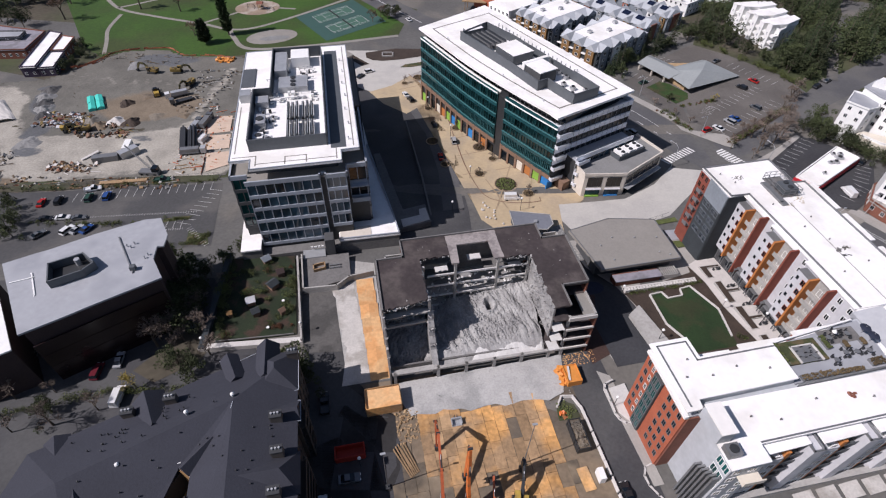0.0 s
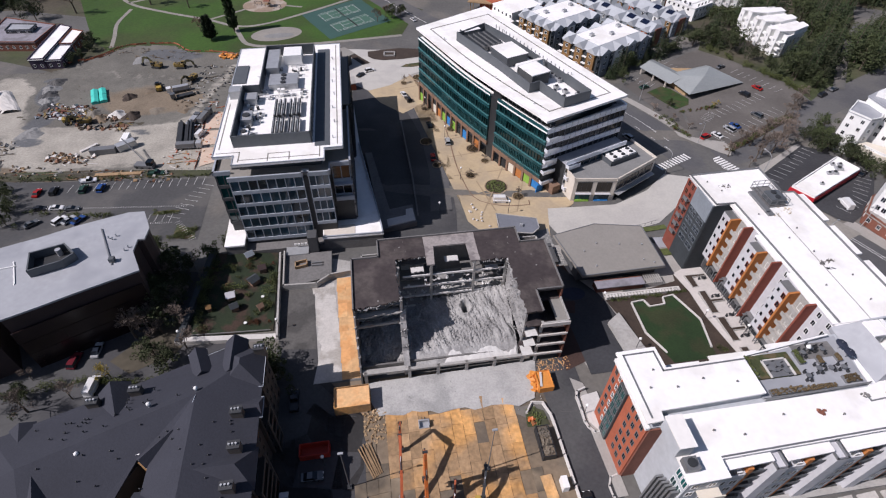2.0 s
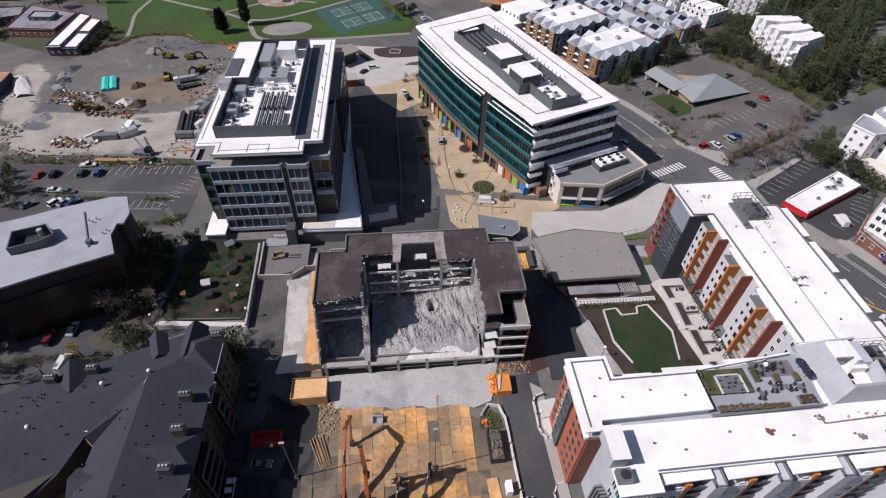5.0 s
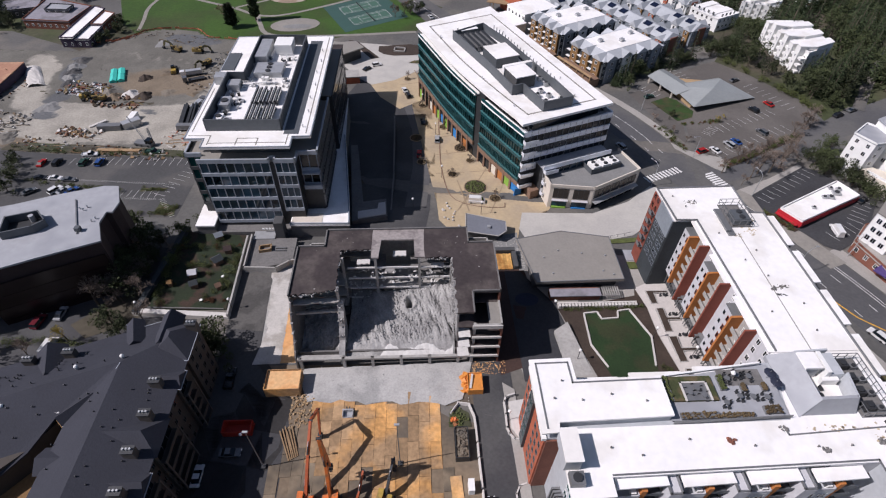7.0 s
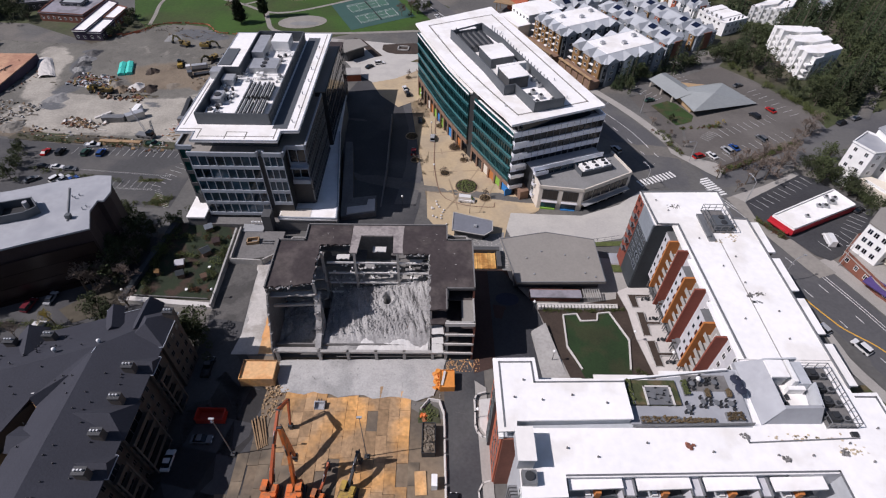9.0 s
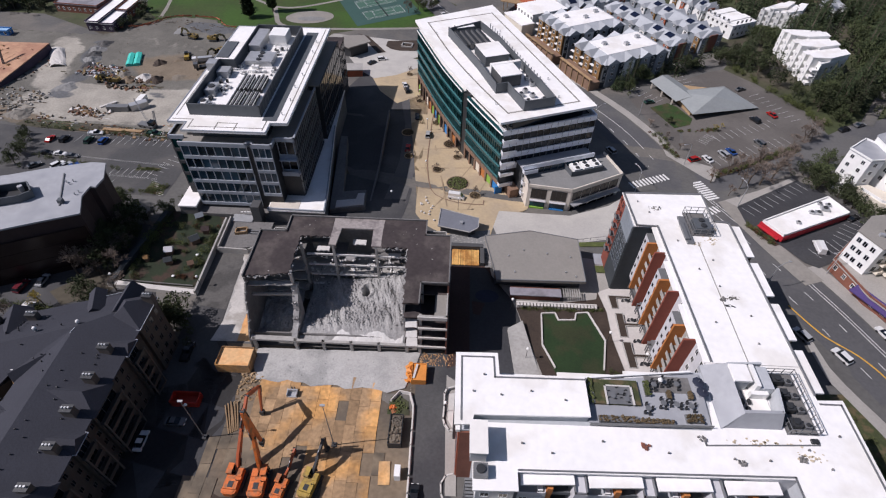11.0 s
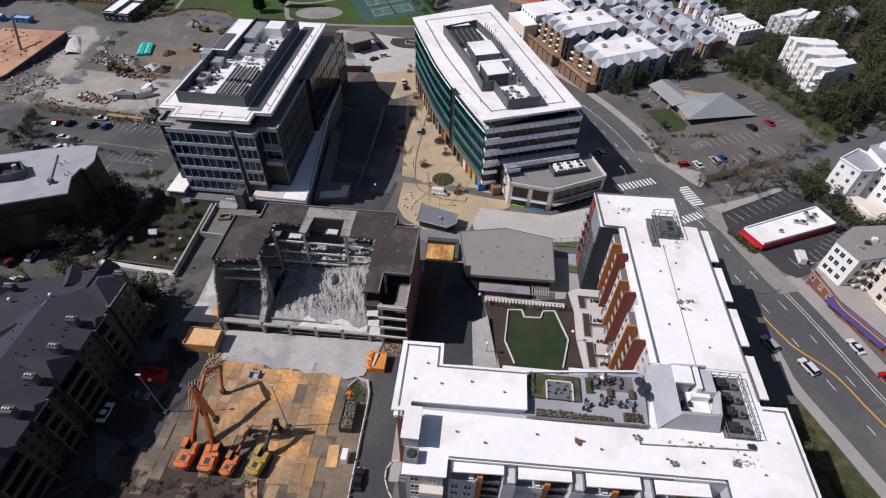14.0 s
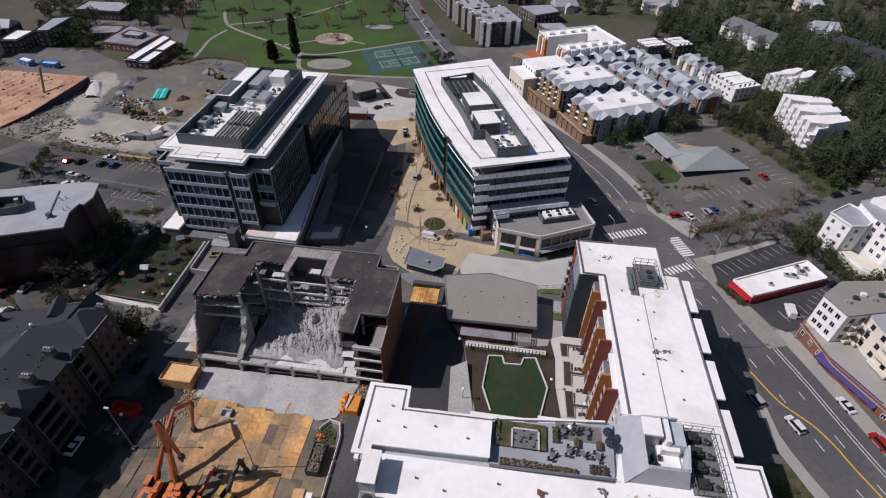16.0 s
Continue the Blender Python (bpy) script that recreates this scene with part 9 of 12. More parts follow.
for i in range(2):
    for k in range(7):
        u, v = 4.6 + i * 2.35 - (k * 0.18), 68.5 + k * 4.75
        piece("plywood_sheet", ply, strip, pose(u, v, guv(u, v) + 0.16 + 0.02 * ((i + k) % 2), 0, 0, rngm.uniform(-2, 2)))


def skip_box(name, u0, u1, v0, v1, z0, h, paint, label, fill=None, ribs=5, rot=ANG):
    t = thing(name, ((u0 + u1) / 2, (v0 + v1) / 2, z0), label, "container", rot)
    part("floor", Geo().box(u0, u1, v0, v1, z0, z0 + 0.2), paint, t)
    for a in (u0, u1 - 0.12):
        part("side", Geo().box(a, a + 0.12, v0, v1, z0 + 0.2, z0 + h), paint, t)
    for b in (v0, v1 - 0.12):
        part("end", Geo().box(u0 + 0.12, u1 - 0.12, b, b + 0.12, z0 + 0.2, z0 + h), paint, t)
    for k in range(ribs):
        v = v0 + (v1 - v0) * (k + 0.5) / ribs
        for a in (u0 - 0.1, u1):
            part("rib", Geo().box(a, a + 0.1, v - 0.08, v + 0.08, z0 + 0.1, z0 + h), paint, t)
    if fill:
        part("load", Geo().box(u0 + 0.14, u1 - 0.14, v0 + 0.14, v1 - 0.14, z0 + 0.2, z0 + h * 0.85), fill, t)
    return t


skip_box("site_container", 1.8, 9.8, 57.0, 62.2, guv(6, 60), 3.4, M_MAT, "tan timber-sided debris container beside the shell", M_PLYB)
skip_box("skip", 48.4, 51.8, 55.2, 59.8, guv(49.6, 58), 2.2, M_OBOX, "orange steel skip at the corner of the lane", M_OBOX)
solo("skip_cover", Geo().beam((48.9, 55.8, guv(49.6, 58) + 2.05), (49.6, 59.4, guv(49.6, 58) + 2.3), 0.5, 0.1), M_CONCL, "pale strap over the orange skip", "cover", rot=ANG)
solo("orange_tarp", scatter_chunks(rngm, [(rngm.uniform(47.4, 49.2), rngm.uniform(56, 60), guv(48.6, 58) + rngm.uniform(0.1, 1.2)) for _ in range(26)], 0.4, 1.0), M_OBOX, "crumpled orange sheeting beside the skip", "sheeting", kind="stuff", rot=ANG)
skip_box("skip", -5.6, 0.6, 47.6, 50.4, guv(-3, 49), 2.2, M_REDBOX, "red steel skip in the shade of the house", None, 6)
skip_box("dump_trailer", 44.7, 47.5, 39.6, 46.4, guv(45, 42) + 0.1, 2.2, M_DARK, "long dark trailer filled with brown scrap", M_YARD, 8)
solo("site_toilet", Geo().box(46.8, 48.0, 32.8, 35.2, guv(48.5, 35), guv(48.5, 35) + 2.3), M_WHITEP, "white site cabin beside the barrier", "cabin", rot=ANG)
solo("scrap_heap", scatter_chunks(rngm, [(rngm.uniform(45.1, 47.1), rngm.uniform(40.1, 45.9), guv(45, 42) + 1.95 + rngm.uniform(0, 0.3)) for _ in range(80)], 0.12, 0.45), M_DIRTB, "brown scrap heaped on the trailer", "scrap", kind="stuff", rot=ANG)
br = Geo()
for k in range(6):
    br.beam((9.6 + k * 0.35, 41.5 + k * 0.2, guv(9, 42) + 0.3), (6.6 + k * 0.5, 48.2 + (k % 3) * 0.5, guv(7, 46) + 0.4), 0.26)
solo("steel_beams", br, M_TIMBER, "loose pile of rusty beams beside the mats", "beam pile", rot=ANG)
solo("brush", scatter_chunks(rngm, [(rngm.uniform(8, 13), rngm.uniform(49, 57), guv(10, 53) + rngm.uniform(0.05, 0.3)) for _ in range(110)], 0.1, 0.4), M_TANWOOD, "tan broken timber and bricks at the shell's corner", "scrap", kind="stuff", rot=ANG)
solo("brick_heap", scatter_chunks(rngm, [(rngm.uniform(50, 58), rngm.uniform(60.5, 64), guv(54, 62) + rngm.uniform(0.05, 0.3)) for _ in range(160)], 0.06, 0.2), M_PLYB, "brown brick rubble at the foot of the shell", "rubble", kind="stuff", rot=ANG)
zb_ = guv(21.2, 51.6) + 0.15
bk = thing("excavator_bucket", (21.2, 51.6, zb_), "loose grey steel bucket lying on the mats", "bucket")
part("body", Geo().box(20.0, 22.4, 50.8, 52.4, zb_, zb_ + 0.3).box(20.0, 22.4, 52.1, 52.4, zb_ + 0.3, zb_ + 1.3).box(20.0, 20.2, 50.9, 52.1, zb_ + 0.3, zb_ + 1.1).box(22.2, 22.4, 50.9, 52.1, zb_ + 0.3, zb_ + 1.1), M_GALV, bk)
part("bracket", Geo().box(20.8, 21.0, 52.4, 53.0, zb_ + 0.5, zb_ + 1.2), M_DARK, bk)
part("bracket", Geo().box(21.4, 21.6, 52.4, 53.0, zb_ + 0.5, zb_ + 1.2), M_DARK, bk)
solo("scrap_heap", scatter_chunks(rngm, [(rngm.uniform(44.2, 45.6), rngm.uniform(47.8, 49.4), guv(45, 48.6) + rngm.uniform(0.2, 0.7)) for _ in range(14)], 0.2, 0.5), M_OR, "red and orange scrap heaped by the barrier", "scrap", kind="stuff", rot=ANG)
bar = thing("barrier_line", (49, 42, guv(49, 42)), "pale concrete barriers along the lane", "barrier", kind="structure")
bm_ = mesh_of("concrete_barrier", [(Geo().add([(-1.5, -0.3, 0), (1.5, -0.3, 0), (1.5, 0.3, 0), (-1.5, 0.3, 0), (-1.5, -0.1, 0.85), (1.5, -0.1, 0.85), (1.5, 0.1, 0.85), (-1.5, 0.1, 0.85)], [(3, 2, 1, 0), (4, 5, 6, 7), (0, 1, 5, 4), (1, 2, 6, 5), (2, 3, 7, 6), (3, 0, 4, 7)]), M_CONCL)])
bl = smooth_line([(44.2, 50.6), (46, 53.0), (48.4, 52.6), (49.4, 49.5), (49.6, 40), (49.8, 30), (50.0, 14)], 3.05)
for a, b in zip(bl, bl[1:]):
    piece("concrete_barrier", bm_, bar, pose((a[0] + b[0]) / 2, (a[1] + b[1]) / 2, guv(*a) + 0.1, 0, 0, math.degrees(math.atan2(b[1] - a[1], b[0] - a[0]))))
for u, v, h in ((33.07, 39.93, 17.6), (4.55, 40.6, 16)):
    t = thing("light_mast", (u, v, guv(u, v)), "slim grey light mast with a lamp head", "light mast", group="light masts")
    part("base", Geo().box(u - 0.5, u + 0.5, v - 0.5, v + 0.5, guv(u, v), guv(u, v) + 0.5), M_DARK, t)
    part("mast", Geo().tube((u, v, guv(u, v) + 0.5), (u, v, guv(u, v) + h), 0.12, 0.07), M_GREYM, t)
    part("lamp_head", Geo().box(u - 0.5, u + 0.5, v - 0.2, v + 0.2, guv(u, v) + h, guv(u, v) + h + 0.25), M_GALV, t)
fc = thing("forecourt", (58.5, 48, guv(58.5, 48)), "pale raised entrance court before the brick end of the flats", "forecourt")
zc = guv(58.5, 48)
part("slab", Geo().prism([(57.4, 52.6), (61.4, 53.2), (61.4, 43.8), (58.6, 43.9), (57.2, 46.4)], zc - 0.8, zc + 0.35), M_CONCL, fc, "pale concrete slab")
rail_parts("kerb", [(58.8, 54.4), (56.8, 53.8), (56.3, 52.6), (56.3, 49.5), (56.2, 46.4), (56.6, 45.0), (57.6, 43.8), (60.4, 43.2)], zc - 0.8, zc + 0.7, 0.35, M_CONCL, fc, "curved pale kerb wall")
part("step", Geo().box(59.6, 61.4, 42.2, 43.4, zc - 0.8, zc + 0.2), M_CONC, fc)
kb = thing("kerb_island", (57.4, 31, guv(57.4, 31)), "low kerbed island beside the lane", "kerb")
part("kerb", Geo().rail([(58.6, 34.4), (57.2, 34.0), (56.3, 32.4), (56.4, 30.4), (57.4, 28.2), (58.4, 26.8)], guv(57, 31) - 0.5, guv(57, 31) + 0.4, 0.3), M_CONCL, kb)
drape("planting_bed", [(43.6, 47.4), (43.9, 50.2), (46.0, 52.0), (48.2, 50.6), (48.6, 47.2)], 0.18, M_EARTH, "bare earth bed with brush at the barrier", "planting bed", uv=True)
solo("brush", scatter_chunks(rngm, [(rngm.gauss(46, 1.0), rngm.gauss(49.2, 0.9), guv(46, 49) + rngm.uniform(0.2, 0.6)) for _ in range(70)], 0.08, 0.3), M_SHRUB, "weeds and brush on the bare earth", "brush", kind="stuff", rot=ANG)
drape("pavement", [(57.2, 30), (59.4, 30), (59.2, 56), (56.6, 58), (56.8, 44)], 0.22, M_PAVE, "pale concrete walk along the brick end", "pavement", uv=True)


def globe_lamp(x, y, h=4.0):
    z = gz(x, y)
    t = thing("street_lamp", (x, y, z), "slim dark lamp post with a white globe", "street lamp", 0, "globe lamps")
    part("post", Geo().tube((x, y, z), (x, y, z + h), 0.09, 0.06), M_DARK, t)
    part("globe", Geo().ball((x, y, z + h + 0.25), 0.38), M_LAMP, t, "white round globe")


for u, v in ((35.8, 127.1), (73.1, 79.8), (96.6, 69.8), (75.7, 63.7), (93.4, 102.0), (56.6, 48.3), (-0.5, 46), (104, 63.5), (-12.5, 84), (-36.6, 84), (52, 66)):
    globe_lamp(*W(u, v))
for x, y in ((13.5, 152), (6, 180), (-4, 203), (30, 133)):
    globe_lamp(x, y, 5.0)


def road_lamp(x, y, head, h=9.5):
    z = gz(x, y)
    t = thing("street_lamp", (x, y, z), "tall grey curved road lamp", "street lamp", 0, "road lamps")
    dx, dy = math.cos(radians(head)), math.sin(radians(head))
    part("post", Geo().tube((x, y, z), (x, y, z + h - 1), 0.13, 0.09), M_GALV, t)
    part("arm", Geo().tube((x, y, z + h - 1), (x + dx * 1.2, y + dy * 1.2, z + h - 0.1), 0.07).tube((x + dx * 1.2, y + dy * 1.2, z + h - 0.1), (x + dx * 3.4, y + dy * 3.4, z + h), 0.06), M_GALV, t)
    part("lamp_head", Geo().box(x + dx * 3.4 - 0.35, x + dx * 3.4 + 0.35, y + dy * 3.4 - 0.2, y + dy * 3.4 + 0.2, z + h - 0.1, z + h + 0.1), M_GALV, t)


for x, y, hd in ((121.2, 120, 35), (86.6, 158.4, 130), (104, 180, 215), (139, 130, 215), (70, 198, 40), (88, 212, 220), (119, 157, 120)):
    road_lamp(x, y, hd)

# ---- plaza ----
for x, y, r in ((26.2, 148.2, 4.0), (33.6, 142.6, 1.9), (17.0, 154.4, 1.7), (17.4, 172, 2.6), (8, 186, 1.6), (-4, 202, 1.4), (-16, 226, 1.4), (-10, 232, 2.6), (4.4, 160, 1.6), (-1, 176, 2.4), (22, 164, 1.4)):
    z = gz(x, y) + 0.1
    t = thing("round_planter", (x, y, z), "round planting bed with a brown kerb on the plaza", "planter", 0, "round plaza planters")
    ring = ellipse(x, y, r, r, n=20)
    part("kerb", Geo().ring(ring, z - 0.1, z + 0.35, 0.3), M_BAND, t)
    part("soil", Geo().prism(ring, z - 0.1, z + 0.25), M_MULCH, t)
    lf = Geo()
    rr = random.Random(int(x * 10))
    for _ in range(int(12 * r * r) + 8):
        a, d = rr.uniform(0, math.tau), r * 0.85 * math.sqrt(rr.random())
        s = rr.uniform(0.15, 0.4)
        lf.ball((x + d * math.cos(a), y + d * math.sin(a), z + 0.25 + s * 0.4), s, s * rr.uniform(0.6, 1.2), 5, 3)
    tagged(part("planting", lf, M_SHRUB if r > 3.5 else M_SHRUBB, t), "", "", "", "stuff")
er = thing("entrance_building", (32, 123, 0), "low entrance building with a slate-grey flat roof", "entrance", 0)
eo = [(25.6, 127.4), (38.3, 126.2), (39.0, 121.9), (36.8, 119.2), (26.8, 119.3)]
part("wall", Geo().prism([(26.4, 126.4), (37.6, 125.3), (38.0, 122.2), (36.2, 119.9), (27.4, 120.1)], -1, 5.8), M_CHAR, er)
part("roof", Geo().prism(eo, 5.8, 6.1), M_SLATE, er)
rail_parts("roof_edge", eo, 6.1, 6.3, 0.25, M_CONC, er, "", True)
part("vent", Geo().box(33, 34, 122, 123, 6.1, 6.7), M_GALV, er)
deck = thing("concrete_ramp", (22, 124, 2), "raised concrete deck beside the office podium", "deck", kind="structure")
part("slab", Geo().prism([(16.6, 118.4), (27.6, 120.6), (27, 129), (19.5, 127.6), (15.5, 160), (13, 160)], 0, 4.2), M_CONCD, deck)
# Paler concrete L on the dark deck paints its sunlit part.
part("lit_slab", Geo().prism([(18.4, 119.2), (27.2, 121.2), (26.8, 127), (24.6, 126.6), (24.4, 123.8), (18.2, 122.6)], 4.2, 4.5), M_CONCL, deck)
part("low_wall", Geo().rail([(28.4, 120), (29, 146), (28.4, 184)], -1, 1.6, 0.5), M_CONCD, deck)
solo("site_shelter", [(Geo().prism([(-58, 247), (-48, 251), (-42, 245), (-50, 235), (-56, 238)], 0.5, 1.0), M_TANROOF), (Geo().prism([(-56, 246.6), (-48, 249.6), (-44, 245), (-50, 237), (-55, 239)], -5, 0.5), M_DARK)], None, "low angular pavilion with a grey roof", "pavilion", rot=0)
solo("site_cabin", [(Geo().prism([(-48, 221.5), (-39, 224.5), (-36.8, 218.6), (-46, 215.6)], -5, -0.8), M_BRICK), (Geo().prism([(-48.3, 221.8), (-38.8, 224.9), (-36.5, 218.4), (-46.2, 215.2)], -0.8, -0.4), M_CONC)], None, "red walled site hut beside the office", "cabin", rot=0)
rv = Geo()
rr = random.Random(3)
for _ in range(14):
    y = rr.uniform(125, 137)
    x = 15.5 + (137 - y) * 0.36 + rr.uniform(0, 5)
    rv.ball((x, y, gz(x, y) + 0.35), 0.4, 0.4, 6, 4)
dw = thing("driveway_wall", (58, 138.4, 0), "low tan wall between driveway and pavilion", "wall", 0, kind="structure")
rail_parts("wall", [(44.6, 137.2), (54.4, 138.6), (66, 140.4), (73, 145.4), (78, 151)], -1, 1.3, 0.45, M_BAND, dw)
fp = thing("railing", (58, 128, 1), "thin grey railing along the driveway", "railing", 0)
gp = mesh_of("post", [(Geo().box(-0.05, 0.05, -0.05, 0.05, 0, 1.2), M_GREYM)])
rl = [(46.6, 121.6), (60, 122.6), (77.5, 130.4)]
for (xa, ya), (xb, yb) in zip(rl, rl[1:]):
    n_ = int(math.dist((xa, ya), (xb, yb)) / 2.2)
    for k in range(n_):
        x, y = xa + (xb - xa) * k / n_, ya + (yb - ya) * k / n_
        piece("post", gp, fp, pose(x, y, gz(x, y)))
    part("rail", Geo().beam((xa, ya, gz(xa, ya) + 1.2), (xb, yb, gz(xb, yb) + 1.2), 0.08, 0.08), M_GREYM, fp)
solo("stone_seats", rv, M_CONCL, "pale round stone seats strewn on the plaza", "seats", kind="stuff")

# ---- walled play garden ----
gd = thing("play_garden", (-25, 98, 4), "walled play garden with dark lawn and pale wall", "garden", kind="structure")
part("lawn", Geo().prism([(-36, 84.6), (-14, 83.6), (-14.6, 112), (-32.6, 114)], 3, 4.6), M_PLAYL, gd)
part("wall", Geo().rail([(-13.6, 110), (-12.6, 80.8)], 2.5, 6.4, 0.5), M_CONC, gd, "grey concrete garden wall")
part("wall", Geo().rail([(-13.1, 81.2), (-37.2, 83.4)], 2.5, 5.4, 1.5), M_CONCL, gd, "pale concrete garden wall")
# West wall in one dark colour along its whole length.
part("wall", Geo().rail([(-37.0, 83.4), (-33.0, 114.5)], 2.5, 5.9, 1.5), M_PANELD, gd, "dark garden wall along the west side")
part("inner_edge", Geo().rail([(-34.8, 84.8), (-14.8, 83.8)], 4.6, 4.9, 0.25), M_CONCD, gd)
part("court", Geo().prism([(-12.8, 97), (1, 100), (1, 110), (-12.8, 110)], 3, 5.2), M_CONCD, gd, "grey paved forecourt")
part("court_wall", Geo().rail([(-12.4, 110.5), (-12, 97.4), (-3, 97), (0.6, 99.8), (7.4, 100.6)], 3, 6.4, 0.4), M_CONC, gd)
for u, v, r, m1, w in ((-25.9, 96, 10, M_PANELW, 2.0), (-22.5, 111, 30, M_PANELB, 2.0), (-20.4, 101, 40, M_PANELD, 2.4), (-24.5, 92, 20, M_PANELD, 1.8), (-31, 92.4, 5, M_BAYW, 1.0), (-18.4, 105.2, 15, M_BRICKL, 1.8), (-17.6, 91, 30, M_SHOPF, 1.2)):
    t = thing("play_hut", (u, v, 4.6), "small play hut with a pitched roof", "play hut", group="play huts")
    m = pose(u, v, 4.6, 0, 0, r)
    w1, r1 = Geo().box(-w / 2, w / 2, -w / 2, w / 2, 0, 1.5), Geo().gable(-w / 2, w / 2, -w / 2, w / 2, 1.5, 2.5, "x", 0.25)
    for g_ in (w1, r1):
        g_.v = [tuple(m @ Vector(p)) for p in g_.v]
    part("hut_wall", w1, M_SHOPF, t)
    part("hut_roof", r1, m1, t)
for u, v in ((-21.2, 86.6), (-17.5, 95)):
    solo("play_table", [(Geo().tube((u, v, 4.6), (u, v, 5.2), 0.12), M_DARK), (Geo().tube((u, v, 5.2), (u, v, 5.3), 0.42, n=9), M_WHITEP)], None, "round pale play table on the dark lawn", "table", rot=ANG, group="play tables")
solo("raised_bed", Geo().rail([(-9, 104), (-5.8, 104.6), (-6, 106.6), (-9.2, 106)], 5.2, 6.2, 0.3, True), M_TIMBER, "timber raised bed on the forecourt", "raised bed", rot=ANG)
solo("bench_row", Geo().box(-4.6, -1.6, 104.4, 104.8, 5.2, 5.7).box(-4.6, -1.6, 105.4, 105.8, 5.2, 5.7), M_GREYM, "grey benches on the forecourt", "bench", rot=ANG)

# ---- playground in the park ----
px, py = -108.3, 317.0
pz = gz(px, py) + 0.1
t = thing("jungle_gym", (px, py, pz), "small wooden climbing frame with a pitched roof in the park", "jungle gym", 0)
for a, b in ((-1.2, -1.2), (1.2, -1.2), (1.2, 1.2), (-1.2, 1.2)):
    part("post", Geo().box(px + a - 0.1, px + a + 0.1, py + b - 0.1, py + b + 0.1, pz, pz + 3.4), M_TIMBER, t)
part("platform", Geo().box(px - 1.4, px + 1.4, py - 1.4, py + 1.4, pz + 1.4, pz + 1.6), M_TIMBER, t)
part("roof", Geo().gable(px - 1.5, px + 1.5, py - 1.5, py + 1.5, pz + 3.4, pz + 4.6, "x", 0.3), M_BRICKD, t)
part("slide", Geo().beam((px + 1.4, py, pz + 1.5), (px + 4.6, py - 0.4, pz + 0.2), 0.7, 0.15), M_GALV, t)
for a, b, h in ((-6, 1, 2.4), (6.4, -2.2, 2.2)):
    t = thing("swing_set", (px + a, py + b, pz), "metal swing frame on the playground", "swing set", 0, "swing sets")
    for s in (-2, 2):
        part("leg", Geo().beam((px + a + s, py + b - 1, pz), (px + a + s, py + b, pz + h), 0.16).beam((px + a + s, py + b + 1, pz), (px + a + s, py + b, pz + h), 0.16), M_DARK, t)
    part("top_bar", Geo().beam((px + a - 2, py + b, pz + h), (px + a + 2, py + b, pz + h), 0.16), M_DARK, t)
    for s in (-0.9, 0.9):
        part("seat", Geo().box(px + a + s - 0.3, px + a + s + 0.3, py + b - 0.12, py + b + 0.12, pz + 0.5, pz + 0.56).box(px + a + s - 0.02, px + a + s + 0.02, py + b - 0.02, py + b + 0.02, pz + 0.56, pz + h), M_DARK, t)

# ---- large building site ----
rs = random.Random(31)
for c, r in ((-1.65, -3.2), (1.65, -3.2), (-1.65, 3.2), (1.65, 3.2)):
    x, y = -151.1 + 0.857 * c - 0.515 * r, 205.3 + 0.515 * c + 0.857 * r
    t = thing("covered_stack", (x, y, gz(x, y)), "long stack under a turquoise tarpaulin", "stack", 0, "covered stacks")
    g_ = Geo().box(-1.45, 1.45, -3.0, 3.0, 0.05, 1.2).gable(-1.45, 1.45, -3.0, 3.0, 1.2, 1.7, "y")
    m = pose(x, y, gz(x, y), 0, 0, 31 + c)
    g_.v = [tuple(m @ Vector(p)) for p in g_.v]
    part("tarpaulin", g_, M_TEALTARP, t)


def heap(cx, cy, r, h, material, label, name="spoil_mound"):
    """A loose cone of earth or scrap."""
    geo = Geo()
    nr, na = 7, 22
    ring = []
    for j in range(nr + 1):
        for k in range(na):
            a, d = k * math.tau / na, r * j / nr * (1 + 0.18 * math.sin(3 * k * math.tau / na + cx))
            x, y = cx + d * math.cos(a), cy + d * math.sin(a)
            z = gz(x, y) + h * (1 - j / nr) ** 1.1 + (0.25 * h * noise.noise((x * 0.7, y * 0.7, 1.0)) if 0 < j < nr else 0)
            ring.append((x, y, z + 0.03))
    geo.add(ring, [(j * na + k, (j + 1) * na + k, (j + 1) * na + (k + 1) % na, j * na + (k + 1) % na) for j in range(nr) for k in range(na)])
    solo(name, geo, material, label, "heap", group="site heaps")


for x, y, r, h, m_ in ((-137.9, 206.5, 3.6, 2.2, M_MULCH), (-128.6, 190.6, 4.2, 2.6, M_MULCH), (-135.6, 191.3, 4.2, 2.2, M_CONCL), (-177.5, 216.8, 4.4, 1.6, M_LOT), (-176, 209.5, 4.5, 1.9, M_GRAVEL), (-173.6, 204.5, 4.5, 2.0, M_LOT), (-171, 199.6, 4.5, 1.9, M_GRAVEL), (-168.4, 194.4, 4.2, 1.7, M_LOT), (-161.4, 172.3, 5.5, 1.3, M_GRAVEL), (-131, 213, 3.5, 0.8, M_YARD), (-146, 191, 4, 1.8, M_DIRT), (-141, 187, 4, 2.0, M_YARD), (-120, 196, 4, 0.9, M_DIRTB),
                       (-108, 196, 3, 0.8, M_YARD), (-150, 243, 5, 1.2, M_GRAVEL), (-178, 148, 6, 1.8, M_DIRT), (-160, 146, 6, 1.6, M_DIRT), (-190, 160, 6, 1.6, M_DIRT)):
    heap(x, y, r, h, m_, "loose heap of site spoil")
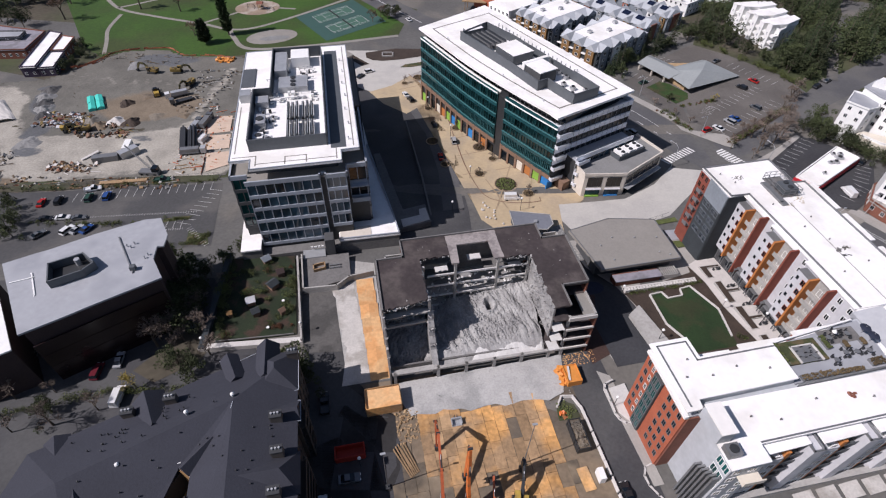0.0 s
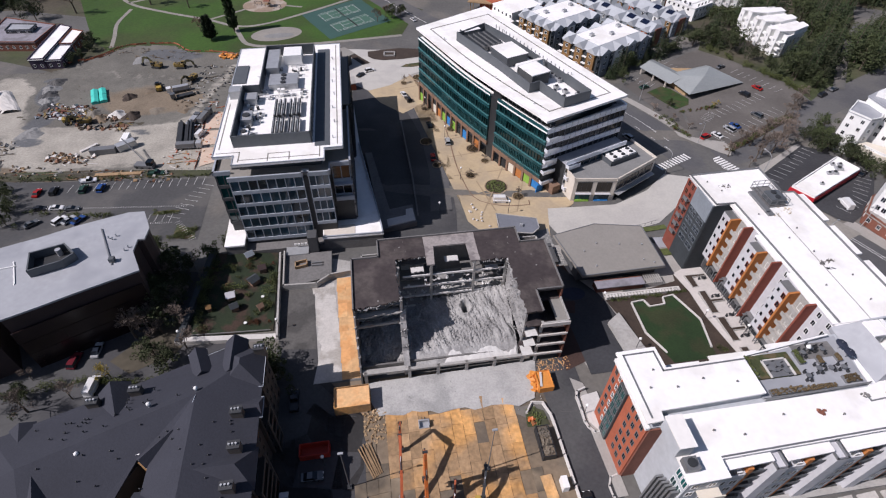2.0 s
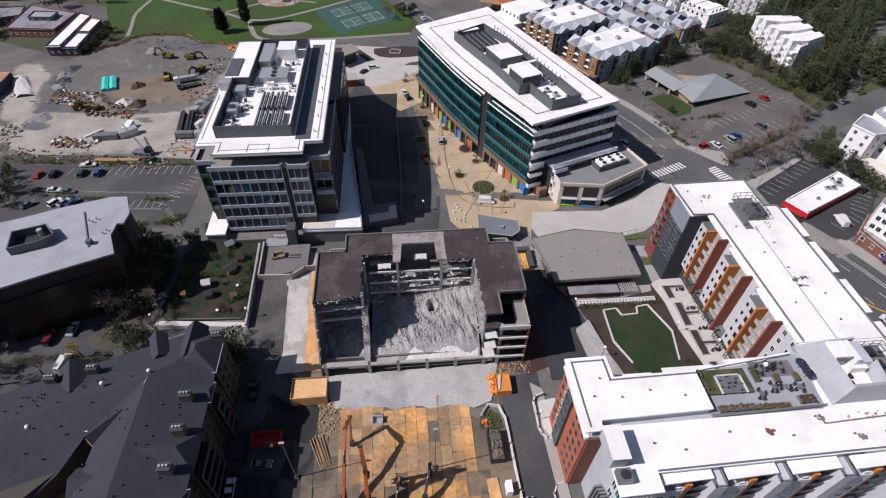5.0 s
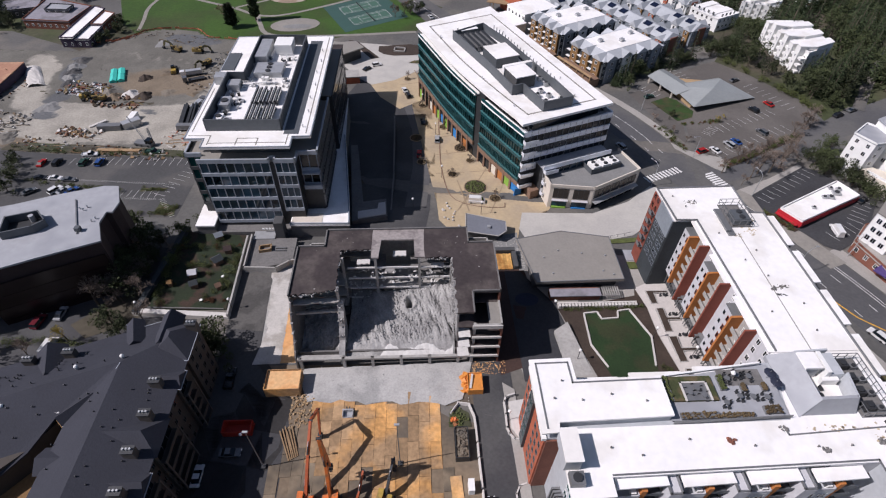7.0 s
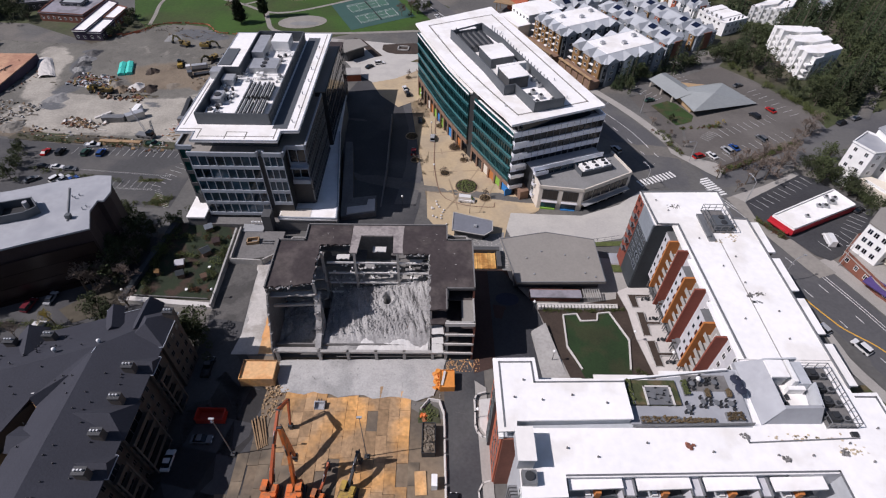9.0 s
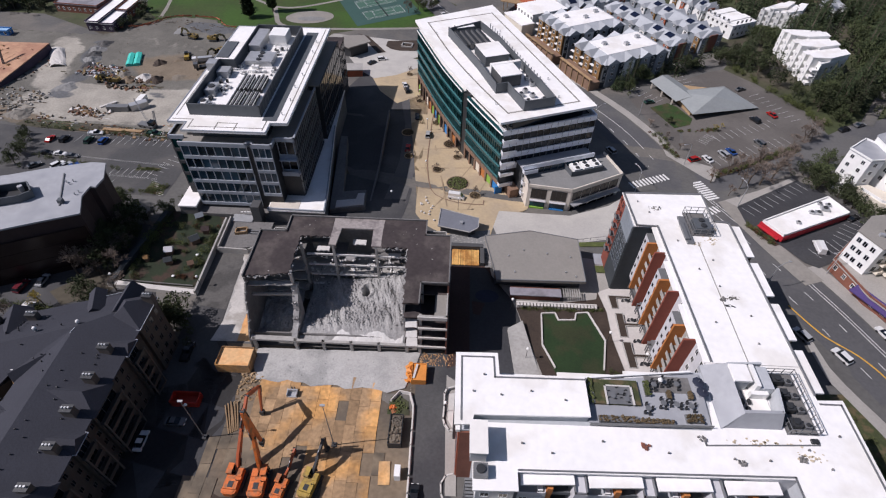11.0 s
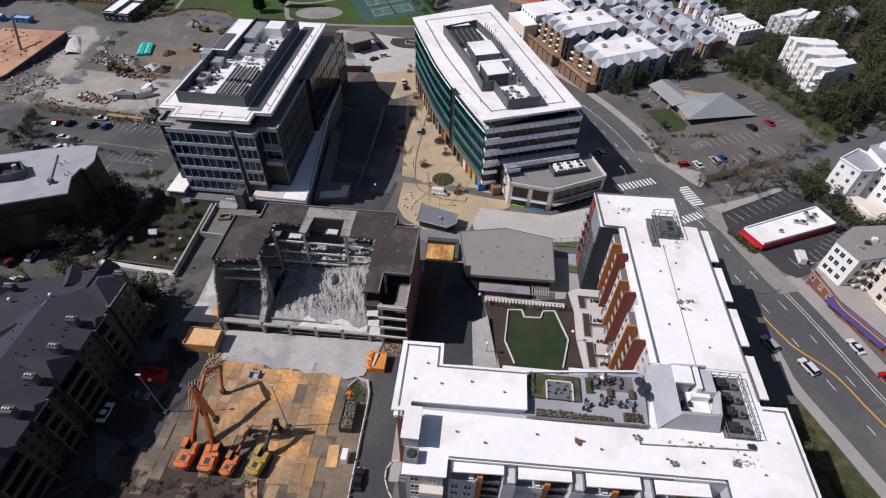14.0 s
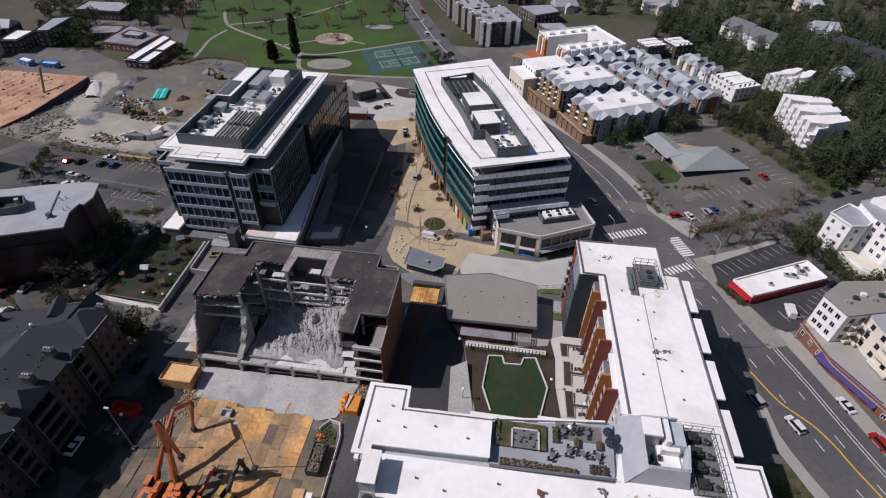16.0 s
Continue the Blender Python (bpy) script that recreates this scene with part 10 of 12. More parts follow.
for (x0, x1, y0, y1), ms, lb, cnt, big in (((-168, -148, 185, 197), (M_CONCL, M_BRICKD, M_RUST, M_PANELW, M_YELD, M_YARD, M_PANELB), "mixed scrap and formwork strewn on the dirt", 110, 1.3), ((-152, -126, 178, 190), (M_RUST, M_YARD, M_YELD, M_SHOPF, M_DARK), "brown scrap and timber strewn on the dirt", 80, 1.3),
                                          ((-144, -126, 152, 159), (M_RUST, M_TIMBER, M_CONCL, M_YARD), "timber and pipe stock on the dirt", 60, 1.1), ((-208, -184, 166, 196), (M_LOT, M_YARD, M_DARK, M_RUST), "dark scrap beside the timber deck", 48, 0.9),
                                          ((-100, -80, 152, 204), (M_NET, M_TIMBER, M_CONCL), "boards and netting on the concrete apron", 110, 0.6), ((-152, -90, 142, 149), (M_TIMBER, M_RUST, M_YARD, M_CONC), "row of timber stock along the fence", 80, 0.8),
                                          ((-176, -124, 246, 256), (M_DIRT, M_YARD), "clods of earth along the park", 60, 0.5), ((-116, -96, 200, 240), (M_YARD, M_CONC, M_DARK), "small plant and stock beside the haul road", 90, 0.7), ((-190, -110, 190, 240), (M_YARD, M_DIRT), "clods of brown earth", 60, 0.25), ((-188, -160, 140, 165), (M_YARD, M_DIRT, M_CONC), "spoil at the edge of the site", 160, 0.8)):
    pieces = []
    for m_ in ms:
        geo = scatter_chunks(rs, [(x, y, gz(x, y) + 0.2 + rs.uniform(0, 0.3)) for x, y in ((rs.uniform(x0, x1), rs.uniform(y0, y1)) for _ in range(cnt // len(ms)))], 0.12 if big < 0.6 else 0.28, big)
        if big > 0.4:
            for _ in range(cnt // len(ms) // 3):
                x, y, a = rs.uniform(x0, x1), rs.uniform(y0, y1), rs.uniform(-0.5, 0.5)
                L = rs.uniform(1.5, 4.5)
                geo.beam((x, y, gz(x, y) + 0.35), (x + L * math.cos(a), y + L * math.sin(a), gz(x, y) + 0.45), 0.22, 0.2)
        pieces.append((geo, m_))
    solo("site_scrap", pieces, None, lb, "scrap", kind="stuff")
for x, y, a, l_, w_, h_, m_ in ((-124, 161, 15, 9, 2.6, 2.6, M_GREYM), (-117, 165, 50, 7, 3, 3, M_GALV), (-120, 170, 100, 6, 2.4, 2.5, M_WHITEP), (-86, 216, 95, 12, 2.6, 2.8, M_BLUEG), (-82, 230, 95, 10, 2.6, 2.8, M_WHITEP), (-132, 164, 60, 7, 1.2, 0.8, M_CONCL), (-110, 146, 10, 16, 1.6, 1.0, M_TIMBER), (-76, 176, 12, 8, 6, 0.5, M_CONCL), (-74, 188, 12, 6, 5, 0.5, M_CREAM)):
    z = gz(x, y)
    t = thing("site_box", (x, y, z), "boxy site container standing on pale dirt", "container", 0, "site boxes")
    m = pose(x, y, z, 0, 0, a)
    g1, g2 = Geo().box(-l_ / 2, l_ / 2, -w_ / 2, w_ / 2, 0.05, h_), Geo()
    for k in range(int(l_)):
        g2.box(-l_ / 2 + k + 0.4, -l_ / 2 + k + 0.6, -w_ / 2 - 0.06, -w_ / 2, 0.1, h_ - 0.05)
    for g_ in (g1, g2):
        g_.v = [tuple(m @ Vector(p)) for p in g_.v]
    part("shell", g1, m_, t)
    part("side_rib", g2, m_, t)
# lattice crane lying low
t = thing("mobile_crane", (-103, 152, gz(-103, 152)), "mobile crane with a lowered lattice boom", "crane", 0)
zc = gz(-103, 152)
part("carrier", Geo().box(-106.5, -99.5, 150.6, 153.4, zc + 0.5, zc + 1.6), M_GREYM, t)
part("cabin", Geo().box(-101.6, -99.6, 150.8, 153.2, zc + 1.6, zc + 3.2), M_GLASS, t)
for a in (-105.5, -103.5, -100.8):
    for b in (150.8, 153.2):
        part("wheel", Geo().tube((a, b - 0.2, zc + 0.55), (a, b + 0.2, zc + 0.55), 0.55, n=9), M_TYRE, t)
bo = Geo()
A, B = Vector((-102, 151.6, zc + 2.2)), Vector((-115.6, 162.4, zc + 4.6))
for dz, dy in ((0, 0), (0.9, 0), (0.45, 0.8)):
    bo.beam(A + Vector((0, dy, dz)), B + Vector((0, dy * 0.4, dz * 0.4)), 0.14)
for k in range(14):
    p = A.lerp(B, k / 14)
    q = A.lerp(B, (k + 0.5) / 14)
    bo.beam(p, q + Vector((0, 0, 0.8)), 0.07).beam(q + Vector((0, 0, 0.8)), q + Vector((0, 0.7, 0.4)), 0.07)
part("lattice_boom", bo, M_GREYM, t)
fs_ = thing("formwork_stack", (-97.6, 174, gz(-97, 174)), "long dark stack of formwork beams beside the haul road", "stack", 0)
bb = mesh_of("beam", [(Geo().box(-0.32, 0.32, -8.6, 8.6, 0, 0.7), M_DARK)])
for k in range(7):
    for q in range(2 + (k % 3 > 0)):
        x, y = -100.6 + k * 0.95, 173.6 + k * 0.25 + 0.4 * ((k * 5 + q * 3) % 4)
        piece("beam", bb, fs_, pose(x, y, gz(-97, 174) + 0.25 + 0.72 * q, 0, 0, 20))
# orange netting fence round the site
for pts, lb in (([(-177, 238.5), (-171, 248), (-166.7, 256.8), (-156, 261), (-142, 263), (-136, 259), (-131, 255.5), (-118, 255.5), (-107, 254)], "sagging orange netting along the park edge"), ([(-98, 202), (-97.6, 196), (-93, 180), (-88, 167), (-84, 151)], "orange netting beside the concrete apron"), ([(-184, 236), (-178, 240), (-172, 243), (-168, 252)], "orange netting at the park path")):
    nf = thing("netting_fence", (*pts[0], gz(*pts[0])), lb, "fence", 0, "netting fences")
    for a, b in zip(*[smooth_line(pts, 2.0)[i:] for i in (0, 1)]):
        h = rs.uniform(0.25, 0.9)
        part("post", Geo().beam((*a, gz(*a)), (*a, gz(*a) + 1.1), 0.07), M_NET, nf)
        if rs.random() < 0.8:
            part("net", Geo().beam((a[0], a[1] + rs.uniform(-0.3, 0.3), gz(*a) + 0.15 + h / 2), (b[0], b[1] + rs.uniform(-0.3, 0.3), gz(*b) + 0.15 + h / 2), 0.04, h), M_NET, nf)
solo("tarpaulin", scatter_chunks(rs, [(rs.uniform(-112, -104), rs.uniform(248, 252), gz(-108, 250) + rs.uniform(0.2, 1.2)) for _ in range(40)], 0.4, 1.2), M_OBOX, "crumpled orange sheeting along the park edge", "sheeting")
fl = Geo()
for a, b in zip(*[smooth_line([(-152, 141), (-110, 147), (-76, 151)], 2.4)[i:] for i in (0, 1)]):
    fl.beam((*a, gz(*a)), (*a, gz(*a) + 1.6), 0.08).beam((*a, gz(*a) + 1.5), (*b, gz(*b) + 1.5), 0.05).beam((*a, gz(*a) + 0.2), (*b, gz(*b) + 0.2), 0.05)
solo("mesh_fence", fl, M_GREYM, "thin steel fence between site and parking lot", "fence")


# ---- timber deck structure at the site's edge ----
DECK = [(-262, 186), (-195.5, 202), (-185.8, 158), (-185.6, 142), (-240, 130)]
ob = thing("plywood_deck", (-205, 180, -6), "raw orange plywood deck of a new building", "construction", 0)
part("deck", Geo().prism(DECK, -2.4, -2.0), M_PLY, ob)
part("wall", Geo().prism([(x * 0.998, y * 0.998) for x, y in DECK], -8, -2.4), M_WRAP, ob, "dark purple wrapped wall")
jo = Geo()
for k in range(12):
    jo.box(-248 + k * 4.6, -247.8 + k * 4.6, 146 + k, 188, -2.0, -1.92)
part("joist", jo, M_PLY, ob)
part("mast", Geo().beam((-199, 178, -2), (-206, 186, 7), 0.8), M_BRICKL, ob)
solo("deck_clutter", [(scatter_chunks(rs, [(x, y, -1.8) for x, y in ((rs.uniform(-246, -194), rs.uniform(146, 196)) for _ in range(34)) if x < -198 + (y - 196) * -0.2], 0.2, 0.8), m_) for m_ in (M_TIMBER, M_RUST, M_MAT)], None, "boards and bundles on the plywood deck", "lumber", kind="stuff")

wt = Geo()
for j in range(9):
    for i in range(13):
        a, b = j / 8, i / 12
        x, y = -199 + 6.5 * a + 15 * b, 203 + 3.2 * a - 16 * b
        wt.v.append((x, y, gz(x, y) + 0.3 + 1.5 * math.sin(math.pi * a) ** 0.6 * (0.7 + 0.3 * math.sin(7 * b)) + 0.3 * noise.noise((x * 0.6, y * 0.6, 3.0))))
wt.f = [(j * 13 + i, j * 13 + i + 1, (j + 1) * 13 + i + 1, (j + 1) * 13 + i) for j in range(8) for i in range(12)]
solo("white_sheet", wt, M_CONCL, "crumpled white sheet over a mound beside the deck", "sheeting")

# ---- town houses and far buildings ----
TR = 40.0


def skirt_block(p0, p1, q0, q1, eave, ng, mg, label, wallm, terrace):
    """Flats whose pale flat roof lies inside a skirt of grey slopes with gables; timber bays on the street end."""
    px, qx = (p0 + p1) / 2, (q0 + q1) / 2
    zb = gz(*turned(px, qx, TR))
    t = thing("apartment_building", (px, qx, zb - 1), label, "apartment building", TR, "flats with skirt roofs")
    part("wall", Geo().box(p0, p1, q0, q1, zb - 3, eave), wallm, t)
    a, up = 4.0, eave + 2.0
    lo = [(p0 - 0.6, q0 - 0.6), (p1 + 0.6, q0 - 0.6), (p1 + 0.6, q1 + 0.6), (p0 - 0.6, q1 + 0.6)]
    hi = [(p0 + a, q0 + a), (p1 - a, q0 + a), (p1 - a, q1 - a), (p0 + a, q1 - a)]
    part("roof", Geo().add([(x, y, eave) for x, y in lo] + [(x, y, up) for x, y in hi], [(0, 1, 5, 4), (1, 2, 6, 5), (2, 3, 7, 6), (3, 0, 4, 7), (3, 2, 1, 0), (4, 5, 6, 7)]), M_SHINGLE2, t, "grey shingled roof skirt")
    part("flat_roof", Geo().prism(hi, up, up + 0.12), M_WHITE, t, "pale flat roof inside the skirt")
    for k in range(3):
        x, y = p0 + a + (p1 - p0 - 2 * a) * (k + 0.5) / 3, qx + (-1) ** k * 2
        part("roof_unit", Geo().box(x - 1, x + 1, y - 0.8, y + 0.8, up + 0.12, up + 1.3), M_GALV, t)
    w = (p1 - p0) / ng
    for k in range(ng):
        x = p0 + k * w
        for side, q in ((0, q0), (1, q1)):
            y0, y1 = (q - 0.9, q + a + 0.8) if side == 0 else (q - a - 0.8, q + 0.9)
            part("gable_roof", Geo().gable(x + w * 0.12, x + w * 0.88, y0, y1, eave - 0.1, up + 0.1, "y", 0.15), M_SHINGLE2, t)
        part("bay", Geo().box(x + w * 0.2, x + w * 0.8, q0 - 0.7, q0, zb - 2, eave - 0.1), (M_PANELB, M_WHITEP, M_PANELB)[k % 3], t)
        for j in range(3):
            piece("window", window_mesh(1.6, 1.5, M_WHITEP, M_GLASS), t, wall_pose((p0, q0 - 0.7), (p1, q0 - 0.7), k * w + w * 0.5, eave - 2.4 - 3 * j))
            piece("window", window_mesh(1.0, 1.4, M_WHITEP, M_GLASS), t, wall_pose((p0, q0), (p1, q0), k * w + w * 0.06 + 0.3, eave - 2.4 - 3 * j))
    d = (q1 - q0) / mg
    for k in range(mg):
        y = q0 + k * d
        part("gable_roof", Geo().gable(p0 - 1.2, p0 + a + 0.8, y + d * 0.12, y + d * 0.88, eave - 0.1, up + 0.3, "x", 0.15), M_SHINGLE2, t)
        part("timber_bay", Geo().box(p0 - 1.0, p0, y + d * 0.2, y + d * 0.8, zb, eave - 0.1), M_BAYW, t, "golden brown timber bay")
        for j in range(3):
            piece("window", window_mesh(1.6, 1.5, M_WHITEP, M_GLASS), t, wall_pose((p0 - 1.0, q1), (p0 - 1.0, q0), (mg - k - 0.5) * d, eave - 2.4 - 3 * j))
            part("balcony", Geo().box(p0 - 1.3, p0, y + d * 0.82, y + d * 1.15, eave - 3.2 - 3 * j, eave - 2.9 - 3 * j), M_WHITEP, t)
    if terrace:
        z = zb + 3.6
        part("terrace", Geo().box(p0 - 6.2, p0 - 1.05, q0 - 0.5, q1 + 1, zb - 2, z), M_SHOPF, t, "stone street terrace")
        for k in range(6):
            y = q0 + (q1 - q0) * k / 5
            part("pergola_post", Geo().box(p0 - 6.6, p0 - 6.2, y - 0.2, y + 0.2, zb - 2, z + 1.6), M_TIMBER, t)
        part("pergola_rail", Geo().box(p0 - 7.0, p0 - 5.6, q0 - 0.6, q1 + 0.6, z + 1.6, z + 1.85), M_TIMBER, t)
    return t


def terrace_row(p0, p1, q0, q1, eave, n, wallm, label, along="q", rot=TR):
    """A row of n houses under one low ridge with a cross gable for each house; some carry solar panels."""
    px, qx = (p0 + p1) / 2, (q0 + q1) / 2
    zb = gz(*turned(px, qx, rot))
    t = thing("town_house_row", (px, qx, zb - 1), label, "town houses", rot, "town house rows")

    def bx(a0, a1, b0, b1, z0, z1):
        return Geo().box(a0, a1, b0, b1, z0, z1) if along == "q" else Geo().box(b0, b1, a0, a1, z0, z1)

    def gb(a0, a1, b0, b1, z0, z1, ridge, hip=0.0):
        if along != "q":
            a0, a1, b0, b1, ridge = b0, b1, a0, a1, {"x": "y", "y": "x"}[ridge]
        return Geo().gable(a0, a1, b0, b1, z0, z1, ridge, 0.3, hip)
    a0, a1, b0, b1 = (p0, p1, q0, q1) if along == "q" else (q0, q1, p0, p1)
    part("wall", bx(a0, a1, b0, b1, zb - 3, eave), wallm, t)
    part("ridge_roof", gb(a0, a1, b0, b1, eave, eave + 2.3, "y", 1.5), M_SHINGLE2, t)
    w = (b1 - b0) / n
    for k in range(n):
        b = b0 + k * w
        am = (a0 + a1) / 2
        lift = 0.5 * ((k * 7 + n) % 3)
        part("cross_gable", gb(a0 - 0.9, am, b + w * 0.1, b + w * 0.62, eave - 0.2, eave + 1.5 + lift, "x"), M_SHINGLE2, t)
        part("cross_gable", gb(am, a1 + 0.9, b + w * 0.38, b + w * 0.9, eave - 0.2, eave + 1.9 - lift * 0.4, "x"), M_SHINGLE2, t)
        part("bay", bx(a0 - 0.8, a0, b + w * 0.16, b + w * 0.56, zb - 2, eave - 0.2), (M_WHITEP, M_PANELB, M_BRICK, M_BAYW)[(k + n) % 4], t)
        if k % 3 != 2 and k < n - 1:
            half = (a1 - a0) / 2
            sp_ = [(x, y, eave + 2.3 * (1 - (am - x) / half) + 0.3) for x, y in ((am - 3.0, b + w * 0.62), (am - 0.3, b + w * 0.62), (am - 0.3, b + w * 1.1), (am - 3.0, b + w * 1.1))]
            if along != "q":
                sp_ = [(y, x, z) for x, y, z in sp_][::-1]
            geo = Geo().add(sp_ + [(x, y, z - 0.1) for x, y, z in sp_], [(0, 1, 2, 3), (7, 6, 5, 4), (0, 4, 5, 1), (1, 5, 6, 2), (2, 6, 7, 3), (3, 7, 4, 0)])
            part("solar_panel", geo, M_SOLAR, t, "black solar panel")
        for j in range(3):
            z = eave - 2.3 - 3 * j
            a, c = ((p0 - 0.8, q1), (p0 - 0.8, q0)) if along == "q" else ((p0, q0 - 0.8), (p1, q0 - 0.8))
            s = (n - k) * w - w * 0.36 if along == "q" else k * w + w * 0.36
            piece("window", window_mesh(1.3, 1.5, M_WHITEP, M_GLASS), t, wall_pose(a, c, s, z))
    ends = ((p0, q0), (p1, q0)) if along == "q" else ((p0, q1), (p0, q0))
    span = a1 - a0
    part("end_bay", bx(a0 + span * 0.3, a0 + span * 0.7, b0 - 0.5, b0, zb - 2, eave + 0.6) if along == "q" else bx(a0 + span * 0.3, a0 + span * 0.7, b0 - 0.5, b0, zb - 2, eave + 0.6), M_BRICKD, t, "brown brick end bay")
    windows(t, ends[0], ends[1], [span * 0.12, span * 0.88], [zb + 1.2 + 3 * j for j in range(3)], 1.1, 1.5)
    return t


skirt_block(202.5, 238, 131, 153, 12.0, 4, 3, "dark-walled flats with grey gables and timber bays", M_PANELD, True)
skirt_block(203, 237, 161, 184, 12.5, 4, 4, "flats with grey gables round a pale flat roof", M_PANELD, True)
terrace_row(245, 257, 136, 187, 10.5, 6, M_PANELB, "town houses with grey cross gables and solar panels")
terrace_row(265, 278, 137, 192, 10.5, 7, M_PANELB, "pale town houses with grey gables and solar panels")
terrace_row(222, 274, 191, 201, 11.0, 6, M_WHITEP, "pale town houses before the court flats", along="p")
terrace_row(292, 303, 164, 188, 9.5, 4, M_WHITEP, "white town houses with grey gables at the wood")
for k, (p0, p1, q0, q1, z) in enumerate(((290, 306, 142, 160, 10.0), (285, 297, 206, 217, 9.5), (302, 313, 202, 214, 9.5))):
    zb = gz(*turned((p0 + p1) / 2, (q0 + q1) / 2, TR))
    t = thing("town_house", ((p0 + p1) / 2, (q0 + q1) / 2, zb - 1), "town house with a bright white flat roof", "town house", TR, "white-roofed town houses")
    part("wall", Geo().box(p0, p1, q0, q1, zb - 3, z), M_STUC if k else M_WHITEP, t)
    for j in range(4):
        b = q0 + (q1 - q0) * j / 4
        part("roof", Geo().box(p0 - 0.3, p1 + 0.3, b, b + (q1 - q0) / 4 - 0.1, z, z + 0.4 + 0.4 * (j % 2)), M_WHITE, t)
    windows(t, (p0, q0), (p1, q0), [2 + 3 * i for i in range(int((p1 - p0 - 2) / 3))], [zb + 1.5 + 3 * i for i in range(3)], 1.3, 1.5)
    windows(t, (p0, q1), (p0, q0), [2 + 3 * i for i in range(int((q1 - q0 - 2) / 3))], [zb + 1.5 + 3 * i for i in range(3)], 1.3, 1.5)
zb = gz(*turned(199, 184, TR))
t = thing("shop_row", (199, 192, zb - 1), "low brick shops with a pale roof terrace", "shops", TR)
part("wall", Geo().box(194.5, 201.5, 186, 203, zb - 3, 8.6), M_CREAM, t)
part("roof", Geo().box(194.2, 201.8, 185.7, 203.3, 8.6, 9.0), M_WHITE, t)
part("rear_wall", Geo().box(201.5, 222, 188, 203, zb - 3, 12.0), M_WHITEP, t)
part("rear_roof", Geo().box(201.4, 222.2, 187.8, 203.2, 12.0, 12.4), M_WHITE, t)
windows(t, (194.5, 203), (194.5, 186), [2 + 3 * k for k in range(5)], [zb + 1.2, zb + 4.4], 1.8, 1.7)
windows(t, (201.5, 203), (201.5, 188), [2 + 3 * k for k in range(5)], [9.5], 1.4, 1.6)


def court_flats():
    t = thing("apartment_building", (248, 219, -3), "white flats round a court with rust balconies", "apartment building", TR)
    zb = gz(*turned(248, 219, TR))
    top = 13.0
    ring = [(229, 204), (267, 204), (267, 237), (229, 237), (229, 226), (255, 226), (255, 214), (229, 214)]
    part("wall", Geo().prism(ring, zb - 3, top), M_WHITEP, t)
    part("roof", Geo().prism([(x, y) for x, y in ring], top, top + 0.3), M_WHITE, t, "white membrane roof")
    part("parapet", Geo().rail(ring, top + 0.3, top + 0.9, 0.35, True), M_WHITEP, t)
    for k in range(5):
        part("roof_house", Geo().box(232 + k * 7, 235.5 + k * 7, 207, 210.5, top + 0.3, top + 1.8), M_WHITEP, t)
        part("roof_house", Geo().box(232 + k * 7, 235 + k * 7, 230, 233, top + 0.3, top + 1.6), M_WHITEP, t)
    windows(t, (229, 204), (267, 204), [2 + 3 * k for k in range(12)], [zb + 1.5 + 3 * j for j in range(5)], 1.3, 1.6)
    for a, b in ((204, 214), (226, 237)):
        windows(t, (229, b), (229, a), [1.5, 4, 6.5, 9], [zb + 1.5 + 3 * j for j in range(5)], 1.3, 1.6)
        for k in range(4):
            part("rust_bay", Geo().box(227.6, 229, a + 0.2 + k * 2.6, a + 1.5 + k * 2.6, zb - 1, top - 0.6), (M_ORANGEP, M_WHITEP, M_ORANGEP, M_WHITEP)[k], t)
    for k in range(6):
        part("pale_bay", Geo().box(231 + k * 6, 234 + k * 6, 203.0, 204, zb - 1, top + 0.8), M_WHITEP, t)
    part("street_base", Geo().box(222.5, 227.6, 203, 238, zb - 3, zb + 4.5), M_BRICK, t, "red brick street base")


court_flats()


def block(name, pts, zb, h, wallm, roofm, label, category="building", bands=True, parapet=True, storeys=None):
    """A flat-roofed building on a footprint in world metres: walls, roof, parapet and windows on every side."""
    n = len(pts)
    if sum(pts[i - 1][0] * pts[i][1] - pts[i][0] * pts[i - 1][1] for i in range(n)) < 0:
        pts = pts[::-1]
    cx, cy = sum(p[0] for p in pts) / n, sum(p[1] for p in pts) / n
    t = thing(name, (cx, cy, zb - 1), label, category, 0)
    part("wall", Geo().prism(pts, zb - 4, zb + h - 0.3), wallm, t)
    part("roof", Geo().prism([(cx + (x - cx) * 1.02, cy + (y - cy) * 1.02) for x, y in pts], zb + h - 0.3, zb + h), roofm, t)
    if parapet:
        part("parapet", Geo().rail(pts, zb + h, zb + h + 0.5, 0.35, True), wallm, t)
    if bands:
        for i in range(n):
            a, b = pts[i], pts[(i + 1) % n]
            L = math.dist(a, b)
            k = int((L - 1) / 2.9)
            if k > 0:
                windows(t, a, b, [(j + 0.5) * L / k for j in range(k)], [zb + 1.1 + 3 * j for j in range(storeys or max(1, int(h / 3.1)))], 1.2, 1.5)
    return t


# white flats near the crossing and beside the road
apt = block("apartment_building", [(149.6, 176.7), (156.1, 184.3), (163, 179), (158.6, 172.5), (154.4, 170.9)], 8.0, 12.6, M_WHITEP, M_GREYROOF, "white stepped flats with small square windows", "apartment building")
part("rear_wing", Geo().prism([(160.6, 175.9), (158.4, 183.4), (166, 189), (192, 174), (184, 160), (166, 168)], 5, 22.8), M_WHITEP, apt)
part("wing_roof", Geo().prism([(160.3, 175.8), (158.1, 183.5), (166, 189.4), (192.5, 174), (184, 159.6), (166, 167.6)], 22.8, 23.2), M_GREYROOF, apt)
part("roof_house", Geo().prism([(160.6, 183.6), (166, 187.4), (172, 183), (166.6, 179)], 23.2, 25.0), M_WHITEP, apt)
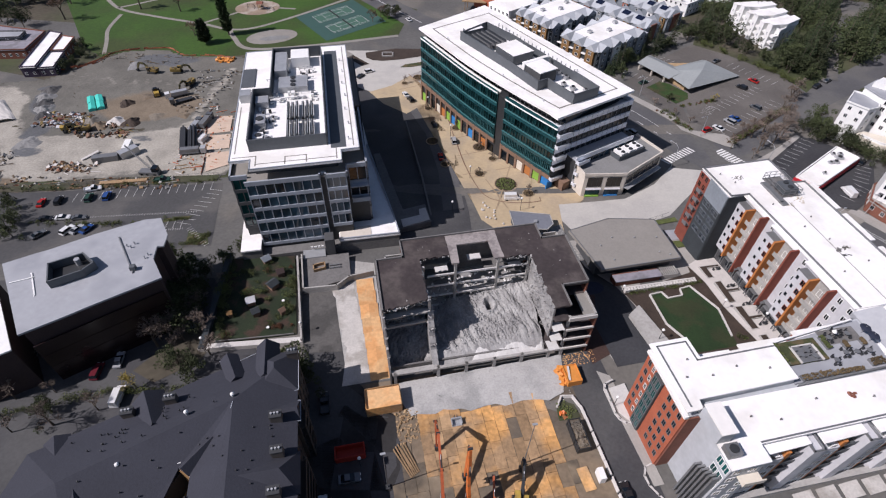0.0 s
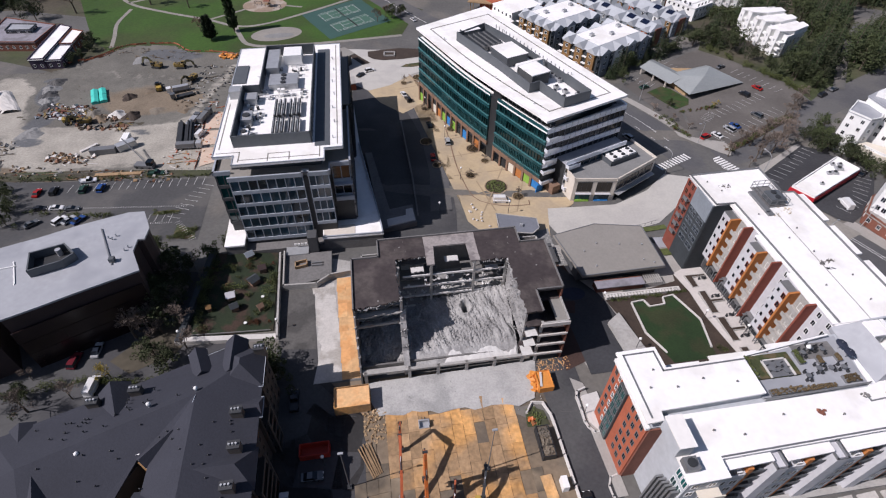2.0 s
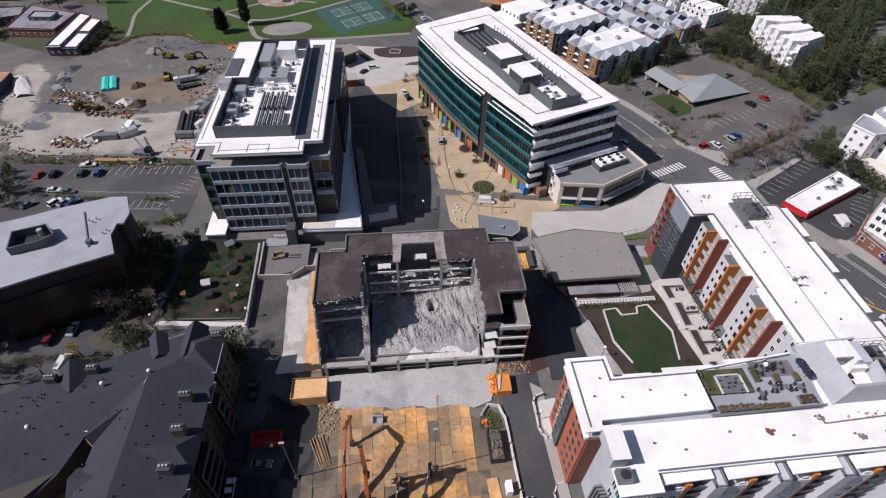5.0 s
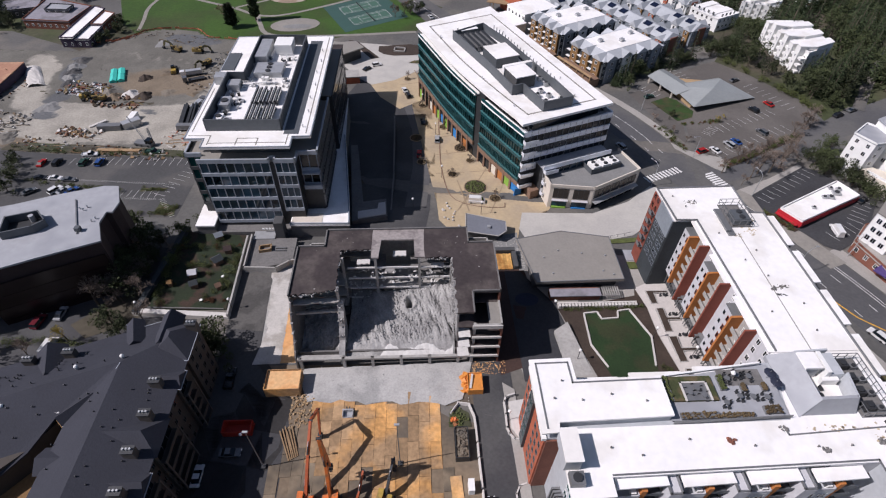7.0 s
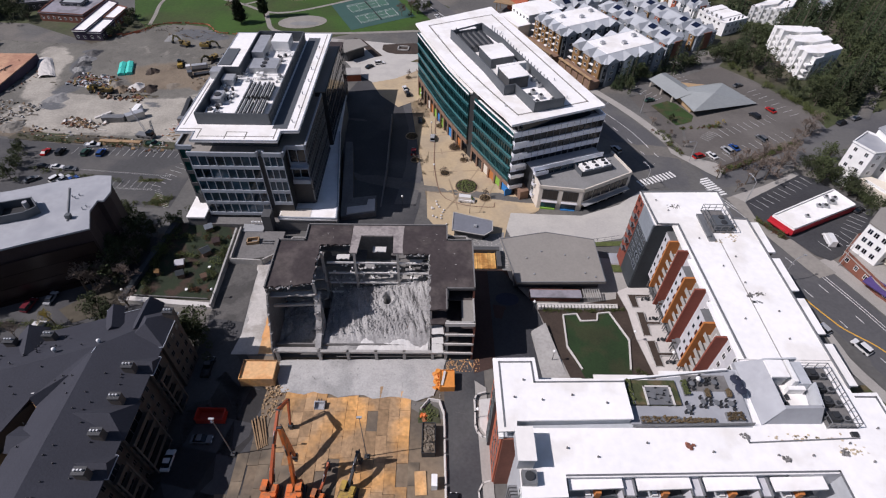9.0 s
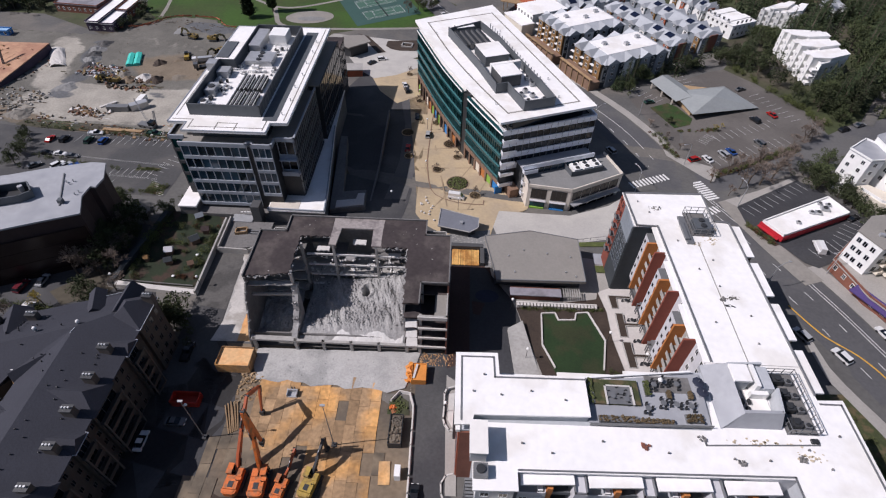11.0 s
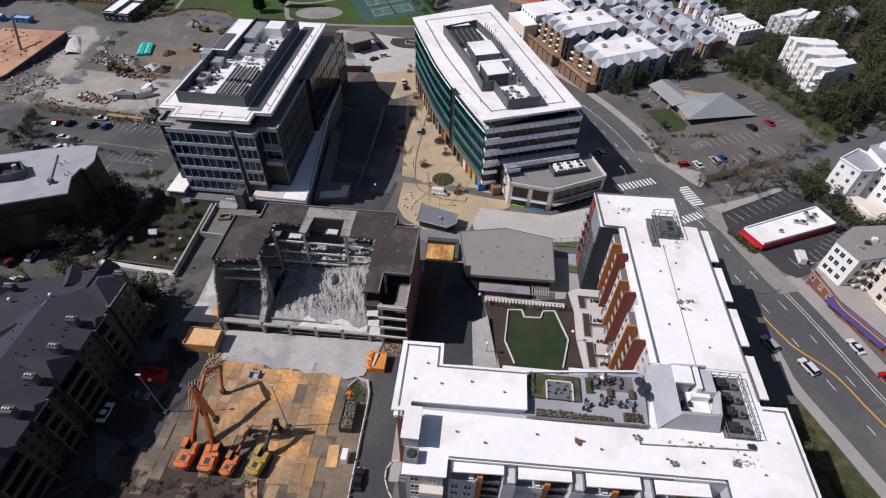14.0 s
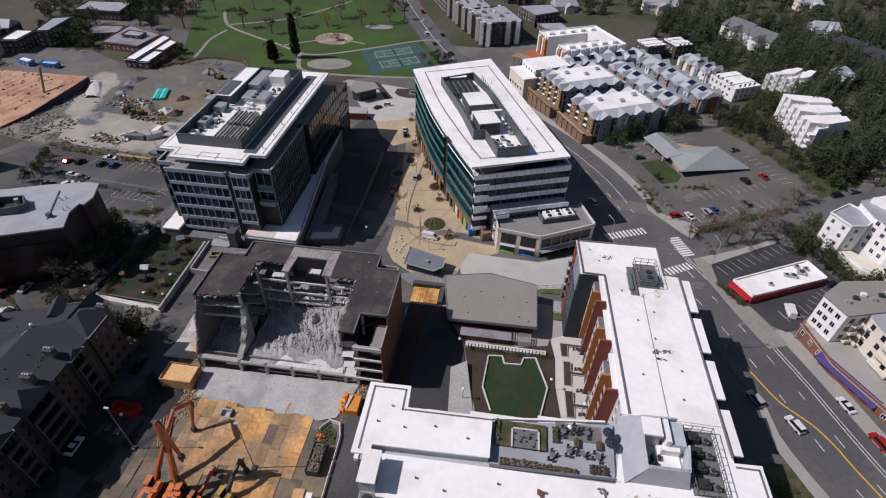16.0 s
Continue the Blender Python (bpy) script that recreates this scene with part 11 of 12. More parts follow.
part("low_terrace", Geo().prism([(155.6, 168.6), (160, 163), (168, 160), (166, 168), (158.8, 172.3), (155, 170.6)], 5, 11.2), M_CREAM, apt, "pale low terrace")
part("terrace_rail", Geo().rail([(155.8, 168.8), (160.2, 163.4), (167.8, 160.6)], 11.2, 12.1, 0.2), M_WHITEP, apt)
windows(apt, (166, 168), (184, 160), [2 + 3 * k for k in range(6)], [9, 12, 15, 18, 20.6], 1.4, 1.7, M_BRICKD)
windows(apt, (160.6, 175.9), (166, 168), [2, 5, 7.6], [12.4, 15.4, 18.4, 20.8], 1.3, 1.6)
apt = block("apartment_building", [(139.7, 132.2), (145.5, 140.5), (175, 154), (186, 128), (156, 107.5), (145.4, 119.5)], 7.4, 3.6, M_BRICKD, M_PAVE, "flats with a brick base and pale upper storeys", "apartment building")
part("upper_wall", Geo().prism([(141.0, 133.6), (146.2, 140.6), (160, 146.6), (164, 138), (145.4, 127.6)], 11.0, 21.0), M_WHITEP, apt, "white upper storeys")
part("upper_roof", Geo().prism([(140.7, 133.5), (146.0, 141), (160.3, 147), (164.4, 137.9), (145.4, 127.2)], 21.0, 21.4), M_TANROOF, apt, "grey roof")
for k in range(7):
    x, y = 146 + k * 2.2, 132.6 + k * 1.2 + (k % 3)
    part("roof_unit", Geo().box(x - 0.6, x + 0.6, y - 0.5, y + 0.5, 21.4, 22.2), (M_GALV, M_DARK, M_WHITEP)[k % 3], apt)
part("rear_wall", Geo().prism([(160, 146), (175, 153), (186, 128), (172, 120), (164, 136)], 11.0, 19.2), M_CREAM, apt)
part("rear_roof", Geo().prism([(159.8, 146.3), (175.2, 153.4), (186.5, 128), (172, 119.6), (163.7, 136)], 19.2, 19.6), M_TANROOF, apt)
windows(apt, (141.0, 133.6), (145.4, 127.6), [1.5, 3.3, 5.6], [12.2, 15.2, 18.2], 1.3, 1.6, M_PANELW)
windows(apt, (145.4, 127.6), (164, 138), [2.5 + 3 * k for k in range(6)], [12, 15, 18], 1.3, 1.6, M_DARK)
for k in range(4):
    a, b = (147.9 + k * 3.9, 129.0 + k * 2.18), (150.35 + k * 3.9, 130.37 + k * 2.18)
    for z in (11.6, 14.6, 17.4):
        piece("balcony", shared("w_balcony", lambda: mesh_of("balcony", [(Geo().box(0, 2.8, -1.5, 0.1, 0, 0.2).box(0, 2.8, -1.5, -1.4, 0.2, 1.1), M_CREAM)])), apt, wall_pose(a, b, 0, z))
part("wing_wall", Geo().prism([(150.6, 132.6), (153, 126.4), (157, 119.5), (170, 128), (164, 138.4)], 11.0, 20.6), M_CREAM, apt, "cream upper wing")
part("wing_roof", Geo().prism([(150.3, 132.7), (152.7, 126.2), (156.9, 119.1), (170.4, 127.9), (164.2, 138.8)], 20.6, 21.0), M_GREYROOF, apt)
windows(apt, (150.6, 132.6), (153, 126.4), [1.4, 4.6], [12, 15, 18], 1.2, 1.6, M_DARK)
windows(apt, (153, 126.4), (157, 119.5), [1.6, 5.6], [12, 15, 18], 1.2, 1.6, M_DARK)
for z in (11.6, 14.6, 17.6):
    piece("balcony", shared("w_balcony", None), apt, wall_pose((150.6, 132.6), (153, 126.4), 2.0, z))
    piece("balcony", shared("w_balcony", None), apt, wall_pose((153, 126.4), (157, 119.5), 2.6, z))
    piece("balcony", shared("w_balcony", None), apt, wall_pose((153, 126.4), (157, 119.5), 5.4, z))
aw = Geo()
A, B = (143.6, 123.4), (154.6, 111.0)
aw.add([(A[0], A[1], 11.2), (B[0], B[1], 11.2), (B[0] - 2.0, B[1] - 1.3, 9.9), (A[0] - 2.0, A[1] - 1.3, 9.9), (A[0], A[1], 11.0), (B[0], B[1], 11.0), (B[0] - 2.0, B[1] - 1.3, 9.6), (A[0] - 2.0, A[1] - 1.3, 9.6)], [(0, 1, 2, 3), (7, 6, 5, 4), (0, 3, 7, 4), (1, 5, 6, 2), (3, 2, 6, 7), (0, 4, 5, 1)])
part("awning", aw, M_PURPLE, apt, "long purple shop awning")
for k in range(3):
    rr = random.Random(k)
    x, y = 163 + k * 5, 112 + k * 4
    solo("terrace_trees", scatter_chunks(rr, [(x + rr.gauss(0, 1.2), y + rr.gauss(0, 1.2), 11.6 + rr.random()) for _ in range(30)], 0.3, 0.6), M_SHRUBR, "rust shrubs on the flats' deck", "shrub", group="deck shrubs")

# flats along the main road: dark base, pale bays and a cluttered grey roof
rr = random.Random(6)
for pts in ([(-32, 364), (-14.5, 341.7), (7, 358), (-14, 385)], [(-58, 394), (-35, 365.6), (-20, 378), (-42, 406)]):
    t = block("apartment_building", pts, -5, 14, M_BRICKL, M_GREYROOF, "tall dark flats with pale bays beside the main road", "apartment building", storeys=4)
    for i in range(3):
        a, b = pts[(i + 3) % 4], pts[i]
        n = int(math.dist(a, b) / 6)
        for k in range(n):
            x, y = a[0] + (b[0] - a[0]) * (k + 0.5) / n, a[1] + (b[1] - a[1]) * (k + 0.5) / n
            part("bay", Geo().prism(ellipse(x, y, 2.0, 1.6, 51, 4), -5, 9.4), (M_WHITEP, M_STUC, M_CREAM)[k % 3], t)
    cx, cy = sum(p[0] for p in pts) / 4, sum(p[1] for p in pts) / 4
    for _ in range(9):
        x, y, s = cx + rr.uniform(-10, 10), cy + rr.uniform(-10, 10), rr.uniform(0.6, 1.5)
        part("roof_unit", Geo().box(x - s, x + s, y - s, y + s, 9.0, 9.8 + s * 0.5), rr.choice((M_WHITEP, M_GALV, M_GREYM)), t)

# white saw-tooth flats among the trees
for pts, zb, h, nn in (([(152.2, 285), (166, 287.5), (172, 261.5), (159.4, 251.6)], 4.5, 10.5, 6), ([(149, 318), (158, 330), (170, 328), (164, 314)], 4.5, 7.0, 4)):
    t = block("apartment_building", pts, zb, h, M_WHITEP, M_WHITE, "white flats with stepped bays among dark trees", "apartment building")
    (ax, ay), (bx, by), (cx, cy), (dx, dy) = pts[0], pts[-1], pts[1], pts[-2]
    for k in range(nn):
        def at(f, g, out=0.0):
            x, y = ax + (bx - ax) * f + (cx - ax + (dx - cx - bx + ax) * f) * g, ay + (by - ay) * f + (cy - ay + (dy - cy - by + ay) * f) * g
            return x - out, y - out * 0.3
        f0, f1, f2 = k / nn, (k + 0.55) / nn, (k + 1) / nn
        up = 0.5 + 1.3 * (k % 2)
        part("bay", Geo().prism([at(f1, 0, 3.0), at(f1, 0.12), at(f0, 0.12), at(f0, 0, 3.0)][::-1], zb - 2, zb + h + up), M_WHITEP, t, "white projecting bay")
        for j in range(3):
            piece("window", window_mesh(0.9, 1.3, M_WHITEP, M_PANELB), t, wall_pose(at(f0, 0, 3.02), at(f1, 0, 3.02), math.dist(at(f0, 0), at(f1, 0)) / 2, zb + 1.4 + 3 * j))
        part("bay_roof", Geo().prism([at(f1, 0, 3.2), at(f2, 0.3), at(f2, 1.03), at(f0, 1.03), at(f0, 0, 3.2)][::-1], zb + h + up, zb + h + up + 0.3), M_WHITE, t)
        part("roof_step", Geo().prism([at(f1, 0.12), at(f2, 0.3), at(f2, 1.0), at(f0, 1.0), at(f0, 0.12)][::-1], zb + h, zb + h + up), M_WHITEP, t)
        for j in range(3):
            part("balcony", Geo().prism([at(f2, 0, 2.4), at(f2, 0.02), at(f1, 0.02), at(f1, 0, 2.4)][::-1], zb + 1.2 + 2.9 * j, zb + 2.2 + 2.9 * j), M_WHITEP, t)
for pts, zb, h, wm, rm, lb in (([(-84, 428), (-60, 396), (-48, 405), (-70, 438)], -6, 13, M_STUC, M_GREYROOF, "brown flats beside the main road"),
                               ([(-9, 409), (12.5, 423), (22, 408), (8, 392)], -4, 7, M_STUC, M_GREYROOF, "low grey-roofed offices behind the flats"), ([(11, 386), (26, 394), (34, 384), (19, 375)], -4, 4, M_STUC, M_GREYROOF, "low stucco building with a grey roof"),
                               ([(-196.7, 228.2), (-190, 229.5), (-197, 266), (-204.7, 268)], -6.8, 5.0, M_WRAP, M_WHITE, "low hall with a bright white roof beside the park"), ([(-189.6, 229.6), (-182.5, 231), (-186, 247), (-193, 246)], -6.8, 4.2, M_WRAP, M_WHITE, "low white-roofed wing beside the park"), ([(-192.6, 247), (-186.4, 248), (-189, 262.5), (-196, 264)], -6.8, 4.6, M_BRICKD, M_WHITE, "low white-roofed end of the centre"), ([(-231.6, 245), (-206, 247.8), (-207.8, 269), (-239, 275)], -6.8, 4.4, M_BRICKD, M_LILAC, "low lilac-grey flat-roofed centre"), ([(-262, 266), (-242, 274), (-236, 262), (-252, 252)], -6.8, 4.0, M_CHAR, M_LILAC, "low dark wing of the centre"), ([(-226, 256), (-214, 258), (-215, 265), (-228, 264)], -3.0, 2.2, M_CHAR, M_GREYROOF, "raised roof of the centre"),
                               ([(-268, 231.5), (-261, 235.6), (-269.6, 260.7), (-279, 254)], -6.8, 9.8, M_STUC, M_GREYROOF, "tan building with pale flat roofs"), ([(-278, 216), (-269, 220), (-274, 236), (-284, 232)], -6.8, 8.0, M_STUC, M_WHITE, "tan wing with a white roof"), ([(-296, 296), (-284, 301), (-280, 292), (-292, 287)], -6.8, 4.5, M_STUC, M_WHITE, "small pale building by the pool"),
                               ([(-256, 207), (-246, 206), (-246, 210), (-256, 211)], -6.8, 3.0, M_BLUEG, M_WHITEP, "blue site sheds behind the deck"), ([(-240, 208), (-230, 210), (-231, 214), (-241, 212)], -6.8, 2.8, M_BLUEG, M_BLUESH, "pale blue site shed"), ([(-300, 300), (-270, 310), (-262, 290), (-294, 282)], -6.8, 6.0, M_STUC, M_GREYROOF, "low grey building among trees"),
                               ([(-178, 96), (-158, 100), (-154, 118), (-176, 116)], -1, 12, M_CHAR, M_GREYROOF, "dark building at the edge of the lot")):
    block("building", pts, zb, h, wm, rm, lb)
solo("pool_cover", Geo().prism([(-284, 308), (-272, 313), (-268, 304), (-280, 300)], -6.9, -5.4), M_BLUE, "bright blue covered pool", "pool", rot=0)
solo("shade_roof", [(Geo().prism([(10, 318), (24, 316), (26, 322), (12, 325)], 0.2, 0.6), M_TIMBER)] + [(Geo().box(x - 0.2, x + 0.2, y - 0.2, y + 0.2, -5, 0.2), M_TIMBER) for x, y in ((12, 319), (23, 317.5), (25, 321), (13.5, 323.5))], None, "long tan shelter roof beside the street", "shelter", rot=0)


def house(x, y, rot, w, d, h, wallm, roofm, label="detached house with a pitched roof"):
    zb = gz(x, y)
    t = new("house")
    ORG[t] = (0, 0, 0)
    part("wall", Geo().box(-w / 2, w / 2, -d / 2, d / 2, -2, h), wallm, t)
    part("roof", Geo().gable(-w / 2, w / 2, -d / 2, d / 2, h, h + d * 0.3, "x", 0.5, 1.5), roofm, t)
    part("wing", Geo().box(-w * 0.1, w * 0.3, -d * 0.8, -d / 2, -2, h - 0.3), wallm, t)
    part("wing_roof", Geo().gable(-w * 0.1, w * 0.3, -d * 0.8, 0, h - 0.3, h + d * 0.18, "y", 0.4), roofm, t)
    windows(t, (-w / 2, -d / 2), (w / 2, -d / 2), [w * 0.15, w * 0.3, w * 0.9], [0.9] + ([3.7] if h > 5 else []), 1.2, 1.3)
    tagged(t, label, "house", "detached houses")
    t.matrix_world = pose(x, y, zb, 0, 0, rot)


for x, y, r, w, d, h, wm, rm in ((140, 402, -43, 20, 15, 6, M_WHITEP, M_SHINGLE3), (152, 386, -43, 18, 14, 6, M_WHITEP, M_SHINGLE3), (184, 338, 60, 12, 9, 5, M_WHITEP, M_SHINGLE2), (200, 392, -40, 18, 11, 4, M_STUC, M_SHINGLE), (212, 378, -40, 18, 11, 4, M_STUC, M_SHINGLE), (189, 420, 10, 16, 12, 5, M_WHITEP, M_SHINGLE2),
                                 (240, 366, 80, 16, 10, 4, M_STUC, M_SHINGLE), (88, 446, 10, 24, 12, 6, M_CREAM, M_GREYROOF),
                                 (188, 478, 20, 16, 10, 5, M_CREAM, M_SHINGLE2), (255, 440, -15, 15, 10, 5, M_STUC, M_SHINGLE),
                                 (20, 440, 30, 18, 12, 5, M_CREAM, M_GREYROOF), (-60, 470, 30, 18, 12, 6, M_CREAM, M_GREYROOF), (-20, 450, 30, 16, 12, 6, M_STUC, M_SHINGLE2), (-100, 520, 30, 18, 12, 6, M_CREAM, M_GREYROOF), (50, 490, 10, 16, 11, 5, M_CREAM, M_SHINGLE2), (-285, 210, 30, 18, 12, 6, M_CREAM, M_GREYROOF), (-310, 240, 20, 18, 12, 6, M_STUC, M_GREYROOF)):
    house(x, y, r, w, d, h, wm, rm)

# ---- trees ----
rt = random.Random(77)


def leaf(geo, c, d, s, w):
    """A small pointed spray at c, along d."""
    d = d.normalized()
    n = d.cross(Vector((rt.uniform(-1, 1), rt.uniform(-1, 1), rt.uniform(-1, 1))))
    n = (n.normalized() if n.length > 0.01 else Vector((1, 0, 0))) * w
    geo.add([c, c + d * s * 0.55 + n, c + d * s, c + d * s * 0.55 - n], [(0, 1, 2), (0, 2, 3)])


def conifer_mesh(h, r, seed, slim=False, fine=6):
    rt.seed(seed)
    tr, lf = Geo(), Geo()
    tr.tube((0, 0, 0), (0, 0, h * 0.9), h * 0.022, h * 0.004, 6)
    z = h * 0.08
    while z < h * 0.97:
        f = 1 - z / h
        reach = r * (f ** (0.35 if slim else 0.85)) * rt.uniform(0.75, 1.1)
        for k in range(int(13 + 9 * f) if slim else int(5 + 7 * f)):
            a = rt.uniform(0, math.tau)
            rr = reach * rt.uniform(0.7, 1.15)
            p = Vector((0, 0, z + rt.uniform(-0.2, 0.2)))
            e = Vector((math.cos(a) * rr, math.sin(a) * rr, (rr * 0.5 if slim else -rr * 0.22)))
            for j in range(fine):
                q = p + e * ((j + 0.6) / fine)
                dv = e.normalized() + Vector((rt.uniform(-0.6, 0.6), rt.uniform(-0.6, 0.6), rt.uniform(-0.3, 0.5)))
                leaf(lf, q, dv, max(1.1 if slim else 0.4, rr * 1.8 / fine), max(0.42 if slim else 0.11, rr * 0.4 / fine))
        z += h * 0.034
    return mesh_of("trunk", [(tr, M_BARK)]), mesh_of("crown", [(lf, M_CONIF)])


def broad_mesh(h, r, seed, leafm, count=1500, size=0.14):
    rt.seed(seed)
    tr, lf = Geo(), Geo()
    tr.tube((0, 0, 0), (0, 0, h * 0.5), h * 0.03, h * 0.018, 6)
    for k in range(6):
        a = k * math.tau / 6 + rt.random()
        tr.tube((0, 0, h * rt.uniform(0.2, 0.45)), (math.cos(a) * r * 0.7, math.sin(a) * r * 0.7, h * rt.uniform(0.55, 0.85)), h * 0.014, h * 0.004, 4)
    clumps = [(Vector((rt.gauss(0, r * 0.5), rt.gauss(0, r * 0.5), h * rt.uniform(0.3, 0.92))), r * rt.uniform(0.25, 0.5)) for _ in range(16)]
    for _ in range(count):
        c, s = rt.choice(clumps)
        d = Vector((rt.gauss(0, 1), rt.gauss(0, 1), rt.gauss(0, 0.8))).normalized()
        leaf(lf, c + d * s * rt.uniform(0.5, 1.0), d + Vector((rt.uniform(-1, 1), rt.uniform(-1, 1), rt.uniform(-0.4, 0.8))), r * size, r * size * 0.4)
    return mesh_of("trunk", [(tr, M_BARK)]), mesh_of("crown", [(lf, leafm)])


def bare_mesh(h, seed, twig, thin=0.03, top=5):
    rt.seed(seed)
    tr, lf = Geo(), Geo()

    def grow(p, d, length, rad, level):
        q = p + d * length
        if level < 4:
            (tr if level < 2 else lf).tube(p, q, rad, rad * 0.6, 5 if level == 0 else 3)
        else:
            leaf(lf, p, d, length, thin * 1.6)
        if level == top:
            return
        for _ in range((3, 4, 4, 4, 5)[level]):
            nd = (d + Vector((rt.gauss(0, 0.55), rt.gauss(0, 0.55), rt.gauss(0.12, 0.3)))).normalized()
            grow(p + d * length * rt.uniform(0.55, 1.0), nd, length * rt.uniform(0.55, 0.8), max(rad * 0.5, thin), level + 1)
    grow(Vector((0, 0, 0)), Vector((0, 0, 1)), h * 0.32, h * 0.025, 0)
    return mesh_of("trunk", [(tr, M_BARK)]), mesh_of("twigs", [(lf, twig)])


KINDS = {"conifer": [conifer_mesh(18, 4.2, 1), conifer_mesh(22, 4.6, 2), conifer_mesh(14, 3.8, 3)], "column": [conifer_mesh(24, 2.8, 4, True), conifer_mesh(13, 3.6, 5, True)],
         "evergreen": [broad_mesh(11, 4.6, 6, M_EVER), broad_mesh(9, 4.2, 7, M_EVER), broad_mesh(13, 5.2, 8, M_EVER)], "bare": [bare_mesh(11, 9, M_TWIG), bare_mesh(9, 10, M_TWIG), bare_mesh(13, 11, M_TWIG)],
         "budding": [bare_mesh(11, 12, M_TWIGY)], "park": [bare_mesh(11, 21, M_TWIGR, 0.05), bare_mesh(12, 22, M_TWIGR, 0.05)], "shrub": [broad_mesh(1.9, 1.3, 13, M_SHRUB, 260, 0.22), broad_mesh(1.4, 1.1, 14, M_SHRUBR, 220, 0.22)]}
FAR = {"conifer": [conifer_mesh(18, 3.6, 1, False, 4), conifer_mesh(22, 4.0, 2, False, 4), conifer_mesh(15, 3.4, 3, False, 4)], "evergreen": [broad_mesh(11, 4.4, 6, M_EVER, 1000, 0.15), broad_mesh(9, 4.0, 7, M_EVER, 1000, 0.15), broad_mesh(13, 5.0, 8, M_EVER, 1000, 0.15)],
       "bare": [bare_mesh(11, 9, M_TWIGR, 0.07, 3), bare_mesh(9, 10, M_TWIGR, 0.07, 3), bare_mesh(13, 11, M_TWIGR, 0.07, 3)]}
FAR["shrub"] = KINDS["shrub"]
TREES = {}
TEXT = {"conifer": "dark green fir tree with drooping branches", "column": "tall narrow dark evergreen in the park", "evergreen": "dark round evergreen tree", "bare": "leafless spring tree with fine brown twigs", "budding": "yellow budding tree on open ground", "park": "reddish brown budding tree in the park", "shrub": "low clipped shrub in a planting bed"}


HEDGE = []


def tree(kind, x, y, scale=1.0, which=None, z=None):
    k = rt.randrange(len(KINDS[kind])) if which is None else which
    m = pose(x, y, (gz(x, y) if z is None else z) - 0.05, 0, 0, rt.uniform(0, 360))
    if kind == "shrub" and (y > 160 or x < -66):
        HEDGE.append((kind, k, m @ Matrix.Diagonal((scale, scale, scale, 1))))
        return None
    if (kind, k) in TREES:
        ob = copy_thing(TREES[kind, k], m)
    else:
        ob = new("tree" if kind != "shrub" else "shrub")
        for part_name, me in zip(("trunk", "twig" if kind in ("bare", "budding", "park") else "crown"), KINDS[kind][k]):
            o = new(part_name, me)
            o.parent = ob
        tagged(ob, TEXT[kind], "tree" if kind != "shrub" else "shrub", kind + " trees")
        ob.matrix_world = m
        TREES[kind, k] = ob
    ob.scale = (scale, scale, scale * rt.uniform(0.9, 1.1))
    return ob


def inside(x, y, pts):
    c = False
    for (ax, ay), (bx, by) in zip(pts, pts[1:] + pts[:1]):
        if (ay > y) != (by > y) and x < (bx - ax) * (y - ay) / (by - ay) + ax:
            c = not c
    return c


WOODS = []


def grove(pts, gap, kinds, lo=0.75, hi=1.2, avoid=(), near=0.0):
    """Trees at uneven distances over a patch of land; those nearer than near stand as things of their own."""
    x0, x1, y0, y1 = min(p[0] for p in pts), max(p[0] for p in pts), min(p[1] for p in pts), max(p[1] for p in pts)
    y = y0
    while y < y1:
        x = x0
        while x < x1:
            a, b = x + rt.uniform(-0.45, 0.45) * gap, y + rt.uniform(-0.45, 0.45) * gap
            if inside(a, b, pts) and all(math.dist((a, b), (c, d)) > e for c, d, e in avoid):
                kind, s = rt.choice(kinds), rt.uniform(lo, hi)
                if b < near:
                    tree(kind, a, b, s)
                else:
                    WOODS.append((kind, rt.randrange(len(FAR[kind])), pose(a, b, gz(a, b) - 0.05, 0, 0, rt.uniform(0, 360)) @ Matrix.Diagonal((s, s, s * rt.uniform(0.9, 1.1), 1))))
            x += gap
        y += gap


def join_woods(plants, name, label, category):
    """All far plants as one mesh."""
    cos, faces, mats_, slots = [], [], [], []
    base = 0
    cache = {}
    for kind, k, m in plants:
        for me in FAR[kind][k]:
            if me.name not in cache:
                me.calc_loop_triangles()
                co = np.empty(len(me.vertices) * 3)
                me.vertices.foreach_get("co", co)
                tri = np.empty(len(me.loop_triangles) * 3, dtype=np.int32)
                me.loop_triangles.foreach_get("vertices", tri)
                mt = me.materials[0]
                if mt not in slots:
                    slots.append(mt)
                cache[me.name] = co.reshape(-1, 3), tri.reshape(-1, 3), slots.index(mt)
            co, tri, si = cache[me.name]
            r = np.array(m)
            cos.append(co @ r[:3, :3].T + r[:3, 3])
            faces.append(tri + base)
            mats_.append(np.full(len(tri), si, dtype=np.int32))
            base += len(co)
    co, tri, mi = np.concatenate(cos), np.concatenate(faces), np.concatenate(mats_)
    me = bpy.data.meshes.new(name)
    me.vertices.add(len(co))
    me.vertices.foreach_set("co", co.ravel())
    me.loops.add(len(tri) * 3)
    me.loops.foreach_set("vertex_index", tri.ravel())
    me.polygons.add(len(tri))
    me.polygons.foreach_set("loop_start", np.arange(0, len(tri) * 3, 3, dtype=np.int32))
    for mt in slots:
        me.materials.append(mt)
    me.polygons.foreach_set("material_index", mi)
    me.update(calc_edges=True)
    tagged(new(name, me), label, category, "", "stuff")


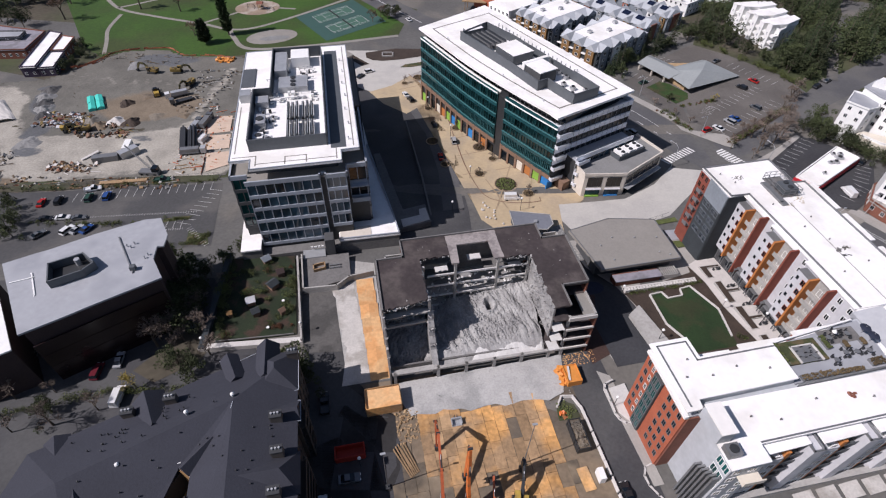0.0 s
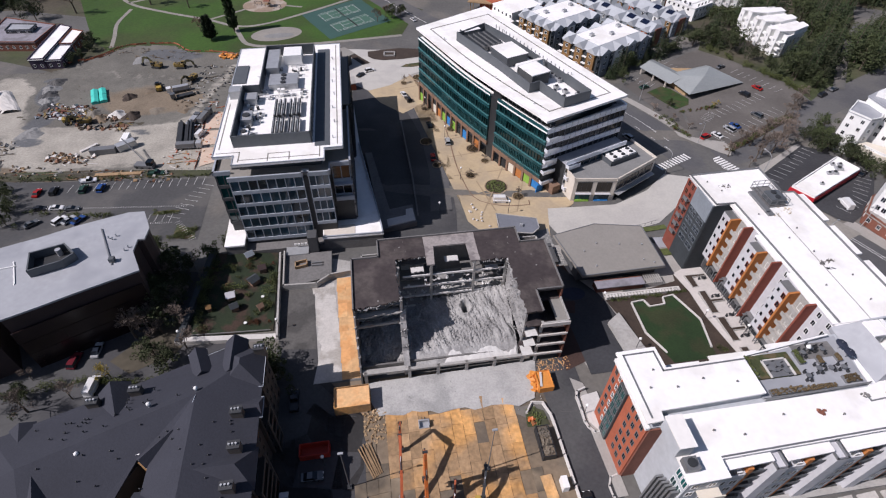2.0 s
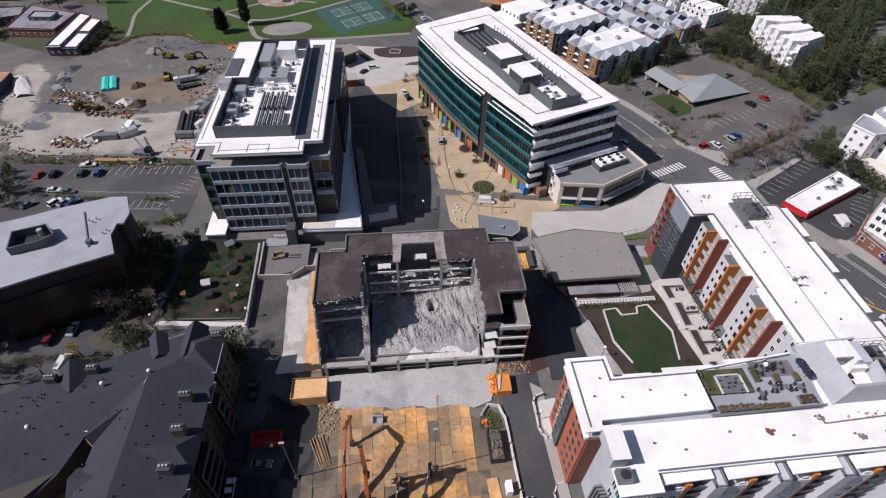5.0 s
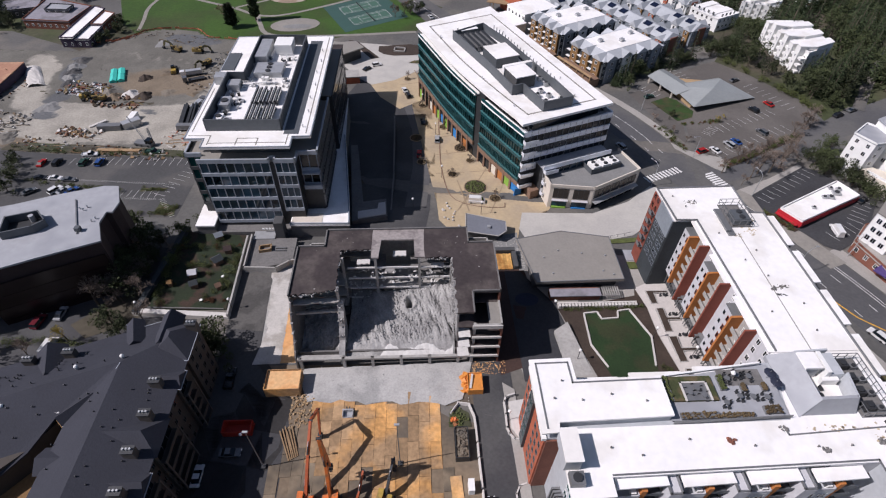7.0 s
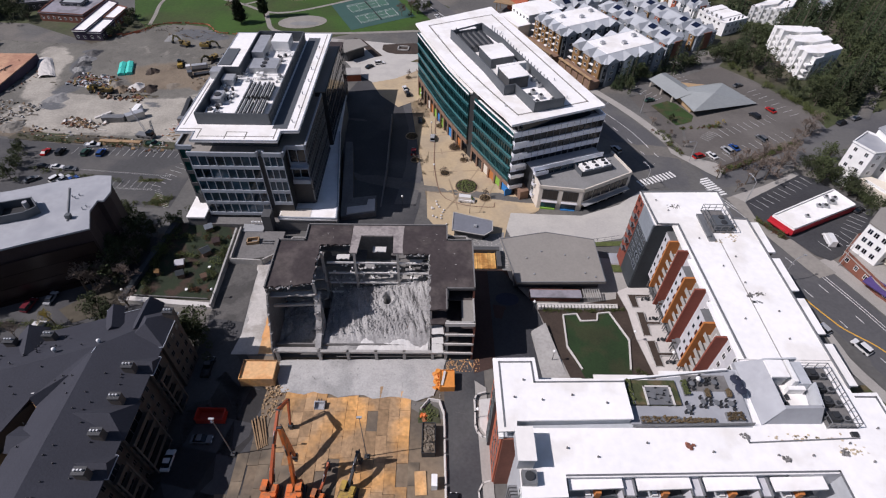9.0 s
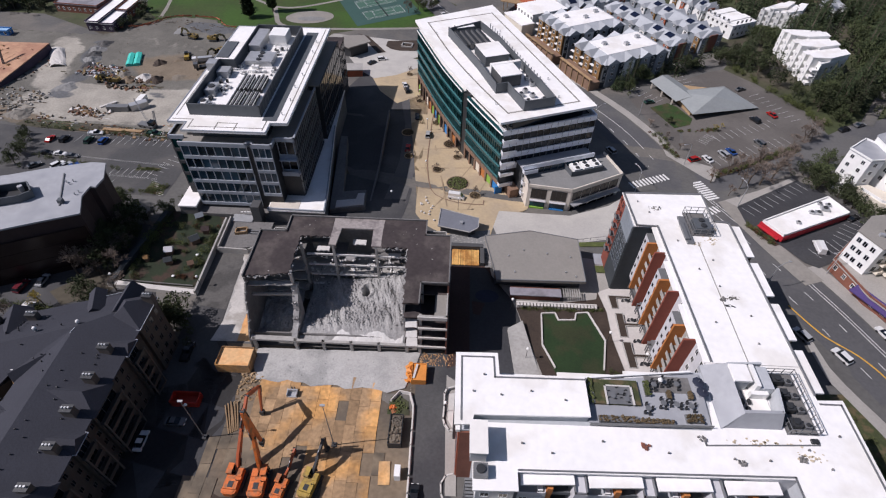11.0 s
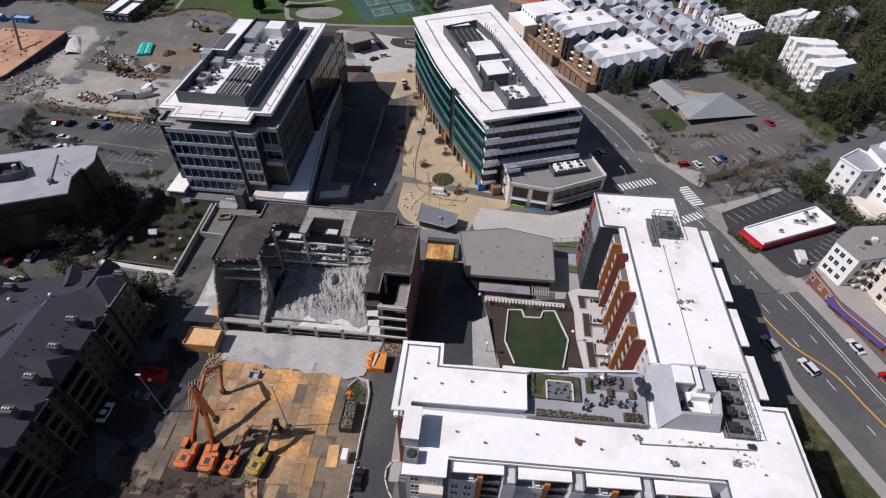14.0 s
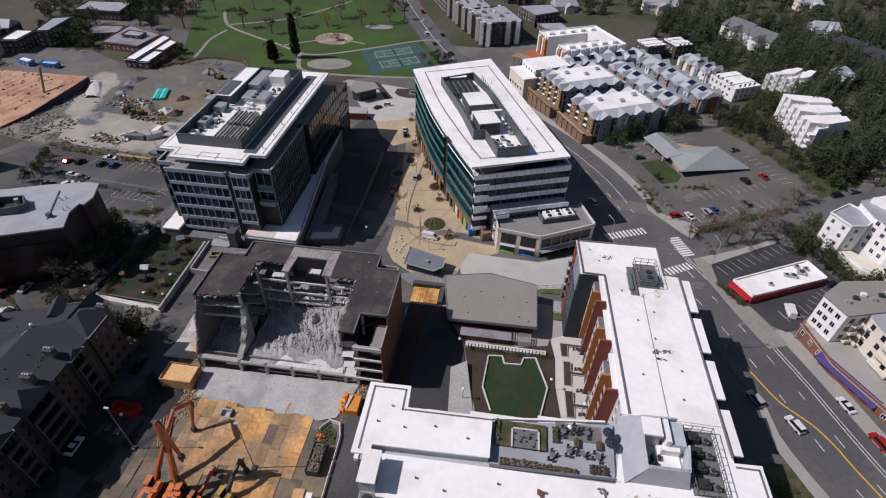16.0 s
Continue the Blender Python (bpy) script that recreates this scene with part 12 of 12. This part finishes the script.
rt.seed(101)
HOMES = [(146, 266, 8), (149, 257, 8), (146, 277, 7), (153, 247, 7), (151, 240, 5), (146, 250, 4), (140, 402, 13), (152, 386, 12), (146, 380, 9), (184, 338, 8), (200, 392, 10), (212, 378, 10), (189, 420, 11), (240, 366, 8), (88, 446, 13), (164, 270, 17), (152, 280, 8), (153, 268, 8), (155, 257, 7), (180, 238, 5), (186, 247, 5), (192, 256, 5), (198, 267, 5), (205, 277, 6), (212, 287, 7), (221, 299, 9), (228, 308, 9), (160, 322, 12), (188, 478, 10), (255, 440, 8), (20, 440, 11), (50, 490, 10), (181, 303, 6), (186, 318, 6), (178, 288, 6)] + [(*turned(p, q, TR), r) for p, q, r in ((298, 151, 12), (298, 170, 9), (298, 184, 9), (272, 140, 11), (272, 160, 12), (272, 180, 12), (270, 196, 10), (291, 211, 9), (308, 208, 9), (262, 220, 14), (250, 140, 10))]
grove([(142, 262), (150, 236), (178, 226), (200, 240), (250, 280), (270, 330), (240, 360), (200, 350), (160, 310), (140, 290)], 6.2, ["conifer", "conifer", "evergreen"], 0.65, 1.05, HOMES, 248)
grove([(122, 264), (146, 262), (152, 292), (146, 312), (136, 296), (130, 276)], 6.5, ["conifer", "evergreen"], 0.5, 0.8, HOMES, 268)
grove([(104, 372), (128, 330), (150, 312), (240, 345), (280, 400), (270, 450), (150, 440), (90, 420), (84, 390)], 7.6, ["conifer", "conifer", "evergreen", "conifer", "bare"], 0.7, 1.1, HOMES)
grove([(90, 420), (150, 440), (270, 450), (300, 560), (60, 560)], 12, ["evergreen", "bare", "conifer", "bare"], 0.7, 1.1, HOMES)
grove([(-30, 420), (70, 420), (120, 480), (120, 560), (-110, 560)], 15, ["evergreen", "bare", "conifer"], 0.7, 1.1, HOMES)
grove([(190, 195), (260, 220), (300, 280), (260, 275), (205, 238)], 7.5, ["conifer", "evergreen"], 0.6, 1.0)
grove([(180, 190), (200, 190), (215, 160), (195, 160)], 7, ["evergreen"], 0.6, 0.9, (), 999)
grove([(80, 227), (86, 238), (108, 253), (122, 262), (116, 264), (98, 252), (82, 240), (76, 230)], 4.8, ["evergreen", "conifer"], 0.5, 0.78, (), 999)
grove([(-330, 120), (-262, 150), (-262, 205), (-330, 210)], 14, ["evergreen", "bare"], 0.7, 1.1)
grove([(-330, 262), (-285, 270), (-262, 300), (-280, 360), (-330, 380)], 12, ["evergreen", "bare", "conifer"], 0.7, 1.1, [(-282, 296, 22)])
for x, y, s in ((-266, 309, 1.2), (-262, 304, 1.1), (-270, 314, 1.2), (-258, 312, 1.1), (-249, 322, 1.3), (-244, 318, 1.2), (-240, 326, 1.2), (-253, 316, 1.1), (-244, 247, 0.9), (-238, 243, 0.8), (-249, 243, 0.9), (-257, 248, 1.0), (-259, 255, 1.0), (-256, 240, 0.9), (-262, 262, 1.0), (-181, 236, 0.5), (-180, 241, 0.5), (-181, 250, 0.6), (-184, 258, 0.6), (-276, 270, 1.1), (-270, 276, 1.0), (-286, 250, 0.9), (-246, 290, 0.9), (-230, 284, 0.8)):
    tree("evergreen", x, y, s)
tree("column", -116, 281, 1.0, 0)
tree("column", -124.6, 269.6, 0.95, 1)
for x, y, s in ((-178, 313, 1.3), (-154, 311, 1.0), (-107, 351, 1.0), (-91, 364, 1.1), (-84, 374, 1.1), (-196, 350, 1.1), (-134, 279, 0.7), (-40, 300, 0.6), (-36, 306, 0.6), (-100, 390, 1.0), (-118, 410, 1.0), (-214, 296, 1.3), (-222, 318, 1.2), (-146, 330, 1.2), (-128, 360, 1.1), (-220, 336, 1.2), (-164, 350, 1.2)):
    tree("park", x, y, s * 1.35)
tree("budding", -126, 337, 1.3)
tree("budding", -129, 341, 1.1)
for x, y in ((-32, 305), (-28, 310)):
    tree("evergreen", x, y, 0.7)
# beside the brown office and the house
for x, y, s in ((-58, 104, 0.6), (-61, 99, 0.65), (-57, 96, 0.55), (-55, 110, 0.55), (-62, 92, 0.6)):
    tree("bare" if y < 103 else "evergreen", x, y, s * 0.9)
for u, v, s in ((-44, 110, 0.75), (-47, 113, 0.8), (-50, 116, 0.8), (-44, 104, 0.85), (-47, 107, 0.85), (-43.5, 98, 0.8), (-46, 101, 0.85), (-43, 93, 0.75), (-46.5, 95, 0.75), (-40, 104, 0.6), (-40, 98, 0.55), (-50, 109, 0.8), (-39.6, 109, 0.55), (-14.6, 71.8, 0.7), (-16, 69, 0.8), (-13.0, 68.6, 0.65), (-12.4, 72, 0.55)):
    tree("evergreen", *W(u, v), s)
for x, y, s in ((-62.4, 76.8, 1.35), (-61, 79, 1.1), (-66, 74, 1.1), (-59, 86, 1.0), (-57, 79, 0.9), (-62, 80, 0.95), (-60, 76, 0.8), (-52, 72, 0.8), (-66, 76, 0.9), (-72, 56, 0.8), (-80, 52, 0.9), (-88, 50, 0.8), (-70, 48, 0.6), (-92, 58, 0.8), (-66, 92, 0.9), (-100, 48, 0.8), (-84, 60, 0.6)):
    tree("bare", x, y, s)
tree("budding", -66, 62, 0.8)
tree("evergreen", -58.8, 69.2, 0.5)
tree("evergreen", -54, 66, 0.7)
tree("evergreen", -82, 55, 0.5)
# street corner, verges and lots
for x, y, s in ((118, 176, 1.0), (122, 177, 1.1), (128, 181, 1.05), (135, 182, 1.1), (139, 189, 0.9), (128, 172, 1.15), (132, 175, 1.1), (124, 171, 1.0), (147.5, 203.8, 1.0), (150, 207, 0.9), (143, 199, 0.8), (98, 196, 0.5), (103, 190, 0.5), (92, 203, 0.5), (121, 168, 0.7), (134, 180, 0.7), (117, 163, 0.6), (150, 204, 0.7), (112, 170, 0.6)):
    tree("bare", x, y, s)
for x, y, s in ((144.6, 178.6, 0.6), (147, 176, 0.6), (149.2, 174.1, 0.6), (146, 173, 0.55), (151.5, 170, 0.6), (154.3, 164.4, 0.6), (153, 167, 0.55), (156.9, 161.3, 0.6), (163, 158, 0.6), (160, 157, 0.55), (148, 184, 0.5), (152, 188, 0.55), (143, 181, 0.5), (100, 208, 0.3), (84, 230, 0.5)):
    tree("evergreen", x, y, s)
tree("budding", 117, 205, 0.4)
for x, y, s in ((139.8, 264.5, 1.0), (158.8, 233, 0.95), (170, 234.5, 1.05), (164, 241, 0.85), (176, 244, 1.0), (134, 266, 0.8)):
    tree("evergreen", x, y, s)
for x, y, s in ((-143, 133, 0.4), (-140, 129, 0.5), (-133, 120, 0.45), (-130, 115, 0.5), (-136, 125, 0.4)):
    tree("evergreen", x, y, s)
for k in range(60):
    t_ = k / 60
    tree("shrub", 113 + 32 * t_ + rt.uniform(-1, 1), 173.6 + 24.6 * t_ + rt.uniform(-1, 1), rt.uniform(0.35, 0.75), 0 if k % 5 else 1)
for k in range(14):
    tree("shrub", 121 + k * 0.45 + rt.uniform(-0.5, 0.5), 147.2 - k * 0.58 + rt.uniform(-0.5, 0.5), rt.uniform(0.55, 0.85), k % 2)
for k in range(26):
    tree("shrub", 94 + rt.uniform(-2, 2) + k * 0.3, 199 - k * 0.6, rt.uniform(0.4, 0.7), 0 if k % 4 else 1)
for k in range(70):
    a = rt.random()
    tree("shrub", 128 + 24 * a + rt.uniform(-1.6, 3.0), 82 - 38 * a + rt.uniform(-2, 2), rt.uniform(0.4, 0.8), 0)
for k in range(50):
    u, v = rt.uniform(75, 98), rt.choice((80.2, 80.6, 60)) + rt.uniform(-0.4, 0.4)
    if v > 70 or u > 95:
        tree("shrub", *W(u, v), rt.uniform(0.3, 0.6), 0)
for k in range(22):
    tree("shrub", -110 + k * 1.9 + rt.uniform(-0.6, 0.6), 106.6 + k * 0.3 + rt.uniform(-0.5, 0.5), rt.uniform(0.4, 0.8), 0)
for k in range(30):
    tree("shrub", *W(rt.uniform(-34, -16), rt.uniform(87, 112)), rt.uniform(0.3, 0.6), 0, 4.6)
    tree("shrub", *W(rt.choice((-33.4, -33.0, -15.4)) + rt.uniform(-0.8, 0.8), rt.uniform(87, 112)), rt.uniform(0.5, 1.1), 0, 4.6)
    tree("shrub", *W(rt.uniform(-33, -15), rt.choice((86.4, 100, 107)) + rt.uniform(-0.6, 0.6)), rt.uniform(0.4, 0.9), k % 2, 4.6)
for k in range(24):
    tree("shrub", -96 + k * 2 + rt.uniform(-0.5, 0.5), 56 - abs(12 - k) * 0.3 + k * 0.4, rt.uniform(0.5, 1.0), 0)
for x, y in ((8, 186), (-4, 202), (17, 154.4), (17.4, 172), (33.6, 142.6), (4.4, 160), (-16, 226), (22, 164)):
    tree("bare", x, y, 0.4)
for k in range(20):
    tree("shrub", -136 + rt.uniform(0, 46), 121.6 + rt.uniform(-0.6, 0.6), rt.uniform(0.4, 0.7), 0)
for k in range(40):
    tree("shrub", -150 + k * 1.9 + rt.uniform(-0.6, 0.6), 140.2 + k * 0.18 + rt.uniform(-0.8, 0.8), rt.uniform(0.3, 0.7), 0)
for k in range(16):
    tree("shrub", rt.uniform(-86, -78), 124.6 + rt.uniform(-0.6, 0.8), rt.uniform(0.25, 0.5), 0)
    tree("shrub", rt.uniform(-75, -68), rt.uniform(112.5, 117.5), rt.uniform(0.3, 0.7), 0)
grove([(134, 264), (150, 247), (158, 231), (165, 222), (171, 228), (174, 250), (150, 264)], 7.5, ["evergreen", "conifer", "evergreen"], 0.4, 0.75, HOMES, 999)
for k in range(40):
    a = rt.random()
    tree("shrub", 128 + 30 * a + rt.uniform(-0.5, 2.5), 262 - 46 * a + rt.uniform(-0.5, 2.5), rt.uniform(0.5, 1.2), 0)
    tree("shrub", 103 + 15 * a + rt.uniform(-1, 1), 202.5 + 4 * a + rt.uniform(-1, 1), rt.uniform(0.3, 0.6), k % 2)
for kind, x, y, s in (("evergreen", 130, 266, 0.8), ("conifer", 135, 262, 0.55), ("evergreen", 139, 258, 0.7), ("conifer", 154, 234, 0.5), ("evergreen", 158, 229, 0.75), ("conifer", 163.5, 234, 0.65), ("evergreen", 167, 227, 0.8), ("conifer", 168, 243, 0.7), ("evergreen", 152, 242, 0.6), ("conifer", 160, 240, 0.6), ("evergreen", 164, 222, 0.6), ("conifer", 172, 234, 0.7), ("evergreen", 147, 249, 0.6), ("conifer", 144, 256, 0.5), ("evergreen", 124, 266, 0.7)):
    tree(kind, x, y, s)
tree("budding", 119.2, 207.7, 0.32)
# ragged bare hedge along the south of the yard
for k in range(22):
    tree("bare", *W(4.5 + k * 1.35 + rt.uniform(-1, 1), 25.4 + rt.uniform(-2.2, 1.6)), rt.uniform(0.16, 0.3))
join_woods(WOODS, "woods", "dense far woods of firs and evergreens", "woods")
join_woods(HEDGE, "hedge", "low shrubs along far verges and lots", "hedge")
